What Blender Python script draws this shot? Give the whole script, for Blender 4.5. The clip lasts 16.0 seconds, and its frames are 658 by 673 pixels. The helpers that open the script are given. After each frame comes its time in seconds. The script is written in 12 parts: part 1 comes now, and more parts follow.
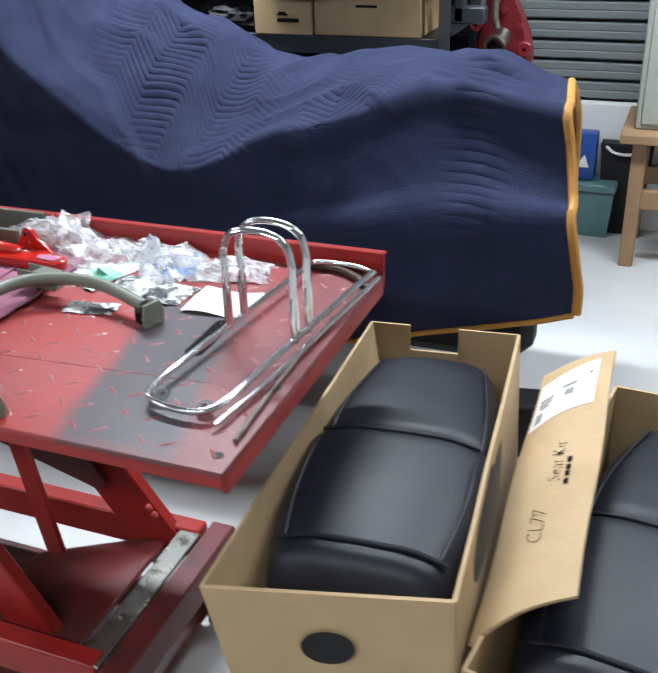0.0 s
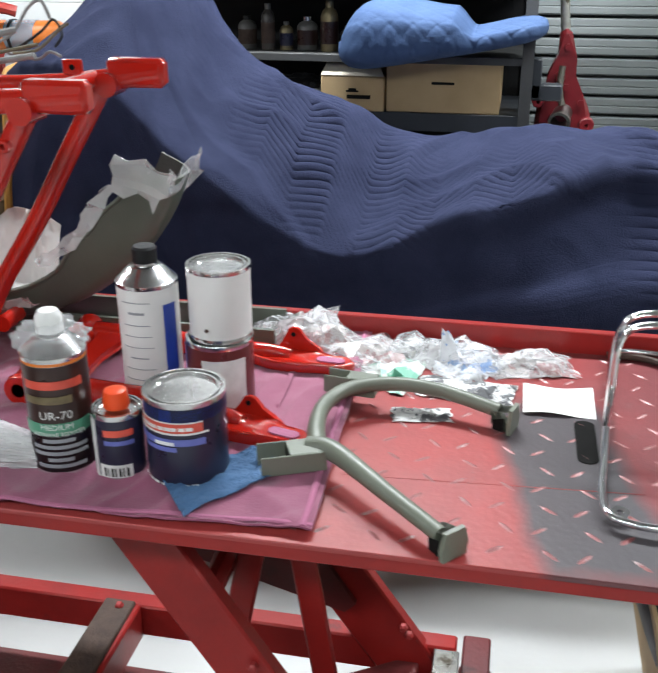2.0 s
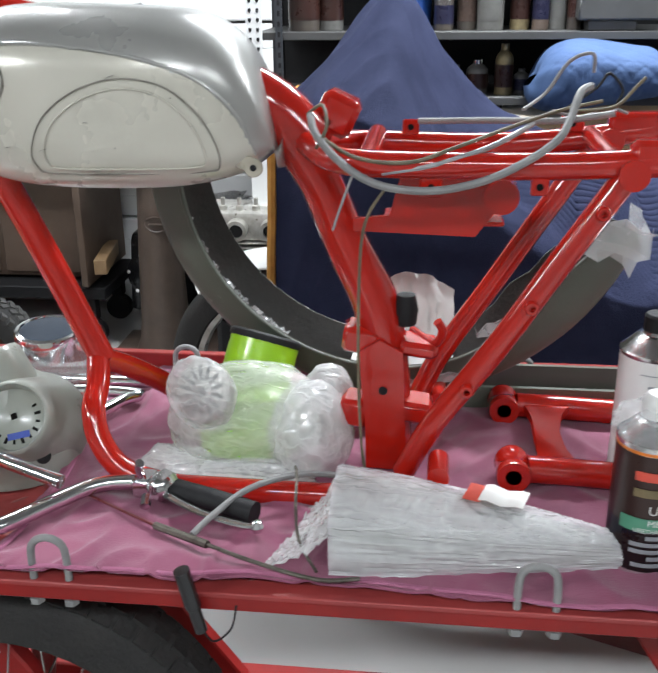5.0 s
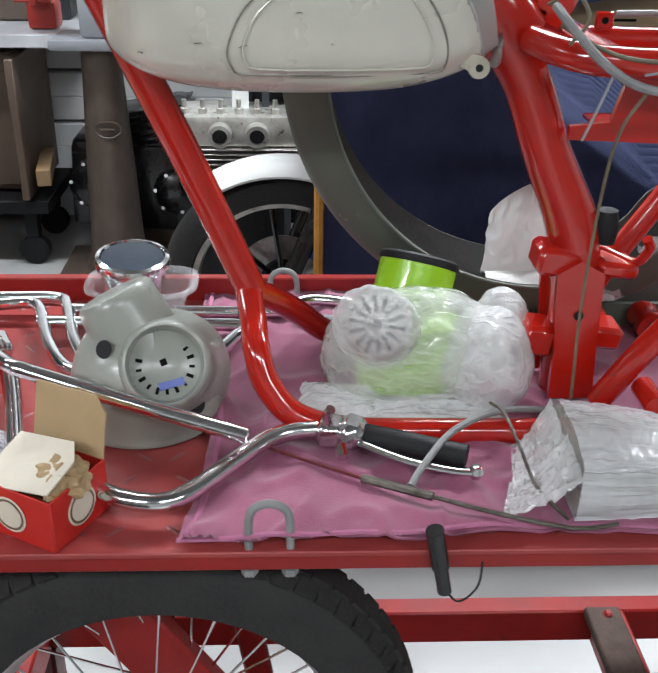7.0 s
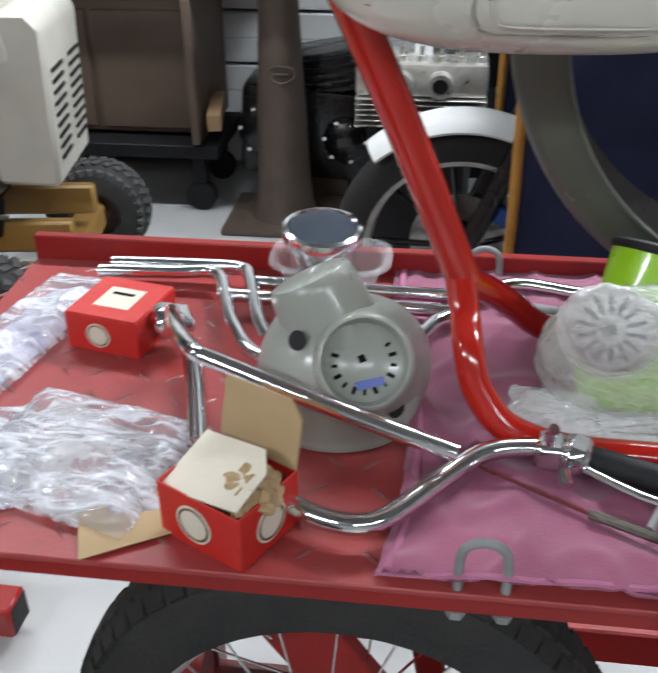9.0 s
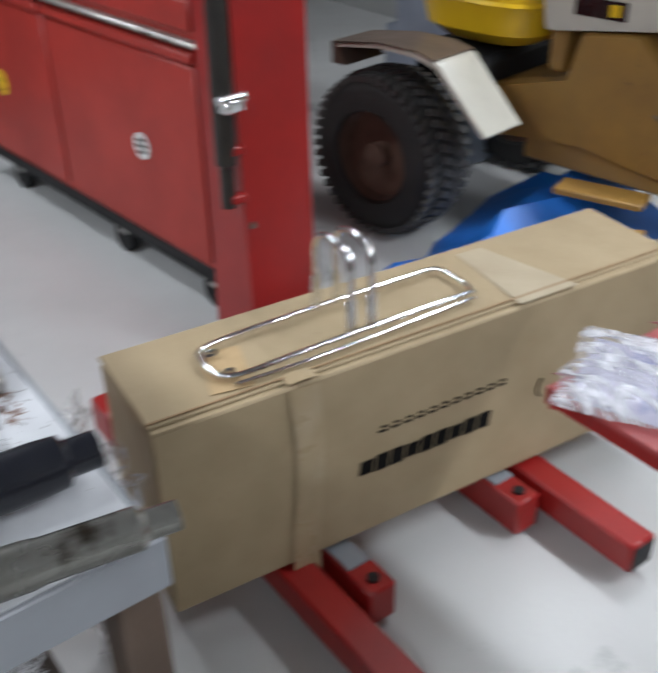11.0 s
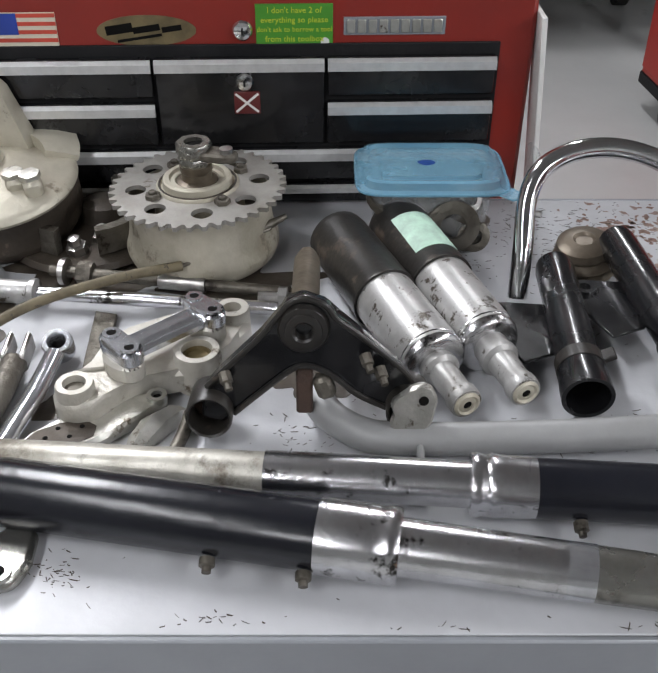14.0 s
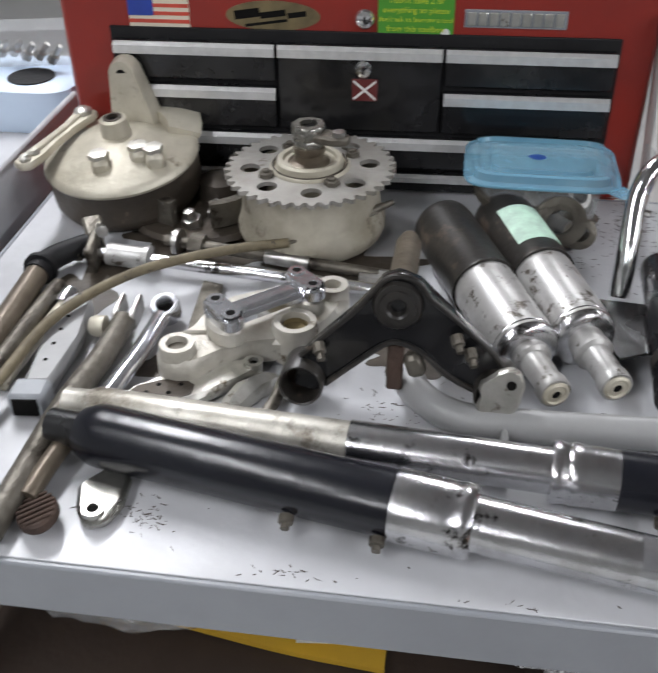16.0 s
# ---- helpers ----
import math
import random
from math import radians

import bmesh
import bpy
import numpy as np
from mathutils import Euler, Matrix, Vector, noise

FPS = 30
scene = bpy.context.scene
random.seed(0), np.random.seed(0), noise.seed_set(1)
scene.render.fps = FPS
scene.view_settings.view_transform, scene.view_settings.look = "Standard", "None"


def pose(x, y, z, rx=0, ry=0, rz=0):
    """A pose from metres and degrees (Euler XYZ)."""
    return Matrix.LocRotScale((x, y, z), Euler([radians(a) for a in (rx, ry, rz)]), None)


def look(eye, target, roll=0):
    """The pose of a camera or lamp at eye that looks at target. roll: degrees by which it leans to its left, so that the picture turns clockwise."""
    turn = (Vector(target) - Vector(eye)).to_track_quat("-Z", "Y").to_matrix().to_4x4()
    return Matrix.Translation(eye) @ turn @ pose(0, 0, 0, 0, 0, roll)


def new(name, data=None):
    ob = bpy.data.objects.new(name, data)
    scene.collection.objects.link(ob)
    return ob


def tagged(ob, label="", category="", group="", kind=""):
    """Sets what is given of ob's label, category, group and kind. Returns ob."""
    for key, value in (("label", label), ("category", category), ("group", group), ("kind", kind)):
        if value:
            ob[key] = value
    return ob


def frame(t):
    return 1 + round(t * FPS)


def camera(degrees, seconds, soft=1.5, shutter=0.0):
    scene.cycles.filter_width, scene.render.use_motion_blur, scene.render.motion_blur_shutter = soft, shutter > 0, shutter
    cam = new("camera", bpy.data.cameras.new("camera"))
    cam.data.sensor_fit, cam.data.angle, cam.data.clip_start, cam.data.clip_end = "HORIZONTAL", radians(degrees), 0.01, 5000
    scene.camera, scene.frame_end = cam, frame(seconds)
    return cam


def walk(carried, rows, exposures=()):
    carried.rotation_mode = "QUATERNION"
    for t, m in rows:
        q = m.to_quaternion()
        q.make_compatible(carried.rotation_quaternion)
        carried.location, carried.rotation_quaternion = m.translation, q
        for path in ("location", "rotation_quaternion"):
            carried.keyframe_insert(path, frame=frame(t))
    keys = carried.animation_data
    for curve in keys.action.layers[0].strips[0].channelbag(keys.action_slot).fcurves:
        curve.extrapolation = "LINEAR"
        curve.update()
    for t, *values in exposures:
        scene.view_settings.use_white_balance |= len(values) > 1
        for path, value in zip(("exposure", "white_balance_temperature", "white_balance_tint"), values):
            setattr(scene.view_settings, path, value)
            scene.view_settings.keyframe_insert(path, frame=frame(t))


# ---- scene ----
cam = camera(39.6, 16.0, soft=1.6, shutter=0.5)
PATH = [
    (0, (0.4446, -0.7556, 1.3869), (-0.0540, 0.4783, 0.6948), -1.86),
    (0.5, (0.2877, -0.7525, 1.3811), (-0.2027, 0.4987, 0.7149), -3.20),
    (1, (0.0955, -0.7300, 1.3874), (-0.3649, 0.5535, 0.7625), -0.09),
    (1.5, (-0.1167, -0.7843, 1.3868), (-0.4401, 0.5458, 0.7734), -1.44),
    (2, (-0.3077, -0.8388, 1.3963), (-0.5779, 0.5091, 0.7962), -0.06),
    (2.5, (-0.4192, -0.8363, 1.3942), (-0.6770, 0.5205, 0.8089), 0.75),
    (3, (-0.5992, -0.7807, 1.3932), (-0.8748, 0.5918, 0.8545), -0.82),
    (3.5, (-0.7122, -0.7864, 1.4004), (-0.9977, 0.5834, 0.8600), 0.19),
    (4, (-0.9185, -0.8538, 1.4146), (-1.0804, 0.5410, 0.8868), -0.94),
    (4.5, (-1.0206, -0.8698, 1.4115), (-1.1890, 0.5276, 0.8930), -1.08),
    (5, (-1.1009, -0.8375, 1.4085), (-1.2655, 0.5491, 0.8605), -0.63),
    (7.5, (-1.5563, -0.6676, 1.3829), (-1.4731, 0.6561, 0.6823), 1.25),
    (8, (-1.5652, -0.5949, 1.3961), (-1.5827, 0.7321, 0.6970), -0.13),
    (8.2, (-1.5635, -0.5815, 1.3938), (-1.5970, 0.7313, 0.6689), -0.47),
    (10.3, (-1.6619, -0.5814, 1.3419), (-2.3457, 0.5015, 0.5610), 0.35),
    (10.5, (-1.6692, -0.6057, 1.3495), (-2.4510, 0.4067, 0.5661), 0.24),
    (11, (-1.6564, -0.6924, 1.3623), (-2.6799, 0.0568, 0.5616), -1.27),
    (11.5, (-1.6811, -0.7523, 1.3812), (-2.8375, -0.2600, 0.5624), -2.44),
    (12, (-1.7048, -0.8291, 1.3853), (-2.8964, -0.5249, 0.5266), -1.95),
    (12.5, (-1.7253, -0.9029, 1.3822), (-2.9184, -0.6666, 0.5043), -1.55),
    (13, (-1.7392, -0.9565, 1.3912), (-2.9471, -0.8051, 0.5149), -1.16),
    (13.5, (-1.7632, -0.9598, 1.3982), (-2.9692, -0.8924, 0.5088), 0.53),
    (14, (-1.7650, -0.9394, 1.4003), (-2.9736, -0.9354, 0.5120), 0.17),
    (14.5, (-1.7552, -0.9239, 1.4013), (-2.9593, -0.9338, 0.5068), -0.31),
    (15, (-1.7444, -0.9069, 1.3999), (-2.9459, -0.9210, 0.5020), -0.27),
    (15.5, (-1.7416, -0.9136, 1.3955), (-2.9503, -0.9881, 0.5105), -0.20),
    (16, (-1.7354, -0.9243, 1.3922), (-2.9362, -1.0991, 0.5104), -0.39),
]
walk(cam, [(t, look(eye, target, roll)) for t, eye, target, roll in PATH], exposures=[(0.0, 0.2, 6200, 9), (0.5, 0.12, 6250, 9), (1.5, 0.22, 6500, 7.5), (3.0, 0.22, 6550, 8), (5.0, 0.22, 6500, 9.5), (7.5, 0.1, 6450, 10), (10.5, -0.1, 6350, 10), (12.0, -0.06, 6450, 11), (12.5, -0.1, 6550, 12), (13.5, -0.3, 6700, 13), (16.0, -0.24, 6700, 13)])

# ---- world, lamps ----
world = bpy.data.worlds.new("world")
world.use_nodes = True
world.node_tree.nodes["Background"].inputs[0].default_value = (0.75, 0.85, 1.0, 1)
world.node_tree.nodes["Background"].inputs[1].default_value = 0.012
scene.world = world

LAMPS = [(-5.0, -0.5, 32), (-3.55, -1.95, 58), (-2.9, 1.7, 31), (-1.2, -2.1, 25), (-0.8, 1.72, 86), (1.05, 1.62, 56), (0.5, -1.9, 29)]
for lx, ly, watts in LAMPS:
    data = bpy.data.lights.new("shop_light", "AREA")
    data.shape, data.size, data.size_y = "RECTANGLE", 1.25, 0.16
    data.energy, data.color = watts, (0.925, 0.98, 1.04)
    lamp = new("shop_light", data)
    lamp.location = (lx, ly, 2.62)

# ---- builders ----
PLACE = {}


def thing(name, at=(0, 0, 0), rz=0.0, label="", category="", group="", m=None):
    ob = new(name)
    ob.empty_display_size = 0.05
    m = m or pose(*at, 0, 0, rz)
    ob.matrix_basis = m
    PLACE[ob.name] = m
    return tagged(ob, label, category, group)


def part(name, bm, material, parent=None, label="", smooth=38, world=True):
    """One mesh object under a thing or part; the bmesh is in world metres."""
    if parent is not None and world:
        bm.transform(PLACE[parent.name].inverted())
    me = bpy.data.meshes.new(name)
    bmesh.ops.recalc_face_normals(bm, faces=bm.faces)
    bm.to_mesh(me)
    bm.free()
    if smooth:
        me.polygons.foreach_set("use_smooth", [True] * len(me.polygons))
        me.set_sharp_from_angle(angle=radians(smooth))
    for one in material if isinstance(material, (list, tuple)) else (material,):
        me.materials.append(one)
    ob = new(name, me)
    if parent is not None:
        ob.parent = parent
        PLACE[ob.name] = PLACE[parent.name]
    if label:
        ob["label"] = label
    return ob


def solo(name, bm, material, label="", category="", group="", kind="", smooth=38):
    """A thing of one mesh, its origin at its base."""
    lo = Vector([min(v.co[k] for v in bm.verts) for k in range(3)])
    hi = Vector([max(v.co[k] for v in bm.verts) for k in range(3)])
    base = Vector(((lo.x + hi.x) / 2, (lo.y + hi.y) / 2, lo.z))
    bm.transform(Matrix.Translation(-base))
    ob = part(name, bm, material, None, "", smooth)
    ob.location = base
    PLACE[ob.name] = Matrix.Translation(base)
    return tagged(ob, label, category, group, kind)


def B():
    return bmesh.new()


def box(bm, c, s, rot=(0, 0, 0), bevel=0.0, seg=1, m=None):
    m = m or pose(*c, *rot)
    made = bmesh.ops.create_cube(bm, size=1.0, matrix=m @ Matrix.Diagonal((*s, 1)))["verts"]
    if bevel:
        edges = list({e for v in made for e in v.link_edges})
        bmesh.ops.bevel(bm, geom=edges, offset=bevel, segments=seg, profile=0.6, affect="EDGES")
    return bm


def spline(pts, k=5, closed=False):
    pts = [Vector(p) for p in pts]
    n = len(pts)
    if n < 3 or k < 2:
        return pts
    out = []
    for i in range(n if closed else n - 1):
        a, b, c, d = (pts[(i + o) % n] if closed else pts[min(max(i + o, 0), n - 1)] for o in (-1, 0, 1, 2))
        for j in range(k):
            t = j / k
            out.append(0.5 * (2 * b + (c - a) * t + (2 * a - 5 * b + 4 * c - d) * t * t + (3 * b - a - 3 * c + d) * t ** 3))
    if not closed:
        out.append(pts[-1])
    return out


def tube(bm, pts, r, n=10, k=5, closed=False, r_end=None, squash=1.0, cap=True, up=None):
    """A swept round bar. r: metres, or a list along the smoothed line."""
    line = spline(pts, k, closed)
    m = len(line)
    if isinstance(r, (list, tuple)):
        rr = [float(np.interp(i / (m - 1), np.linspace(0, 1, len(r)), r)) for i in range(m)]
    else:
        rr = [r + ((r_end if r_end is not None else r) - r) * i / max(m - 1, 1) for i in range(m)]
    rings, side = [], None
    for i, p in enumerate(line):
        a = line[i - 1] if i or closed else line[0]
        b = line[(i + 1) % m] if i < m - 1 or closed else line[-1]
        d = (b - a).normalized()
        if side is None:
            ref = Vector(up) if up else (Vector((0, 0, 1)) if abs(d.z) < 0.9 else Vector((1, 0, 0)))
            side = d.cross(ref).normalized()
        side = (side - d * side.dot(d)).normalized()
        top = side.cross(d)
        rings.append([bm.verts.new(p + rr[i] * (math.cos(q) * side + squash * math.sin(q) * top)) for q in (2 * math.pi * j / n for j in range(n))])
    for i in range(m if closed else m - 1):
        u, w = rings[i], rings[(i + 1) % m]
        for j in range(n):
            bm.faces.new((u[j], u[(j + 1) % n], w[(j + 1) % n], w[j]))
    if cap and not closed:
        bm.faces.new(rings[0][::-1])
        bm.faces.new(rings[-1])
    return bm


def lathe(bm, prof, m=None, n=28, cap=True):
    """Turns a profile of (radius, height) about z, then places it by m."""
    m = m or Matrix()
    rings = []
    for r, z in prof:
        if r < 1e-5:
            rings.append([bm.verts.new(m @ Vector((0, 0, z)))])
        else:
            rings.append([bm.verts.new(m @ Vector((r * math.cos(2 * math.pi * j / n), r * math.sin(2 * math.pi * j / n), z))) for j in range(n)])
    for u, w in zip(rings, rings[1:]):
        for j in range(n):
            a, b, c, d = u[j % len(u)], u[(j + 1) % len(u)], w[(j + 1) % len(w)], w[j % len(w)]
            f = [v for i, v in enumerate((a, b, c, d)) if v not in (a, b, c, d)[:i]]
            if len(f) > 2:
                bm.faces.new(f)
    if cap:
        for ring in (rings[0], rings[-1]):
            if len(ring) > 2:
                bm.faces.new(ring)
    return bm


def loft(bm, rings, closed=True, cap=True):
    """Skins lists of points, ring after ring."""
    made = [[bm.verts.new(p) for p in ring] for ring in rings]
    n = len(made[0])
    for u, w in zip(made, made[1:]):
        for j in range(n if closed else n - 1):
            bm.faces.new((u[j], u[(j + 1) % n], w[(j + 1) % n], w[j]))
    if cap and closed:
        bm.faces.new(made[0][::-1])
        bm.faces.new(made[-1])
    return bm


def sheet(bm, fn, nu, nv, thick=0.0):
    """A cloth or plate from fn(u, v) -> point; with a thickness it is closed all round."""
    grid = [[Vector(fn(i / nu, j / nv)) for j in range(nv + 1)] for i in range(nu + 1)]
    top = [[bm.verts.new(p) for p in row] for row in grid]
    for i in range(nu):
        for j in range(nv):
            bm.faces.new((top[i][j], top[i + 1][j], top[i + 1][j + 1], top[i][j + 1]))
    if thick:
        low = []
        for i in range(nu + 1):
            row = []
            for j in range(nv + 1):
                a = grid[min(i + 1, nu)][j] - grid[max(i - 1, 0)][j]
                b = grid[i][min(j + 1, nv)] - grid[i][max(j - 1, 0)]
                row.append(bm.verts.new(grid[i][j] - a.cross(b).normalized() * thick))
            low.append(row)
        for i in range(nu):
            for j in range(nv):
                bm.faces.new((low[i][j], low[i][j + 1], low[i + 1][j + 1], low[i + 1][j]))
        rim = [(i, 0) for i in range(nu)] + [(nu, j) for j in range(nv)] + [(i, nv) for i in range(nu, 0, -1)] + [(0, j) for j in range(nv, 0, -1)]
        for (a, b), (c, d) in zip(rim, rim[1:] + rim[:1]):
            bm.faces.new((top[a][b], low[a][b], low[c][d], top[c][d]))
    return bm


def prism(bm, outline, z0, z1, m=None, bevel=0.0):
    """A plate with the outline [(x, y), ...] from z0 to z1, placed by m."""
    m = m or Matrix()
    lo = [bm.verts.new(m @ Vector((x, y, z0))) for x, y in outline]
    hi = [bm.verts.new(m @ Vector((x, y, z1))) for x, y in outline]
    made = [bm.faces.new(lo[::-1]), bm.faces.new(hi)]
    n = len(outline)
    for j in range(n):
        made.append(bm.faces.new((lo[j], lo[(j + 1) % n], hi[(j + 1) % n], hi[j])))
    if bevel:
        bmesh.ops.bevel(bm, geom=list({e for f in made for e in f.edges}), offset=bevel, segments=1, affect="EDGES")
    return bm


def ring_plate(bm, r0, r1, z0, z1, m=None, n=32):
    m = m or Matrix()
    return lathe(bm, [(r0, z0), (r1, z0), (r1, z1), (r0, z1), (r0, z0)], m, n, cap=False)


def blob(bm, c, s, rough=0.25, freq=9.0, sub=4, seed=0.0, rz=0.0, floor=None, crease=0.0):
    """A crumpled bag or bundle."""
    made = bmesh.ops.create_icosphere(bm, subdivisions=sub, radius=1.0)["verts"]
    turn = pose(*c, 0, 0, rz)
    for v in made:
        d = v.co.normalized()
        q = Vector((d.x * s[0], d.y * s[1], d.z * s[2]))
        k = 1 + rough * noise.noise(q * freq + Vector((seed, seed * 2, -seed)))
        if crease:
            k += crease * (abs(noise.noise(q * freq * 2.7 + Vector((seed, 3, 1)))) - 0.25) + crease * 0.5 * abs(noise.noise(q * freq * 6 + Vector((1, seed, 1))))
        v.co = turn @ (q * k)
        if floor is not None and v.co.z < floor:
            v.co.z = floor + 0.0005 * (v.co.z - floor)
    return bm


def frame_to(a, b, roll=0.0):
    """A pose at a whose z axis points to b."""
    a, b = Vector(a), Vector(b)
    q = (b - a).to_track_quat("Z", "Y")
    return Matrix.Translation(a) @ q.to_matrix().to_4x4() @ pose(0, 0, 0, 0, 0, roll)


def rod(bm, a, b, prof, n=20):
    """A turned bar from a towards b; prof: (radius, metres along)."""
    return lathe(bm, prof, frame_to(a, b), n)


def text(name, body, size, m, material, parent, depth=0.0006, thin=0.0):
    data = bpy.data.curves.new(name, "FONT")
    data.body, data.size, data.extrude, data.align_x, data.align_y = body, size, depth, "CENTER", "CENTER"
    data.resolution_u, data.offset, data.shear = 2, -thin, 120.0 * thin
    ob = new(name, data)
    bpy.context.view_layer.update()
    me = bpy.data.meshes.new_from_object(ob.evaluated_get(bpy.context.evaluated_depsgraph_get()))
    bpy.data.objects.remove(ob)
    bm = B()
    bm.from_mesh(me)
    bm.transform(m)
    return part(name, bm, material, parent, smooth=0)


# ---- materials ----
def mat(name, base, other=None, scale=18.0, rough=0.5, metal=0.0, bump=0.05, bscale=120.0, wear=None, wear_scale=9.0, wear_at=0.62,
        coat=0.0, alpha=1.0, rough_var=0.12, glass=0.0, sheen=0.0, emit=None, detail=5.0, spec=0.5, soft_wear=0.05):
    """A surface with grain and stains: base and other mix by noise, wear shows through in patches."""
    ma = bpy.data.materials.new(name)
    ma.use_nodes = True
    nt = ma.node_tree
    bs = nt.nodes["Principled BSDF"]
    co = nt.nodes.new("ShaderNodeTexCoord")
    no = nt.nodes.new("ShaderNodeTexNoise")
    no.inputs["Scale"].default_value, no.inputs["Detail"].default_value, no.inputs["Roughness"].default_value = scale, detail, 0.6
    nt.links.new(co.outputs["Object"], no.inputs["Vector"])
    other = other or tuple(0.72 * c for c in base)
    mx = nt.nodes.new("ShaderNodeMix")
    mx.data_type = "RGBA"
    mx.inputs[6].default_value, mx.inputs[7].default_value = (*base, 1), (*other, 1)
    rmp = nt.nodes.new("ShaderNodeMapRange")
    rmp.inputs[1].default_value, rmp.inputs[2].default_value = 0.38, 0.7
    nt.links.new(no.outputs["Fac"], rmp.inputs[0])
    nt.links.new(rmp.outputs[0], mx.inputs[0])
    colour = mx.outputs[2]
    if wear:
        n2 = nt.nodes.new("ShaderNodeTexNoise")
        n2.inputs["Scale"].default_value, n2.inputs["Detail"].default_value, n2.inputs["Roughness"].default_value = wear_scale, 8.0, 0.7
        nt.links.new(co.outputs["Object"], n2.inputs["Vector"])
        r2 = nt.nodes.new("ShaderNodeMapRange")
        r2.inputs[1].default_value, r2.inputs[2].default_value = wear_at, wear_at + soft_wear
        nt.links.new(n2.outputs["Fac"], r2.inputs[0])
        m2 = nt.nodes.new("ShaderNodeMix")
        m2.data_type = "RGBA"
        nt.links.new(r2.outputs[0], m2.inputs[0])
        nt.links.new(colour, m2.inputs[6])
        m2.inputs[7].default_value = (*wear, 1)
        colour = m2.outputs[2]
    nt.links.new(colour, bs.inputs["Base Color"])
    rr = nt.nodes.new("ShaderNodeMapRange")
    rr.inputs[3].default_value, rr.inputs[4].default_value = max(rough - rough_var, 0.02), min(rough + rough_var, 1)
    nt.links.new(no.outputs["Fac"], rr.inputs[0])
    nt.links.new(rr.outputs[0], bs.inputs["Roughness"])
    bs.inputs["Metallic"].default_value = metal
    bs.inputs["Specular IOR Level"].default_value = spec
    bs.inputs["Coat Weight"].default_value = coat
    bs.inputs["Coat Roughness"].default_value = 0.06
    bs.inputs["Alpha"].default_value = alpha
    bs.inputs["Transmission Weight"].default_value = glass
    bs.inputs["Sheen Weight"].default_value = sheen
    if bump:
        nb = nt.nodes.new("ShaderNodeTexNoise")
        nb.inputs["Scale"].default_value, nb.inputs["Detail"].default_value = bscale, 4.0
        nt.links.new(co.outputs["Object"], nb.inputs["Vector"])
        bp = nt.nodes.new("ShaderNodeBump")
        bp.inputs["Strength"].default_value, bp.inputs["Distance"].default_value = bump, 0.01
        nt.links.new(nb.outputs["Fac"], bp.inputs["Height"])
        nt.links.new(bp.outputs["Normal"], bs.inputs["Normal"])
    if emit:
        bs.inputs["Emission Color"].default_value, bs.inputs["Emission Strength"].default_value = (*emit[:3], 1), emit[3]
    return ma


RED_LIFT = mat("lift_red", (0.31, 0.034, 0.032), (0.23, 0.026, 0.026), 7, 0.40, bump=0.06, wear=(0.19, 0.075, 0.068), wear_scale=14, wear_at=0.64, soft_wear=0.1, spec=0.3)
RED_ARM = mat("arm_red", (0.27, 0.014, 0.012), (0.20, 0.012, 0.011), 7, 0.34, bump=0.06, wear=(0.10, 0.02, 0.02), wear_scale=11, wear_at=0.62, soft_wear=0.1, spec=0.35)
RED_MAROON = mat("dark_maroon_red", (0.12, 0.016, 0.018), (0.07, 0.014, 0.014), 6, 0.42, bump=0.1, wear=(0.03, 0.014, 0.013), wear_scale=9, wear_at=0.52, soft_wear=0.14, spec=0.35)
DARK_BLOTCHED_RED = mat("dark_blotched_red", (0.12, 0.018, 0.018), (0.05, 0.016, 0.015), 6, 0.33, bump=0.1, wear=(0.022, 0.015, 0.012), wear_scale=5, wear_at=0.5, soft_wear=0.2, spec=0.4)
RED_GLOSS = mat("frame_red", (0.43, 0.013, 0.006), (0.36, 0.011, 0.006), 5, 0.15, bump=0.02, bscale=40, coat=0.5, rough_var=0.04)
RED_BOX = mat("cabinet_red", (0.27, 0.024, 0.016), (0.22, 0.021, 0.015), 6, 0.34, bump=0.03, wear=(0.16, 0.03, 0.025), wear_scale=20, wear_at=0.7)
RED_FADED = mat("faded_red", (0.37, 0.026, 0.017), (0.28, 0.022, 0.016), 4, 0.42, bump=0.04, wear=(0.2, 0.08, 0.06), wear_scale=16, wear_at=0.7)
RED_MAST = mat("mast_red", (0.31, 0.013, 0.011), (0.24, 0.011, 0.010), 5, 0.36, bump=0.04, wear=(0.18, 0.03, 0.03), wear_scale=18, wear_at=0.7)
HOIST_RED = mat("dark_hoist_red", (0.17, 0.012, 0.016), (0.12, 0.010, 0.013), 12, 0.34, bump=0.06, wear=(0.07, 0.02, 0.02), wear_scale=22, wear_at=0.62)
RED_CARD = mat("red_card", (0.52, 0.02, 0.014), (0.45, 0.018, 0.012), 20, 0.5)
CHROME = mat("chrome", (0.82, 0.83, 0.84), (0.7, 0.7, 0.7), 30, 0.11, 1.0, bump=0.0, rough_var=0.05)
CHROME_OLD = mat("pitted_chrome", (0.74, 0.74, 0.76), (0.50, 0.495, 0.49), 26, 0.23, 1.0, bump=0.05, bscale=300, wear=(0.075, 0.07, 0.066), wear_scale=42, wear_at=0.57, soft_wear=0.06, rough_var=0.1)
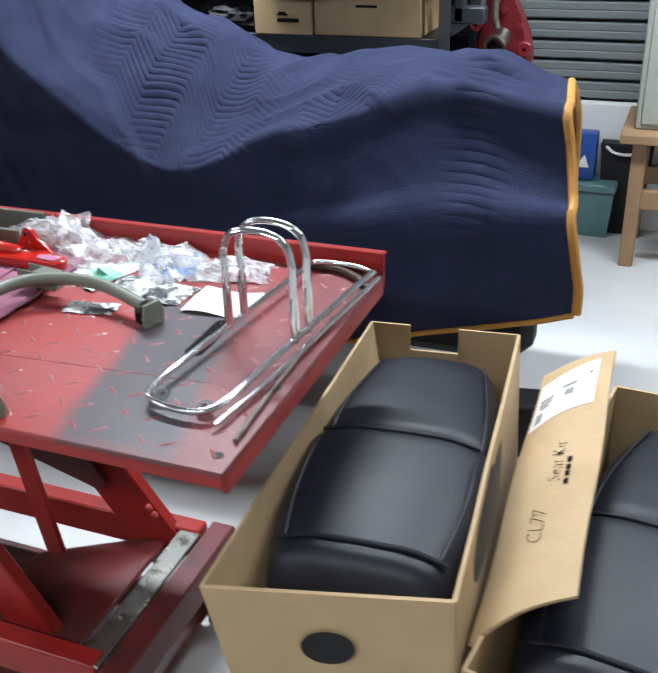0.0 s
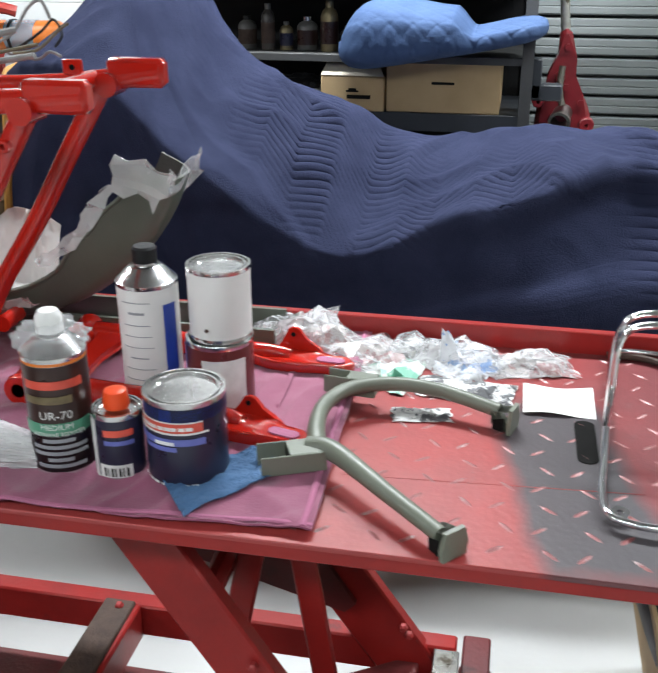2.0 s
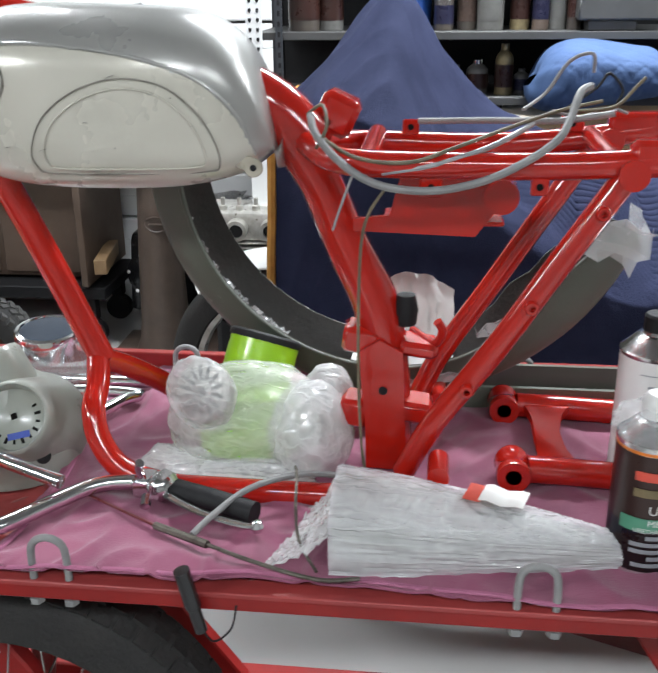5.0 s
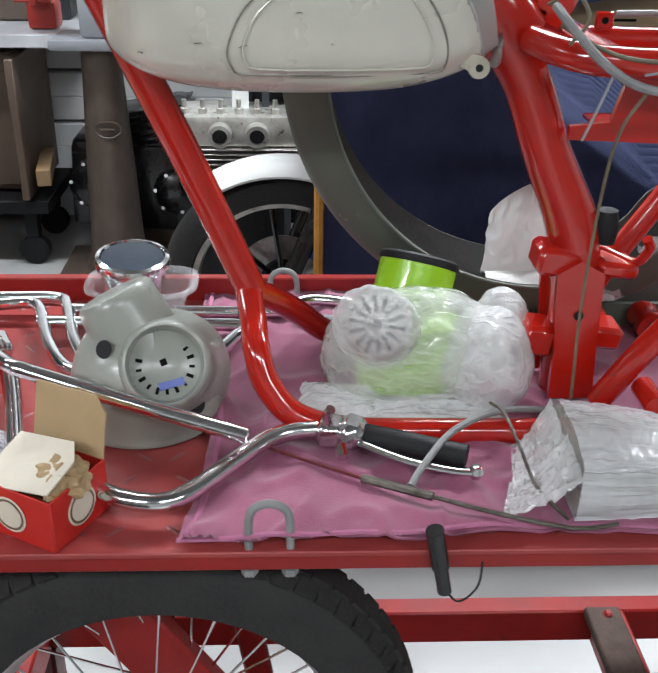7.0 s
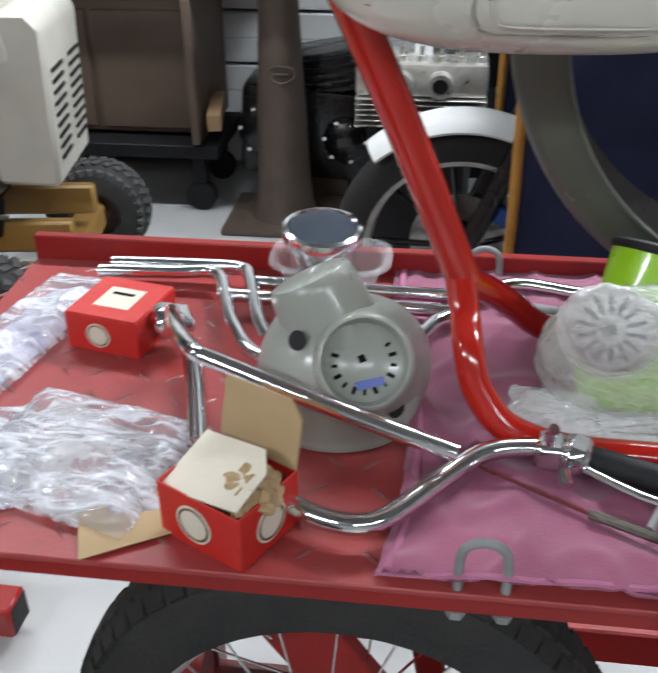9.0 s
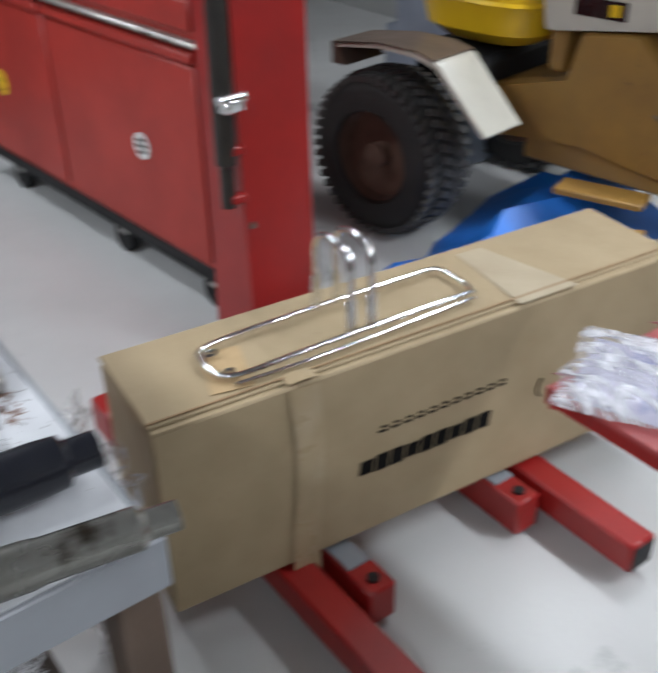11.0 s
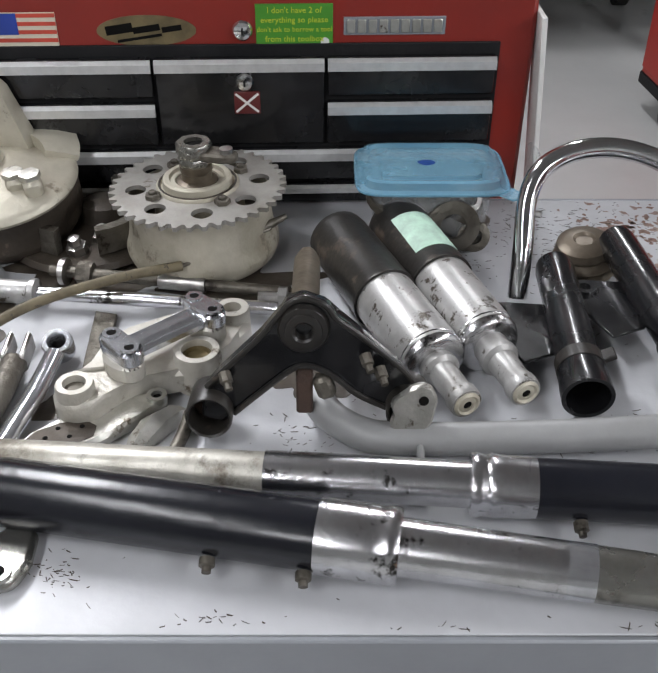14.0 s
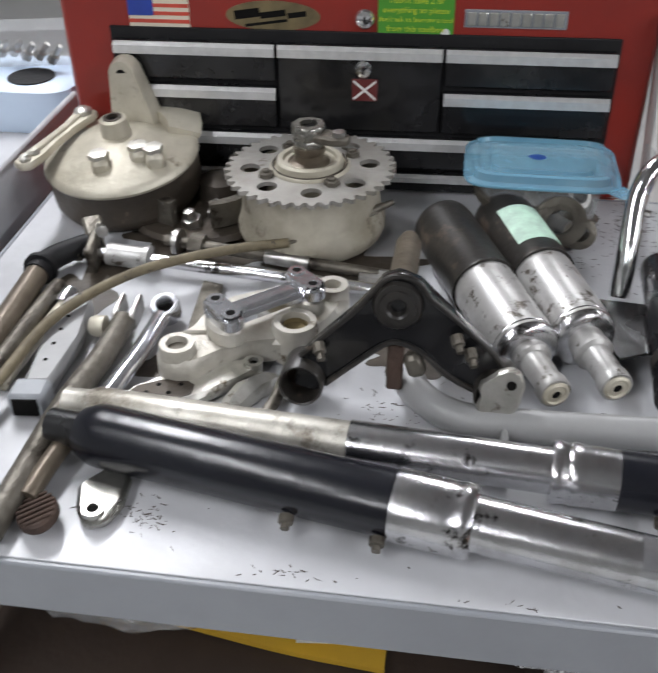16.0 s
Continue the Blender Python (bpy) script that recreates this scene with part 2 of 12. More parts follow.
POLISH = mat("polished_alloy", (0.74, 0.75, 0.78), (0.5, 0.51, 0.53), 40, 0.17, 0.9, bump=0.02, wear=(0.3, 0.29, 0.27), wear_scale=50, wear_at=0.68)
OXIDE = mat("oxidised_steel", (0.60, 0.58, 0.52), (0.26, 0.235, 0.19), 20, 0.40, 0.45, bump=0.06, bscale=300, wear=(0.12, 0.095, 0.07), wear_scale=26, wear_at=0.52, soft_wear=0.16, rough_var=0.16)
SHOCK = mat("shock_silver", (0.46, 0.455, 0.445), (0.27, 0.26, 0.245), 24, 0.40, 0.45, bump=0.06, bscale=380, wear=(0.075, 0.062, 0.048), wear_scale=46, wear_at=0.56, soft_wear=0.05, rough_var=0.12)
BLACK_WORN = mat("worn_black_paint", (0.016, 0.015, 0.014), (0.03, 0.026, 0.022), 18, 0.36, bump=0.06, wear=(0.075, 0.058, 0.045), wear_scale=24, wear_at=0.6)
STEM_BROWN = mat("stained_stem", (0.17, 0.14, 0.105), (0.085, 0.066, 0.048), 22, 0.42, 0.5, bump=0.08, wear=(0.06, 0.042, 0.03), wear_scale=20, wear_at=0.62)
SPROCKET = mat("grey_sprocket_alloy", (0.40, 0.385, 0.36), (0.25, 0.235, 0.205), 16, 0.42, 0.5, bump=0.08, wear=(0.13, 0.10, 0.075), wear_scale=22, wear_at=0.62)
DRUM = mat("greasy_drum", (0.045, 0.037, 0.030), (0.09, 0.072, 0.055), 14, 0.5, 0.3, bump=0.15, wear=(0.16, 0.13, 0.10), wear_scale=20, wear_at=0.66)
STEEL = mat("bare_steel", (0.5, 0.49, 0.47), (0.28, 0.27, 0.25), 35, 0.34, 1.0, bump=0.05, wear=(0.14, 0.10, 0.07), wear_scale=45, wear_at=0.64)
STEEL_DIRTY = mat("dirty_steel", (0.165, 0.15, 0.125), (0.07, 0.06, 0.048), 30, 0.46, 0.6, bump=0.25, wear=(0.035, 0.027, 0.021), wear_scale=30, wear_at=0.58)
ALU = mat("cast_aluminium", (0.60, 0.59, 0.55), (0.38, 0.37, 0.33), 22, 0.38, 0.85, bump=0.12, bscale=260, wear=(0.13, 0.105, 0.08), wear_scale=30, wear_at=0.59)
ALU_CREAM = mat("oxidised_aluminium", (0.55, 0.515, 0.425), (0.33, 0.295, 0.225), 12, 0.45, 0.3, bump=0.1, wear=(0.12, 0.09, 0.06), wear_scale=17, wear_at=0.585, soft_wear=0.10)
BLACK_GLOSS = mat("black_paint", (0.007, 0.007, 0.008), (0.012, 0.012, 0.013), 14, 0.26, bump=0.03, coat=0.3, wear=(0.10, 0.09, 0.085), wear_scale=40, wear_at=0.72)
BLACK_MATT = mat("black_rubber", (0.008, 0.008, 0.009), (0.014, 0.014, 0.015), 20, 0.6, bump=0.1, spec=0.28)
VINYL = mat("black_vinyl", (0.007, 0.008, 0.0125), (0.011, 0.0125, 0.019), 12, 0.45, bump=0.10, bscale=420, spec=0.32)
NAVY = mat("navy_quilt", (0.025, 0.0295, 0.061), (0.018, 0.0215, 0.046), 10, 0.85, bump=0.3, bscale=300, spec=0.06)
BLUE_QUILT = mat("blue_quilt", (0.058, 0.098, 0.198), (0.044, 0.076, 0.16), 8, 0.8, bump=0.12, bscale=160, spec=0.2)
YELLOW_TRIM = mat("yellow_binding", (0.42, 0.20, 0.03), (0.34, 0.15, 0.02), 30, 0.7, bump=0.2, bscale=400)
CARD = mat("cardboard", (0.43, 0.30, 0.158), (0.38, 0.262, 0.132), 9, 0.72, bump=0.06, bscale=90, wear=(0.33, 0.215, 0.105), wear_scale=6, wear_at=0.66)
CARD_LONG = mat("kraft_card", (0.355, 0.272, 0.162), (0.305, 0.23, 0.132), 7, 0.7, bump=0.06, bscale=90, wear=(0.25, 0.18, 0.105), wear_scale=6, wear_at=0.66)
TAPE = mat("packing_tape", (0.40, 0.31, 0.19), (0.33, 0.25, 0.145), 9, 0.28, bump=0.1, bscale=30)
PALE_TAPE = mat("pale_tape", (0.43, 0.36, 0.255), (0.37, 0.30, 0.205), 9, 0.35, bump=0.06)
CARD_DARK = mat("brown_cardboard", (0.26, 0.165, 0.085), (0.22, 0.14, 0.07), 9, 0.75, bump=0.06)
CARD_WHITE = mat("white_card", (0.68, 0.62, 0.50), (0.6, 0.54, 0.43), 14, 0.6)
PAPER = mat("white_paper", (0.78, 0.77, 0.74), (0.7, 0.69, 0.66), 18, 0.6)
INK = mat("black_ink", (0.008, 0.0075, 0.007), None, 20, 0.9, bump=0, spec=0.1)
FLOOR = mat("painted_concrete", (0.50, 0.50, 0.49), (0.43, 0.43, 0.42), 1.6, 0.34, bump=0.05, bscale=60, wear=(0.25, 0.25, 0.245), wear_scale=1.7, wear_at=0.60, soft_wear=0.10, detail=9.0)
WALL = mat("wall_paint", (0.32, 0.32, 0.31), (0.28, 0.28, 0.27), 2.0, 0.6)
CEILING = mat("ceiling_paint", (0.24, 0.24, 0.235), (0.20, 0.20, 0.196), 2.0, 0.7)
WHITE_STEEL = mat("white_steel_panel", (0.78, 0.79, 0.78), (0.70, 0.71, 0.70), 1.5, 0.4, bump=0.02)
GREY_DOOR = mat("grey_steel_door", (0.20, 0.215, 0.215), (0.165, 0.18, 0.18), 1.6, 0.4, bump=0.02)
GREY_BENCH = mat("grey_bench_paint", (0.55, 0.555, 0.575), (0.40, 0.405, 0.42), 5, 0.36, bump=0.04, wear=(0.17, 0.13, 0.10), wear_scale=38, wear_at=0.715)
PULL = mat("brushed_pull", (0.74, 0.74, 0.735), (0.62, 0.62, 0.615), 60, 0.36, 0.55, bump=0.02)
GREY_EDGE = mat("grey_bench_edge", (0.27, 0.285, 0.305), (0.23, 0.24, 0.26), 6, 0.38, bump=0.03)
GREY_GREEN = mat("grey_green_paint", (0.15, 0.163, 0.125), (0.12, 0.131, 0.10), 8, 0.4, bump=0.04)
GREY_LIGHT = mat("pale_grey_paint", (0.30, 0.315, 0.275), (0.265, 0.28, 0.245), 8, 0.3, bump=0.02, coat=0.2)
SCUFF = mat("scuffed_steel", (0.34, 0.335, 0.31), (0.18, 0.172, 0.15), 15, 0.27, 0.85, bump=0.04, bscale=420, spec=0.5, wear=(0.07, 0.056, 0.042), wear_scale=22, wear_at=0.53, soft_wear=0.12, rough_var=0.16)
ALU_PALE = mat("pale_cast_aluminium", (0.62, 0.595, 0.54), (0.40, 0.375, 0.32), 16, 0.38, 0.35, bump=0.12, bscale=240, wear=(0.13, 0.10, 0.07), wear_scale=30, wear_at=0.60, soft_wear=0.07)
GUARD = mat("olive_primer", (0.088, 0.101, 0.078), (0.070, 0.080, 0.062), 6, 0.42, bump=0.05, wear=(0.19, 0.2, 0.17), wear_scale=16, wear_at=0.66)
GUARD_INSIDE_SHADE = mat("guard_inside_shade", (0.040, 0.042, 0.038), (0.028, 0.030, 0.027), 10, 0.6, bump=0.15)
PALE_TUBE = mat("pale_tube_paint", (0.31, 0.31, 0.31), (0.25, 0.25, 0.247), 12, 0.4, bump=0.04, wear=(0.2, 0.19, 0.18), wear_scale=50, wear_at=0.68)
BOTTLE_GREY = mat("grey_bottle", (0.11, 0.107, 0.10), (0.07, 0.068, 0.062), 14, 0.4)
BOTTLE_DARK = mat("dark_bottle", (0.035, 0.03, 0.028), (0.06, 0.05, 0.04), 14, 0.3)
STAIN = mat("rust_stain", (0.20, 0.115, 0.085), (0.30, 0.22, 0.19), 60, 0.6)
GAUGE_GLASS = mat("gauge_glass", (0.05, 0.06, 0.075), (0.035, 0.042, 0.055), 8, 0.08, bump=0, rough_var=0.02)
SATIN = mat("satin_black_paint", (0.008, 0.0085, 0.012), (0.012, 0.013, 0.018), 10, 0.24, bump=0.05, bscale=60, wear=(0.05, 0.05, 0.055), wear_scale=46, wear_at=0.67, spec=0.5, rough_var=0.08)
CHIP = mat("bare_chip", (0.055, 0.042, 0.034), (0.09, 0.07, 0.055), 60, 0.7)
TANK = mat("tank_primer", (0.60, 0.58, 0.50), (0.55, 0.53, 0.455), 4, 0.26, 0.15, bump=0.02, bscale=60, coat=0.35, wear=(0.15, 0.12, 0.09), wear_scale=30, wear_at=0.715)
TANK_GREY = mat("tank_silver", (0.42, 0.42, 0.40), (0.36, 0.36, 0.34), 5, 0.3, 0.4, bump=0.02, coat=0.35)
GROOVE_SHADE_SCRATCH = mat("groove_shade_and_scratch", (0.27, 0.255, 0.22), (0.10, 0.09, 0.07), 30, 0.6)
BROWN_POST = mat("brown_hammer_paint", (0.10, 0.072, 0.056), (0.075, 0.055, 0.044), 12, 0.4, bump=0.12)
UNDER = mat("dark_stained_board", (0.045, 0.030, 0.022), (0.03, 0.02, 0.015), 5, 0.6, bump=0.08)
BROWN_WOOD = mat("brown_panel", (0.115, 0.078, 0.056), (0.09, 0.06, 0.043), 5, 0.6, bump=0.08)
WOOD = mat("pine", (0.30, 0.19, 0.095), (0.23, 0.14, 0.07), 6, 0.62, bump=0.1)
DARK_SHELF = mat("dark_shelf_paint", (0.03, 0.034, 0.04), (0.024, 0.027, 0.032), 8, 0.45)
GREY_SHELF = mat("grey_shelf_paint", (0.062, 0.062, 0.061), (0.048, 0.048, 0.047), 8, 0.45)
TEAL = mat("teal_plastic", (0.10, 0.20, 0.205), (0.085, 0.175, 0.18), 8, 0.4)
BLUE = mat("blue_plastic", (0.016, 0.066, 0.28), (0.013, 0.055, 0.23), 8, 0.4)
BLUE_TARP = mat("blue_tarp", (0.02, 0.19, 0.70), (0.016, 0.15, 0.58), 7, 0.4, bump=0.12, bscale=40)
BLUE_CLOTH = mat("blue_shop_towel", (0.045, 0.115, 0.235), (0.036, 0.09, 0.19), 20, 0.8, bump=0.4, bscale=200)
PINK = mat("pink_cloth", (0.275, 0.07, 0.130), (0.175, 0.040, 0.083), 5, 0.85, bump=0.15, bscale=420, sheen=0.3)
PINK_EDGE = mat("pink_hem", (0.38, 0.13, 0.22), (0.33, 0.10, 0.18), 10, 0.85, bump=0.3, bscale=300)
LIME = mat("lime_paint", (0.30, 0.58, 0.015), (0.27, 0.52, 0.012), 8, 0.3, coat=0.3)


def bag_mat(name, tint, low, high, scale, stretch=(1, 1, 1), rough=0.1, bump=1.0, edge=(0.35, 1.3), turn=(0, 0, 0)):
    """Clear film: nearly open between the creases, milky and glossy along them."""
    ma = mat(name, tint, tuple(0.85 * c for c in tint), 20, rough, bump=0.0, rough_var=0.04)
    nt = ma.node_tree
    bs = nt.nodes["Principled BSDF"]
    co = nt.nodes.new("ShaderNodeTexCoord")
    mp = nt.nodes.new("ShaderNodeMapping")
    mp.inputs["Scale"].default_value = stretch
    mp.inputs["Rotation"].default_value = tuple(radians(a) for a in turn)
    nt.links.new(co.outputs["Object"], mp.inputs[0])
    heights = []
    for k, d in ((scale, 3.0), (scale * 2.7, 5.0)):
        no = nt.nodes.new("ShaderNodeTexNoise")
        no.noise_type = "RIDGED_MULTIFRACTAL"
        no.inputs["Scale"].default_value, no.inputs["Detail"].default_value = k, d
        nt.links.new(mp.outputs[0], no.inputs["Vector"])
        heights.append(no.outputs["Fac"])
    al = nt.nodes.new("ShaderNodeMapRange")
    al.inputs[1].default_value, al.inputs[2].default_value, al.inputs[3].default_value, al.inputs[4].default_value = edge[0], edge[1], low, high
    nt.links.new(heights[1], al.inputs[0])
    nt.links.new(al.outputs[0], bs.inputs["Alpha"])
    ad = nt.nodes.new("ShaderNodeMath")
    ad.operation = "ADD"
    nt.links.new(heights[0], ad.inputs[0])
    nt.links.new(heights[1], ad.inputs[1])
    bp = nt.nodes.new("ShaderNodeBump")
    bp.inputs["Strength"].default_value, bp.inputs["Distance"].default_value = bump, 0.004
    nt.links.new(ad.outputs[0], bp.inputs["Height"])
    nt.links.new(bp.outputs["Normal"], bs.inputs["Normal"])
    bs.inputs["Specular IOR Level"].default_value = 0.9
    return ma


TORN = bag_mat("torn_wrap", (0.78, 0.79, 0.78), 0.36, 0.92, 26, bump=0.5)
BAG = bag_mat("clear_bag", (0.76, 0.77, 0.78), 0.26, 0.9, 15)


def wrap_mat(name, tint, low, high, scale, stretch=(1, 1, 1), turn=(0, 0, 0), sharp=11.0, bump=0.7):
    """Tight clear film: open between thin bright folds that follow the middle line of a noise."""
    ma = mat(name, tint, tuple(0.9 * c for c in tint), 20, 0.12, bump=0.0, rough_var=0.04)
    nt = ma.node_tree
    bs = nt.nodes["Principled BSDF"]
    co = nt.nodes.new("ShaderNodeTexCoord")
    mp = nt.nodes.new("ShaderNodeMapping")
    mp.inputs["Scale"].default_value = stretch
    mp.inputs["Rotation"].default_value = tuple(radians(a) for a in turn)
    nt.links.new(co.outputs["Object"], mp.inputs[0])
    last = None
    for k in (scale, scale * 2.3):
        no = nt.nodes.new("ShaderNodeTexNoise")
        no.inputs["Scale"].default_value, no.inputs["Detail"].default_value = k, 2.5
        nt.links.new(mp.outputs[0], no.inputs["Vector"])
        a = nt.nodes.new("ShaderNodeMath")
        a.operation = "SUBTRACT"
        a.inputs[1].default_value = 0.5
        nt.links.new(no.outputs["Fac"], a.inputs[0])
        b = nt.nodes.new("ShaderNodeMath")
        b.operation = "ABSOLUTE"
        nt.links.new(a.outputs[0], b.inputs[0])
        c = nt.nodes.new("ShaderNodeMath")
        c.operation, c.use_clamp = "MULTIPLY_ADD", True
        c.inputs[1].default_value, c.inputs[2].default_value = -sharp, 1.0
        nt.links.new(b.outputs[0], c.inputs[0])
        if last:
            d = nt.nodes.new("ShaderNodeMath")
            d.operation = "MAXIMUM"
            nt.links.new(last, d.inputs[0])
            nt.links.new(c.outputs[0], d.inputs[1])
            last = d.outputs[0]
        else:
            last = c.outputs[0]
    al = nt.nodes.new("ShaderNodeMapRange")
    al.inputs[1].default_value, al.inputs[2].default_value, al.inputs[3].default_value, al.inputs[4].default_value = 0.0, 1.0, low, high
    nt.links.new(last, al.inputs[0])
    nt.links.new(al.outputs[0], bs.inputs["Alpha"])
    bp = nt.nodes.new("ShaderNodeBump")
    bp.inputs["Strength"].default_value, bp.inputs["Distance"].default_value = bump, 0.004
    nt.links.new(last, bp.inputs["Height"])
    nt.links.new(bp.outputs["Normal"], bs.inputs["Normal"])
    bs.inputs["Specular IOR Level"].default_value = 0.9
    return ma


WRAP = wrap_mat("tight_wrap", (0.86, 0.86, 0.88), 0.30, 0.52, 9, (0.4, 2.6, 2.6), (0, 0, 22), 5.0, 0.6)
MILKY = wrap_mat("milky_wrap", (0.82, 0.83, 0.82), 0.24, 0.46, 14, (0.7, 1.8, 1.4), (0, 25, 20), 4.5, 0.7)
GATHERED = wrap_mat("gathered_film", (0.80, 0.81, 0.80), 0.38, 0.66, 16, (1, 1.5, 1), (0, 0, 30), 4.5, 0.7)
STREAK_FILM = wrap_mat("streaked_film", (0.80, 0.80, 0.84), 0.14, 0.80, 6, (0.8, 4.2, 1.2), (0, 0, 15), 20.0, 0.5)
THIN_FILM = wrap_mat("thin_film", (0.80, 0.80, 0.81), 0.10, 0.55, 9, (1.0, 2.4, 1.2), (0, 0, 25), 20.0, 0.4)
BUBBLE = wrap_mat("bubble_film", (0.82, 0.82, 0.84), 0.05, 0.95, 42, (1, 1, 1), (0, 0, 0), 22.0)
WHITE_PLASTIC = mat("white_plastic", (0.72, 0.72, 0.70), (0.66, 0.66, 0.64), 9, 0.4)
BLUE_LID = mat("blue_lid", (0.22, 0.45, 0.58), (0.17, 0.38, 0.54), 12, 0.16, alpha=0.5, bump=0.08, bscale=50)
CLEAR = mat("clear_plastic", (0.7, 0.72, 0.73), (0.65, 0.67, 0.68), 10, 0.08, bump=0.08, alpha=0.2)
BRASS = mat("dull_brass", (0.27, 0.215, 0.115), (0.15, 0.12, 0.07), 30, 0.42, 0.6, bump=0.1)
RUST = mat("rust", (0.068, 0.041, 0.030), (0.045, 0.029, 0.023), 30, 0.75, 0.2, bump=0.3)
OLIVE = mat("olive_cable", (0.17, 0.14, 0.085), (0.085, 0.068, 0.042), 34, 0.6, wear=(0.05, 0.04, 0.03), wear_scale=60, wear_at=0.6)
GREY_CABLE = mat("grey_cable", (0.24, 0.24, 0.235), (0.18, 0.18, 0.18), 30, 0.55)
RIM_BRIGHT = mat("dull_bright_rim", (0.72, 0.72, 0.72), (0.58, 0.58, 0.57), 20, 0.38, 0.6, bump=0.03, wear=(0.3, 0.28, 0.25), wear_scale=40, wear_at=0.66)
TREAD = mat("worn_tread", (0.075, 0.073, 0.070), (0.05, 0.049, 0.046), 30, 0.6, bump=0.1)
RIM_RUST = mat("rusty_rim", (0.115, 0.062, 0.042), (0.075, 0.042, 0.03), 16, 0.7, 0.1, bump=0.2)
TYRE = mat("tyre_rubber", (0.014, 0.0135, 0.013), (0.024, 0.023, 0.021), 18, 0.75, bump=0.3)
TAN = mat("tractor_tan", (0.30, 0.165, 0.035), (0.22, 0.12, 0.03), 6, 0.5, bump=0.08, wear=(0.10, 0.06, 0.03), wear_scale=12, wear_at=0.64)
CREAM = mat("tractor_cream", (0.52, 0.50, 0.43), (0.44, 0.42, 0.36), 5, 0.4, wear=(0.3, 0.25, 0.18), wear_scale=18, wear_at=0.72)
YELLOW = mat("yellow_plastic", (0.75, 0.48, 0.015), (0.68, 0.42, 0.012), 5, 0.35)
YELLOW_PAPER = mat("yellow_envelope", (0.62, 0.37, 0.03), (0.56, 0.33, 0.03), 10, 0.6)
ORANGE_CAP = mat("orange_plastic", (0.80, 0.075, 0.012), (0.72, 0.065, 0.012), 30, 0.38, bump=0.02)
ORANGE = mat("orange_paint", (0.62, 0.17, 0.02), (0.55, 0.14, 0.02), 8, 0.35)
GREEN_STICKER = mat("green_sticker", (0.07, 0.30, 0.035), (0.06, 0.27, 0.03), 10, 0.3, bump=0)
LIME_INK = mat("yellow_ink", (0.62, 0.70, 0.05), None, 10, 0.4, bump=0)
MINT = mat("mint_label", (0.50, 0.72, 0.58), (0.36, 0.5, 0.42), 60, 0.5, wear=(0.2, 0.22, 0.2), wear_scale=60, wear_at=0.66)
BLUE_INK = mat("blue_print", (0.022, 0.06, 0.36), None, 20, 0.35, bump=0)
DARK_PRINT = mat("dark_print", (0.012, 0.012, 0.03), (0.018, 0.018, 0.04), 20, 0.3, bump=0)
BROWN_PRINT = mat("brown_print", (0.03, 0.012, 0.009), (0.024, 0.01, 0.008), 20, 0.3, bump=0)
MAROON = mat("maroon_print", (0.13, 0.025, 0.025), (0.11, 0.02, 0.02), 20, 0.3, bump=0)
RED_PRINT = mat("red_print", (0.62, 0.08, 0.05), None, 20, 0.35, bump=0)
GREEN_PRINT = mat("green_print", (0.08, 0.27, 0.17), None, 20, 0.35, bump=0)
PURPLE_PRINT = mat("purple_print", (0.12, 0.14, 0.42), None, 20, 0.35, bump=0)
WHITE_INK = mat("white_print", (0.72, 0.72, 0.70), None, 20, 0.4, bump=0)
TIN = mat("tinplate", (0.72, 0.72, 0.71), (0.55, 0.55, 0.54), 30, 0.2, 1.0, bump=0.04)
GLOW = mat("lamp_diffuser", (0.9, 0.9, 0.9), None, 10, 0.4, bump=0, emit=(0.95, 0.98, 1.0, 9.0))

PRINT_BLUE = mat("blue_printed_film", (0.68, 0.69, 0.71), (0.50, 0.51, 0.54), 16, 0.22, wear=(0.10, 0.22, 0.46), wear_scale=18, wear_at=0.535, soft_wear=0.03)
PRINT_GREEN = mat("green_printed_paper", (0.68, 0.70, 0.66), (0.50, 0.54, 0.49), 18, 0.4, wear=(0.16, 0.40, 0.29), wear_scale=13, wear_at=0.50, soft_wear=0.03)
PRINT_NEWS = mat("newsprint", (0.64, 0.64, 0.62), (0.48, 0.48, 0.47), 14, 0.5, wear=(0.06, 0.06, 0.065), wear_scale=46, wear_at=0.50, soft_wear=0.05)
PRINT_ROSE = mat("rose_printed_film", (0.66, 0.62, 0.60), (0.48, 0.44, 0.43), 16, 0.25, wear=(0.36, 0.20, 0.20), wear_scale=24, wear_at=0.535, soft_wear=0.04)
PRINT_LILAC = mat("lilac_printed_film", (0.55, 0.53, 0.64), (0.40, 0.39, 0.53), 12, 0.2, wear=(0.24, 0.24, 0.42), wear_scale=16, wear_at=0.54, soft_wear=0.05)

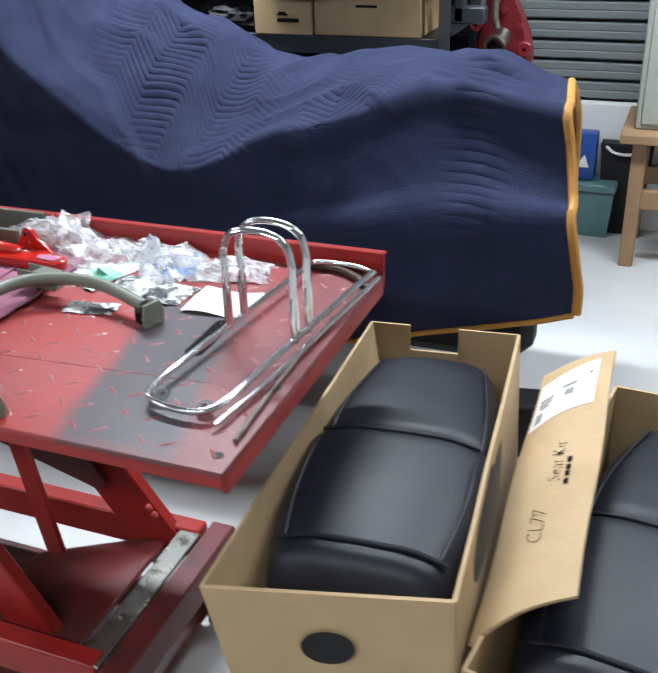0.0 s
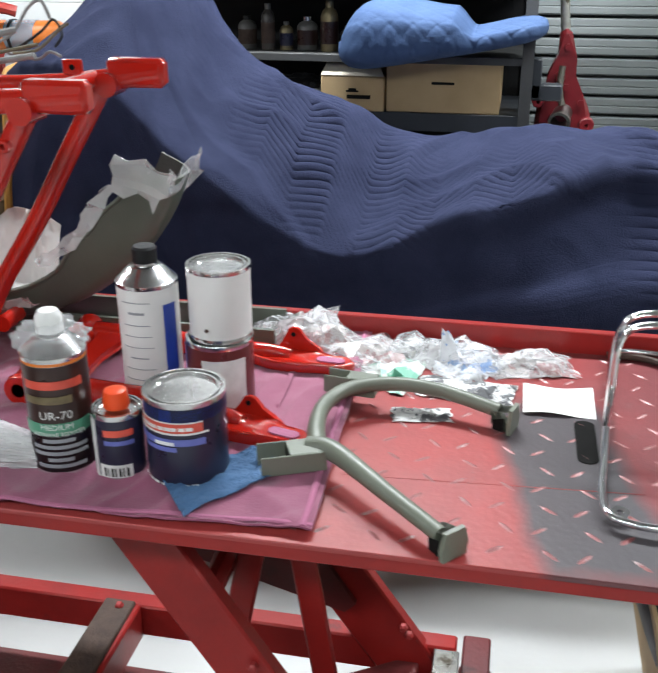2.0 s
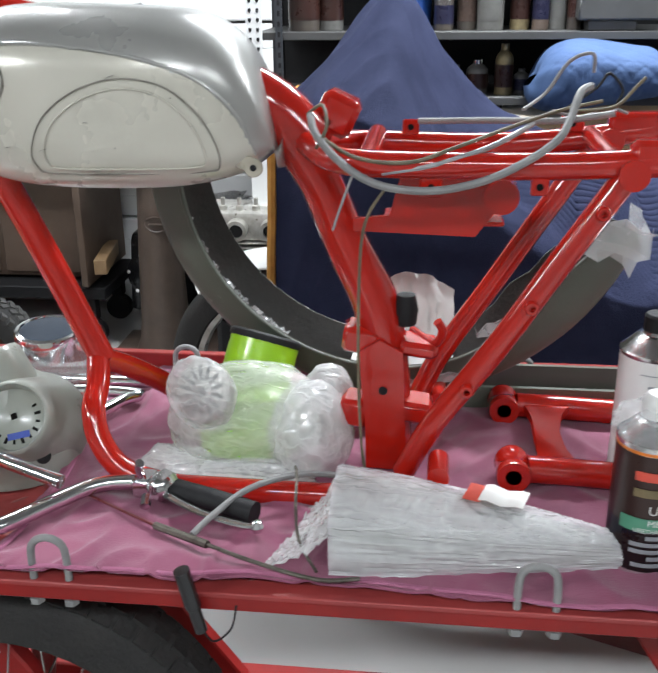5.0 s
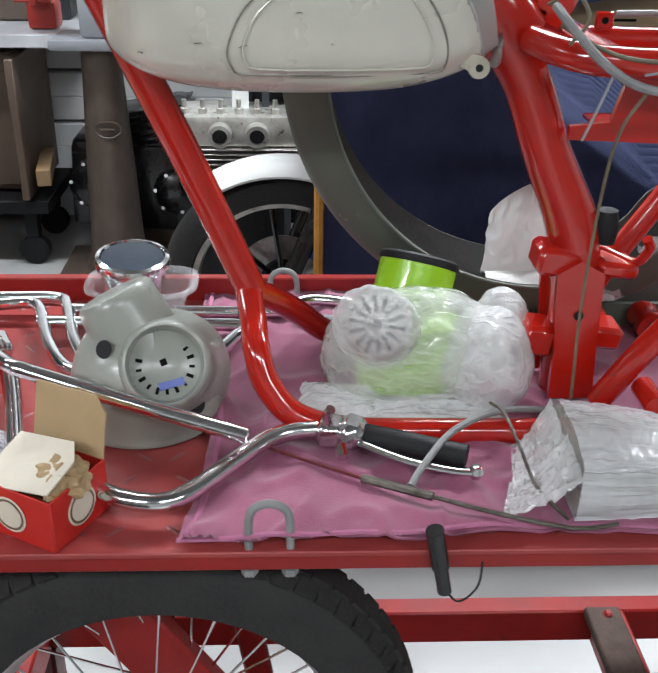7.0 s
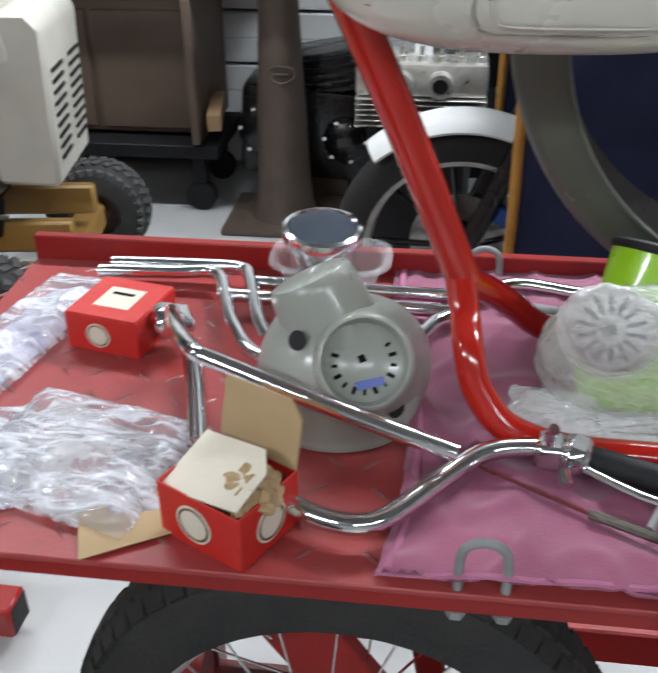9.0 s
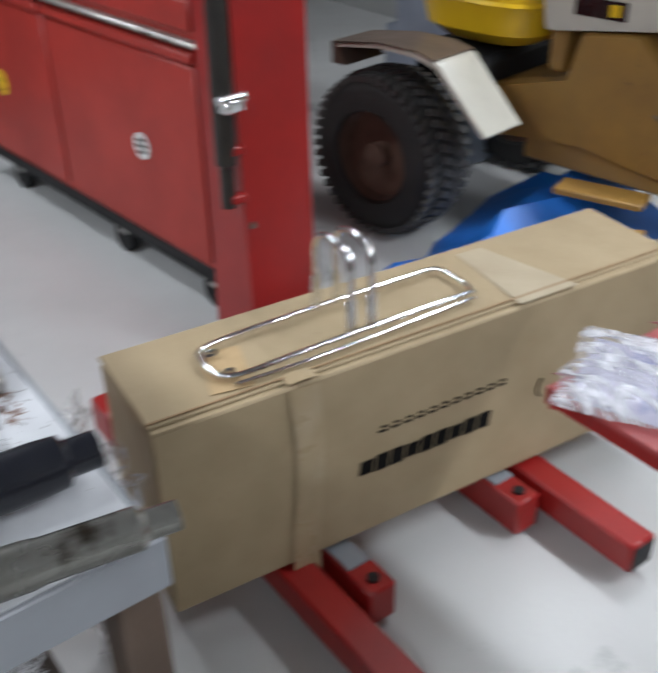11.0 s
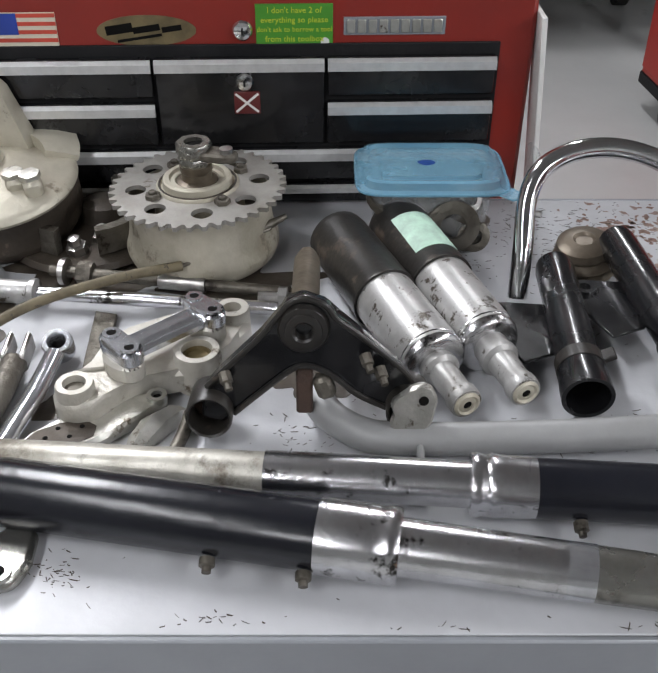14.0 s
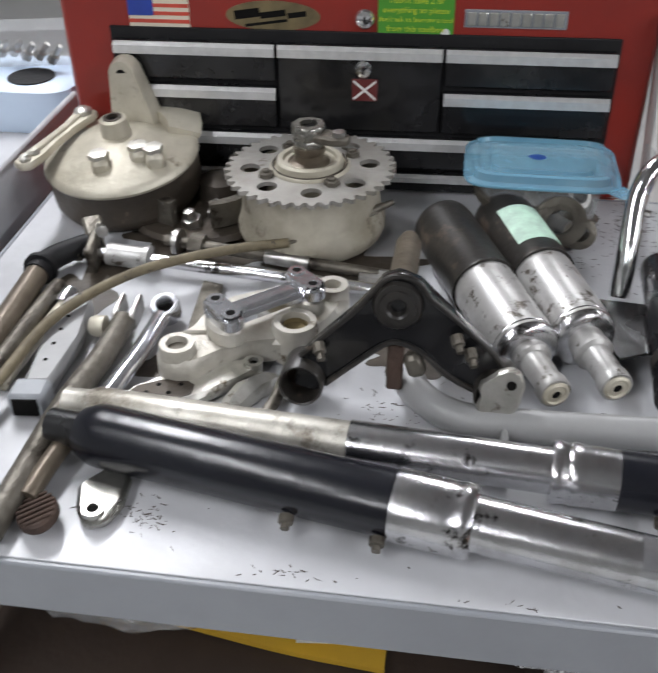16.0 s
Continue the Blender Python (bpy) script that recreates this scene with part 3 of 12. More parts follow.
# ---- the room ----
X0, X1, Y0, Y1, TOP = -7.5, 2.6, -3.6, 3.05, 2.75
bm = B()
box(bm, ((X0 + X1) / 2, (Y0 + Y1) / 2, -0.06), (X1 - X0 + 0.4, Y1 - Y0 + 0.4, 0.12))
solo("floor", bm, FLOOR, "pale grey painted concrete garage floor", "floor", kind="structure", smooth=0)
for name, c, s in (("wall_south", ((X0 + X1) / 2, Y0 - 0.075, TOP / 2), (X1 - X0 + 0.3, 0.15, TOP)), ("wall_west", (X0 - 0.075, (Y0 + Y1) / 2, TOP / 2), (0.15, Y1 - Y0, TOP)),
                   ("wall_east", (X1 + 0.075, (Y0 + Y1) / 2, TOP / 2), (0.15, Y1 - Y0, TOP)), ("wall_north", ((X0 + X1) / 2, Y1 + 0.14, TOP / 2), (X1 - X0 + 0.3, 0.15, TOP))):
    bm = B()
    box(bm, c, s)
    solo(name, bm, WALL, "plain pale painted garage wall", "wall", kind="structure", smooth=0)
bm = B()
box(bm, ((X0 + X1) / 2, (Y0 + Y1) / 2, TOP + 0.06), (X1 - X0 + 0.3, Y1 - Y0 + 0.3, 0.12))
solo("ceiling", bm, CEILING, "plain grey painted garage ceiling", "ceiling", kind="structure", smooth=0)
for lx, ly, watts in LAMPS:
    lamp = thing("ceiling_light", (lx, ly, 2.64), label="long white strip light under the ceiling", category="ceiling light", group="ceiling lights")
    bm = B()
    box(bm, (lx, ly, 2.70), (1.32, 0.2, 0.1), bevel=0.01)
    part("housing", bm, WHITE_STEEL, lamp)
    bm = B()
    box(bm, (lx, ly, 2.645), (1.26, 0.17, 0.012), bevel=0.003)
    part("diffuser", bm, GLOW, lamp, "glowing white diffuser")


def ribbed(name, x0, x1, step, depth, material, label, z1=2.7, y=3.04, z=0.02):
    """A steel wall of horizontal boards, with a recessed joint between them."""
    holder = thing(name, ((x0 + x1) / 2, y, 0), label=label, category="wall panel")
    holder["kind"] = "structure"
    while z < z1:
        bm = B()
        h = step - 0.012
        ring = [(0.03, 0), (-depth * 0.4, 0), (-depth, 0.006), (-depth, h * 0.5 - 0.004), (-depth * 0.7, h * 0.5), (-depth, h * 0.5 + 0.004), (-depth, h - 0.006), (-depth * 0.4, h), (0.03, h)]
        loft(bm, [[(x, y + a, z + b) for a, b in ring] for x in (x0, x1)])
        part("board", bm, material, holder, smooth=20)
        z += step
    return holder


ribbed("wall_panel_white", -4.2, -0.62, 0.205, 0.02, WHITE_STEEL, "white ribbed steel wall boards with dark joints")
ribbed("roll_door", -0.6, 1.9, 0.075, 0.012, GREY_DOOR, "closed grey ribbed steel roller door", z1=2.4, z=0.52)
bm = B()
box(bm, (0.65, 3.02, 0.255), (2.5, 0.05, 0.51), bevel=0.006)
solo("trim", bm, WHITE_STEEL, "white steel sill board under the grey roller door", "trim", kind="structure")

# ---- the motorcycle lift table ----
TZ = 0.76
TL, TW = 2.19, 0.61


def red_plate():
    """Red lift paint with a bare grey steel patch where it has been scraped."""
    ma = RED_LIFT.copy()
    ma.name = "lift_deck"
    nt = ma.node_tree
    bs = nt.nodes["Principled BSDF"]
    src = bs.inputs["Base Color"].links[0].from_socket
    # paler pink mixed in by noise, standing in for the paint's glancing sheen
    du = nt.nodes.new("ShaderNodeTexNoise")
    du.inputs["Scale"].default_value, du.inputs["Detail"].default_value = 4.5, 7.0
    dm = nt.nodes.new("ShaderNodeMix")
    dm.data_type = "RGBA"
    dr = nt.nodes.new("ShaderNodeMapRange")
    dr.inputs[1].default_value, dr.inputs[2].default_value, dr.inputs[3].default_value, dr.inputs[4].default_value = 0.3, 0.7, 0.04, 0.34
    nt.links.new(du.outputs["Fac"], dr.inputs[0])
    nt.links.new(dr.outputs[0], dm.inputs[0])
    nt.links.new(src, dm.inputs[6])
    dm.inputs[7].default_value = (0.36, 0.11, 0.105, 1)
    src = dm.outputs[2]
    co = nt.nodes.new("ShaderNodeTexCoord")
    sp = nt.nodes.new("ShaderNodeSeparateXYZ")
    nt.links.new(co.outputs["Object"], sp.inputs[0])
    # the colour ramps to a darker mauve red towards the loading end
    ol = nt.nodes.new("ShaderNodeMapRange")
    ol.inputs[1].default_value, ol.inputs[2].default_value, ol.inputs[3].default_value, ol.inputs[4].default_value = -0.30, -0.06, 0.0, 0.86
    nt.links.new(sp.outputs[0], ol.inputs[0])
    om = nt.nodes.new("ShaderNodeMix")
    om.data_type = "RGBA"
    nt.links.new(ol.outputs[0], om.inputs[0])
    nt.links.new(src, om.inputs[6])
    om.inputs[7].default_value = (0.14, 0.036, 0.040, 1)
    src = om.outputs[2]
    no = nt.nodes.new("ShaderNodeTexNoise")
    no.inputs["Scale"].default_value, no.inputs["Detail"].default_value = 7.0, 6.0
    nt.links.new(co.outputs["Object"], no.inputs["Vector"])
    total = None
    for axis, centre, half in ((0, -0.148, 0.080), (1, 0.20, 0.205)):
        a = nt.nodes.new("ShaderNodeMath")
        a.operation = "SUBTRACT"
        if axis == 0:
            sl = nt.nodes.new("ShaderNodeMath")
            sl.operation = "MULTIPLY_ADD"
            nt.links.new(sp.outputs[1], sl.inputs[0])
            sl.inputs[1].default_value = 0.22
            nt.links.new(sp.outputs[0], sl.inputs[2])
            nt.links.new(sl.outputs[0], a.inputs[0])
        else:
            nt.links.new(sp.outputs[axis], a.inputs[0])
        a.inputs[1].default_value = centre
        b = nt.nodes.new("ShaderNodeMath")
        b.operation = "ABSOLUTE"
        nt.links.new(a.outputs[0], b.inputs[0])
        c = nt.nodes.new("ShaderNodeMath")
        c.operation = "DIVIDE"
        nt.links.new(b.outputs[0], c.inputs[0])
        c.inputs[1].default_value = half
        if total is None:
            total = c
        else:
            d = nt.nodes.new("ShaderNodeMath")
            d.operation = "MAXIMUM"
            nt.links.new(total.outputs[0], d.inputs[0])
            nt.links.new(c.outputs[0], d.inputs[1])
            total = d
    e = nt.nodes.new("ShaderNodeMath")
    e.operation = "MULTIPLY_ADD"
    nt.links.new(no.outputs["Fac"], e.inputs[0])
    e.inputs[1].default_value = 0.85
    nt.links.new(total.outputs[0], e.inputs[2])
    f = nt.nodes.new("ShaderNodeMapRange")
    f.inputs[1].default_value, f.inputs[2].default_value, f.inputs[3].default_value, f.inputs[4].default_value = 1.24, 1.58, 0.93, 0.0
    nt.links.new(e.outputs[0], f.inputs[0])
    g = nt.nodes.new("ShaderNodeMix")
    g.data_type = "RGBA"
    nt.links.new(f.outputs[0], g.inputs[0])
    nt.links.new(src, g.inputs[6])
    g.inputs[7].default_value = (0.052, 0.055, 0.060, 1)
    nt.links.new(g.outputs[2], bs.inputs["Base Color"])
    return ma


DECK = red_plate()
# treads paler than the deck: wear, plus their glint put into the colour
DECK_TREAD = mat("worn_glinting_treads", (0.25, 0.082, 0.08), (0.22, 0.055, 0.054), 9, 0.36, 0.1, wear=(0.27, 0.19, 0.185), wear_scale=26, wear_at=0.55, soft_wear=0.1)
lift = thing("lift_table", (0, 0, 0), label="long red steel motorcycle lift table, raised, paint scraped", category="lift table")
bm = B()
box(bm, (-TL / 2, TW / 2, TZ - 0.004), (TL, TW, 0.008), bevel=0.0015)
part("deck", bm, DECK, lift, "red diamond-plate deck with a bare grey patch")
bm = B()
for name, y in (("front_rail", 0.004), ("back_rail", TW - 0.004)):
    bm = B()
    if name == "front_rail":
        box(bm, (-TL / 2, y, TZ - 0.014), (TL, 0.008, 0.020), bevel=0.002)
    else:
        box(bm, (-TL / 2, y, TZ + 0.008), (TL, 0.008, 0.06), bevel=0.002)
        box(bm, (-TL / 2, y + 0.006, TZ + 0.035), (TL, 0.016, 0.006), bevel=0.002)
    part(name, bm, RED_ARM, lift)
for name, x in (("end_rail", -0.004), ("end_rail", -TL + 0.004)):
    bm = B()
    box(bm, (x, TW / 2, TZ - 0.022), (0.008, TW - 0.018, 0.028), bevel=0.002)
    part(name, bm, RED_LIFT, lift)
for x, y in ((-0.022, 0.033), (-0.02, 0.2), (-0.02, 0.42)):
    bm = B()
    lathe(bm, [(0, 0.0), (0.007, 0.0), (0.0072, 0.0006), (0, 0.0006)], pose(x, y, TZ), 14)
    part("bolt_hole", bm, BLACK_MATT, lift)
bm = B()
box(bm, (-0.30, 0.17, TZ + 0.0002), (0.38, 0.0010, 0.0006), (0, 0, 4))
part("weld_seam", bm, RED_ARM, lift)
# raised lens-shaped treads
rng = random.Random(4)
verts, faces = [], []
k = 0
for i in range(44):
    for j in range(13):
        x, y = -0.03 - i * 0.05, 0.035 + j * 0.045
        if (i + j) % 2:
            x -= 0.012
        a = radians(45 if (i + j) % 2 else -45) + rng.uniform(-0.1, 0.1)
        ring = []
        for p, q in ((0.0150, 0), (0.0075, 0.0034), (-0.0075, 0.0034), (-0.0150, 0), (-0.0075, -0.0034), (0.0075, -0.0034)):
            ring.append((x + p * math.cos(a) - q * math.sin(a), y + p * math.sin(a) + q * math.cos(a), TZ - 0.0002))
        base = len(verts)
        verts += ring + [(x + p * 0.5 * math.cos(a), y + p * 0.5 * math.sin(a), TZ + 0.0013) for p in (0.010, -0.010)]
        for f in ((0, 1, 6), (1, 2, 7, 6), (2, 3, 7), (3, 4, 7), (4, 5, 6, 7), (5, 0, 6)):
            faces.append([base + v for v in f])
bm = B()
me = bpy.data.meshes.new("tread")
me.from_pydata(verts, [], faces)
bm.from_mesh(me)
treads = part("tread", bm, DECK_TREAD, lift, "worn raised treads, their glint put into the colour", smooth=0)
treads["kind"] = "stuff"


def beam(a, b, w, h, name="arm", material=RED_ARM, bevel=0.004, parent=lift, label=""):
    a, b = Vector(a), Vector(b)
    d = b - a
    m = Matrix.Translation((a + b) / 2) @ d.to_track_quat("X", "Z").to_matrix().to_4x4()
    bm = B()
    box(bm, (0, 0, 0), (d.length, w, h), m=m, bevel=bevel)
    return part(name, bm, material, parent, label)


for dx in (0.0, -1.02):
    beam((-0.845 + dx, 0.17, 0.725), (-0.425 + dx, 0.17, 0.07), 0.03, 0.088, "scissor_arm")
    beam((-0.80 + dx, 0.46, 0.725), (-0.40 + dx, 0.46, 0.15), 0.03, 0.105, "scissor_arm")
    for y, x0, x1 in ((0.28, -0.615, -0.70), (0.285, -0.60, -0.535)):
        beam((x0 + dx, y, 0.72 if x1 < x0 else 0.70), (x1 + dx, y, 0.30 if x1 < x0 else 0.26), 0.012, 0.042, "strut")
    beam((-0.70 + dx, 0.17, 0.50), (-0.70 + dx, 0.46, 0.50), 0.036, 0.036, "cross_tube", bevel=0.012)
# plate drawn large so that it also gives the shade below the deck
bm = B()
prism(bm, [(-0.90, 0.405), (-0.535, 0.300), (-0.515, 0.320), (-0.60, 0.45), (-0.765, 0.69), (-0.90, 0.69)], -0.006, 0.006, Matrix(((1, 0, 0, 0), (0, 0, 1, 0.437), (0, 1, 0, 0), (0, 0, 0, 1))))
part("side_plate", bm, DARK_BLOTCHED_RED, lift, "dark plate behind the scissor arms, also standing for shade")
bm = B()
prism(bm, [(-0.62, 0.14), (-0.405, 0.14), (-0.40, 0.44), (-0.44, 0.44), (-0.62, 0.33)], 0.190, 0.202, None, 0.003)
part("pivot_plate", bm, DARK_BLOTCHED_RED, lift, "blotched dark red plate")
for y in (0.115, 0.475):
    beam((-1.95, y, 0.192), (-0.335, y, 0.192), 0.04, 0.072, "base_rail")
beam((-0.30, 0.09, 0.192), (-0.30, 0.50, 0.192), 0.05, 0.072, "base_rail", RED_MAROON)
beam((-0.352, 0.10, 0.222), (-0.352, 0.455, 0.222), 0.045, 0.008, "wear_strip", SCUFF, 0.002, label="bare steel wear strip")
bm = B()
lathe(bm, [(0, 0), (0.0075, 0), (0.0075, 0.004), (0.005, 0.006), (0, 0.0065)], pose(-0.352, 0.211, 0.226), 6)
part("bolt", bm, STEEL_DIRTY, lift)
beam((-1.95, 0.09, 0.192), (-1.95, 0.50, 0.192), 0.05, 0.072, "base_rail")
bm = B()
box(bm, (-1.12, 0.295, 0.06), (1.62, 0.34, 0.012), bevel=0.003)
part("base_plate", bm, DARK_BLOTCHED_RED, lift, "blotched dark red base plate")
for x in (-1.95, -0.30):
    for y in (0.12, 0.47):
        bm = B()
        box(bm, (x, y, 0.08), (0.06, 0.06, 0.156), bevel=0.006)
        part("foot", bm, RED_MAROON, lift)
beam((-1.0, 0.30, 0.235), (-0.94, 0.30, 0.235), 0.3, 0.02, "cross_plate", RUST, 0.003, label="rusty steel bracket plate")
beam((-0.955, 0.16, 0.20), (-0.955, 0.45, 0.20), 0.05, 0.075, "cross_tube", RED_ARM)
for x, y, z in ((-0.965, 0.43, 0.245), (-0.42, 0.44, 0.26), (-0.43, 0.44, 0.275), (-0.62, 0.15, 0.42)):
    bm = B()
    rod(bm, (x, y + 0.004, z), (x, y - 0.02, z), [(0, 0), (0.008, 0), (0.008, 0.008), (0.005, 0.011), (0, 0.011)], 6)
    part("bolt", bm, RED_LIFT, lift)
bm = B()
prism(bm, [(-0.176 + 0.0145 * math.cos(a), 0.303 + (0.045 if math.sin(a) > 0 else -0.045) + 0.0145 * math.sin(a)) for a in (2 * math.pi * i / 24 for i in range(24))], TZ + 0.0001, TZ + 0.0012)
part("deck_slot", bm, INK, lift, "dark slot through the deck")


def tie_loop(x, y):
    bm = B()
    tube(bm, [(x - 0.021, y, TZ - 0.022), (x - 0.021, y, TZ + 0.03), (x - 0.016, y, TZ + 0.049), (x, y, TZ + 0.056), (x + 0.016, y, TZ + 0.049), (x + 0.021, y, TZ + 0.03), (x + 0.021, y, TZ - 0.022)], 0.0046, 10, 4)
    for dx in (-0.021, 0.021):
        lathe(bm, [(0.009, 0), (0.009, 0.008), (0.0, 0.008)], pose(x + dx, y, TZ - 0.033), 6)
    part("tie_down_loop", bm, GREY_CABLE, lift, "bent grey steel tie-down loop")


for x in (-1.53, -0.975):
    tie_loop(x, 0.008)
tie_loop(-1.52, TW - 0.018)
tie_loop(-0.95, TW - 0.018)

pin = thing("lock_pin", (-1.357, -0.02, 0.70), label="black lock pin hanging on a thin wire from the lift's edge", category="pin")
bm = B()
rod(bm, (-1.366, -0.016, 0.80), (-1.349, -0.012, 0.715), [(0, 0), (0.0095, 0), (0.0095, 0.05), (0.0075, 0.052), (0.0075, 0.085), (0, 0.087)], 14)
part("shank", bm, BLACK_GLOSS, pin)
bm = B()
tube(bm, [(-1.35, -0.012, 0.722), (-1.335, -0.015, 0.705), (-1.315, -0.01, 0.72), (-1.31, 0.0, 0.745)], 0.0012, 6)
part("wire", bm, BLACK_MATT, pin)

# ---- spare wheel under the table edge ----


def wheel(name, c, r, width, tilt, label, rim_r=None, spokes=36, rim=ALU, hub=ALU, tread_n=0, category="wheel"):
    """An upright wheel: c its centre, tilt a rotation that carries local z to the axle."""
    m = Matrix.Translation(c) @ tilt
    holder = thing(name, m=m, label=label, category=category)
    rim_r = rim_r or r * 0.78
    t = (r - rim_r)
    bm = B()
    prof = []
    for i in range(13):
        a = math.pi * (i / 12)
        prof.append((rim_r + t * (math.sin(a) ** 0.7), -width / 2 * math.cos(a)))
    prof = prof + [(rim_r - 0.004, width / 2 * 0.8), (rim_r - 0.004, -width / 2 * 0.8)]
    lathe(bm, prof + prof[:1], m, 56, cap=False)
    tyre = part("tyre", bm, TYRE, holder)
    if tread_n:
        bm = B()
        for i in range(tread_n):
            for side in (-1, -0.35, 0.35, 1):
                a = 2 * math.pi * (i + (0.5 if abs(side) < 0.5 else 0)) / tread_n
                rr = r - (0.0055 if abs(side) < 0.5 else t * 0.165)
                q = m @ pose(0, 0, 0, 0, 0, math.degrees(a)) @ pose(rr, 0, side * width * 0.30, 0, 0, 0)
                box(bm, (0, 0, 0), (0.008, 2 * math.pi * r / tread_n * 0.72, width * 0.22), m=q @ pose(0, 0, 0, 0, -28 * (side if abs(side) > 0.5 else 0), 0))
        part("tread_block", bm, TYRE, tyre)["kind"] = "stuff"
    bm = B()
    w = width * 0.47
    lathe(bm, [(rim_r + 0.006, -w), (rim_r + 0.006, -w * 0.85), (rim_r - 0.012, -w * 0.6), (rim_r - 0.016, 0), (rim_r - 0.012, w * 0.6), (rim_r + 0.006, w * 0.85), (rim_r + 0.006, w), (rim_r - 0.002, w), (rim_r - 0.022, w * 0.4), (rim_r - 0.022, -w * 0.4), (rim_r - 0.002, -w), (rim_r + 0.006, -w)], m, 56, cap=False)
    part("rim", bm, rim, holder)
    bm = B()
    lathe(bm, [(0, -width * 0.6), (0.03, -width * 0.6), (0.05, -width * 0.5), (0.045, -width * 0.2), (0.045, width * 0.2), (0.05, width * 0.5), (0.03, width * 0.6), (0, width * 0.6)], m, 24)
    part("hub", bm, hub, holder)
    for i in range(spokes):
        a = 2 * math.pi * i / spokes
        s = 1 if i % 2 else -1
        bm = B()
        tube(bm, [m @ Vector((0.045 * math.cos(a + 0.35 * s), 0.045 * math.sin(a + 0.35 * s), s * width * 0.4)), m @ Vector(((rim_r - 0.015) * math.cos(a), (rim_r - 0.015) * math.sin(a), 0))], 0.0018, 5, 1)
        part("spoke", bm, CHROME, holder)
    return holder


wheel("spare_wheel", (-1.672, 0.145, 0.338), 0.338, 0.10, pose(0, 0, 0, 90, 0, 0), "spare spoked motorcycle wheel with black tyre, standing under the lift", rim_r=0.246, rim=RIM_BRIGHT, tread_n=64)

# ---- the motorcycle frame on the lift ----
YC = 0.30
frame_ob = thing("motorcycle_frame", (-1.3, YC, TZ), label="freshly painted glossy red motorcycle frame standing on pink cloth", category="motorcycle frame")


def pipe(name, pts, r, k=5, material=RED_GLOSS, parent=frame_ob, n=14, squash=1.0, **kw):
    bm = B()
    tube(bm, pts, r, n, k, squash=squash, **kw)
    return part(name, bm, material, parent)


pipe("down_tube", [(-1.80, YC, 1.46), (-1.716, YC, 1.277), (-1.632, YC, 1.095), (-1.556, YC, 0.915)], 0.019, 3)
pipe("cradle_tube", [(-1.560, 0.295, 0.918), (-1.553, 0.265, 0.888), (-1.549, 0.232, 0.872), (-1.538, 0.212, 0.838), (-1.508, 0.198, 0.803), (-1.455, 0.192, 0.785), (-1.38, 0.19, 0.781), (-1.15, 0.19, 0.781), (-1.10, 0.195, 0.79)], 0.0165)
pipe("cradle_tube", [(-1.556, 0.30, 0.915), (-1.53, 0.335, 0.888), (-1.495, 0.38, 0.845), (-1.45, 0.41, 0.80), (-1.36, 0.415, 0.784), (-1.15, 0.41, 0.782)], 0.0165)
bm = B()
rod(bm, (-1.78, YC, 1.44), (-1.84, YC, 1.30), [(0, 0), (0.03, 0), (0.03, 0.16), (0, 0.16)])
part("steering_head", bm, RED_GLOSS, frame_ob)
pipe("backbone", [(-1.80, YC, 1.40), (-1.55, YC, 1.335), (-1.38, YC, 1.293), (-1.302, YC, 1.258), (-1.262, YC, 1.215)], 0.033, 4, squash=1.15)
# pressed seat post: a flattened tube that bends down to the pivot
pipe("seat_post", [(-1.285, YC, 1.235), (-1.245, YC, 1.17), (-1.212, YC, 1.09), (-1.172, YC, 1.005), (-1.157, YC, 0.92), (-1.152, YC, 0.78)], [0.034, 0.03, 0.031, 0.035, 0.033, 0.036], 5, squash=0.9)
for y in (YC - 0.038, YC + 0.038):
    bm = B()
    prism(bm, [(-1.192, 0.955), (-1.165, 0.972), (-1.135, 0.955), (-1.131, 0.86), (-1.126, 0.785), (-1.182, 0.785), (-1.184, 0.86), (-1.190, 0.92)], -0.004, 0.004, Matrix(((1, 0, 0, 0), (0, 0, 1, y), (0, 1, 0, 0), (0, 0, 0, 1))))
    part("pivot_plate", bm, RED_GLOSS, frame_ob)
    bm = B()
    lathe(bm, [(0, 0), (0.006, 0), (0.006, 0.001), (0, 0.001)], pose(-1.16, y - 0.0055, 0.902, 90, 0, 0), 12)
    part("bolt_hole", bm, BLACK_MATT, frame_ob)
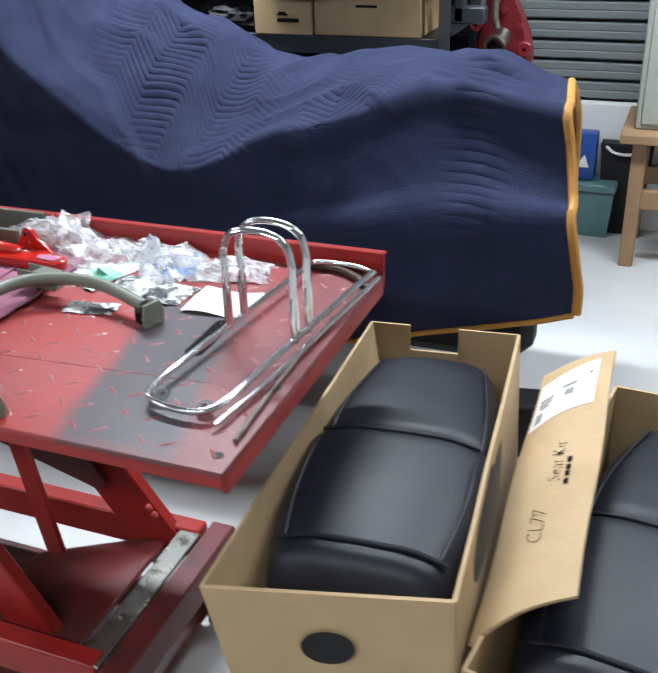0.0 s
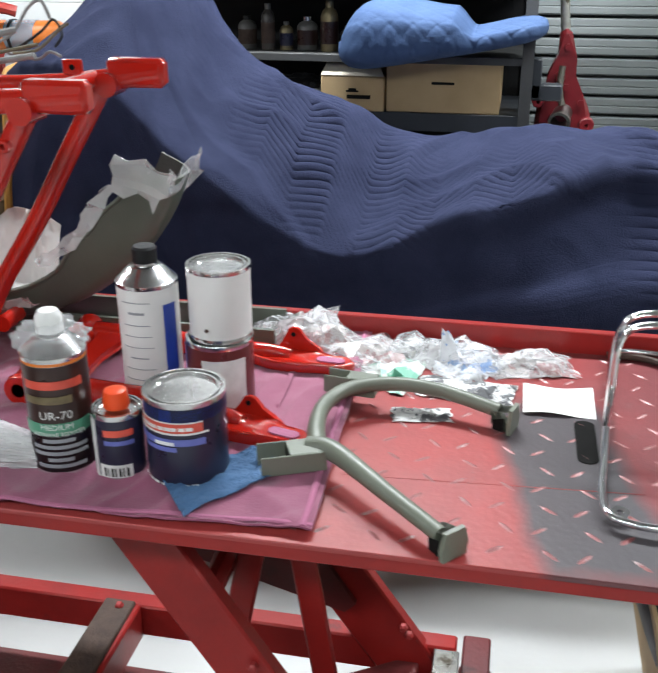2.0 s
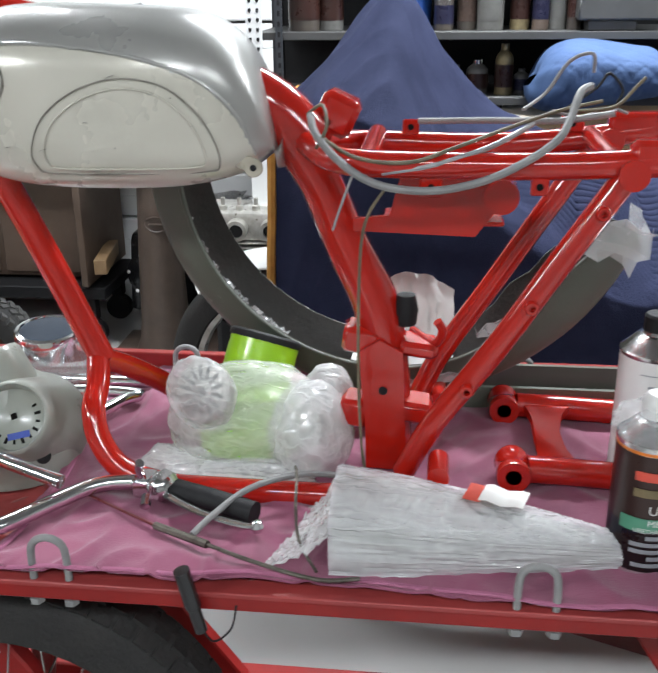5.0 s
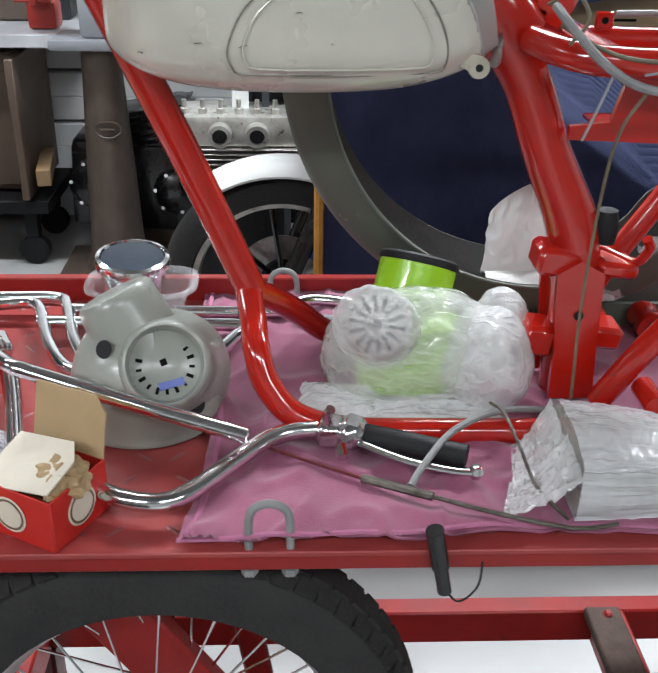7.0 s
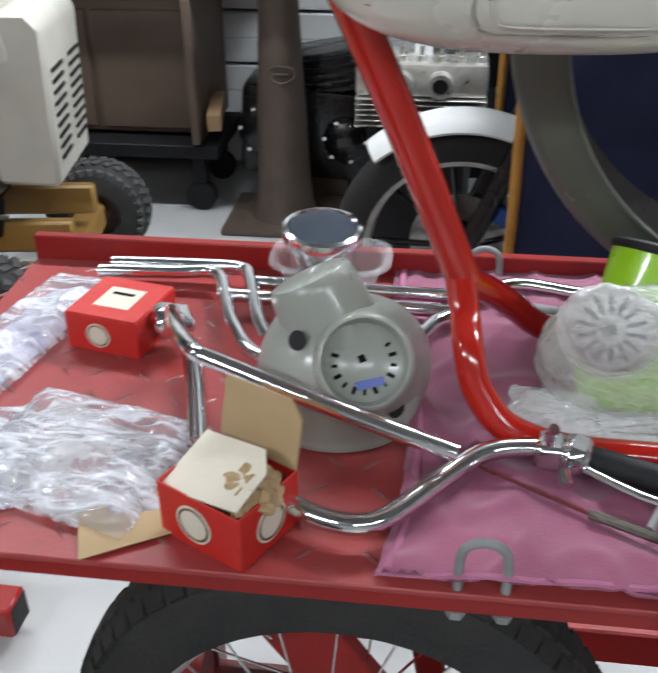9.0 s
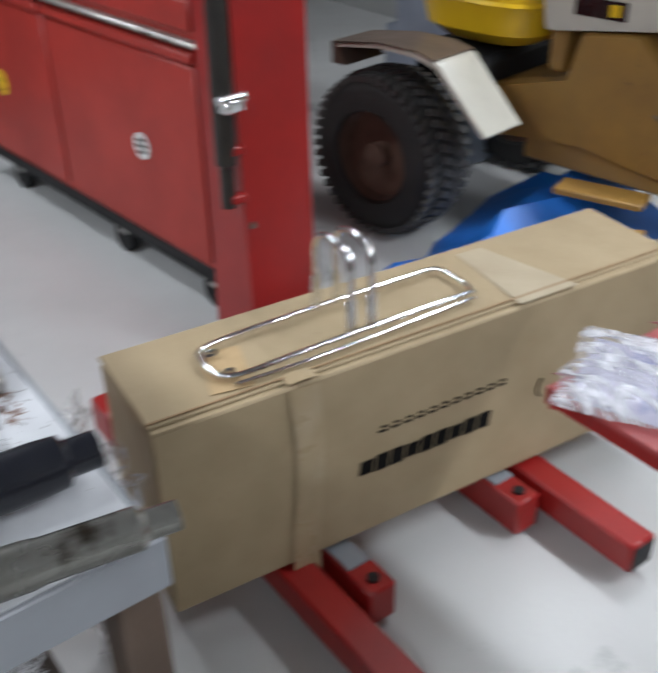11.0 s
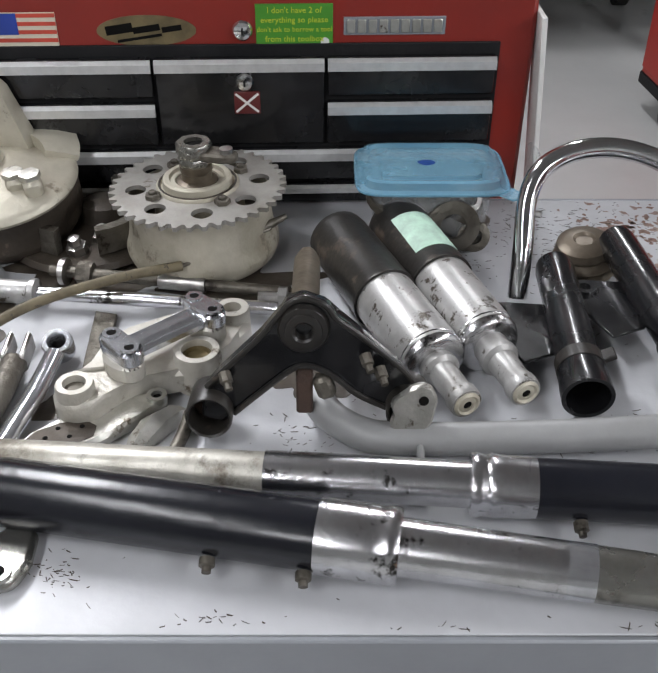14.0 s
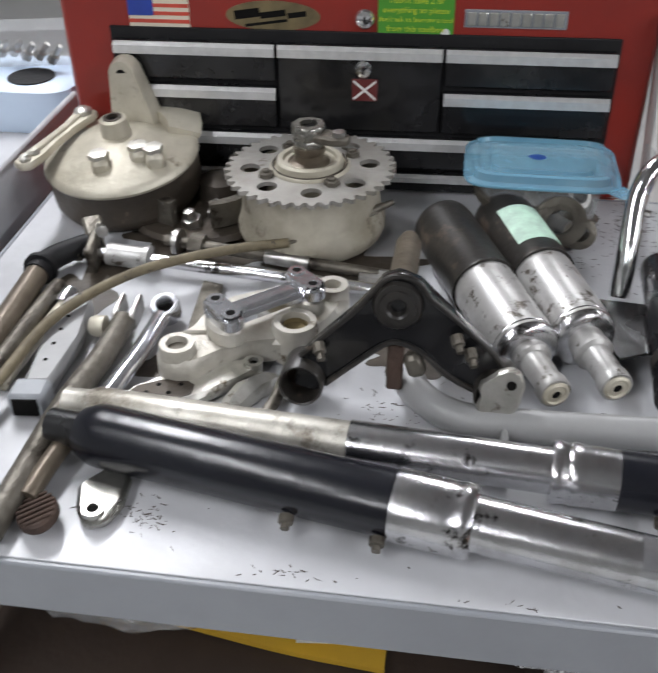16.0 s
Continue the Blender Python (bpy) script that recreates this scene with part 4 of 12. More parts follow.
for y, end in ((YC - 0.105, -0.812), (YC + 0.115, -0.800)):
    sag = 0.013 if y > YC else 0.0
    pipe("seat_rail", [(-1.255, YC + (y - YC) * 0.35, 1.222 - sag), (-1.20, y, 1.214 - sag), (-1.05, y, 1.211 - sag), (-0.93, y, 1.213 - sag * 0.6), (end, y, 1.222)], 0.0155, 4)
    bm = B()
    box(bm, (end - 0.035, y, 1.222), (0.085, 0.028, 0.04), bevel=0.006)
    part("shock_mount", bm, RED_GLOSS, frame_ob)
    bm = B()
    rod(bm, (end - 0.075, y - 0.024, 1.206), (end - 0.075, y + 0.024, 1.206), [(0, 0), (0.017, 0), (0.017, 0.048), (0, 0.048)], 16)
    part("eyelet", bm, RED_GLOSS, frame_ob)
    pipe("stay_tube", [(-0.893, y, 1.198), (-0.955, y, 1.10), (-1.02, y, 0.995), (-1.09, y + (YC - y) * 0.1, 0.888), (-1.13, y + (YC - y) * 0.3, 0.80)], 0.0155, 3)
    bm = B()
    rod(bm, (-1.085, y - 0.035, 0.83), (-1.085, y + 0.02, 0.83), [(0, 0), (0.014, 0), (0.014, 0.05), (0, 0.05)], 14)
    part("footrest_boss", bm, RED_GLOSS, frame_ob)
for x in (-1.18, -0.90):
    bm = B()
    tube(bm, [(x, YC - 0.10, 1.212), (x, YC + 0.11, 1.212)], 0.013, 12, 1)
    part("cross_tube", bm, RED_GLOSS, frame_ob)
for x, z, w, h in ((-1.225, 1.25, 0.05, 0.05), (-1.245, 1.235, 0.035, 0.045)):
    bm = B()
    box(bm, (x, YC + 0.03, z), (w, 0.05, h), (0, 25, 0), 0.008)
    part("lug", bm, RED_GLOSS, frame_ob)
bm = B()
prism(bm, [(-1.20, 1.115), (-1.05, 1.11), (-1.02, 1.15), (-1.012, 1.19), (-1.14, 1.195), (-1.155, 1.135), (-1.20, 1.13)], -0.004, 0.004, Matrix(((1, 0, 0, 0), (0, 0, 1, YC - 0.03), (0, 1, 0, 0), (0, 0, 0, 1))))
part("battery_bracket", bm, RED_GLOSS, frame_ob)
bm = B()
box(bm, (-1.09, YC + 0.005, 1.125), (0.15, 0.07, 0.006), bevel=0.002)
part("battery_tray", bm, RED_GLOSS, frame_ob)
bm = B()
rod(bm, (-1.022, YC - 0.06, 1.165), (-1.022, YC + 0.02, 1.165), [(0, 0), (0.021, 0), (0.021, 0.06), (0.012, 0.062), (0.012, 0.08), (0, 0.08)], 16)
part("boss", bm, RED_GLOSS, frame_ob)
for x, z, w, h in ((-1.19, 0.965, 0.05, 0.035), (-1.115, 0.955, 0.05, 0.02), (-1.125, 0.865, 0.06, 0.03), (-1.20, 0.86, 0.04, 0.04)):
    bm = B()
    box(bm, (x, YC - 0.01, z), (w, 0.05, h), (0, 8, 0), 0.006)
    part("engine_lug", bm, RED_GLOSS, frame_ob)
pipe("stand_peg", [(-1.125, YC + 0.02, 0.965), (-1.095, YC - 0.02, 0.962), (-1.085, YC - 0.035, 0.985), (-1.092, YC - 0.04, 1.0)], 0.006)
bm = B()
lathe(bm, [(0, 0), (0.014, 0), (0.016, 0.02), (0.012, 0.04), (0, 0.042)], pose(-1.133, YC - 0.01, 0.985), 14)
part("rubber_stop", bm, BLACK_MATT, frame_ob, "black rubber stop")

for x, y, z, w, h in ((-1.105, YC - 0.112, 1.188, 0.026, 0.024), (-0.985, YC - 0.112, 1.190, 0.020, 0.020), (-0.925, YC + 0.10, 1.229, 0.030, 0.022), (-1.135, YC + 0.10, 1.223, 0.022, 0.020)):
    bm = B()
    box(bm, (x, y, z), (w, 0.006, h), bevel=0.002)
    tb = part("tab", bm, RED_GLOSS, frame_ob)
    bm = B()
    rod(bm, (x, y - 0.0028, z), (x, y - 0.0036, z), [(0, 0), (0.0042, 0), (0.0042, 0.0008), (0, 0.0008)], 12)
    part("tab_hole", bm, INK, tb)
for x, z in ((-0.915, 1.163), (-0.985, 1.051), (-1.055, 0.942)):
    bm = B()
    rod(bm, (x, YC - 0.118, z), (x, YC - 0.128, z), [(0.004, 0), (0.0085, 0), (0.0085, 0.008), (0.007, 0.010), (0.004, 0.010), (0.004, 0)], 14)
    part("stay_boss", bm, RED_GLOSS, frame_ob)

# wiring loom draped over the frame
loom = thing("wiring_loom", (-1.1, YC, 1.2), label="old grey wiring loom with loose wires draped over the red frame", category="wiring")
for name, pts, r, ma in (("loom", [(-1.245, YC - 0.08, 1.262), (-1.234, YC - 0.115, 1.245), (-1.203, YC - 0.127, 1.215), (-1.162, YC - 0.13, 1.193), (-1.105, YC - 0.132, 1.188), (-1.050, YC - 0.132, 1.199), (-1.005, YC - 0.13, 1.220), (-0.970, YC - 0.118, 1.243), (-0.954, YC - 0.09, 1.264), (-0.942, YC - 0.06, 1.286), (-0.928, YC - 0.04, 1.291)], 0.0046, GREY_CABLE),
                         ("branch", [(-1.125, YC + 0.09, 1.232), (-1.06, YC + 0.07, 1.236), (-1.0, YC + 0.01, 1.245), (-0.96, YC - 0.04, 1.252), (-0.90, YC - 0.05, 1.262)], 0.004, GREY_CABLE),
                         ("branch", [(-1.16, YC - 0.12, 1.205), (-1.10, YC - 0.12, 1.215), (-1.04, YC - 0.10, 1.232), (-0.99, YC - 0.05, 1.25)], 0.0034, PALE_TUBE),
                         ("branch", [(-1.24, YC - 0.09, 1.245), (-1.19, YC - 0.12, 1.222), (-1.13, YC - 0.125, 1.218), (-1.08, YC - 0.11, 1.232), (-1.02, YC - 0.07, 1.248), (-0.96, YC - 0.03, 1.262), (-0.91, YC - 0.02, 1.272)], 0.0024, OLIVE),
                         ("wire", [(-1.00, YC - 0.02, 1.262), (-0.97, YC + 0.02, 1.278), (-0.945, YC + 0.03, 1.312), (-0.92, YC + 0.02, 1.322), (-0.915, YC + 0.03, 1.300)], 0.0022, GREY_CABLE),
                         ("wire", [(-0.95, YC - 0.01, 1.262), (-0.915, YC, 1.285), (-0.90, YC + 0.01, 1.300), (-0.885, YC, 1.283), (-0.892, YC - 0.01, 1.268)], 0.0018, BLACK_MATT),
                         ("wire", [(-0.94, YC - 0.03, 1.262), (-0.90, YC - 0.04, 1.268), (-0.875, YC - 0.03, 1.29), (-0.865, YC - 0.02, 1.298)], 0.002, OLIVE),
                         ("wire", [(-1.19, YC - 0.125, 1.21), (-1.205, YC - 0.13, 1.17), (-1.215, YC - 0.128, 1.14)], 0.0014, PALE_TUBE),
                         ("wire", [(-1.155, YC - 0.128, 1.19), (-1.178, YC - 0.13, 1.15), (-1.185, YC - 0.125, 1.08), (-1.186, YC - 0.12, 0.95), (-1.182, YC - 0.12, 0.86), (-1.178, YC - 0.11, 0.815), (-1.186, YC - 0.10, 0.79)], 0.0018, OLIVE),
                         ("wire", [(-1.235, YC - 0.11, 1.23), (-1.222, YC - 0.12, 1.255), (-1.23, YC - 0.09, 1.275), (-1.25, YC - 0.07, 1.262)], 0.002, OLIVE),
                         ("wire", [(-0.965, YC, 1.258), (-0.93, YC + 0.01, 1.25), (-0.90, YC - 0.01, 1.262), (-0.88, YC - 0.02, 1.258)], 0.002, GREY_CABLE)):
    bm = B()
    tube(bm, pts, r, 8, 6)
    part(name, bm, ma, loom)

# ---- fuel tank ----
tank = thing("fuel_tank", (-1.5, YC, 1.17), label="bare cream-grey primed motorcycle fuel tank on the frame", category="fuel tank")


def tank_ring(x, n=36):
    u = (x + 1.715) / 0.43
    h = max(1 - (2 * u - 1) ** 2, 0.0)
    half = 0.128 * (max(1 - abs(2 * u - 1.05) ** 3.4, 0) ** 0.5) * (1.0 - 0.16 * u)
    top = 1.178 + 0.012 + (0.192 + 0.015 * (0.5 - u)) * (max(1 - abs(2 * u - 0.97) ** 5.0, 0) ** 0.55)
    low = 1.166 + 0.014 * (2 * u - 1.0) ** 2 + 0.06 * (1 - max(1 - abs(2 * u - 1.0) ** 4, 0) ** 0.5)
    mid = (top + low) / 2
    ring = []
    for j in range(n):
        a = 2 * math.pi * j / n
        c, s = math.cos(a), math.sin(a)
        e = 0.62
        ring.append((x, YC + half * math.copysign(abs(c) ** e, c) * (1 - 0.22 * max(s, 0) ** 2), mid + (top - low) / 2 * math.copysign(abs(s) ** e, s)))
    return ring


SEAM = [(-1.72, 1.300), (-1.69, 1.322), (-1.62, 1.342), (-1.53, 1.341), (-1.44, 1.328), (-1.37, 1.303), (-1.33, 1.262), (-1.312, 1.215), (-1.306, 1.10)]
lower, upper = B(), B()
rings = [tank_ring(-1.714 + 0.428 * (0.5 - 0.5 * math.cos(math.pi * i / 90)), 120) for i in range(91)]
for bm in (lower, upper):
    vs = [[bm.verts.new(p) for p in ring] for ring in rings]
    for a, b in zip(vs, vs[1:]):
        for j in range(120):
            quad = (a[j], a[(j + 1) % 120], b[(j + 1) % 120], b[j])
            mid = sum((v.co for v in quad), Vector()) / 4
            above = mid.z > np.interp(mid.x, [x for x, z in SEAM], [z for x, z in SEAM])
            if above == (bm is upper):
                bm.faces.new(quad)
    for ring, at in ((vs[0], 0), (vs[-1], 1)):
        if (bm is upper) == bool(at):
            bm.faces.new(ring)
    bmesh.ops.delete(bm, geom=[v for v in bm.verts if not v.link_faces], context="VERTS")
part("shell", lower, TANK, tank, "cream primed lower shell", smooth=60)
part("top_shell", upper, TANK_GREY, tank, "silver-grey top of the tank", smooth=60)


def on_tank(x, z):
    """The near side of the shell at x, z."""
    ring = tank_ring(x, 144)
    near = [p for p in ring if p[1] < YC]
    q = min(near, key=lambda p: abs(p[2] - z))
    return (x, q[1] - 0.0015, z)


# the shade of the embossed grooves is drawn as thin dark lines
bm = B()
D = [(-1.565, 1.205), (-1.568, 1.225), (-1.55, 1.262), (-1.51, 1.292), (-1.46, 1.306), (-1.41, 1.298), (-1.375, 1.27), (-1.355, 1.235), (-1.352, 1.205), (-1.37, 1.197), (-1.46, 1.196), (-1.55, 1.197)]
tube(bm, [on_tank(x, z) for x, z in D], 0.0010, 8, 5, closed=True)
part("knee_panel_groove", bm, GROOVE_SHADE_SCRATCH, tank, "panel line drawn for the shade of the embossing")
bm = B()
tube(bm, [on_tank(-1.46 + (x + 1.46) * 0.86, 1.248 + (z - 1.25) * 0.84) for x, z in D], 0.0012, 8, 5, closed=True)
part("knee_panel_ridge", bm, TANK, tank)
bm = B()
tube(bm, [on_tank(-1.634 + 0.042 * math.cos(a), 1.305 + 0.036 * math.sin(a)) for a in (2 * math.pi * i / 16 for i in range(16))], 0.0012, 8, 3, closed=True)
part("badge_recess", bm, GROOVE_SHADE_SCRATCH, tank, "round badge recess, its edge shade drawn as a line")
bm = B()
tube(bm, [on_tank(x, z) for x, z in SEAM[1:8]], 0.0022, 8, 6)
part("seam", bm, TANK_GREY, tank, "grey tank seam")
bm = B()
prism(bm, [(-1.334, 1.216), (-1.316, 1.213)] + [(-1.315 + 0.0115 * math.cos(a), 1.200 + 0.0115 * math.sin(a)) for a in (radians(60 - 26 * i) for i in range(10))] + [(-1.336, 1.200)], -0.002, 0.002, Matrix(((1, 0, 0, 0), (0, 0, 1, 0.226), (0, 1, 0, 0), (0, 0, 0, 1))), 0.0008)
part("mount_tab", bm, ALU_CREAM, tank, "small stained mounting ear")
bm = B()
lathe(bm, [(0, 0), (0.004, 0), (0.004, 0.0008), (0, 0.0008)], pose(-1.315, 0.2238, 1.200, 90, 0, 0), 12)
part("mount_hole", bm, BLACK_MATT, tank)
rng = random.Random(31)
for i in range(9):
    x, z, k = rng.uniform(-1.66, -1.36), rng.uniform(1.20, 1.33), rng.uniform(0.001, 0.005)
    bm = B()
    tube(bm, [on_tank(x + k * s, z + 0.4 * k * s * rng.uniform(-1, 1)) for s in (-1, 0, 1)], 0.0005, 6, 2)
    part("scratch", bm, GROOVE_SHADE_SCRATCH, tank)

# ---- rear mudguard lying against the frame ----
FX, FZ, FR = -1.155, 1.17, 0.368
guard = thing("rear_mudguard", (FX, 0.5, TZ), label="grey-green primed rear mudguard with torn plastic wrap", category="mudguard")


def guard_depth(a):
    """How deep the side walls hang inwards: wider and wavy towards the raised end."""
    w = math.exp(-((math.degrees(a) - 316) / 17) ** 2)
    return 0.058 + 0.028 * w + 0.005 * math.sin(a * 19) * w


def guard_ring(a, half, r, n=16):
    ring = []
    for j in range(n + 1):
        q = -1 + 2 * j / n
        d = guard_depth(a)
        dr = d * (1 - abs(q) ** 4.5)
        ring.append((FX + (r - d + dr) * math.cos(a), 0.50 + half * q * (1.0 if abs(q) < 0.99 else 1.02), FZ + (r - d + dr) * math.sin(a)))
    return ring


bm = B()
outer = [guard_ring(radians(176 + i * (342 - 176) / 46), 0.075 - 0.012 * (i / 46), FR) for i in range(47)]
made_o = [[bm.verts.new(p) for p in ring] for ring in outer]
made_i = [[bm.verts.new((p[0] + (FX - p[0]) * 0.012, 0.5 + (p[1] - 0.5) * 0.96, p[2] + (FZ - p[2]) * 0.012)) for p in ring] for ring in outer]
for u, w in zip(made_o, made_o[1:]):
    for j in range(len(u) - 1):
        bm.faces.new((u[j], u[j + 1], w[j + 1], w[j]))
# the inner face gets a darker colour for the shade inside the channel
lining = B()
lined = [[lining.verts.new(v.co) for v in ring] for ring in made_i]
for u, w in zip(lined, lined[1:]):
    for j in range(len(u) - 1):
        lining.faces.new((u[j], w[j], w[j + 1], u[j + 1]))
for u, w, x, y in zip(made_o, made_o[1:], made_i, made_i[1:]):
    for j in (0, -1):
        bm.faces.new((u[j], w[j], y[j], x[j]))
for k in (0, -1):
    for j in range(len(made_o[k]) - 1):
        bm.faces.new((made_o[k][j], made_o[k][j + 1], made_i[k][j + 1], made_i[k][j]))
part("blade", bm, GUARD, guard, smooth=50)
part("lining", lining, GUARD_INSIDE_SHADE, guard, "dark inside of the guard, shade put into its colour", smooth=50)
for k in (0, -1):
    bm = B()
    tube(bm, [ring[k] for ring in outer], 0.0032, 8, 1)
    part("rolled_edge", bm, GUARD, guard)


def film_on_guard(a0, a1, y0, y1, r0, r1, seed, nu, nv, rough):
    """Crumpled film along the guard between two angles, from (y0, r0) across to (y1, r1)."""
    def fn(u, v):
        n1, n2 = (noise.cell(Vector((u * 53.1 + seed, v * 47.9, k))) - 0.5 for k in (1.0, 2.0))
        a = radians(a0 + (a1 - a0) * (u + 0.5 * n1 / nu))
        r = r0 + (r1 - r0) * v + rough * n2
        return (FX + r * math.cos(a), y0 + (y1 - y0) * v + rough * n1, FZ + r * math.sin(a))
    bm = B()
    sheet(bm, fn, nu, nv, 0.0006)
    return bm


part("torn_wrap", film_on_guard(336.5, 347, 0.424, 0.426, FR - 0.080, FR + 0.004, 1.0, 4, 4, 0.008), TORN, guard, "crumpled white plastic wrap", smooth=15)
part("torn_wrap", film_on_guard(337, 346, 0.424, 0.575, FR + 0.003, FR + 0.003, 2.0, 3, 5, 0.008), TORN, guard, "crumpled white plastic wrap", smooth=15)
part("torn_wrap", film_on_guard(296, 335, 0.421, 0.429, FR - 0.098, FR - 0.078, 3.0, 14, 2, 0.005), TORN, guard, "shred of white plastic wrap", smooth=15)
part("torn_wrap", film_on_guard(199, 240, 0.508, 0.552, FR - 0.014, FR - 0.016, 5.0, 60, 8, 0.005), TORN, guard, "crumpled clear plastic wrap", smooth=15)
part("torn_wrap", film_on_guard(271, 290, 0.420, 0.424, FR - 0.040, FR - 0.028, 7.0, 8, 2, 0.006), TORN, guard, "shred of white plastic wrap", smooth=15)

bm = B()


def shield(u, v):
    """A thin sheet draped over the channel, standing up behind it in two lobes."""
    top = 0.860 + 0.106 * max(0.0, math.sin(math.pi * (0.10 + 0.72 * u))) ** 0.5
    x = -1.228 + 0.180 * u + 0.035 * (0.5 - u) * v + 0.02 * (1 - v) * math.sin(u * 4)
    k = min(1.0, v / 0.36)
    up = max(0.0, (v - 0.36) / 0.64)
    y, z = 0.478 + 0.066 * k + 0.028 * up * up, 0.834 + 0.012 * math.sin(math.pi * k) + (top - 0.834) * up ** 0.9
    n = 0.007 * noise.noise(Vector((u * 4, v * 3, 3))) + 0.007 * (0.3 - abs(noise.noise(Vector((u * 9, v * 7, 8)))))
    return (x + 0.6 * n, y - n, z + n)


sheet(bm, shield, 40, 30, 0.001)
solo("plastic_shield", bm, WHITE_PLASTIC, "crumpled white plastic sheet tucked behind the frame", "plastic sheet", smooth=40)

bm = B()
loft(bm, [[(x, 0.49 + a, TZ + 0.001 + b) for a, b in ((0, 0), (0.09, 0), (0.09, 0.05), (0.082, 0.05), (0.082, 0.008), (0.008, 0.008), (0.008, 0.046), (0, 0.046))] for x in (-1.27, -0.666)])
solo("steel_channel", bm, GUARD, "long grey-green painted steel channel on the lift", "channel", smooth=20)

# ---- things on the lift ----
CZ = TZ + 0.004


def cloth_z(x, y):
    k = 0.8 + 0.7 * max(0.0, min(1.0, (-1.1 - x) / 0.15))
    return CZ + 0.004 + 0.004 * max(0, noise.noise(Vector((x * 6, y * 5, 2.0)))) + k * (0.016 * max(0, 0.3 - abs(noise.noise(Vector((x * 8 + y * 5, y * 4 - x * 2, 7.0))))) ** 1.5 * 2.4 + 0.005 * max(0, 0.22 - abs(noise.noise(Vector((x * 17 - y * 6, y * 9, 3.0))))) * 3)


bm = B()


def cloth(u, v):
    x = -1.625 + 1.125 * u
    y = 0.006 + (0.60 - 0.0) * v
    y += 0.012 * math.sin(x * 9) * (1 - v)
    y = max(y, 0.005)
    x += 0.02 * math.sin(v * 5) * (1 - u) - (0.02 * v if u > 0.9 else 0)
    return (x, y, cloth_z(x, y))


sheet(bm, cloth, 230, 120, 0.003)
pink = thing("pink_towel", (-1.06, 0.3, CZ), label="crumpled dusty pink towel spread over the lift", category="towel")
part("cloth", bm, PINK, pink, smooth=60)
for pts in ([cloth(0.01, v / 12) for v in range(13)], [cloth(0.99, v / 12) for v in range(13)], [cloth(u / 24, 0.012) for u in range(25)]):
    bm = B()
    tube(bm, [(x, y, z + 0.001) for x, y, z in pts], 0.004, 6, 2, squash=0.5)
    part("hem", bm, PINK_EDGE, pink, "paler pink hem")


def can(name, x, y, r, h, label, bands, lid="paint", body=TIN, group=""):
    """A tin with printed bands: (from, to, material) as parts of its height."""
    z = TZ + 0.007
    holder = thing(name, (x, y, z), label=label, category="can", group=group)
    bm = B()
    if lid == "paint":
        prof = [(0, 0.003), (r * 0.93, 0.003), (r * 0.95, 0), (r, 0), (r, 0.005), (r * 0.975, 0.008), (r * 0.975, h - 0.008), (r, h - 0.005), (r, h), (r * 0.93, h), (r * 0.92, h - 0.006), (r * 0.86, h - 0.006), (r * 0.85, h - 0.001), (r * 0.80, h - 0.001), (r * 0.78, h - 0.005), (0, h - 0.005)]
    else:
        prof = [(0, 0.003), (r * 0.93, 0.003), (r * 0.95, 0), (r, 0), (r, 0.005), (r * 0.975, 0.008), (r * 0.975, h - 0.008), (r, h - 0.005), (r, h - 0.001), (r * 0.95, h), (r * 0.55, h + r * 0.42), (r * 0.36, h + r * 0.45), (r * 0.36, h + r * 0.6), (0, h + r * 0.6)]
    lathe(bm, prof, pose(x, y, z), 40)
    shell = part("tin", bm, body, holder)
    for a, b, ma in bands:
        bm = B()
        lathe(bm, [(r * 0.978, a * h), (r * 0.983, a * h), (r * 0.983, b * h), (r * 0.978, b * h)], pose(x, y, z), 40, cap=False)
        part("label_band", bm, ma, holder)
    return holder


def arc_text(body, size, x, y, r, z, facing, material, parent, squeeze=1.0):
    """Lettering bent round a tin, letter by letter."""
    data = bpy.data.curves.new("lettering", "FONT")
    data.body, data.size, data.align_x, data.align_y, data.resolution_u = body, size, "CENTER", "CENTER", 2
    ob = new("lettering", data)
    bpy.context.view_layer.update()
    me = bpy.data.meshes.new_from_object(ob.evaluated_get(bpy.context.evaluated_depsgraph_get()))
    bpy.data.objects.remove(ob)
    bm = B()
    bm.from_mesh(me)
    bmesh.ops.subdivide_edges(bm, edges=[e for e in bm.edges if e.calc_length() > size * 0.4], cuts=2)
    for v in bm.verts:
        a = facing + v.co.x * squeeze / r
        v.co = Vector((x + (r + 0.0006) * math.sin(a), y - (r + 0.0006) * math.cos(a), z + v.co.y))
    part("lettering", bm, material, parent, smooth=0)


def arc_bar(x, y, r, z, h, a0, a1, material, parent, name="print_bar", out=0.0006):
    bm = B()
    n = 10
    loft(bm, [[(x + (r + o) * math.sin(a), y - (r + o) * math.cos(a), zz) for o, zz in ((0, z), (out, z), (out, z + h), (0, z + h))] for a in (a0 + (a1 - a0) * i / n for i in range(n + 1))])
    part(name, bm, material, parent)


# tall solvent can with the printed name
x, y, r, h = -0.848, 0.108, 0.041, 0.165
c = can("reducer_can", x, y, r, h, "dark printed tin of urethane reducer with white cap", [(0.02, 0.93, BROWN_PRINT), (0.935, 0.97, ORANGE), (0.02, 0.40, DARK_PRINT)], "cone")
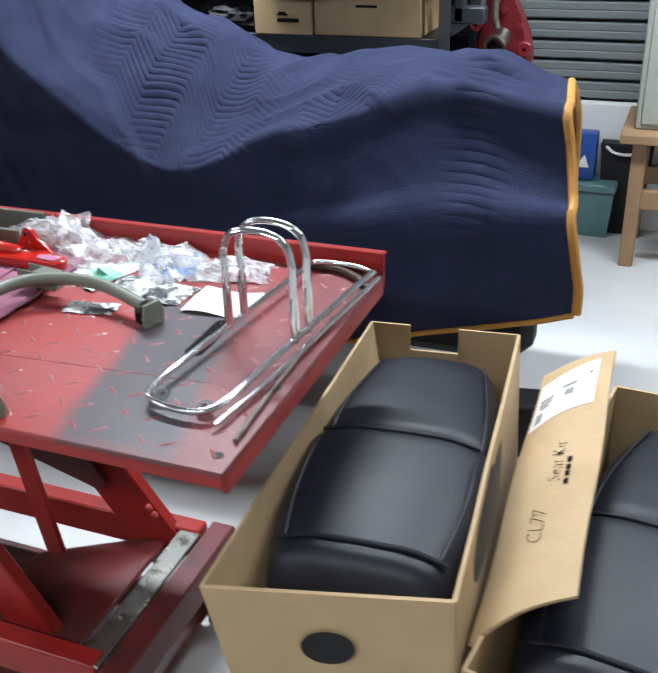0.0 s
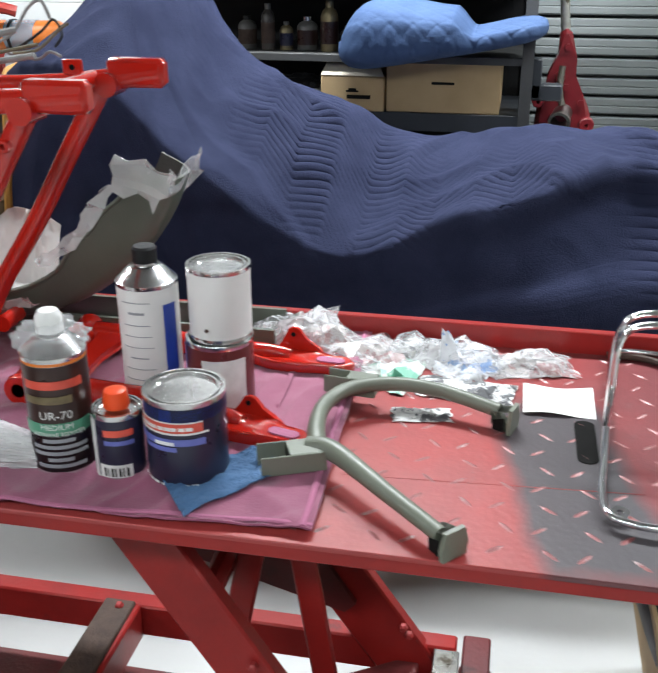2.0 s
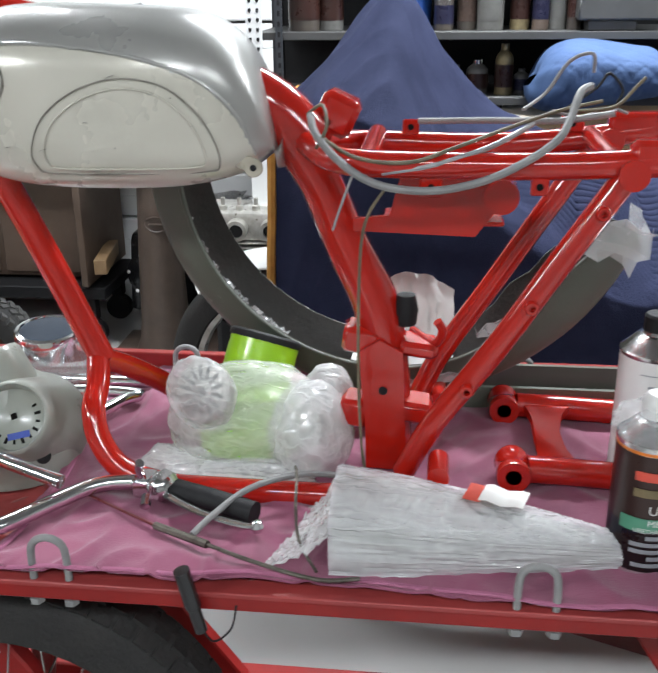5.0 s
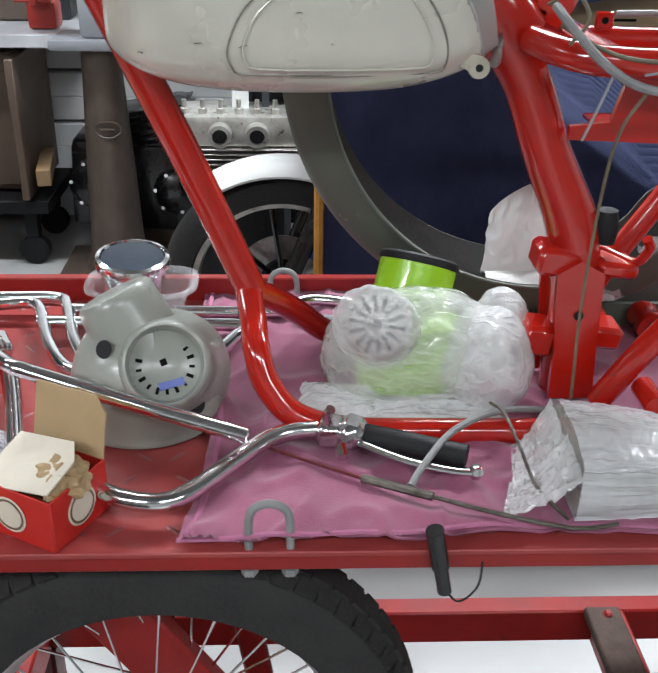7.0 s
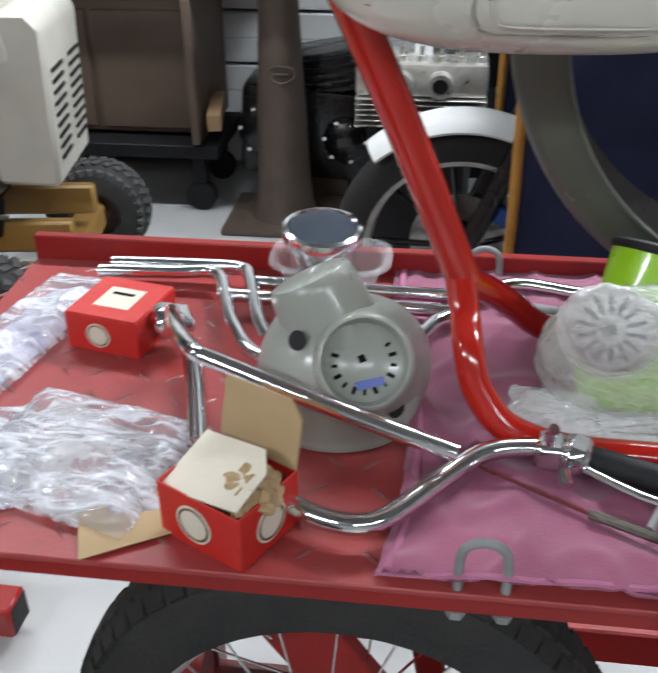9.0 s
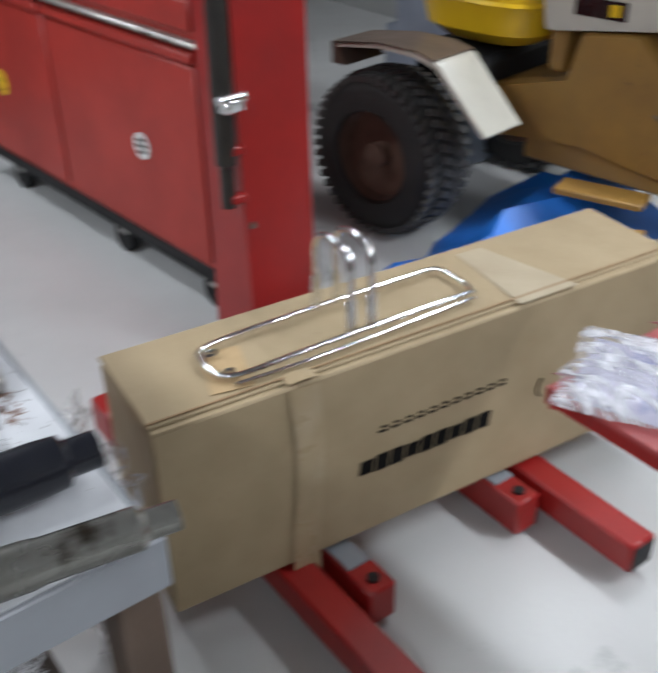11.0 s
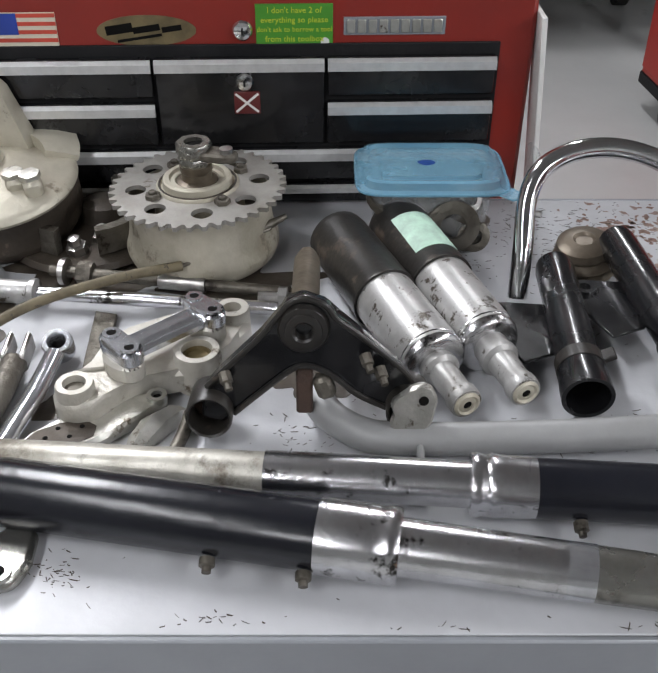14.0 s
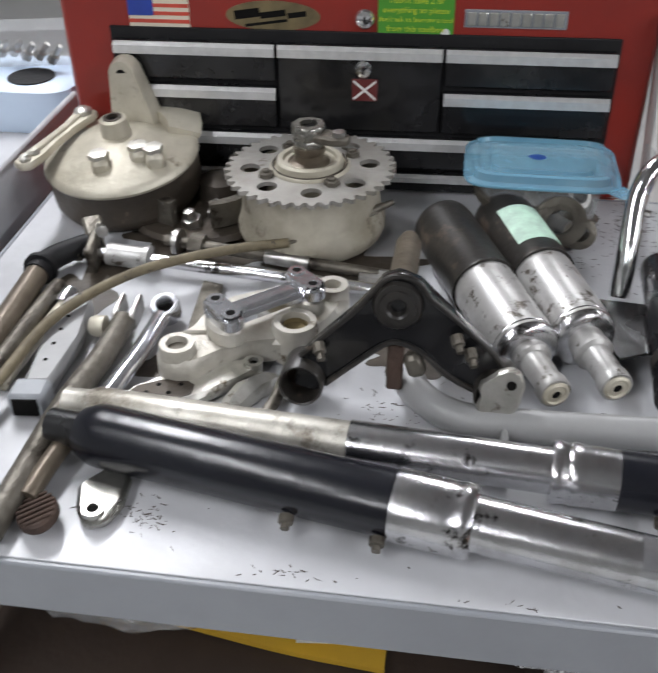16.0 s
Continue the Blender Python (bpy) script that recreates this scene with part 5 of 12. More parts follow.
z = TZ + 0.007
arc_bar(x, y, r, z + 0.060, 0.017, -0.9, 1.5, GREEN_PRINT, c, "green_band")
arc_bar(x, y, r, z + 0.124, 0.011, -0.6, 1.3, RED_PRINT, c)
arc_bar(x, y, r, z + 0.104, 0.010, -0.6, 0.9, BRASS, c)
arc_text("UR-70", 0.016, x, y, r + 0.0003, z + 0.088, 0.35, WHITE_INK, c)
arc_text("MEDIUM", 0.011, x, y, r + 0.0008, z + 0.072, 0.35, WHITE_INK, c)
arc_text("URETHANE REDUCER", 0.008, x, y, r + 0.0008, z + 0.062, 0.35, WHITE_INK, c, 0.9)
for i, w in enumerate((0.5, 0.9, 0.9, 0.4, 0.8)):
    arc_bar(x, y, r, z + 0.050 - i * 0.009, 0.005, 0.35 - w, 0.35 + w, GREY_EDGE, c)
bm = B()
lathe(bm, [(0, 0), (0.017, 0), (0.017, 0.014), (0.0165, 0.02), (0.012, 0.027), (0, 0.028)], pose(x, y, z + h + 0.022), 24)
part("cap", bm, WHITE_PLASTIC, c, "white plastic cap")
bm = B()
blob(bm, (x, y, z + h + 0.013), (0.043, 0.043, 0.022), 0.2, 30, 4, 2.0, crease=0.35)
part("wrap", bm, BAG, c, "crinkled clear wrap over the top", smooth=25)

# small hardener tin
x, y, r, h = -0.767, 0.101, 0.032, 0.094
c = can("hardener_can", x, y, r, h, "small dark printed tin with an orange spout cap", [(0.03, 0.95, DARK_PRINT)], "paint")
arc_bar(x, y, r, z + 0.008, 0.018, -0.5, 0.85, WHITE_INK, c)
for i in range(7):
    arc_bar(x, y, r + 0.0005, z + 0.010, 0.012, -0.3 + i * 0.15, -0.3 + i * 0.15 + (0.05 if i % 2 else 0.09), INK, c)
arc_bar(x, y, r, z + 0.066, 0.009, -0.2, 1.0, RED_PRINT, c)
arc_bar(x, y, r, z + 0.054, 0.006, -0.2, 1.0, PURPLE_PRINT, c)
arc_bar(x, y, r, z + 0.004, 0.082, -1.15, -0.62, WHITE_INK, c)
bm = B()
lathe(bm, [(0, 0), (0.016, 0), (0.017, 0.006), (0.014, 0.022), (0.010, 0.024), (0, 0.024)], pose(x, y, z + h), 20)
part("cap", bm, ORANGE_CAP, c, "bright orange plastic cap")

# quart of paint
x, y, r, h = -0.682, 0.116, 0.052, 0.122
c = can("paint_can", x, y, r, h, "quart paint tin with dark blue printed label", [(0.04, 0.94, DARK_PRINT), (0.80, 0.93, BLUE_INK)], "paint")
arc_bar(x, y, r, z + 0.084, 0.012, -1.25, 0.75, RED_PRINT, c)
arc_bar(x, y, r, z + 0.081, 0.0025, -1.3, 0.9, WHITE_INK, c)
arc_bar(x, y, r, z + 0.066, 0.009, -1.2, 0.8, PURPLE_PRINT, c)
arc_bar(x, y, r, z + 0.058, 0.006, -0.8, 0.1, PURPLE_PRINT, c)
arc_bar(x, y, r + 0.0006, z + 0.0668, 0.0045, -0.45, 0.05, WHITE_INK, c)
arc_bar(x, y, r, z + 0.0965, 0.0015, -1.25, 0.75, WHITE_INK, c)
for k in range(9):
    arc_bar(x, y, r + 0.0006, z + 0.0870, 0.0045, -1.02 + 0.17 * k, -0.90 + 0.17 * k + 0.02 * (k % 3), WHITE_INK, c)
for k in range(7):
    arc_bar(x, y, r, z + 0.0085, 0.003, -1.1 + 0.25 * k, -0.95 + 0.25 * k + 0.03 * (k % 2), WHITE_INK, c)

# white solvent tin
x, y, r, h = -0.806, 0.318, 0.0445, 0.185
c = can("solvent_can", x, y, r, h, "tall white printed solvent tin with black screw cap", [(0.02, 0.965, WHITE_PLASTIC)], "cone")
arc_bar(x, y, r, z + 0.05, 0.105, 0.85, 1.35, BLUE_INK, c, "blue_panel")
for i, (w, hh) in enumerate(((0.55, 0.002), (0.3, 0.006), (0.5, 0.002), (0.55, 0.0016), (0.6, 0.0016), (0.35, 0.003), (0.6, 0.0016), (0.6, 0.0016))):
    arc_bar(x, y, r, z + 0.160 - i * 0.017, hh * 0.55, -w, w * 0.8, GREY_EDGE, c)
bm = B()
lathe(bm, [(0, 0), (0.0175, 0), (0.0175, 0.02), (0.015, 0.023), (0, 0.023)], pose(x, y, z + h + 0.024), 24)
part("cap", bm, BLACK_MATT, c, "black screw cap")

# two paint tins, one on the other
x, y = -0.700, 0.315
c = can("primer_can", x, y, 0.049, 0.105, "white tin with a maroon printed label", [(0.04, 0.94, MAROON)], "paint")
arc_bar(x, y, 0.049, z + 0.006, 0.078, -0.25, 1.1, WHITE_INK, c, "white_panel")
arc_bar(x, y, 0.049, z + 0.006, 0.09, -1.6, -1.0, PURPLE_PRINT, c)
arc_bar(x, y, 0.0496, z + 0.02, 0.05, -0.22, -0.14, INK, c)
z0 = TZ
TZ = TZ + 0.1055
c = can("upper_paint_can", x + 0.002, y + 0.004, 0.0455, 0.108, "plain white paint tin stacked on another tin", [(0.03, 0.95, WHITE_PLASTIC)], "paint")
TZ = z0
bm = B()
lathe(bm, [(0, 0), (0.003, 0), (0.003, 0.001), (0, 0.001)], pose(x - 0.004, y - 0.0425, z + 0.128, 90, 0, 0), 10)
part("rust_spot", bm, RUST, c)

# crumpled blue shop towel
bm = B()


def towel(u, v):
    x, y = -0.705 + 0.055 * u + 0.09 * v - 0.008 * math.sin(v * 7) * u, 0.075 - 0.070 * u + 0.135 * v * (0.75 + 0.25 * u)
    return (x, max(y, 0.004), cloth_z(x, max(y, 0.004)) + 0.0055 + 0.008 * abs(noise.noise(Vector((u * 5, v * 5, 3)))) + 0.002 * noise.noise(Vector((u * 14, v * 14, 1))))


sheet(bm, towel, 36, 36, 0.001)
solo("shop_towel", bm, BLUE_CLOTH, "crumpled blue paper shop towel under a paint tin", "towel", smooth=50)

# grey centre stand
stand = thing("centre_stand", (-0.45, 0.2, CZ), label="grey-green painted motorcycle centre stand lying on the lift", category="stand")
for name, pts, r in (("leg", [(-0.535, 0.162, 0.792), (-0.50, 0.150, 0.797), (-0.42, 0.078, 0.79), (-0.352, 0.017, 0.784)], [0.0150, 0.0135, 0.0108, 0.0100]),
                     ("leg", [(-0.522, 0.155, 0.794), (-0.534, 0.205, 0.80), (-0.534, 0.262, 0.803), (-0.508, 0.318, 0.803), (-0.45, 0.350, 0.80), (-0.38, 0.350, 0.795), (-0.296, 0.320, 0.787)], [0.0138, 0.0110, 0.0104, 0.0104, 0.0102])):
    bm = B()
    tube(bm, pts, r, 16, 6)
    part(name, bm, GREY_GREEN, stand)
for x, y, rz in ((-0.345, 0.010, -42), (-0.287, 0.316, -18)):
    fm_ = pose(x, max(y, 0.016), TZ + 0.002, 0, 0, rz) @ Matrix.Diagonal((0.9, 0.85, 0.9, 1))
    bm = B()
    loft(bm, [[fm_ @ Vector((px_, sy * w, zz)) for px_, sy, zz in ((-0.018, -1, 0.012), (0.012, -1, 0.0), (0.012, 1, 0.0), (-0.018, 1, 0.012), (-0.02, 0.8, 0.030), (0.010, 0.9, 0.036), (0.010, -0.9, 0.036), (-0.02, -0.8, 0.030))] for w in (0.010, 0.016)])
    loft(bm, [[fm_ @ Vector((px_, yy, zz)) for yy, zz in ((-0.021, 0.0), (0.021, 0.0), (0.024, 0.018), (0.017, 0.041), (-0.017, 0.041), (-0.024, 0.018))] for px_ in (0.009, 0.0155)])
    part("foot", bm, GREY_GREEN, stand, "flared foot plate")
    bm = B()
    prism(bm, [(-0.012, 0.004), (0.006, 0.002), (0.006, 0.026), (-0.012, 0.020)], 0, 0.001, fm_ @ pose(-0.003, -0.0168, 0.0, 90, 0, 0))
    part("hollow_end", bm, INK, stand, "dark hollow end")
# forked sockets at the pivots
for (ax_, ay_), (bx_, by_), w, zc in (((-0.592, 0.126), (-0.515, 0.160), 0.019, 0.787), ((-0.552, 0.362), (-0.475, 0.352), 0.013, 0.792)):
    d_ = Vector((bx_ - ax_, by_ - ay_, 0))
    sm_ = Matrix.Translation((ax_, ay_, zc)) @ d_.to_track_quat("X", "Z").to_matrix().to_4x4()
    for nm, c, s in (("socket_floor", (d_.length / 2, 0, -0.012), (d_.length, 2 * w, 0.003)), ("socket_cheek", (d_.length / 2, w, 0.0), (d_.length, 0.003, 0.027)), ("socket_cheek", (d_.length / 2, -w, 0.0), (d_.length, 0.003, 0.027)), ("socket_top", (d_.length * 0.72, 0, 0.0125), (d_.length * 0.56, 2 * w, 0.003))):
        bm = B()
        box(bm, (0, 0, 0), s, m=sm_ @ pose(*c), bevel=0.001)
        part(nm, bm, GREY_GREEN, stand)
    bm = B()
    box(bm, (0, 0, 0), (0.002, 2 * w - 0.003, 0.02), m=sm_ @ pose(d_.length * 0.46, 0, 0))
    part("socket_mouth", bm, INK, stand, "dark inside of the socket")


# chrome carrier racks
def carrier_rack(m, label, reach=0.258):
    holder = thing("luggage_rack", m=m, label=label, category="luggage rack", group="luggage racks")
    w = 0.056
    for name, pts in (("rail", [(-w, 0.26, 0.012), (-w, 0.1, 0.014), (-w, -0.1, 0.014), (-w, 0.058 - reach, 0.012), (-w * 0.85, 0.013 - reach, 0.011), (-w * 0.4, -reach, 0.010), (w * 0.4, -reach, 0.010), (w * 0.85, 0.013 - reach, 0.011), (w, 0.058 - reach, 0.012), (w, -0.1, 0.014), (w, 0.1, 0.014), (w, 0.26, 0.012)]),
                      ("end_bar", [(-w, 0.255, 0.012), (-w * 0.5, 0.266, 0.012), (w * 0.5, 0.266, 0.012), (w, 0.255, 0.012)]),
                      ("side_bar", [(w + 0.014, 0.25, 0.008), (w + 0.017, 0.1, 0.007), (w + 0.018, -0.1, 0.006), (w + 0.012, -0.24, 0.006)])):
        bm = B()
        tube(bm, pts, 0.0051 if name != "side_bar" else 0.0036, 10, 5)
        bm.transform(m)
        part(name, bm, CHROME, holder)
    for y in (-0.01, 0.032):
        bm = B()
        pts = [(-w, y, 0.008), (-w, y, 0.09), (-w * 0.98, y, 0.137), (-w * 0.7, y + 0.002, 0.163), (0, y + 0.003, 0.171), (w * 0.7, y + 0.002, 0.163), (w * 0.98, y, 0.137), (w, y, 0.09), (w, y, 0.008)]
        tube(bm, pts, 0.0070, 10, 5, squash=0.75)
        bm.transform(m)
        part("hoop", bm, CHROME, holder)
        for s in (-1, 1):
            bm = B()
            box(bm, (s * w, y, 0.045), (0.006, 0.02, 0.07), bevel=0.002)
            bm.transform(m)
            part("bracket", bm, CHROME, holder)
    for s in (-1, 1):
        bm = B()
        lathe(bm, [(0.004, 0), (0.011, 0), (0.011, 0.003), (0.004, 0.003), (0.004, 0)], pose(s * w * 0.6, 0.023 - reach, 0.006, 12, 0, 0), 16, cap=False)
        bm.transform(m)
        part("lug", bm, CHROME, holder)
    return holder


carrier_rack(pose(-0.093, 0.325, TZ + 0.003, 0, 0, -6.0), "chrome tubular luggage rack with twin hoops, lying on the lift", 0.232)
rail = thing("steel_rod", (-0.01, 0.3, TZ), label="thin rusty steel rod lying beside the chrome rack", category="rod")
bm = B()
tube(bm, [(-0.014, 0.063, TZ + 0.004), (-0.022, 0.29, TZ + 0.004), (-0.010, 0.522, TZ + 0.004)], 0.0034, 8, 4)
part("shaft", bm, STEEL_DIRTY, rail)
bm = B()
tube(bm, [(-0.128, 0.589, TZ + 0.007), (-0.075, 0.585, TZ + 0.008), (-0.026, 0.556, TZ + 0.007), (-0.012, 0.53, TZ + 0.005)], 0.006, 8, 4)
part("bent_end", bm, RUST, rail, "rusty bent end")
# parts bags and papers
def crumple(cx, cy, w, d, h, rz, seed, nu, nv, dome=0.6, ridges=0.35, floor=TZ):
    """A creased film or paper lying loosely: a few flat planes on a low heap; nu, nv are its planes each way."""
    m = pose(cx, cy, floor, 0, 0, rz)

    def fn(u, v):
        inner = 0.02 < u < 0.98 and 0.02 < v < 0.98
        q = Vector((u * 37.7 + seed, v * 41.3 - seed, seed * 1.7))
        n1, n2, n3 = (noise.cell(q * k + Vector((k, 2 * k, 0))) - 0.5 for k in (1.0, 1.31, 1.73))
        uu, vv = (u + n1 * 0.75 / nu, v + n2 * 0.75 / nv) if inner else (u + 0.04 * n1, v + 0.05 * n2)
        rise = min(1.0, min(u, 1 - u, v, 1 - v) / 0.30) ** 0.7
        swell = 0.5 + 0.5 * noise.noise(Vector((u * 2.3, v * 2.3, seed)))
        z = 0.0018 + h * rise * (dome * (0.5 + 0.7 * swell) + ridges * n3) + (0 if inner else 0.12 * h * (n3 + 0.5))
        return m @ Vector((w * (uu - 0.5), d * (vv - 0.5), max(z, 0.0016)))
    return fn


def pillow(cx, cy, w, d, h, rz, seed, floor=TZ):
    """A flat bag: a low cushion drawn into long streaky creases."""
    m = pose(cx, cy, floor, 0, 0, rz)

    def fn(u, v):
        rise = min(1.0, min(u, 1 - u) / 0.16, min(v, 1 - v) / 0.22) ** 0.6
        bend = 0.10 * noise.noise(Vector((u * 2.5, v * 1.5, seed)))
        crease = 0.5 - abs(noise.noise(Vector((u * 2.2 + seed, (v + bend) * 11, seed))))
        fine = 0.4 - abs(noise.noise(Vector((u * 5, (v + 2 * bend) * 24, seed + 5))))
        z = 0.0025 + h * rise * (0.55 + 0.25 * noise.noise(Vector((u * 2.6, v * 2.6, seed + 2)))) + h * 0.34 * crease * (0.4 + 0.6 * rise) + h * 0.16 * fine
        return m @ Vector((w * (u - 0.5) * (1 + 0.12 * noise.noise(Vector((v * 4, seed, 1)))), d * (v - 0.5) * (1 + 0.14 * noise.noise(Vector((u * 3, seed, 7)))), max(z, 0.0018)))
    return fn


for i, (name, x, y, w, d, h, rz, ma, lab, cat, film) in enumerate((
        ("parts_bag", -0.620, 0.555, 0.17, 0.085, 0.082, 4, PRINT_ROSE, "rolled white printed bag of parts by the rail", "bag", True),
        ("parts_bag", -0.520, 0.522, 0.13, 0.115, 0.045, 30, PRINT_ROSE, "crumpled clear bag of small parts on the lift", "bag", True),
        ("leaflet", -0.462, 0.468, 0.085, 0.13, 0.030, -14, PRINT_GREEN, "crumpled white paper with green print among bags", "leaflet", False),
        ("leaflet", -0.345, 0.425, 0.145, 0.070, 0.022, -6, PRINT_NEWS, "creased sheet of grey newsprint on the lift", "leaflet", False),
        ("parts_bag", -0.360, 0.525, 0.115, 0.125, 0.050, 38, PRINT_BLUE, "crumpled white bag with blue print", "bag", True),
        ("parts_bag", -0.250, 0.530, 0.125, 0.075, 0.036, 12, PRINT_ROSE, "small crumpled white and rose bag by the rail", "bag", True),
        ("parts_bag", -0.425, 0.560, 0.10, 0.08, 0.034, -20, PRINT_NEWS, "crumpled grey printed bag by the rail", "bag", True),
        ("leaflet", -0.405, 0.335, 0.085, 0.042, 0.012, 10, PRINT_NEWS, "torn strip of printed paper on the lift", "leaflet", False))):
    holder = thing(name, (x, y, TZ), label=lab, category=cat, group="parts bags on the lift" if name == "parts_bag" else "leaflets among the bags")
    bm = B()
    sheet(bm, crumple(x, y, w, d, h, rz, 3.7 * i + 1, 8, 7), 8, 7, 0.0008)
    part("sheet", bm, ma, holder, smooth=15)
    if film:
        bm = B()
        sheet(bm, crumple(x, y, w * 1.12, d * 1.12, h * 1.15, rz + 4, 3.7 * i + 2.3, 7, 6, 0.8, 0.3), 7, 6, 0.0005)
        part("film", bm, THIN_FILM, holder, "thin clear film", smooth=20)
bm = B()
sheet(bm, lambda u, v: (-0.262 + 0.104 * u, 0.368 + 0.092 * v + 0.004 * u, TZ + 0.0035 + 0.003 * math.sin(u * 5 + v * 2)), 12, 8, 0.0008)
solo("paper_note", bm, PAPER, "blank white paper lying on the lift", "paper")
bm = B()
sheet(bm, lambda u, v: (-0.393 + 0.034 * u * (1 - 0.6 * v), 0.478 + 0.030 * v + 0.006 * u, TZ + 0.024 + 0.042 * v - 0.010 * u + 0.003 * math.sin(7 * u + 3 * v)), 3, 4, 0.0008)
solo("paper_card", bm, PRINT_BLUE, "torn corner of blue and white card among bags", "card", smooth=15)



def red_bracket(x, y, rz, peak, label):
    """A pressed arm end: a tube running into a waisted plate with a slot, and an upright pointed lug behind."""
    m = pose(x, y, TZ + 0.008, 0, 0, rz)
    holder = thing("red_bracket", m=m, label=label, category="bracket", group="red brackets")
    edge = spline([(a, b, 0) for a, b in ((-0.075, -0.022), (-0.03, -0.036), (0.01, -0.034), (0.045, -0.027), (0.080, -0.024), (0.097, -0.006), (0.082, 0.012), (0.055, 0.014), (0.03, 0.024), (0.0, 0.032), (-0.035, 0.024), (-0.075, 0.016), (-0.075, -0.022))], 4)[:-1]
    rings = [[m @ Vector((0.01 + (p.x - 0.01) * k, (p.y + 0.005) * k - 0.005, h)) for p in edge] for k, h in ((0.97, 0.004), (1.0, 0.008), (1.0, 0.016), (0.97, 0.0195), (0.90, 0.0205), (0.84, 0.0185))]
    bm = B()
    loft(bm, rings)
    part("plate", bm, RED_GLOSS, holder, smooth=50)
    bm = B()
    tube(bm, [m @ Vector(p) for p in ((-0.125, -0.004, 0.014), (-0.05, -0.004, 0.017), (-0.01, -0.002, 0.016))], [0.0165, 0.0165, 0.012], 14, 4)
    part("tube", bm, RED_GLOSS, holder)
    bm = B()
    prism(bm, [(0.058 + (0.014 if math.cos(a) > 0 else -0.014) + 0.009 * math.cos(a), -0.006 + 0.009 * math.sin(a)) for a in (2 * math.pi * i / 20 for i in range(20))], 0.0186, 0.0208, m)
    part("slot", bm, PINK_EDGE, holder, "pale pink slot-shaped inlay")
    bm = B()
    lug = [(-0.056, 0.004), (-0.040, 0.014), (-0.030, peak * 0.55), (-0.022, peak * 0.93), (-0.012, peak), (-0.002, peak * 0.93), (0.008, peak * 0.62), (0.022, peak * 0.5), (0.032, peak * 0.42), (0.040, 0.012), (0.045, 0.004)]
    prism(bm, lug, -0.004, 0.004, m @ pose(0, 0.022, 0, 84, 0, 3), 0.0015)
    lg = part("lug", bm, RED_GLOSS, holder)
    bm = B()
    lathe(bm, [(0, 0), (0.0038, 0), (0.0038, 0.0008), (0, 0.0008)], m @ pose(-0.012, 0.018, peak * 0.8, 84, 0, 3), 12)
    part("lug_hole", bm, INK, lg)


red_bracket(-0.618, 0.45, -6, 0.056, "glossy red painted steel bracket on the pink towel")
red_bracket(-0.632, 0.222, -16, 0.046, "glossy red painted steel bracket beside the paint tins")

# swingarm
arm = thing("swingarm", (-0.93, 0.36, CZ), label="glossy red painted swingarm lying on the pink towel", category="swingarm")
for y, x1 in ((0.462, -0.70), (0.262, -0.72)):
    bm = B()
    tube(bm, [(-0.965, y, 0.792), (-0.90, y, 0.79), (-0.82, y - 0.004, 0.788), (x1, y - 0.012, 0.786)], 0.019, 14, 4)
    part("tube", bm, RED_GLOSS, arm)
    bm = B()
    rod(bm, (-0.985, y - 0.026, 0.792), (-0.985, y + 0.026, 0.792), [(0.011, 0), (0.022, 0), (0.024, 0.008), (0.022, 0.014), (0.022, 0.038), (0.024, 0.044), (0.022, 0.052), (0.011, 0.052), (0.011, 0)], 20)
    part("pivot", bm, RED_GLOSS, arm)
bm = B()
prism(bm, [(-0.955, 0.27), (-0.895, 0.27), (-0.93 + 0.018, 0.31), (-0.915, 0.362), (-0.905, 0.42), (-0.88, 0.455), (-0.96, 0.455), (-0.945, 0.41), (-0.945, 0.32)], 0.787, 0.80, None, 0.003)
part("web_plate", bm, RED_GLOSS, arm)

# wrapped side cover
cover = thing("side_cover", (-1.06, 0.1, CZ), label="grey pointed side cover wrapped in clear film with a red tag", category="side cover")


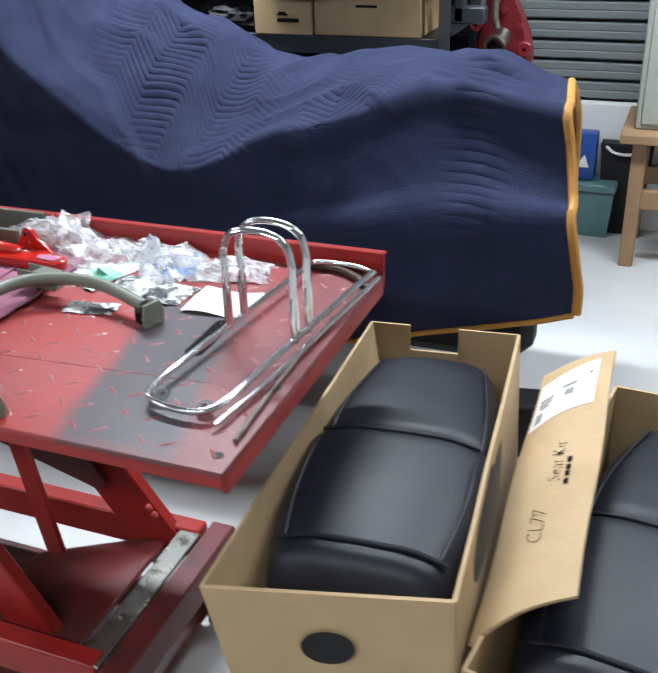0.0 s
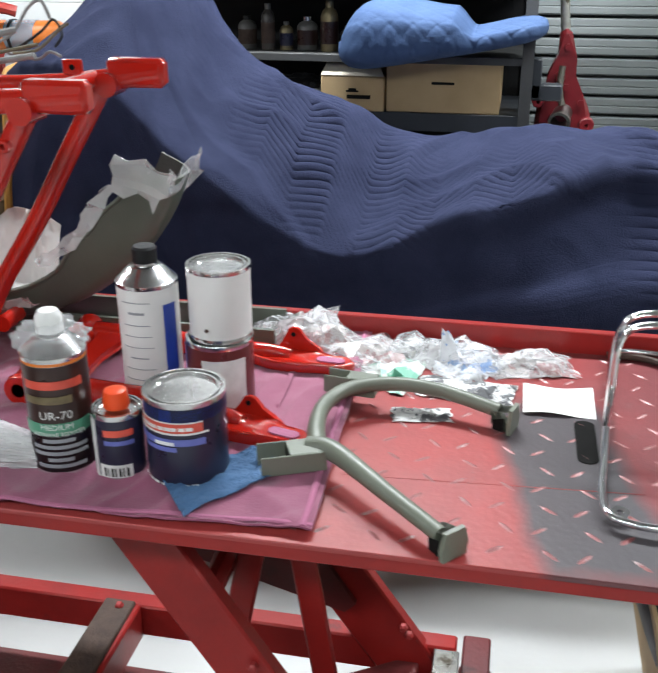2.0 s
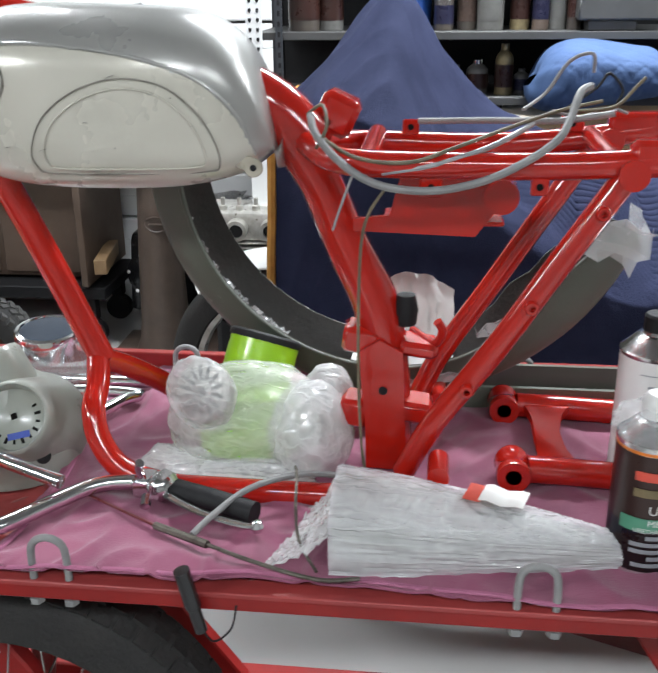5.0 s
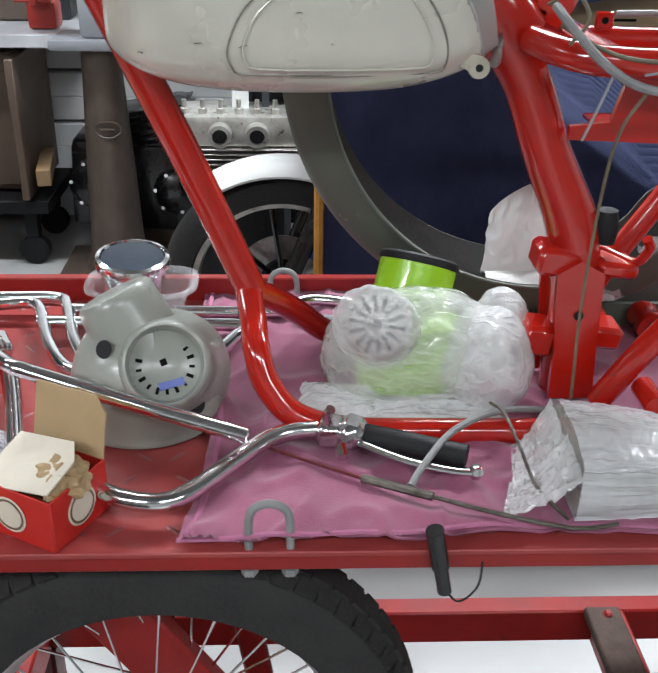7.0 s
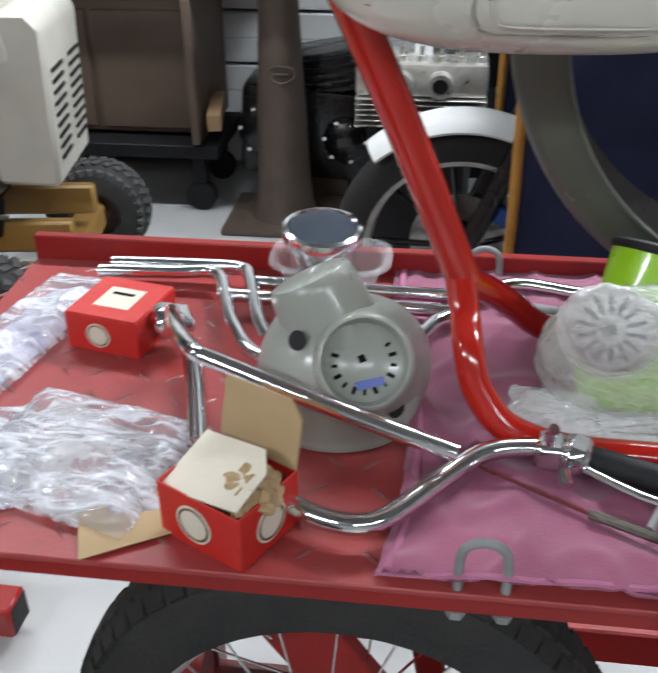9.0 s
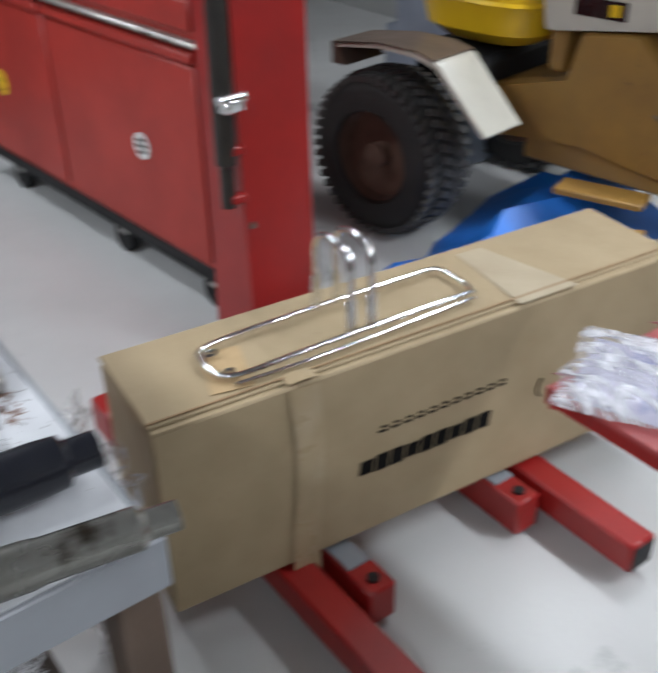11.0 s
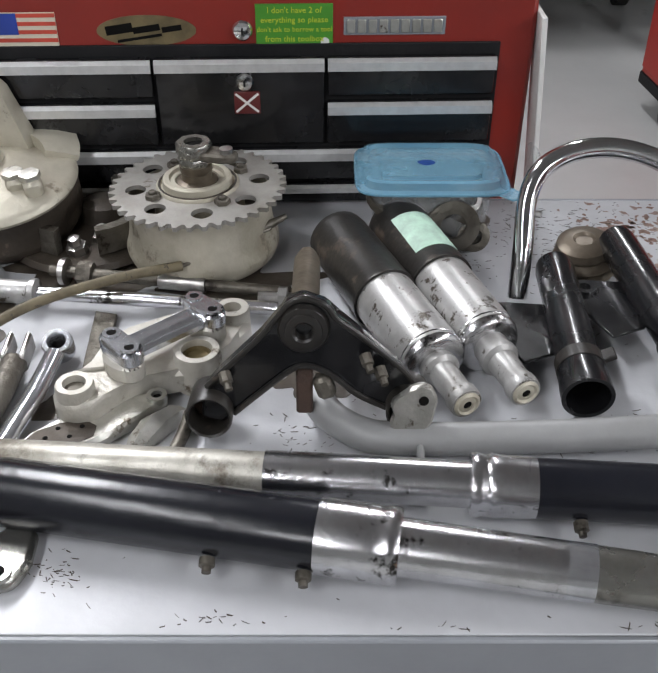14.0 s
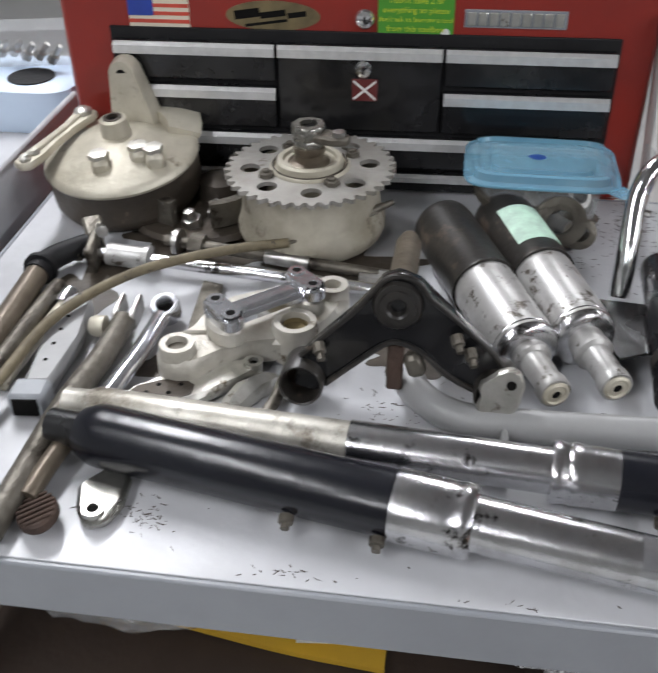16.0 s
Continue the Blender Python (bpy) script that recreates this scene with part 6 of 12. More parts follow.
def cover_ring(u, off=0.0, seed=0.0, n=12):
    """A long wedge: an upright front wall under a crease, a low dome behind it, drawn out to a point."""
    x = -1.205 + 0.333 * u + off * 2.0 * (u - 0.35)
    yf, yb = 0.036 + 0.048 * u ** 1.7 - off, 0.174 - 0.070 * u ** 1.6 + off
    zt = 0.838 - 0.041 * u ** 1.25 + off
    key = [(yf + 0.002, TZ + 0.010), (yf - 0.001, (zt + TZ) / 2), (yf + 0.001, zt - 0.008), (yf + 0.004, zt - 0.002), (yf + 0.012, zt + 0.001), (yf + (yb - yf) * 0.4, zt + 0.013 * (1 - 0.8 * u)), (yf + (yb - yf) * 0.75, zt + 0.008 * (1 - u)), (yb - 0.006, zt - 0.010), (yb, zt - 0.024), (yb + 0.001, TZ + 0.010)]
    line = spline([(x, y, z) for y, z in key], n // 2)
    if off:
        out = []
        for j, p in enumerate(line):
            q = j / (len(line) - 1)
            k = 0.0045 * (0.45 - abs(noise.noise(Vector((u * 13 + q * 9, q * 14 - u * 7, seed))))) + 0.003 * (0.4 - abs(noise.noise(Vector((u * 34 - q * 18, q * 26, seed + 3)))))
            if q < 0.25:
                k = 0.0035 * (0.4 - abs(noise.noise(Vector((u * 4, q * 60, seed))))) + 0.0012 * noise.noise(Vector((u * 30, q * 20, 1)))
            out.append(Vector((p.x, p.y - (k if q < 0.25 else 0.0), p.z + (k if q >= 0.25 else 0.0))))
        return out
    return line


bm = B()
loft(bm, [cover_ring(i / 24) for i in range(25)])
part("shell", bm, GREY_LIGHT, cover, smooth=50)
bm = B()
loft(bm, [cover_ring(i / 150, 0.0042, 2.0, 24) for i in range(151)], cap=False)
part("film", bm, WRAP, cover, "shiny wrinkled clear film", smooth=28)
for sx, y0, y1, x1, seed in ((0, 0.03, 0.10, -1.285, 4.0), (0, 0.085, 0.175, -1.262, 7.0)):
    bm = B()
    sheet(bm, lambda u, v: (-1.206 + (x1 + 1.206) * u * (1 - 0.25 * v), y0 + (y1 - y0) * v + 0.012 * u * (0.5 - v), TZ + 0.012 + (0.050 + 0.010 * v) * (1 - u) ** 1.6 + 0.010 * (0.4 - abs(noise.noise(Vector((u * 5, v * 4, seed))))) + 0.004 * noise.noise(Vector((u * 16, v * 12, seed)))), 26, 26, 0.0006)
    part("loose_film", bm, MILKY, cover, "loose end of clear film", smooth=30)
bm = B()
sheet(bm, lambda u, v: (-1.040 + 0.052 * u + 0.012 * v, 0.088 + 0.042 * v, 0.8465 - 0.010 * u - 0.004 * v + 0.002 * math.sin(9 * u)), 6, 4, 0.0008)
part("tag", bm, PAPER, cover, "white paper tag")
bm = B()
sheet(bm, lambda u, v: (-1.058 + 0.020 * u + 0.012 * v, 0.088 + 0.042 * v, 0.8480 - 0.004 * u - 0.004 * v), 4, 4, 0.0008)
part("tag_stripe", bm, RED_PRINT, cover, "red stripe on the tag")

# lime air cleaner in film
lime = thing("air_cleaner", (-1.36, 0.29, CZ), label="lime green air cleaner with a silver vent, wrapped in clear film", category="air cleaner")
bm = B()
loft(bm, [[(-1.352 + 0.072 * k * math.copysign(abs(math.cos(a)) ** 0.75, math.cos(a)), 0.315 + 0.05 * k * math.copysign(abs(math.sin(a)) ** 0.75, math.sin(a)), zz) for a in (2 * math.pi * j / 24 for j in range(24))] for zz, k in ((CZ + 0.01, 0.8), (CZ + 0.02, 1.0), (CZ + 0.08, 0.98), (CZ + 0.105, 0.82), (CZ + 0.115, 0.5))])
part("body", bm, LIME, lime)
nk, nt_ = Vector((-1.357, 0.352, CZ + 0.083)), Vector((0.22, 0.42, 0.88)).normalized()
bm = B()
rod(bm, nk, nk + nt_, [(0, 0), (0.050, 0), (0.051, 0.03), (0.051, 0.078), (0.049, 0.08), (0.047, 0.074), (0, 0.074)], 36)
part("neck", bm, LIME, lime)
bm = B()
rod(bm, nk + nt_ * 0.076, nk + nt_, [(0.042, 0), (0.052, 0), (0.054, 0.004), (0.053, 0.009), (0.049, 0.012), (0.042, 0.011), (0.042, 0)], 36)
part("seal", bm, BLACK_MATT, lime, "black rubber seal")
mv = Matrix.Translation((-1.402, 0.262, 0.888)) @ pose(0, 0, 0, 68, 0, -22)
bm = B()
lathe(bm, [(0, -0.012), (0.04, -0.012), (0.044, 0.0), (0.044, 0.006), (0.038, 0.009), (0, 0.006)], mv, 36)
vent = part("vent", bm, ALU, lime, "round slotted silver vent")
bm = B()
for i in range(14):
    a = 360 / 14 * i
    box(bm, (0, 0, 0), (0.020, 0.0042, 0.002), m=mv @ pose(0, 0, 0, 0, 0, a) @ pose(0.026, 0, 0.0085))
lathe(bm, [(0, 0.009), (0.006, 0.009), (0, 0.0095)], mv, 10)
part("slot", bm, BLACK_MATT, vent)
bm = B()
blob(bm, (-1.355, 0.305, CZ + 0.066), (0.112, 0.066, 0.080), 0.16, 9, 5, 4.0, 0, CZ + 0.004, 0.07)
blob(bm, (-1.404, 0.258, 0.886), (0.056, 0.026, 0.054), 0.12, 14, 4, 8.0, -22, None, 0.06)
part("film", bm, MILKY, lime, "crinkled clear film", smooth=32)
bm = B()
blob(bm, (-1.262, 0.285, CZ + 0.056), (0.062, 0.060, 0.072), 0.16, 10, 5, 6.0, 0, CZ + 0.004, 0.07)
blob(bm, (-1.240, 0.318, CZ + 0.110), (0.036, 0.034, 0.036), 0.15, 18, 4, 9.0, 0, CZ + 0.004, 0.08)
part("gathered_film", bm, GATHERED, lime, "bunched milky film", smooth=40)
for x, y, w, d, rz, seed in ((-1.445, 0.262, 0.11, 0.09, -8, 21.0), (-1.34, 0.235, 0.20, 0.075, 3, 27.0)):
    bm = B()
    sheet(bm, pillow(x, y, w, d, 0.022, rz, seed, CZ + 0.008), 24, 40, 0.0005)
    part("film_skirt", bm, GATHERED, lime, "loose clear film spread on the cloth", smooth=40)

# headlight shell
head = thing("headlight_shell", (-1.685, 0.26, CZ), label="pale grey-green headlight shell with empty speedometer hole, lying on its rim", category="headlight shell")
ax = Vector((0.10, -0.18, 0.98)).normalized()
bm = B()
hm = pose(-1.69, 0.279, TZ + 0.002)
lathe(bm, [(0.0905, 0), (0.0965, 0.0), (0.0975, 0.003), (0.096, 0.006), (0.0955, 0.014), (0.0955, 0.03), (0.0947, 0.038), (0.0935, 0.046), (0.0915, 0.055), (0.089, 0.065), (0.0855, 0.076), (0.080, 0.088), (0.073, 0.1), (0.0635, 0.111), (0.052, 0.12), (0.037, 0.128), (0.02, 0.133), (0.008, 0.1345)], hm, 96)
sm = frame_to((-1.654, 0.206, 0.864), (-1.642, 0.112, 0.926))
inv = sm.inverted()
bmesh.ops.delete(bm, geom=[f for f in bm.faces if (inv @ f.calc_center_median()).xy.length < 0.046 and (inv @ f.calc_center_median()).z > -0.08], context="FACES")
shell = part("shell", bm, GREY_LIGHT, head, smooth=60)
bm = B()
lathe(bm, [(0.080, -0.10), (0.068, -0.06), (0.058, -0.024), (0.051, 0.001), (0.0475, 0.0055), (0.0455, 0.006), (0.0435, 0.003), (0.0425, -0.012), (0.041, -0.014), (0.0, -0.015)], sm, 48, cap=False)
part("speedometer_ring", bm, GREY_LIGHT, head, smooth=60)
bm = B()
for i in range(13):
    a = -215 + i * 21
    box(bm, (0, 0, 0), (0.0085 if i % 2 else 0.0065, 0.0042 if i % 2 else 0.0034, 0.001), m=sm @ pose(0, 0, -0.0143, 0, 0, a) @ pose(0.031, 0, 0))
box(bm, (0, 0, 0), (0.008, 0.008, 0.001), m=sm @ pose(-0.002, 0.004, -0.0143, 0, 0, 20))
lathe(bm, [(0, -0.0146), (0.007, -0.0146), (0, -0.014)], sm @ pose(-0.024, 0.016, 0), 12)
part("dial_mark", bm, INK, head, "dark dial marks")
bm = B()
box(bm, (0, 0, 0), (0.030, 0.009, 0.001), m=sm @ pose(0.006, -0.022, -0.014, 0, 0, 12))
part("dial_bar", bm, BLUE_INK, head, "blue dial bar")
for p, q, r in (((-1.7258, 0.2238, 0.8745), (-1.765, 0.14, 0.925), 0.0105), ((-1.6205, 0.2130, 0.8035), (-1.55, 0.12, 0.825), 0.0100)):
    bm = B()
    lathe(bm, [(0, 0), (r, 0), (r * 1.05, 0.001), (0, 0.0012)], frame_to(p, q), 18)
    part("hole", bm, BLACK_MATT, head, "dark hole")
bm = B()
rod(bm, (-1.683, 0.270, 0.838), (-1.724, 0.288, 0.920), [(0, 0), (0.056, 0), (0.052, 0.04), (0.049, 0.078), (0.0475, 0.086), (0.044, 0.091), (0.038, 0.0925), (0, 0.093)], 40)
part("bucket_ear", bm, GREY_LIGHT, head)

# handlebars
bars = thing("handlebar", (-1.6, 0.15, CZ), label="chrome handlebar with clamp, black grip and brake lever on the lift", category="handlebar")
bm = B()
tube(bm, [(-1.90, 0.345, 0.83), (-1.872, 0.27, 0.855), (-1.835, 0.206, 0.866), (-1.80, 0.19, 0.862), (-1.69, 0.153, 0.846), (-1.556, 0.12, 0.822)], 0.0095, 12, 4)
part("bar", bm, CHROME, bars)
bm = B()
tube(bm, [(-1.725, 0.078, 0.790), (-1.69, 0.058, 0.787), (-1.645, 0.047, 0.788), (-1.612, 0.066, 0.79), (-1.565, 0.122, 0.793), (-1.525, 0.16, 0.796), (-1.475, 0.172, 0.796), (-1.43, 0.168, 0.794)], 0.0105, 12, 5)
part("bar", bm, CHROME, bars)
bm = B()
tube(bm, [(-1.425, 0.164, 0.793), (-1.36, 0.142, 0.791), (-1.31, 0.122, 0.790)], 0.0145, 14, 3)
part("grip", bm, BLACK_MATT, bars, "black rubber grip")
bm = B()
box(bm, (-1.462, 0.167, 0.797), (0.03, 0.035, 0.03), (0, 0, -10), 0.005)
box(bm, (-1.438, 0.16, 0.80), (0.03, 0.04, 0.034), (0, 10, -18), 0.008)
tube(bm, [(-1.463, 0.162, 0.80), (-1.466, 0.156, 0.826), (-1.463, 0.152, 0.836)], 0.006, 8, 2)
tube(bm, [(-1.452, 0.135, 0.798), (-1.45, 0.12, 0.792)], 0.007, 8, 1)
part("clamp", bm, CHROME, bars)
bm = B()
tube(bm, [(-1.43, 0.146, 0.795), (-1.38, 0.118, 0.79), (-1.33, 0.102, 0.787), (-1.305, 0.098, 0.787)], 0.0062, 10, 4, squash=0.6)
part("lever", bm, CHROME, bars)
bm = B()
lathe(bm, [(0, -0.009), (0.006, -0.007), (0.0088, 0), (0.006, 0.007), (0, 0.009)], pose(-1.303, 0.098, 0.787), 14)
part("lever_ball", bm, CHROME, bars)
bm = B()
box(bm, (-1.91, 0.372, 0.80), (0.05, 0.045, 0.035), (10, 20, 30), 0.008)
box(bm, (-1.935, 0.395, 0.798), (0.05, 0.022, 0.022), (0, 0, -30), 0.006)
tube(bm, [(-1.90, 0.35, 0.81), (-1.885, 0.33, 0.83), (-1.88, 0.318, 0.83)], 0.008, 10, 2)
tube(bm, [(-1.875, 0.325, 0.795), (-1.85, 0.25, 0.79), (-1.822, 0.15, 0.786)], 0.0115, 12, 3)
part("lever_perch", bm, CHROME, bars)

# chrome exhaust header and crash bar behind it
hdr = thing("exhaust_pipe", (-1.75, 0.45, CZ), label="pair of bent chrome exhaust pipes lying along the lift", category="exhaust pipe")
for pts in ([(-2.06, 0.525, 0.786), (-1.95, 0.53, 0.787), (-1.905, 0.535, 0.788), (-1.88, 0.51, 0.788), (-1.845, 0.41, 0.786), (-1.81, 0.345, 0.785), (-1.77, 0.315, 0.785)],
            [(-2.05, 0.552, 0.786), (-1.92, 0.556, 0.787), (-1.86, 0.55, 0.788), (-1.84, 0.515, 0.788), (-1.815, 0.43, 0.786), (-1.79, 0.37, 0.785)],
            [(-1.875, 0.475, 0.786), (-1.72, 0.465, 0.786), (-1.57, 0.46, 0.786), (-1.585, 0.43, 0.786), (-1.615, 0.365, 0.786), (-1.64, 0.31, 0.786)],
            [(-1.84, 0.515, 0.786), (-1.70, 0.508, 0.786), (-1.53, 0.505, 0.786), (-1.505, 0.525, 0.79), (-1.47, 0.54, 0.79), (-1.40, 0.53, 0.786), (-1.3, 0.51, 0.784)]):
    bm = B()
    tube(bm, pts, 0.0095, 12, 5)
    part("pipe", bm, CHROME, hdr)
bm = B()
tube(bm, [(-1.50, 0.49, 0.783), (-1.44, 0.475, 0.783), (-1.38, 0.47, 0.783)], 0.011, 10)
part("sleeve", bm, GREY_CABLE, hdr)

# gauge on a plastic tub
gauge = thing("gauge_tub", (-1.735, 0.53, TZ), label="chrome speedometer resting in a small clear plastic tub", category="tub")
bm = B()
loft(bm, [[(-1.73 + 0.072 * k * math.copysign(abs(math.cos(a)) ** 0.6, math.cos(a)), 0.532 + 0.05 * k * math.copysign(abs(math.sin(a)) ** 0.6, math.sin(a)), zz) for a in (2 * math.pi * j / 28 for j in range(28))] for zz, k in ((TZ + 0.001, 0.78), (TZ + 0.060, 0.96), (TZ + 0.061, 1.16), (TZ + 0.066, 1.16), (TZ + 0.066, 1.04), (TZ + 0.006, 0.76))])
part("tub", bm, CLEAR, gauge, "clear plastic tub")
bm = B()
gm = Matrix.Translation((-1.745, 0.545, TZ + 0.052)) @ pose(0, 0, 0, 6, 3, 0)
lathe(bm, [(0, 0), (0.045, 0), (0.048, 0.03), (0.054, 0.034), (0.056, 0.042), (0.054, 0.05), (0.048, 0.052), (0.046, 0.048), (0, 0.049)], gm, 36)
part("gauge", bm, CHROME, gauge, "chrome bezel with a glass face")
bm = B()
lathe(bm, [(0, 0.0495), (0.0455, 0.0488), (0.0455, 0.0495), (0, 0.0502)], gm, 30)
part("face", bm, GAUGE_GLASS, gauge, "dark grey glass face")


# red parts boxes
def parts_box(c, s, rz, label, open_lid):
    m = pose(c[0], c[1], TZ + 0.001, 0, 0, rz)
    holder = thing("parts_box", m=m, label=label, category="box", group="red parts boxes")
    w, d, h = s
    for name, q in (("wall", [(0, -d / 2, w, 0.0025)]), ("wall", [(0, d / 2, w, 0.0025)]), ("wall", [(-w / 2, 0, 0.0025, d)]), ("wall", [(w / 2, 0, 0.0025, d)])):
        bm = B()
        for x, y, sx, sy in q:
            box(bm, (0, 0, 0), (sx, sy, h), m=m @ pose(x, y, h / 2), bevel=0.0006)
        part(name, bm, RED_CARD, holder)
    bm = B()
    box(bm, (0, 0, 0), (w - 0.004, d - 0.004, 0.003), m=m @ pose(0, 0, 0.003))
    part("bottom", bm, CARD, holder)
    for q in (m @ pose(-w * 0.05, -d / 2 - 0.0018, h * 0.5, 90, 0, 0), m @ pose(w / 2 + 0.0018, 0, h * 0.5, 90, 0, 90)):
        bm = B()
        lathe(bm, [(0, 0), (h * 0.34, 0), (h * 0.34, 0.0006), (0, 0.0006)], q, 24)
        part("emblem", bm, CARD_WHITE, holder, "pale round printed emblem")
        bm = B()
        lathe(bm, [(h * 0.26, 0.0006), (h * 0.3, 0.0006), (h * 0.3, 0.001), (h * 0.26, 0.001)], q, 24, cap=False)
        part("emblem_ring", bm, BRASS, holder)
    if open_lid:
        bm = B()
        prism(bm, [(-w / 2, 0), (w / 2, 0), (w / 2, d * 0.55), (w * 0.3, d * 0.85), (-w / 2, d * 0.9)], 0, 0.0018, m @ pose(0, -d / 2, h, 14, -10, 0))
        part("flap", bm, CARD_WHITE, holder, "cream inside of a lid flap")
        bm = B()
        prism(bm, [(-w * 0.45, 0), (w * 0.5, 0), (w * 0.5, d * 0.6), (w * 0.35, d * 0.8), (-w * 0.45, d * 0.78)], 0, 0.0018, m @ pose(0.0, d / 2, h, 76, 0, 0))
        part("flap", bm, CARD, holder, "tan inside of an upright flap")
        bm = B()
        blob(bm, m @ Vector((w * 0.28, 0.0, h * 0.95)), (w * 0.25, d * 0.32, 0.02), 0.4, 30, 4, 1.0, 20, None, 0.6)
        part("packing_paper", bm, CARD, holder, "crumpled tan packing paper", smooth=25)
    else:
        bm = B()
        box(bm, (0, 0, 0), (w, d, 0.002), m=m @ pose(0, 0, h + 0.001), bevel=0.0006)
        part("lid", bm, RED_CARD, holder)
        bm = B()
        box(bm, (0, 0, 0), (w * 0.5, d * 0.5, 0.0006), m=m @ pose(0, 0, h + 0.0024))
        part("lid_label", bm, CARD_WHITE, holder, "pale printed label")
        bm = B()
        box(bm, (0, 0, 0), (w * 0.3, d * 0.06, 0.0006), m=m @ pose(0, d * 0.1, h + 0.003))
        part("label_bar", bm, INK, holder)


parts_box((-1.768, 0.062), (0.098, 0.085, 0.062), -28, "open red cardboard parts box with cream flaps and packing paper", True)
parts_box((-1.985, 0.40), (0.10, 0.10, 0.05), -12, "closed red cardboard parts box with a pale label", False)

# bags at the end of the lift
for i, (x, y, w, d, h, rz, ma, lab) in enumerate(((-2.098, 0.100, 0.215, 0.165, 0.034, 24, PRINT_LILAC, "flat crinkled clear bag with lilac contents at the lift's end"),
                                                  (-1.948, 0.142, 0.205, 0.175, 0.046, -18, PRINT_ROSE, "crinkled white bag of parts at the lift's end"),
                                                  (-2.105, 0.395, 0.095, 0.275, 0.036, -14, PRINT_LILAC, "long crinkled silvery bag near the lift's end"),
                                                  (-1.870, 0.115, 0.095, 0.10, 0.026, 30, PAPER, "small crinkled clear bag beside the open box"))):
    holder = thing("plastic_bag", (x, y, TZ), label=lab, category="bag", group="plastic bags at the lift's end")
    bm = B()
    sheet(bm, crumple(x, y, w * 0.86, d * 0.86, h * 0.7, rz, 51 + 3.1 * i, 6, 5), 6, 5, 0.0008)
    part("contents", bm, ma, holder, smooth=30)
    bm = B()
    sheet(bm, pillow(x, y, w * 1.06, d * 1.06, h * 0.95, rz + 3, 71 + 3.1 * i), 30, 60, 0.0005)
    part("film", bm, STREAK_FILM, holder, "shiny milky film in long creases", smooth=40)
bm = B()
prism(bm, [(-0.06, -0.035), (0.05, -0.03), (0.055, 0.03), (-0.05, 0.035)], 0, 0.0015, pose(-1.86, 0.055, TZ + 0.006, 4, 0, 28))
solo("card_flap", bm, CARD, "loose tan cardboard flap on the lift", "cardboard")

# control cable
cable = thing("control_cable", (-1.4, 0.08, CZ), label="thin black control cable with a grey adjuster on the towel", category="cable")
for name, pts, r, ma in (("inner", [(-1.545, 0.158, CZ + 0.021), (-1.48, 0.122, CZ + 0.019), (-1.421, 0.089, CZ + 0.019)], 0.002, MAROON), ("adjuster", [(-1.43, 0.094, CZ + 0.019), (-1.356, 0.060, CZ + 0.019)], 0.005, STEEL_DIRTY),
                         ("inner", [(-1.36, 0.062, CZ + 0.019), (-1.30, 0.034, CZ + 0.019), (-1.22, 0.006, CZ + 0.019), (-1.17, 0.012, CZ + 0.019)], 0.0025, STEEL_DIRTY),
                         ("sheath", [(-1.378, 0.076, CZ + 0.021), (-1.36, 0.105, CZ + 0.03), (-1.32, 0.15, CZ + 0.045), (-1.26, 0.19, CZ + 0.045), (-1.19, 0.215, CZ + 0.03), (-1.12, 0.22, CZ + 0.02)], 0.0042, GREY_CABLE),
                         ("sheath", [(-1.27, 0.20, CZ + 0.05), (-1.262, 0.16, CZ + 0.06), (-1.255, 0.10, CZ + 0.05), (-1.245, 0.06, CZ + 0.03), (-1.22, 0.02, CZ + 0.019)], 0.002, STEEL_DIRTY)):
    bm = B()
    tube(bm, pts, r, 8, 5)
    part(name, bm, ma, cable)

# ---- covered motorcycle behind the lift ----
def lerp(table, x):
    return float(np.interp(x, [a for a, _ in table], [b for _, b in table]))


RIDGE = [(-1.47, 1.12), (-1.40, 1.185), (-1.33, 1.26), (-1.26, 1.34), (-1.212, 1.392), (-1.18, 1.375), (-1.13, 1.285), (-1.08, 1.205), (-1.0, 1.125), (-0.90, 1.07), (-0.80, 1.04), (-0.72, 1.013), (-0.63, 0.953), (-0.55, 0.930), (-0.46, 0.926), (-0.35, 0.957), (-0.2, 0.972), (0.04, 0.967), (0.11, 0.943), (0.17, 0.918), (0.3, 0.90)]
# where the cloth breaks from the sloping top into its hang: x, y, z
BREAK = [(-1.47, 1.14, 1.09), (-1.36, 1.06, 1.135), (-1.27, 1.03, 1.15), (-1.14, 1.03, 1.085), (-1.05, 1.03, 0.985), (-0.96, 1.03, 0.92), (-0.86, 1.03, 0.85), (-0.76, 1.03, 0.79), (-0.67, 1.03, 0.757), (-0.60, 1.035, 0.762), (-0.53, 1.05, 0.79), (-0.44, 1.07, 0.84), (-0.34, 1.09, 0.865), (-0.22, 1.13, 0.895), (-0.13, 1.19, 0.92), (-0.03, 1.24, 0.93), (0.08, 1.25, 0.92), (0.17, 1.24, 0.90), (0.3, 1.22, 0.885)]
HEM = [(-1.47, 0.36), (-0.8, 0.33), (-0.3, 0.39), (-0.1, 0.435), (0.05, 0.475), (0.16, 0.51), (0.28, 0.558)]
BREAK_Y = [(x, y) for x, y, z in BREAK]
BREAK_Z = [(x, z) for x, y, z in BREAK]


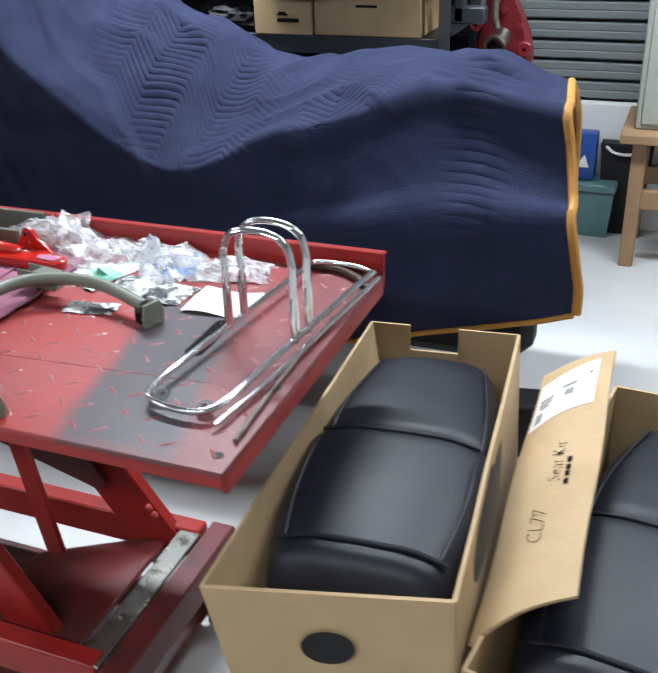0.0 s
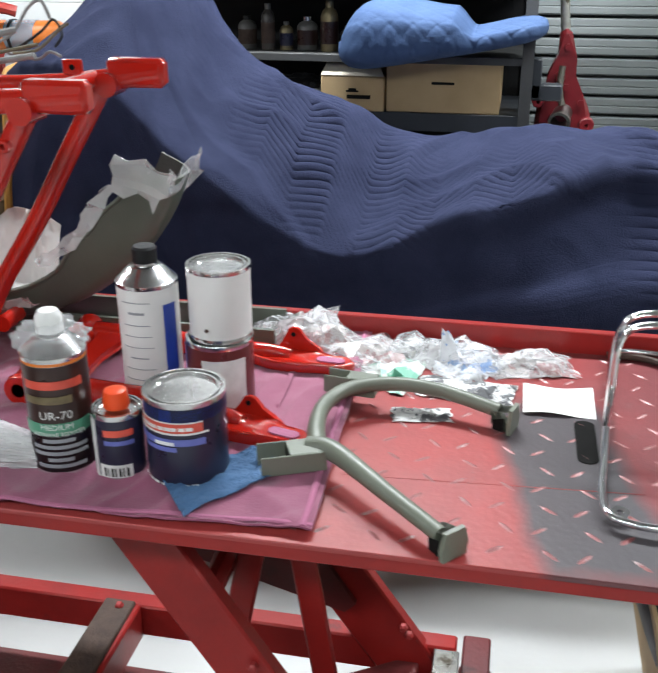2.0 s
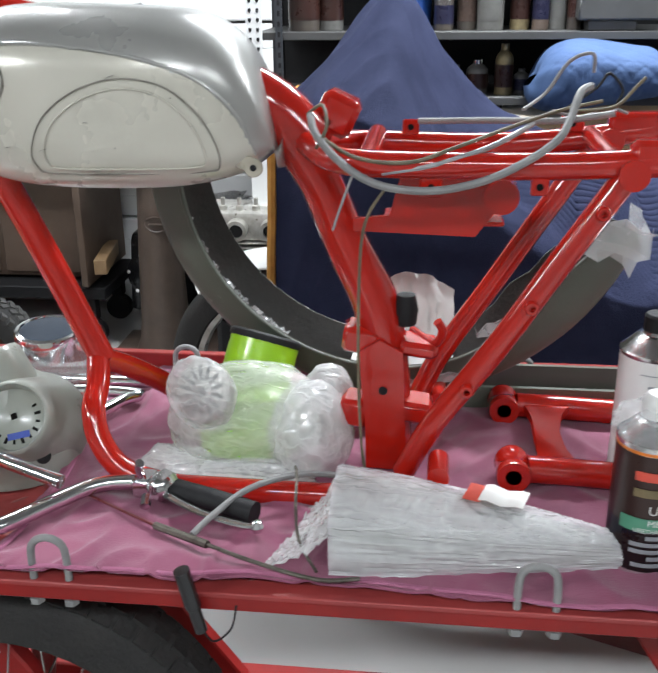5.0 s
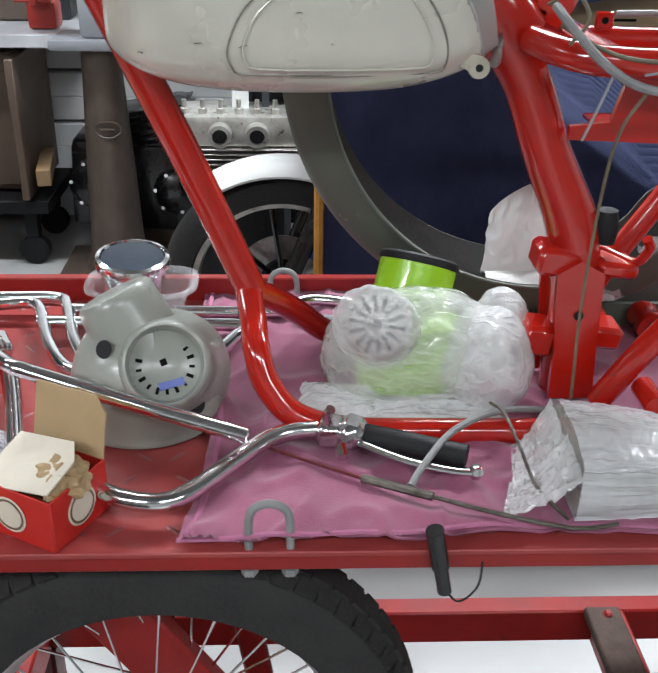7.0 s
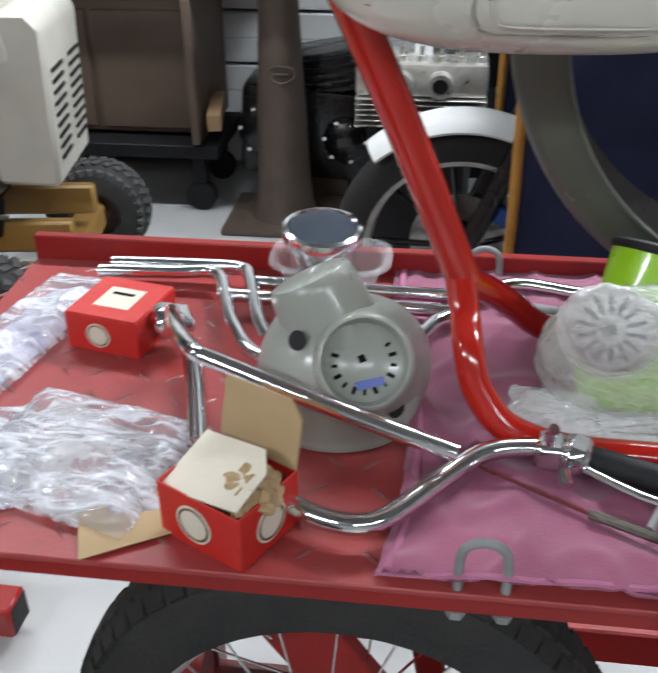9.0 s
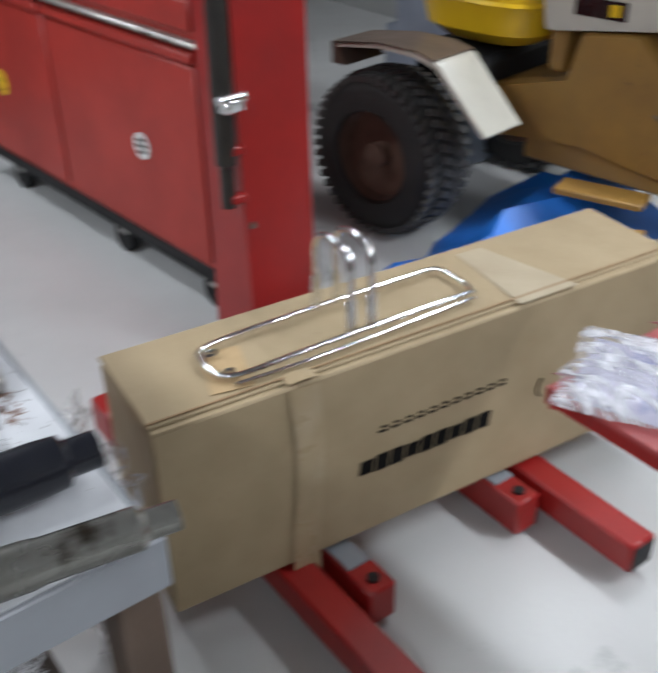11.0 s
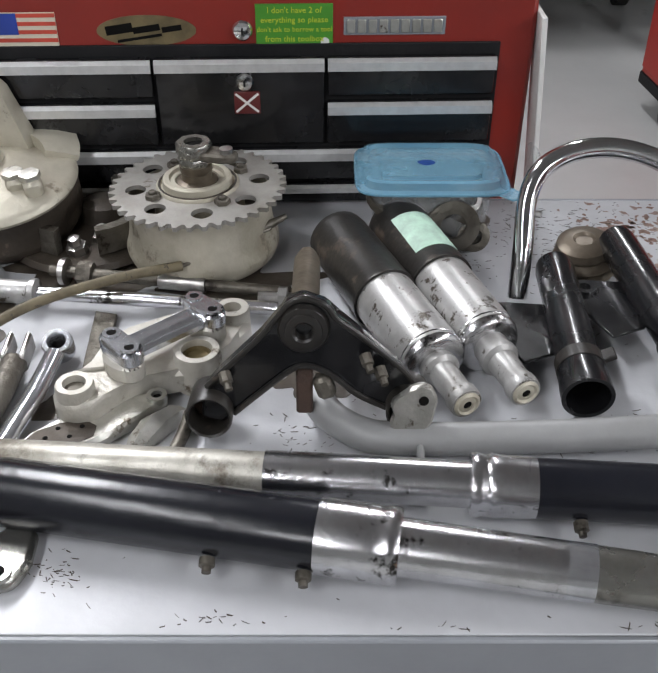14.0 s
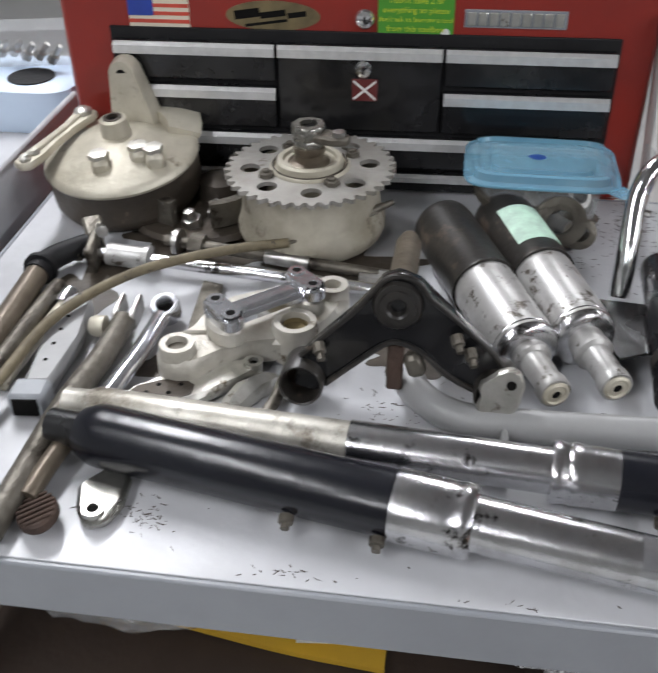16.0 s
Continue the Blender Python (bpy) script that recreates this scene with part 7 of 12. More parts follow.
def smooth_lerp(table, x):
    return sum(w * lerp(table, x + d) for d, w in ((-0.04, 0.15), (-0.02, 0.2), (0, 0.3), (0.02, 0.2), (0.04, 0.15)))


NU, NV = 340, 540


def section(x):
    zr, ye, ze, zb = smooth_lerp(RIDGE, x), smooth_lerp(BREAK_Y, x), smooth_lerp(BREAK_Z, x), lerp(HEM, x)
    bulge = (0.012 * math.sin(x * 7.0) + 0.01 * math.sin(x * 17 + 1)) * (1.0 - 0.85 * max(0.0, min(1.0, (x + 0.2) / 0.15)))
    ridge_y = 1.42
    yf = lerp([(-0.30, 1.03), (-0.10, 1.06), (0.05, 1.105), (0.25, 1.12)], x)
    zb -= 0.48 * (yf - 1.03)
    sag = 0.012 * math.sin(x * 11 + 1)
    mid = lambda k: (ridge_y + (ye - ridge_y) * k, zr + (ze - zr) * k)
    pts = [(1.80, 0.55), (1.76, (zr + 0.55) / 2), (1.66, zr - 0.08), (1.52, zr - 0.012), (ridge_y, zr), (mid(0.35)[0], mid(0.35)[1] - sag), (mid(0.7)[0], mid(0.7)[1] - sag), (ye + 0.016, ze + (0.009 if zr > ze else 0.003)), (ye - 0.003, ze - 0.013), (ye - 0.006, ze - 0.07), (yf + (ye - yf) * 0.5 + bulge, ze - 0.17), (yf + bulge * 1.2, (ze + zb) / 2), (yf - 0.01 + bulge * 1.5, zb)]
    line = spline([(0, y, z) for y, z in pts], 8)
    lens = [0]
    for a, b in zip(line, line[1:]):
        lens.append(lens[-1] + (b - a).length)
    return line, lens


SECTIONS = {}
BREAK_AT = {}


def quilt(u, v):
    x = -1.445 + 1.67 * u
    if u not in SECTIONS:
        SECTIONS[u] = section(x)
        ln, le = SECTIONS[u]
        BREAK_AT[u] = le[7 * 8 + 4]
    line, lens = SECTIONS[u]
    s = v * lens[-1]
    y, z = np.interp(s, lens, [p.y for p in line]), np.interp(s, lens, [p.z for p in line])
    y0, z0 = np.interp(s - 0.01, lens, [p.y for p in line]), np.interp(s - 0.01, lens, [p.z for p in line])
    d = Vector((0, y - y0, z - z0)).normalized() if s > 0.01 else Vector((0, -1, 0))
    nrm = Vector((0, d.z, -d.y))
    if nrm.z < 0 and abs(d.z) < 0.7:
        nrm = -nrm
    if abs(d.z) >= 0.7:
        nrm = Vector((0, -1 if y < 1.4 else 1, 0.2)).normalized()
    zig = abs((((x + 0.05) / 0.165) % 1.0) - 0.5) * 0.165
    ph = (s + zig * 0.85) / 0.0215
    hollow = 0.14 + 0.86 * math.exp(-((x + 0.62) / 0.34) ** 2)
    fade = max(0.03, min(1.0, hollow * (0.80 + 1.5 * noise.noise(Vector((x * 3.6, s * 4.0, 5))))))
    front = max(0.0, min(1.0, (BREAK_AT[u] - s) / 0.06 + 0.5))
    column = math.exp(-((x - 0.02) / 0.055) ** 2) * max(0.0, min(1.0, (BREAK_AT[u] + 0.36 - s) / 0.12))
    fade = fade * (0.10 + 0.90 * front)
    h = 0.0066 * fade * (0.30 + 0.70 * max(0.0, min(1.0, (x + 1.12) / 0.25))) * (abs(math.sin(math.pi * ph)) ** 0.6 - 0.7)
    h += 0.012 * max(0.0, 0.28 - abs(noise.noise(Vector((x * 5 + s * 4, s * 5 - x * 3, 4))))) * 3 * (0.3 + 0.7 * front)
    h += 0.016 * (0.45 + 0.55 * front) * noise.noise(Vector((x * 5, s * 4, 2))) + 0.004 * noise.noise(Vector((x * 14, s * 12, 9)))
    h *= 1.0 - 0.85 * max(0.0, (u - 0.9) / 0.1)
    h *= 1.0 - 0.8 * (1 - front) * max(0.0, min(1.0, (x + 0.15) / 0.12))
    h += 0.0052 * column * (abs(math.sin(math.pi * (s / 0.0265 + x * 6))) ** 0.6 - 0.7)
    p = Vector((x, y, z)) + nrm * h
    if u > 0.75:
        drop = max(0.0, min(1.0, (0.97 - z) / 0.42))
        fore = max(0.0, min(1.0, (s - BREAK_AT[u] + 0.30) / 0.25))
        p.x += (u - 0.75) / 0.25 * (-0.06 + fore * (0.018 + 0.088 * drop))
    return p


cover_moto = thing("moving_blanket", (-0.6, 1.3, 0.3), label="navy quilted moving blanket with yellow binding draped over a motorcycle", category="blanket")
bm = B()
sheet(bm, quilt, NU, NV, 0.006)
part("cloth", bm, NAVY, cover_moto, smooth=70)
for u in (0.0, 1.0):
    bm = B()
    tube(bm, [quilt(u, v / 60) + Vector((0.006 if u else -0.006, -0.004, 0)) for v in range(61)], 0.0135, 8, 1, squash=0.8)
    part("binding", bm, YELLOW_TRIM, cover_moto, "mustard yellow binding tape")
bm = B()
tube(bm, [quilt(i / 80, 1.0) + Vector((0, -0.002, -0.004)) for i in range(81)], 0.012, 8, 1, squash=0.6)
part("binding", bm, YELLOW_TRIM, cover_moto, "mustard yellow binding tape")
bm = B()
box(bm, (-0.55, 1.42, 0.30), (1.1, 0.16, 0.20), bevel=0.04)
box(bm, (0.05, 1.42, 0.30), (0.2, 0.12, 0.16), bevel=0.03)
moto = thing("covered_motorcycle", (-0.8, 1.42, 0), label="parked motorcycle, its white front mudguard and wheel showing beside the blanket", category="motorcycle")
part("lower_body", bm, BLACK_MATT, moto)
wc = (-1.535, 1.62, 0.33)
mw = Matrix.Translation(wc) @ pose(0, 0, 0, 90, 0, 0)
bm = B()
prof = [(0.255 + 0.075 * math.sin(math.pi * i / 12) ** 0.7, -0.05 * math.cos(math.pi * i / 12)) for i in range(13)] + [(0.25, 0.04), (0.25, -0.04)]
lathe(bm, prof + prof[:1], mw, 56, cap=False)
part("front_tyre", bm, TYRE, moto)
bm = B()
lathe(bm, [(0.235, -0.03), (0.258, -0.034), (0.258, -0.028), (0.245, 0), (0.258, 0.028), (0.258, 0.034), (0.235, 0.03), (0.228, 0), (0.235, -0.03)], mw, 48, cap=False)
part("front_rim", bm, ALU, moto)
for i in range(9):
    a = 2 * math.pi * i / 9 + 0.2
    bm = B()
    tube(bm, [mw @ Vector((0.04 * math.cos(a), 0.04 * math.sin(a), 0)), mw @ Vector((0.235 * math.cos(a + 0.1), 0.235 * math.sin(a + 0.1), 0))], 0.012, 8, 1, squash=0.6)
    part("cast_spoke", bm, BLACK_GLOSS, moto)
bm = B()
lathe(bm, [(0.06, -0.045), (0.13, -0.045), (0.13, -0.04), (0.06, -0.04), (0.06, -0.045)], mw, 40, cap=False)
part("brake_disc", bm, STEEL, moto)
bm = B()
lathe(bm, [(0, -0.06), (0.045, -0.06), (0.045, 0.06), (0, 0.06)], mw, 20)
part("front_hub", bm, BLACK_GLOSS, moto)
bm = B()
rings = []
for i in range(30):
    a = radians(131 - i * 2.9)
    rings.append([(wc[0] + (0.335 + 0.035 * (1 - abs(q) ** 2.5)) * math.cos(a), wc[1] + 0.075 * q, wc[2] + (0.335 + 0.035 * (1 - abs(q) ** 2.5)) * math.sin(a)) for q in (-1 + j / 5 for j in range(11))] + [(wc[0] + (0.328 + 0.033 * (1 - abs(q) ** 2.5)) * math.cos(a), wc[1] + 0.07 * q, wc[2] + (0.328 + 0.033 * (1 - abs(q) ** 2.5)) * math.sin(a)) for q in (1 - j / 5 for j in range(11))])
loft(bm, rings)
part("front_mudguard", bm, WHITE_PLASTIC, moto, "glossy white front mudguard", smooth=50)
for y in (1.53, 1.71):
    bm = B()
    tube(bm, [(-1.535, y, 0.33), (-1.36, y, 0.75)], 0.026, 14, 1)
    part("fork_leg", bm, BLACK_GLOSS, moto)
bm = B()
box(bm, (-1.43, 1.53, 0.46), (0.05, 0.03, 0.05), (0, 20, 0), 0.008)
part("caliper", bm, BLUE, moto, "blue brake caliper")

# engines on the floor
eng = thing("engine", (-2.1, 2.8, 0), label="black motorcycle engine standing on the floor", category="engine")
for c, s, r, ma, nm in (((-2.1, 2.8, 0.26), (0.50, 0.26, 0.34), 4, BLACK_GLOSS, "crankcase"), ((-2.06, 2.8, 0.48), (0.34, 0.24, 0.16), -10, BLACK_GLOSS, "cylinder"), ((-2.1, 2.8, 0.05), (0.3, 0.2, 0.098), 0, BROWN_WOOD, "wood_block")):
    bm = B()
    box(bm, c, s, (0, r, 0), 0.035 if nm != "wood_block" else 0.003, 2)
    part(nm, bm, ma, eng)
for i in range(5):
    bm = B()
    box(bm, (-2.05 - 0.008 * i, 2.8, 0.43 + i * 0.026), (0.38, 0.29, 0.006), (0, -10, 0), 0.002)
    part("fin", bm, BLACK_GLOSS, eng)
for x, z, r in ((-2.25, 0.28, 0.10), (-1.95, 0.25, 0.085)):
    bm = B()
    rod(bm, (x, 2.68, z), (x, 2.64, z), [(0, 0), (r, 0), (r, 0.03), (r * 0.8, 0.045), (0, 0.05)], 28)
    part("side_cover", bm, BLACK_GLOSS, eng)
    for j in range(6):
        bm = B()
        rod(bm, (x + r * 0.9 * math.cos(j), 2.652, z + r * 0.9 * math.sin(j)), (x + r * 0.9 * math.cos(j), 2.63, z + r * 0.9 * math.sin(j)), [(0, 0), (0.008, 0), (0.008, 0.014), (0, 0.014)], 6)
        part("bolt", bm, CHROME, eng)
hd = thing("cylinder_head", (-1.66, 2.15, 0), label="bare aluminium cylinder head with twin ports on a stand", category="cylinder head")
bm = B()
box(bm, (-1.66, 2.15, 0.68), (0.36, 0.20, 0.09), bevel=0.012, seg=2)
part("casting", bm, ALU, hd)
for x in (-1.715, -1.607):
    bm = B()
    rod(bm, (x, 2.06, 0.675), (x, 2.02, 0.672), [(0.021, 0.0), (0.036, 0), (0.034, 0.03), (0.034, 0.04), (0.022, 0.04), (0.021, 0.0)], 24)
    part("port", bm, ALU, hd)
    bm = B()
    rod(bm, (x, 2.05, 0.675), (x, 2.021, 0.672), [(0, 0), (0.022, 0), (0.022, 0.022), (0, 0.022)], 20)
    part("port_bore", bm, BLACK_MATT, hd)
for i in range(6):
    bm = B()
    box(bm, (-1.66, 2.15, 0.555 + i * 0.015), (0.36, 0.23, 0.004), bevel=0.001)
    part("fin", bm, ALU, hd)
for i in range(7):
    bm = B()
    rod(bm, (-1.82 + i * 0.053, 2.09, 0.72), (-1.82 + i * 0.053, 2.09, 0.765), [(0, 0), (0.013, 0), (0.013, 0.02), (0.007, 0.022), (0.007, 0.045), (0, 0.045)], 10)
    part("stud", bm, ALU, hd)
bm = B()
box(bm, (-1.66, 2.17, 0.27), (0.30, 0.2, 0.54), bevel=0.02)
part("stand", bm, BLACK_MATT, hd)
hd.location.y -= 0.13

# ---- shelf unit ----
shelf = thing("shelf_unit", (-0.96, 2.25, 0), label="dark steel shelf unit full of bottles and boxes", category="shelf")
SX0, SX1, SY0, SY1 = -1.66, -0.28, 2.05, 2.45
# the topmost board is out of view, added to shade the bottles below
for z, ma in ((0.14, DARK_SHELF), (0.52, DARK_SHELF), (0.895, DARK_SHELF), (1.065, GREY_SHELF), (1.255, GREY_SHELF), (1.62, GREY_SHELF)):
    bm = B()
    box(bm, ((SX0 + SX1) / 2, (SY0 + SY1) / 2, z - 0.002), (SX1 - SX0, SY1 - SY0, 0.004))
    h = 0.055 if z == 0.895 else 0.022
    box(bm, ((SX0 + SX1) / 2, SY0 - 0.001, z - h / 2), (SX1 - SX0, 0.004, h), bevel=0.001)
    box(bm, ((SX0 + SX1) / 2, SY1, z - h / 2), (SX1 - SX0, 0.004, h), bevel=0.001)
    part("shelf_board", bm, ma, shelf)
for x, y, ma, w in ((SX0, SY0 - 0.02, WHITE_STEEL, 0.05), (SX1, SY0 - 0.006, GREY_SHELF, 0.035), (SX0, SY1 + 0.004, DARK_SHELF, 0.035), (SX1, SY1 + 0.004, DARK_SHELF, 0.035)):
    bm = B()
    loft(bm, [[(x + a, y + b, z) for a, b in ((-w / 2, 0), (w / 2, 0), (w / 2, 0.004), (-w / 2 + 0.004, 0.004), (-w / 2 + 0.004, 0.035), (-w / 2, 0.035))] for z in (0, 1.75)])
    post = part("post", bm, ma, shelf, smooth=0)
    if ma is WHITE_STEEL:
        for i in range(30):
            for dx in (-0.012, 0.012):
                bm = B()
                z = 0.9 + i * 0.028
                prism(bm, [(-0.004, 0.006), (0.004, 0.006), (0.005, 0.0), (0.002, -0.007), (-0.002, -0.007), (-0.005, 0.0)], 0, 0.0006, pose(x + dx, y - 0.0007, z, 90, 0, 0))
                part("slot", bm, BLACK_MATT, post)
bm = B()
box(bm, (SX0 + 0.075, SY0 - 0.01, 0.9), (0.022, 0.004, 1.75))
strip = part("slotted_strip", bm, DARK_SHELF, shelf)
for i in range(26):
    bm = B()
    box(bm, (SX0 + 0.075, SY0 - 0.0125, 0.98 + i * 0.03), (0.008, 0.001, 0.015))
    part("slot", bm, BLACK_MATT, strip)
# black sheet added behind the boards to keep the inside dark
bm = B()
box(bm, (-0.97, SY1 + 0.012, 0.95), (1.36, 0.004, 1.5))
part("added_dark_back", bm, BLACK_MATT, shelf)


def carton(name, c, s, rz, label, material=CARD, mark=True):
    m = pose(c[0], c[1], c[2], 0, 0, rz)
    holder = thing(name, m=m, label=label, category="box", group="cartons on the shelf")
    w, d, h = s
    bm = B()
    box(bm, (0, 0, 0), (w, d, h), m=m @ pose(0, 0, h / 2), bevel=0.003)
    part("body", bm, material, holder)
    bm = B()
    box(bm, (0, 0, 0), (w * 0.96, 0.002, 0.001), m=m @ pose(0, 0, h + 0.001))
    part("lid_joint", bm, CARD_DARK, holder)
    if mark:
        bm = B()
        box(bm, (0, 0, 0), (w * 0.2, 0.001, h * 0.05), m=m @ pose(0, -d / 2 - 0.001, h * 0.58))
        part("hand_slot" if w > 0.3 else "print_mark", bm, INK, holder)
    return holder


carton("carton", (-0.53, 2.20, 0.896), (0.35, 0.30, 0.155), 0, "tan cardboard carton with a narrow hand slot on the shelf")
carton("carton", (-0.81, 2.17, 0.896), (0.20, 0.26, 0.105), 0, "small tan carton with an open white lid on the shelf")
bm = B()
prism(bm, [(-0.1, 0), (0.1, 0), (0.07, 0.07), (-0.09, 0.08)], 0, 0.002, pose(-0.81, 2.04, 1.003, 28, 0, 0))
solo("carton_flap", bm, CARD_WHITE, "white-lined cardboard flap on the small carton", "cardboard")
bm = B()
for i in range(2):
    box(bm, (-0.81 + 0.02 * i, 2.0385, 0.96 - 0.02 * i), (0.025 + 0.05 * i, 0.001, 0.012), (0, 0, 0))
solo("carton_print", bm, INK, "dark printed marks on the small carton", "print")


def bottle(x, y, z, r, h, body, cap, label, name="bottle"):
    holder = thing(name, (x, y, z), label=label, category="bottle", group="bottles on the shelf")
    bm = B()
    lathe(bm, [(0, 0), (r, 0), (r, h * 0.7), (r * 0.8, h * 0.8), (r * 0.4, h * 0.87), (r * 0.38, h * 0.9), (0, h * 0.9)], pose(x, y, z), 18)
    part("body", bm, body, holder)
    bm = B()
    lathe(bm, [(0, 0), (r * 0.45, 0), (r * 0.45, h * 0.12), (0, h * 0.12)], pose(x, y, z + h * 0.88), 14)
    part("cap", bm, cap, holder)
    bm = B()
    lathe(bm, [(r, h * 0.15), (r * 1.02, h * 0.15), (r * 1.02, h * 0.6), (r, h * 0.6)], pose(x, y, z), 18, cap=False)
    part("label", bm, (BOTTLE_GREY, DARK_PRINT, RUST, BROWN_PRINT)[int(abs(x * 97)) % 4], holder)


for i, (x, r, h, b, c_) in enumerate(((-1.43, 0.02, 0.12, BOTTLE_DARK, BOTTLE_GREY), (-1.36, 0.018, 0.10, BRASS, RED_PRINT), (-1.18, 0.03, 0.1, BOTTLE_GREY, BLACK_MATT), (-1.10, 0.022, 0.14, BOTTLE_DARK, BOTTLE_GREY), (-1.045, 0.022, 0.085, BRASS, BOTTLE_GREY), (-0.98, 0.034, 0.10, BOTTLE_GREY, TIN), (-0.90, 0.028, 0.15, BRASS, BRASS), (-0.845, 0.025, 0.075, BOTTLE_GREY, BOTTLE_GREY), (-0.77, 0.022, 0.13, BOTTLE_DARK, BOTTLE_GREY), (-0.64, 0.024, 0.12, BOTTLE_DARK, BOTTLE_DARK), (-0.5, 0.03, 0.1, BOTTLE_DARK, RED_PRINT))):
    bottle(x, 2.13 + 0.02 * (i % 3), 1.066, r, h, b, c_, "small bottle of shop fluid on the shelf")
for i, (x, r, h, b, c_) in enumerate(((-1.52, 0.05, 0.22, BOTTLE_DARK, BOTTLE_GREY), (-1.44, 0.04, 0.2, BOTTLE_GREY, BROWN_POST), (-1.09, 0.03, 0.12, BOTTLE_DARK, BOTTLE_GREY), (-1.02, 0.03, 0.16, BOTTLE_DARK, BOTTLE_GREY), (-0.95, 0.04, 0.18, BOTTLE_GREY, BOTTLE_DARK), (-0.86, 0.03, 0.2, BRASS, BRASS), (-0.80, 0.025, 0.2, BROWN_POST, BRASS), (-0.75, 0.03, 0.22, BOTTLE_GREY, RUST), (-0.70, 0.022, 0.24, BOTTLE_DARK, BLACK_MATT))):
    bottle(x, 2.14 + 0.02 * (i % 2), 1.256, r, h, b, c_, "bottle or jar on the upper shelf")
bm = B()
lathe(bm, [(0, 0), (0.07, 0), (0.075, 0.25), (0.07, 0.26), (0, 0.26)], pose(-1.2, 2.2, 1.256), 28)
solo("blue_drum", bm, BLUE, "blue plastic drum on the upper shelf", "drum")
bm = B()
box(bm, (-0.58, 2.18, 1.32), (0.24, 0.26, 0.07), bevel=0.006)
box(bm, (-0.60, 2.18, 1.27), (0.14, 0.24, 0.03), bevel=0.004)
solo("grey_case", bm, GREY_SHELF, "grey metal case on the upper shelf", "case")
rng = random.Random(9)
for i in range(14):
    x = -1.5 + i * 0.085
    bottle(x, 2.14, 0.521, rng.uniform(0.02, 0.034), rng.uniform(0.12, 0.3), rng.choice((DARK_SHELF, GREY_EDGE, BLACK_MATT, TEAL, WHITE_PLASTIC)), rng.choice((BLACK_MATT, WHITE_PLASTIC)), "bottle on the lower shelf")
bm = B()
blob(bm, (-1.0, 2.13, 0.94), (0.13, 0.08, 0.05), 0.3, 14, 4, 1.0, 0, 0.897, 0.4)
solo("black_bag", bm, BLACK_MATT, "crumpled black plastic bag on the shelf", "bag", smooth=30)

# folded blue blanket over the cartons
bl = thing("folded_blanket", (-0.55, 2.03, 1.05), label="folded bright blue quilted blanket lying over the cartons", category="blanket")
bm = B()


def pad(u, v):
    a = 2 * math.pi * v
    x = -0.83 + 0.60 * u + 0.018 * math.sin(a) * (1 - u)
    step = min(1.0, max(0.0, (u - 0.54) / 0.12))
    step = step * step * (3 - 2 * step)
    low, top = 1.018 + 0.110 * u, 1.222 + 0.012 * math.sin(u * 8) - step * (0.062 - 0.05 * (u - 0.54))
    end = max(1 - abs(2 * u - 1) ** 7, 0.0) ** 0.5
    half_y = (0.175 - 0.03 * step) * (0.25 + 0.75 * end)
    half_z = (top - low) / 2 * (0.12 + 0.88 * end)
    c_, s_ = math.cos(a), math.sin(a)
    y = 2.02 + half_y * math.copysign(abs(c_) ** 0.75, c_)
    z = (top + low) / 2 + half_z * math.copysign(abs(s_) ** 0.65, s_)
    fold = 0.003 * (0.3 - abs(noise.noise(Vector((u * 4 + s_, c_ * 1.5 + 2, s_ * 2)))))
    seam = 0.0022 * (min(1.0, abs(math.sin((x * 0.9 + z + y) * 52)) * 2.2) + min(1.0, abs(math.sin((x * 0.9 - z - y) * 52)) * 2.2))
    k = fold + seam * (1.0 if s_ < 0.35 else 0.55)
    return (x, y + k * c_, z + k * s_)


sheet(bm, pad, 150, 120)
bmesh.ops.remove_doubles(bm, verts=bm.verts, dist=0.0008)
part("pad", bm, BLUE_QUILT, bl, smooth=60)

# red hoist leaning by the roller door
jack = thing("engine_hoist", (-0.15, 2.32, 0), label="dark red engine hoist with a bare steel socket", category="hoist")
bm = B()
prism(bm, [(-0.23, 0.74), (-0.065, 0.74), (-0.055, 0.81), (-0.068, 0.875), (-0.095, 0.93), (-0.122, 0.985), (-0.138, 1.04), (-0.146, 1.13), (-0.182, 1.13), (-0.184, 1.05), (-0.196, 0.985), (-0.216, 0.935), (-0.238, 0.875), (-0.243, 0.80)], -0.035, 0.035, Matrix(((1, 0, 0, 0), (0, 0, 1, 2.33), (0, 1, 0, 0), (0, 0, 0, 1))), 0.014)
part("side_plate", bm, HOIST_RED, jack)
for x, z, r in ((-0.235, 0.905, 0.020), (-0.075, 0.835, 0.024), (-0.172, 0.985, 0.017)):
    bm = B()
    rod(bm, (x, 2.30, z), (x, 2.262, z), [(0.006, 0), (r, 0), (r, 0.028), (r * 0.85, 0.032), (0.006, 0.032), (0.006, 0)], 18)
    part("pivot_boss", bm, HOIST_RED, jack)
bm = B()
tube(bm, [(-0.168, 2.272, 1.02), (-0.172, 2.262, 0.95), (-0.160, 2.25, 0.90)], 0.011, 10, 3)
part("ram_rod", bm, STEEL_DIRTY, jack)
bm = B()
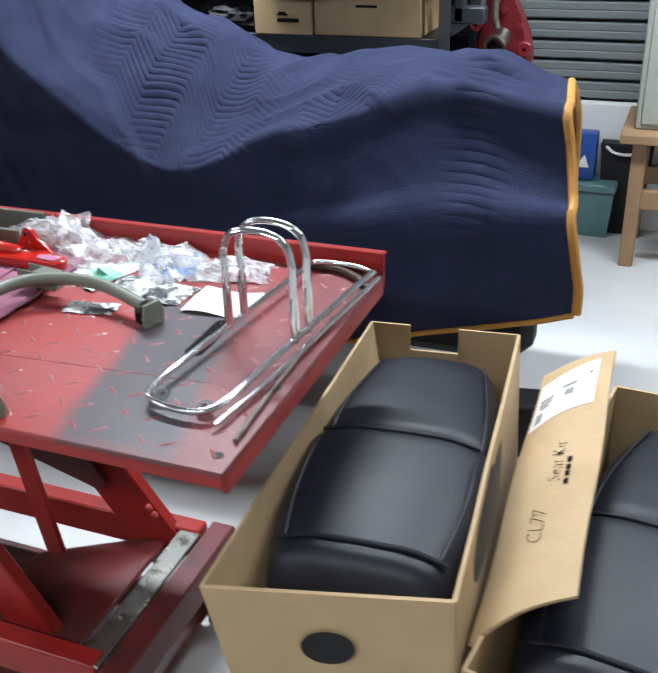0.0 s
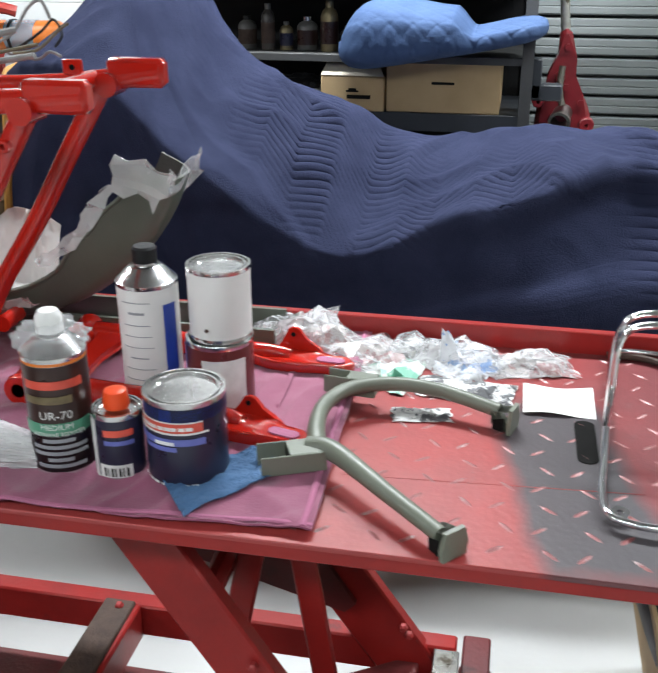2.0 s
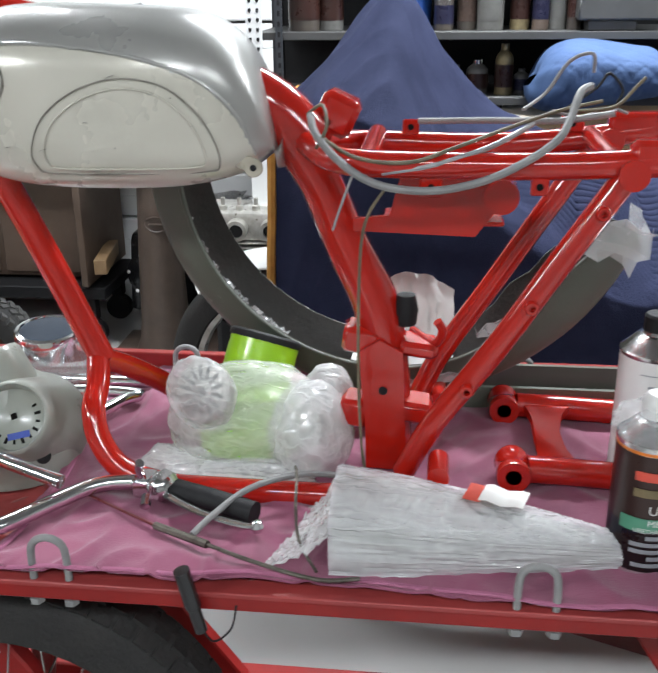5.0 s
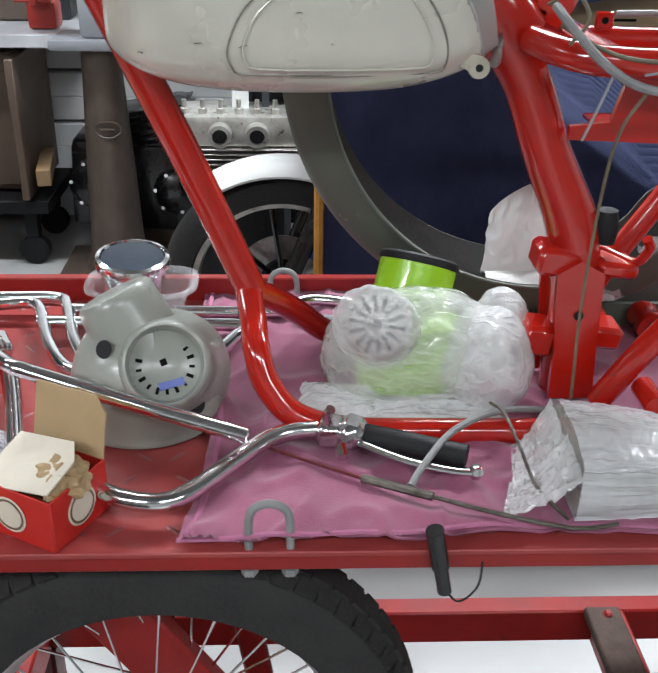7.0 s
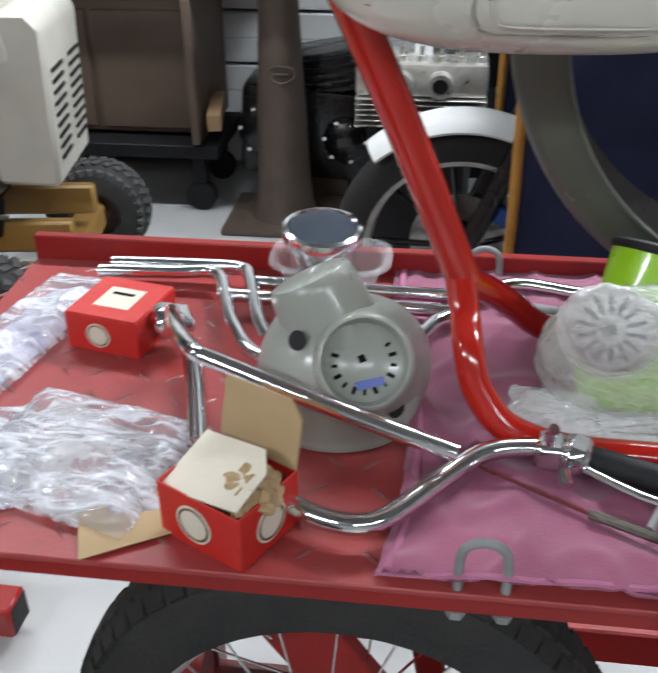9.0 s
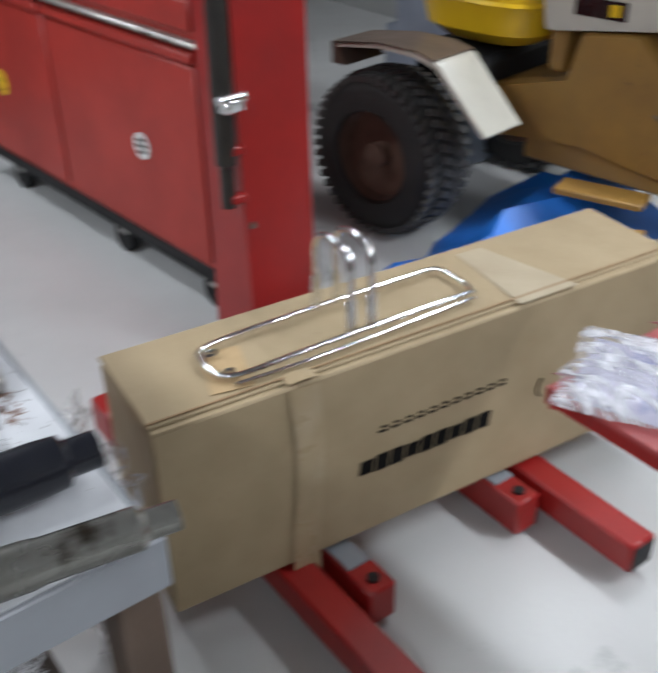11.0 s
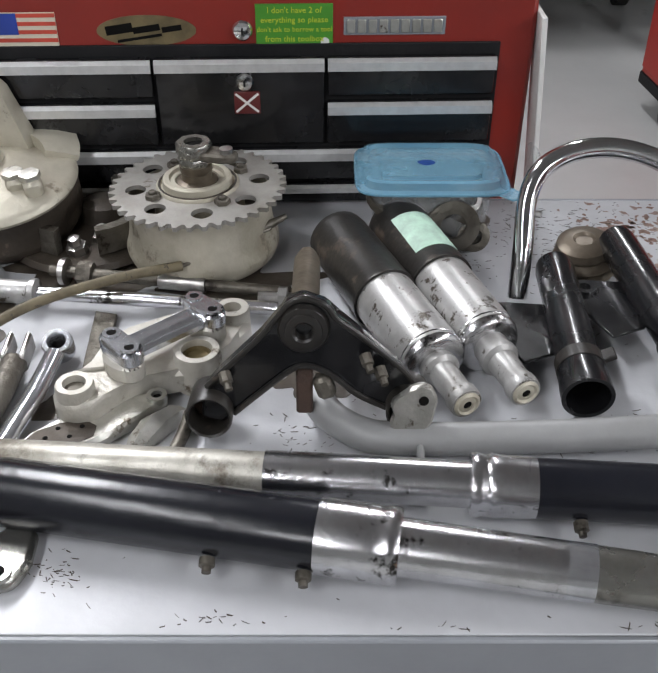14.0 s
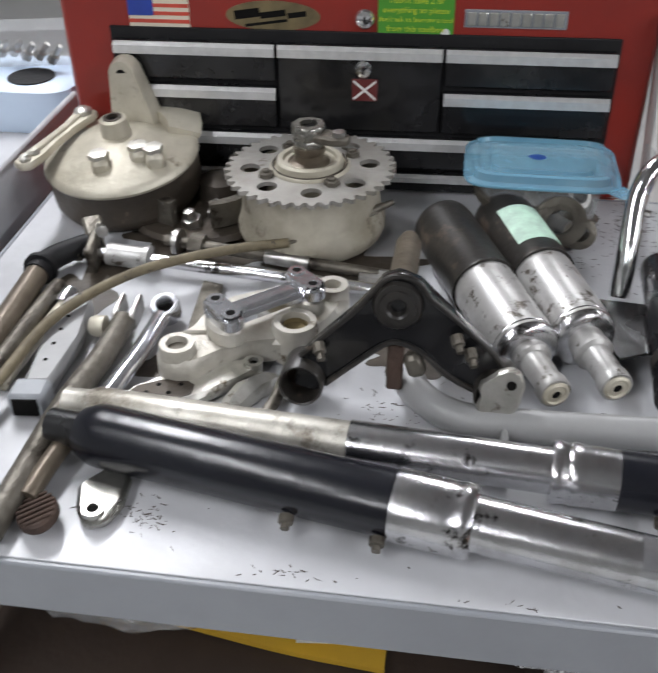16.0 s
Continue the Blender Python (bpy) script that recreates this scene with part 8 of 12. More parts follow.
rod(bm, (-0.145, 2.34, 0.88), (-0.165, 2.235, 0.845), [(0.02, 0), (0.032, 0), (0.03, 0.09), (0.036, 0.095), (0.036, 0.11), (0.026, 0.11), (0.024, 0.02), (0.02, 0)], 24)
part("socket", bm, STEEL, jack, "bare worn steel socket")
bm = B()
tube(bm, [(-0.162, 2.33, 1.10), (-0.172, 2.33, 1.16), (-0.19, 2.33, 1.35)], 0.015, 12, 2)
part("handle", bm, ALU, jack, "bright steel handle")
bm = B()
box(bm, (-0.145, 2.36, 0.40), (0.09, 0.09, 0.76), bevel=0.006)
box(bm, (-0.145, 2.40, 0.04), (0.16, 0.5, 0.08), bevel=0.006)
part("mast", bm, HOIST_RED, jack)
for x, z in ((-0.155, 1.075), (-0.15, 0.95), (-0.1, 0.90), (-0.2, 0.80)):
    bm = B()
    rod(bm, (x, 2.30, z), (x, 2.285, z), [(0, 0), (0.012, 0), (0.012, 0.015), (0, 0.015)], 6)
    part("bolt", bm, HOIST_RED, jack)
br = thing("wall_bracket", (-0.26, 2.2, 0.8), label="dark steel bracket on the shelf's end post", category="bracket")
bm = B()
box(bm, (-0.225, 2.12, 0.96), (0.11, 0.05, 0.05), bevel=0.005)
box(bm, (-0.25, 2.12, 1.0), (0.03, 0.05, 0.12), bevel=0.004)
part("arm", bm, DARK_SHELF, br)

# ---- right of the covered motorcycle ----
st = thing("wooden_stand", (0.5, 2.9, 0), label="rough wooden workbench with pine legs", category="workbench")
for x, y in ((0.30, 2.93), (0.30, 2.62), (1.0, 2.93), (1.0, 2.62)):
    bm = B()
    box(bm, (x, y, 0.24), (0.05, 0.05, 0.48), bevel=0.003)
    part("leg", bm, WOOD, st)
bm = B()
box(bm, (0.64, 2.78, 0.49), (0.82, 0.44, 0.035), bevel=0.004)
part("top", bm, WOOD, st)
for y in (2.93, 2.62):
    bm = B()
    box(bm, (0.65, y, 0.26), (0.66, 0.03, 0.07), bevel=0.003)
    part("rail", bm, WOOD, st)
cab = thing("steel_cabinet", (0.62, 2.82, 0.508), label="plain grey steel cabinet standing on the wooden workbench", category="cabinet")
bm = B()
box(bm, (0.64, 2.82, 0.508 + 0.45), (0.74, 0.36, 0.9), bevel=0.006)
part("body", bm, GREY_LIGHT, cab)
bm = B()
box(bm, (0.64, 2.636, 0.958), (0.70, 0.008, 0.86), bevel=0.003)
part("door", bm, GREY_LIGHT, cab)
tubx = thing("storage_tub", (0.125, 2.93, 0), label="teal plastic storage tub with lid on the floor", category="tub")
bm = B()
loft(bm, [[(0.125 + w * sx, 2.93 + d * sy, z) for sx, sy in ((-1, -1), (1, -1), (1, 1), (-1, 1))] for z, w, d in ((0.001, 0.075, 0.06), (0.185, 0.088, 0.07))])
part("body", bm, TEAL, tubx)
bm = B()
box(bm, (0.125, 2.93, 0.205), (0.19, 0.155, 0.035), bevel=0.006)
part("lid", bm, TEAL, tubx)
bb = thing("blue_jug", (0.085, 2.93, 0.223), label="blue plastic jug with white label on the teal tub", category="jug")
bm = B()
box(bm, (0.085, 2.93, 0.32), (0.085, 0.08, 0.19), bevel=0.014, seg=2)
part("body", bm, BLUE, bb)
bm = B()
prism(bm, [(-0.025, -0.02), (0.03, -0.02), (0.01, 0.03)], 0, 0.001, pose(0.075, 2.889, 0.30, 90, 0, 0))
part("label", bm, PAPER, bb)
bk = thing("black_bin", (0.24, 2.975, 0), label="black plastic bin with a white handle by the wall", category="bin")
bm = B()
loft(bm, [[(0.24 + w * sx, 2.965 + 0.035 * sy, z) for sx, sy in ((-1, -1), (1, -1), (1, 1), (-1, 1))] for z, w in ((0.001, 0.075), (0.37, 0.10))])
part("body", bm, BLACK_MATT, bk)
bm = B()
tube(bm, [(0.16, 2.925, 0.36), (0.2, 2.92, 0.335), (0.26, 2.92, 0.335), (0.3, 2.925, 0.36)], 0.006, 8)
part("handle", bm, WHITE_PLASTIC, bk)
bm = B()
box(bm, (0.03, 2.40, 0.045), (0.06, 0.05, 0.09), bevel=0.006)
box(bm, (0.0, 2.42, 0.02), (0.1, 0.04, 0.04), bevel=0.005)
solo("floor_stand", bm, GREY_EDGE, "small grey metal stand on the floor behind the blanket", "stand")

# ---- left background: pedestal grinder and workbench ----
ped = thing("grinder_pedestal", (-2.14, 2.5, 0), label="brown cast-iron pedestal with an oval emblem", category="pedestal")
bm = B()
lathe(bm, [(0.125, 0.02), (0.105, 0.07), (0.096, 0.14), (0.085, 0.4), (0.07, 0.7), (0.066, 0.82), (0.0, 0.82)], pose(-2.155, 2.5, 0), 28)
part("column", bm, BROWN_POST, ped)
bm = B()
box(bm, (-2.15, 2.5, 0.012), (0.42, 0.36, 0.024), bevel=0.008, seg=2)
part("base_plate", bm, BROWN_POST, ped)
bm = B()
box(bm, (-2.13, 2.48, 0.838), (0.34, 0.22, 0.035), bevel=0.01, seg=2)
part("top_plate", bm, GREY_EDGE, ped)
bm = B()
tube(bm, [(-2.14 + 0.045 * math.cos(a), 2.5 - 0.080 - 0.001 + 0.03 * abs(math.cos(a)) ** 2 * 0.4, 0.55 + 0.028 * math.sin(a)) for a in (2 * math.pi * i / 20 for i in range(20))], 0.0035, 6, 2, closed=True)
tube(bm, [(-2.165, 2.418, 0.552), (-2.115, 2.418, 0.552)], 0.008, 6, 1, squash=0.4)
part("emblem", bm, BROWN_POST, ped)
gr = thing("bench_grinder", (-2.11, 2.46, 0.856), label="orange bench grinder with a wire wheel on the pedestal", category="grinder")
bm = B()
rod(bm, (-2.26, 2.46, 1.06), (-1.97, 2.46, 1.06), [(0, 0), (0.045, 0), (0.056, 0.02), (0.056, 0.27), (0.045, 0.29), (0, 0.29)], 28)
part("motor", bm, ORANGE, gr)
bm = B()
rod(bm, (-2.19, 2.46, 1.06), (-2.07, 2.46, 1.06), [(0.0565, 0), (0.0575, 0), (0.0575, 0.12), (0.0565, 0.12)], 28)
part("label_band", bm, BLUE_LID, gr, "blue and white printed band")
bm = B()
rod(bm, (-2.175, 2.46, 1.06), (-2.155, 2.46, 1.06), [(0.058, 0), (0.060, 0), (0.060, 0.012), (0.058, 0.012)], 28)
part("band", bm, BLACK_MATT, gr)
for x, ma, nm in ((-1.90, STEEL, "wire_wheel"), (-2.34, STEEL_DIRTY, "grinding_wheel")):
    bm = B()
    rod(bm, (x - 0.02, 2.46, 1.06), (x + 0.02, 2.46, 1.06), [(0, 0), (0.03, 0.0), (0.035, 0.006), (0.078, 0.008), (0.08, 0.02), (0.078, 0.032), (0.035, 0.034), (0.03, 0.04), (0, 0.04)], 32)
    part(nm, bm, ma, gr)
bm = B()
tube(bm, [(-1.97, 2.46, 1.06), (-1.90, 2.46, 1.06)], 0.018, 12, 1)
part("shaft", bm, STEEL, gr)
bm = B()
tube(bm, [(-2.40, 2.46, 1.06), (-2.26, 2.46, 1.06)], 0.018, 12, 1)
part("shaft", bm, STEEL, gr)
bm = B()
box(bm, (-2.12, 2.46, 0.93), (0.16, 0.12, 0.15), bevel=0.02, seg=2)
part("foot", bm, GREY_EDGE, gr)
bm = B()
tube(bm, [(-2.36, 2.40, 1.10), (-2.30, 2.38, 1.16), (-2.18, 2.38, 1.165), (-2.12, 2.40, 1.15)], 0.02, 8, 3)
part("guard", bm, RED_FADED, gr, "red spark guard")
bm = B()
box(bm, (-2.19, 2.42, 1.26), (0.15, 0.02, 0.13), (0, -8, 0), 0.004)
part("eye_shield", bm, GREY_SHELF, gr, "grey eye shield")
wb = thing("grey_workbench", (-2.9, 2.75, 0), label="grey-topped workbench with a brown cabinet below", category="workbench")
bm = B()
box(bm, (-2.95, 2.74, 0.83), (1.45, 0.5, 0.045), bevel=0.004)
part("top", bm, GREY_BENCH, wb)
bm = B()
box(bm, (-2.86, 2.80, 0.52), (0.74, 0.36, 0.50), bevel=0.006)
part("cabinet_body", bm, BROWN_WOOD, wb)
for x in (-3.04, -2.68):
    bm = B()
    box(bm, (x, 2.615, 0.50), (0.34, 0.014, 0.42), bevel=0.004)
    part("cabinet_door", bm, BROWN_WOOD, wb)
bm = B()
box(bm, (-2.47, 2.72, 0.52), (0.03, 0.46, 0.50), bevel=0.004)
part("side_panel", bm, BROWN_WOOD, wb)
bm = B()
box(bm, (-2.85, 2.72, 0.235), (0.9, 0.42, 0.05), bevel=0.004)
part("dolly", bm, BLACK_MATT, wb, "black rolling base")
for x in (-3.2, -2.48):
    for y in (2.56, 2.88):
        bm = B()
        rod(bm, (x, y - 0.02, 0.055), (x, y + 0.02, 0.055), [(0, 0), (0.055, 0), (0.055, 0.04), (0, 0.04)], 20)
        box(bm, (x, y, 0.16), (0.05, 0.05, 0.1), bevel=0.004)
        part("castor", bm, BLACK_MATT, wb)
bm = B()
box(bm, (-2.42, 2.62, 0.36), (0.05, 0.3, 0.06), (0, 0, 10), 0.003)
part("prop", bm, WOOD, wb, "wooden prop")
vice = thing("red_vice", (-2.36, 2.62, 0.853), label="dark red bench vice on the workbench", category="vice")
bm = B()
box(bm, (-2.36, 2.63, 0.90), (0.1, 0.1, 0.09), bevel=0.015, seg=2)
box(bm, (-2.36, 2.60, 0.985), (0.07, 0.14, 0.09), bevel=0.012, seg=2)
tube(bm, [(-2.36, 2.54, 0.96), (-2.36, 2.48, 0.96)], 0.014, 10, 1)
tube(bm, [(-2.42, 2.49, 0.96), (-2.30, 2.49, 0.96)], 0.006, 8, 1)
part("jaw", bm, RED_FADED, vice)
bm = B()
lathe(bm, [(0, 0), (0.04, 0), (0.04, 0.07), (0.041, 0.072), (0.041, 0.09), (0, 0.09)], pose(-2.67, 2.56, 0.853), 24)
solo("black_tin", bm, BLACK_MATT, "small black tin with orange lid on the workbench", "tin")
bm = B()
lathe(bm, [(0, 0), (0.041, 0), (0.041, 0.012), (0, 0.014)], pose(-2.67, 2.56, 0.944), 24)
solo("orange_lid", bm, ORANGE, "round orange lid on a black tin", "lid")

tray = thing("tool_tray", (-2.55, 2.86, 0.853), label="dark steel tool tray with handles at the back of the workbench", category="tool tray")
for c, sz, ma in (((-2.62, 2.88, 0.955), (0.62, 0.16, 0.2), DARK_SHELF), ((-2.50, 2.80, 0.90), (0.24, 0.08, 0.09), BROWN_POST), ((-2.74, 2.79, 0.89), (0.16, 0.1, 0.07), BLACK_MATT)):
    bm = B()
    box(bm, c, sz, bevel=0.008)
    part("bin", bm, ma, tray)

# ---- the grey parts table ----
HB = 0.86
BX0, BX1, BY0, BY1 = -2.795, -2.146, -1.425, -0.494
bench = thing("parts_table", (-2.47, -0.96, 0), label="grey painted steel table with scratched paint, covered in motorcycle parts", category="table")
bm = B()
box(bm, ((BX0 + BX1) / 2, (BY0 + BY1) / 2, HB - 0.006), (BX1 - BX0 - 0.0124, BY1 - BY0 - 0.0124, 0.012), bevel=0.0006)
part("top", bm, GREY_BENCH, bench, "pale grey scratched top")
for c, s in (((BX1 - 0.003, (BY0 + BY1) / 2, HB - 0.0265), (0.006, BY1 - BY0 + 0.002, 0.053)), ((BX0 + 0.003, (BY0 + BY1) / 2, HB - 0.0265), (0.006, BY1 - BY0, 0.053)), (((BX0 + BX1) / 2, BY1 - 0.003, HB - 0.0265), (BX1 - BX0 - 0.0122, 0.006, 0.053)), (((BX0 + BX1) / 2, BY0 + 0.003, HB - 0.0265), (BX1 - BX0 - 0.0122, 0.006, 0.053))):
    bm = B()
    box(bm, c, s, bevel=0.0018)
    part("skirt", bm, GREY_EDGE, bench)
for x in (BX0 + 0.05, BX1 - 0.042):
    for y in (BY0 + 0.05, BY1 - 0.022):
        bm = B()
        box(bm, (x, y, HB / 2 - 0.03), (0.05, 0.04, HB - 0.07), bevel=0.004)
        part("leg", bm, BROWN_WOOD, bench, "stained brown leg")
bm = B()
box(bm, (-2.47, -0.96, 0.585), (0.54, 0.80, 0.018), bevel=0.003)
part("lower_shelf", bm, UNDER, bench)
# chips and pen-like scratches in the paint
rng = random.Random(11)
bm = B()
for cx, cy, sx, sy, n in ((-2.203, -1.14, 0.010, 0.014, 30), (-2.165, -1.02, 0.006, 0.02, 10), (-2.153, -0.87, 0.003, 0.035, 40), (-2.155, -0.70, 0.004, 0.03, 16), (-2.72, -0.66, 0.035, 0.07, 210), (-2.66, -0.80, 0.05, 0.03, 70), (-2.43, -0.56, 0.05, 0.04, 60), (-2.62, -0.62, 0.05, 0.05, 90), (-2.36, -0.95, 0.02, 0.03, 34), (-2.32, -0.56, 0.03, 0.05, 50), (-2.36, -0.66, 0.02, 0.04, 24), (-2.30, -0.80, 0.10, 0.22, 34)):
    for i in range(int(n * 1.7)):
        x, y = cx + rng.gauss(0, sx), cy + rng.gauss(0, sy)
        if not (BX0 + 0.01 < x < BX1 - 0.01 and BY0 + 0.01 < y < BY1 - 0.01):
            continue
        a, b = rng.uniform(0.0002, 0.0007), rng.uniform(0.0006, 0.0042) * rng.choice((0.4, 0.7, 1.0, 1.3))
        q = pose(x, y, HB + 0.0002, 0, 0, rng.gauss(0, 35))
        prism(bm, [(-a, -b), (a * rng.uniform(0.3, 1), -b * 0.6), (a, b * 0.7), (-a * 0.4, b)], 0, 0.0002, q)
chips = part("paint_chip", bm, CHIP, bench, "dark chips in the paint", smooth=0)
chips["kind"] = "stuff"


bm = B()
for cx, cy, n, sp in ((-2.69, -0.60, 90, 0.045), (-2.40, -0.53, 40, 0.022), (-2.73, -0.55, 50, 0.03), (-2.55, -0.56, 30, 0.05), (-2.20, -0.62, 20, 0.04)):
    for i in range(n):
        x, y = cx + rng.gauss(0, sp), cy + rng.gauss(0, sp * 0.7)
        if BX0 + 0.015 < x < BX1 - 0.015 and BY0 + 0.015 < y < BY1 - 0.015:
            r = rng.uniform(0.002, 0.009)
            q = pose(x, y, HB + 0.00015, 0, 0, rng.uniform(0, 360))
            prism(bm, [(r * rng.uniform(0.4, 1.2) * math.cos(a), r * rng.uniform(0.2, 0.7) * math.sin(a)) for a in (2 * math.pi * j / 9 for j in range(9))], 0, 0.00012, q)
stain = part("rust_stain", bm, STAIN, bench, "brown rust stains in the paint", smooth=0)
stain["kind"] = "stuff"
# flat dark patches: grease together with the shade between parts, put into colour
GREASE_SHADE = mat("grease_and_shade", (0.06, 0.047, 0.036), (0.12, 0.10, 0.08), 30, 0.4, bump=0.1, alpha=0.82)
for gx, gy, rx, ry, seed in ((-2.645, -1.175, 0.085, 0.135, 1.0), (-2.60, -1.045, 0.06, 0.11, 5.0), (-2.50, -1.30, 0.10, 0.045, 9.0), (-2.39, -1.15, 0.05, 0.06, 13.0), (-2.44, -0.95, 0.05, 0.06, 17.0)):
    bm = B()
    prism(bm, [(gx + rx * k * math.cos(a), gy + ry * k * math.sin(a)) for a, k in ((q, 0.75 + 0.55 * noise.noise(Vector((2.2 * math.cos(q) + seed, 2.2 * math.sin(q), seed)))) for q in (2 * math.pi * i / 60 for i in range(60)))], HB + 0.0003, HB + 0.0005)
    part("grease_shade_patch", bm, GREASE_SHADE, bench, "brown grease and painted shade on the table between parts", smooth=0)


def bar_thing(name, segs, a, b, label, category, n=28):
    """A thing of turned lengths along one axis: (part, material, profile)."""
    holder = thing(name, m=Matrix.Translation(a), label=label, category=category)
    for nm, ma, prof in segs:
        bm = B()
        rod(bm, a, b, prof, n)
        part(nm, bm, ma, holder)
    return holder


# fork legs
a, b = (-2.300, -1.235, HB + 0.027), (-2.243, -0.50, HB + 0.029)
L = (Vector(b) - Vector(a)).length
fk = bar_thing("telescopic_fork", [("stanchion", OXIDE, [(0, 0), (0.012, 0.0), (0.013, 0.02), (0.0165, 0.03), (0.0165, 0.16), (0.017, 0.17), (0.017, 0.25), (0, 0.25)]),
                            ("chrome_tube", CHROME_OLD, [(0, 0.248), (0.0185, 0.248), (0.0185, 0.41), (0, 0.41)]),
                            ("collar", CHROME_OLD, [(0, 0.408), (0.0245, 0.408), (0.0255, 0.412), (0.0245, 0.416), (0.0235, 0.42), (0.0255, 0.424), (0.0245, 0.43), (0.024, 0.458), (0, 0.458)]),
                            ("slider", SATIN, [(0, 0.456), (0.0235, 0.456), (0.0235, L - 0.05), (0.022, L - 0.03), (0.016, L - 0.025), (0.016, L), (0, L)])],
               a, b, "front fork leg with pitted chrome tube and black slider", "fork leg")
fk["group"] = "fork legs"
d = (Vector(b) - Vector(a)).normalized()
for s in (0.49, 0.63):
    bm = B()
    p = Vector(a) + d * s + Vector((0.022, 0, -0.012))
    rod(bm, p, p + Vector((0.02, 0, -0.006)), [(0, 0), (0.0058, 0), (0.0058, 0.007), (0.0032, 0.008), (0.0032, 0.012), (0, 0.012)], 10)
    part("stud", bm, STEEL_DIRTY, fk)
a, b = (-2.262, -1.205, HB + 0.030), (-2.134, -0.486, HB + 0.028)
L = (Vector(b) - Vector(a)).length
fk = bar_thing("telescopic_fork", [("end_cap", BLACK_GLOSS, [(0, -0.03), (0.014, -0.03), (0.016, 0.0), (0, 0)]),
                            ("slider", SATIN, [(0, 0), (0.02, 0), (0.0255, 0.012), (0.0265, 0.02), (0.0265, 0.265), (0, 0.265)]),
                            ("collar", CHROME_OLD, [(0, 0.264), (0.0285, 0.264), (0.0285, 0.305), (0.0275, 0.31), (0.029, 0.315), (0.0285, 0.32), (0.0265, 0.324), (0, 0.324)]),
                            ("chrome_tube", CHROME_OLD, [(0, 0.322), (0.0215, 0.322), (0.0205, 0.44), (0, 0.44)]),
                            ("bright_ring", POLISH, [(0, 0.438), (0.0205, 0.438), (0.0205, 0.46), (0, 0.46)]),
                            ("stanchion", SCUFF, [(0, 0.458), (0.02, 0.458), (0.0185, 0.62), (0.017, 0.63), (0.017, L - 0.03), (0.012, L - 0.025), (0.012, L), (0, L)])],
               a, b, "front fork leg with glossy black slider and chrome collar", "fork leg")
fk["group"] = "fork legs"
d = (Vector(b) - Vector(a)).normalized()
for s in (0.182, 0.253):
    bm = B()
    p = Vector(a) + d * s + Vector((0.026, 0, -0.012))
    rod(bm, p, p + Vector((0.02, 0, -0.006)), [(0, 0), (0.006, 0), (0.006, 0.006), (0.0035, 0.007), (0.0035, 0.011), (0, 0.011)], 10)
    part("stud", bm, STEEL_DIRTY, fk)

# rear shocks
for a, b, sticker in (((-2.652, -0.934, HB + 0.036), (-2.357, -0.820, HB + 0.034), False), ((-2.682, -0.868, HB + 0.036), (-2.370, -0.768, HB + 0.036), True)):
    L = (Vector(b) - Vector(a)).length
    sh = bar_thing("shock_absorber", [("upper_cover", BLACK_WORN, [(0, 0.0), (0.02, 0.004), (0.0325, 0.02), (0.0335, 0.03), (0.0335, 0.141), (0.0342, 0.143), (0.0342, 0.148), (0, 0.148)]),
                                      ("lower_cover", SHOCK, [(0, 0.146), (0.0315, 0.146), (0.0315, 0.238), (0.030, 0.25), (0.026, 0.247), (0.0245, 0.252), (0, 0.252)]),
                                      ("clamp_ring", CHROME_OLD, [(0, 0.243), (0.0295, 0.243), (0.031, 0.246), (0.029, 0.249), (0.031, 0.252), (0.0295, 0.256), (0.025, 0.259), (0, 0.259)]),
                                      ("rod_end", SHOCK, [(0, 0.256), (0.0165, 0.256), (0.0165, L - 0.056), (0.0178, L - 0.054), (0.0178, L - 0.048), (0.0135, L - 0.045), (0.0128, L - 0.016), (0.0148, L - 0.011), (0.0148, L - 0.002), (0.014, L), (0, L)])],
                   a, b, "rear shock absorber with black upper cover and worn silver body", "shock absorber")
    sh["group"] = "shock absorbers"
    d = (Vector(b) - Vector(a)).normalized()
    bm = B()
    rod(bm, Vector(b) - d * 0.001, Vector(b) + d * 0.004, [(0.0042, 0), (0.0122, 0), (0.0122, 0.002), (0.0098, 0.0035), (0.008, 0.002), (0.0042, 0.003), (0.0042, 0)], 24)
    part("bush", bm, ALU_CREAM, sh, "cream rubber bush")
    bm = B()
    rod(bm, Vector(b) - d * 0.001, Vector(b) + d * 0.002, [(0, 0), (0.0052, 0), (0.0052, 0.0016), (0, 0.0016)], 16)
    part("bush_bore", bm, INK, sh)
    bm = B()
    rod(bm, Vector(a) + d * 0.002, Vector(a) - d * 0.014, [(0, 0), (0.007, 0), (0.007, 0.008), (0.004, 0.009), (0, 0.012)], 10)
    part("top_stud", bm, CHROME, sh)
    if sticker:
        m = frame_to(a, b)
        up = (m.inverted() @ (Vector(a) + Vector((0.3, 0.2, 1)))).to_2d()
        base = math.atan2(up.y, up.x)
        bm = B()
        loft(bm, [[m @ Vector((r * math.cos(q), r * math.sin(q), zz)) for r, zz in ((0.0336, 0.055), (0.0342, 0.055), (0.0342, 0.125), (0.0336, 0.125))] for q in (base - 0.75 + 0.15 * i for i in range(11))])
        part("sticker", bm, MINT, sh, "worn pale green sticker")

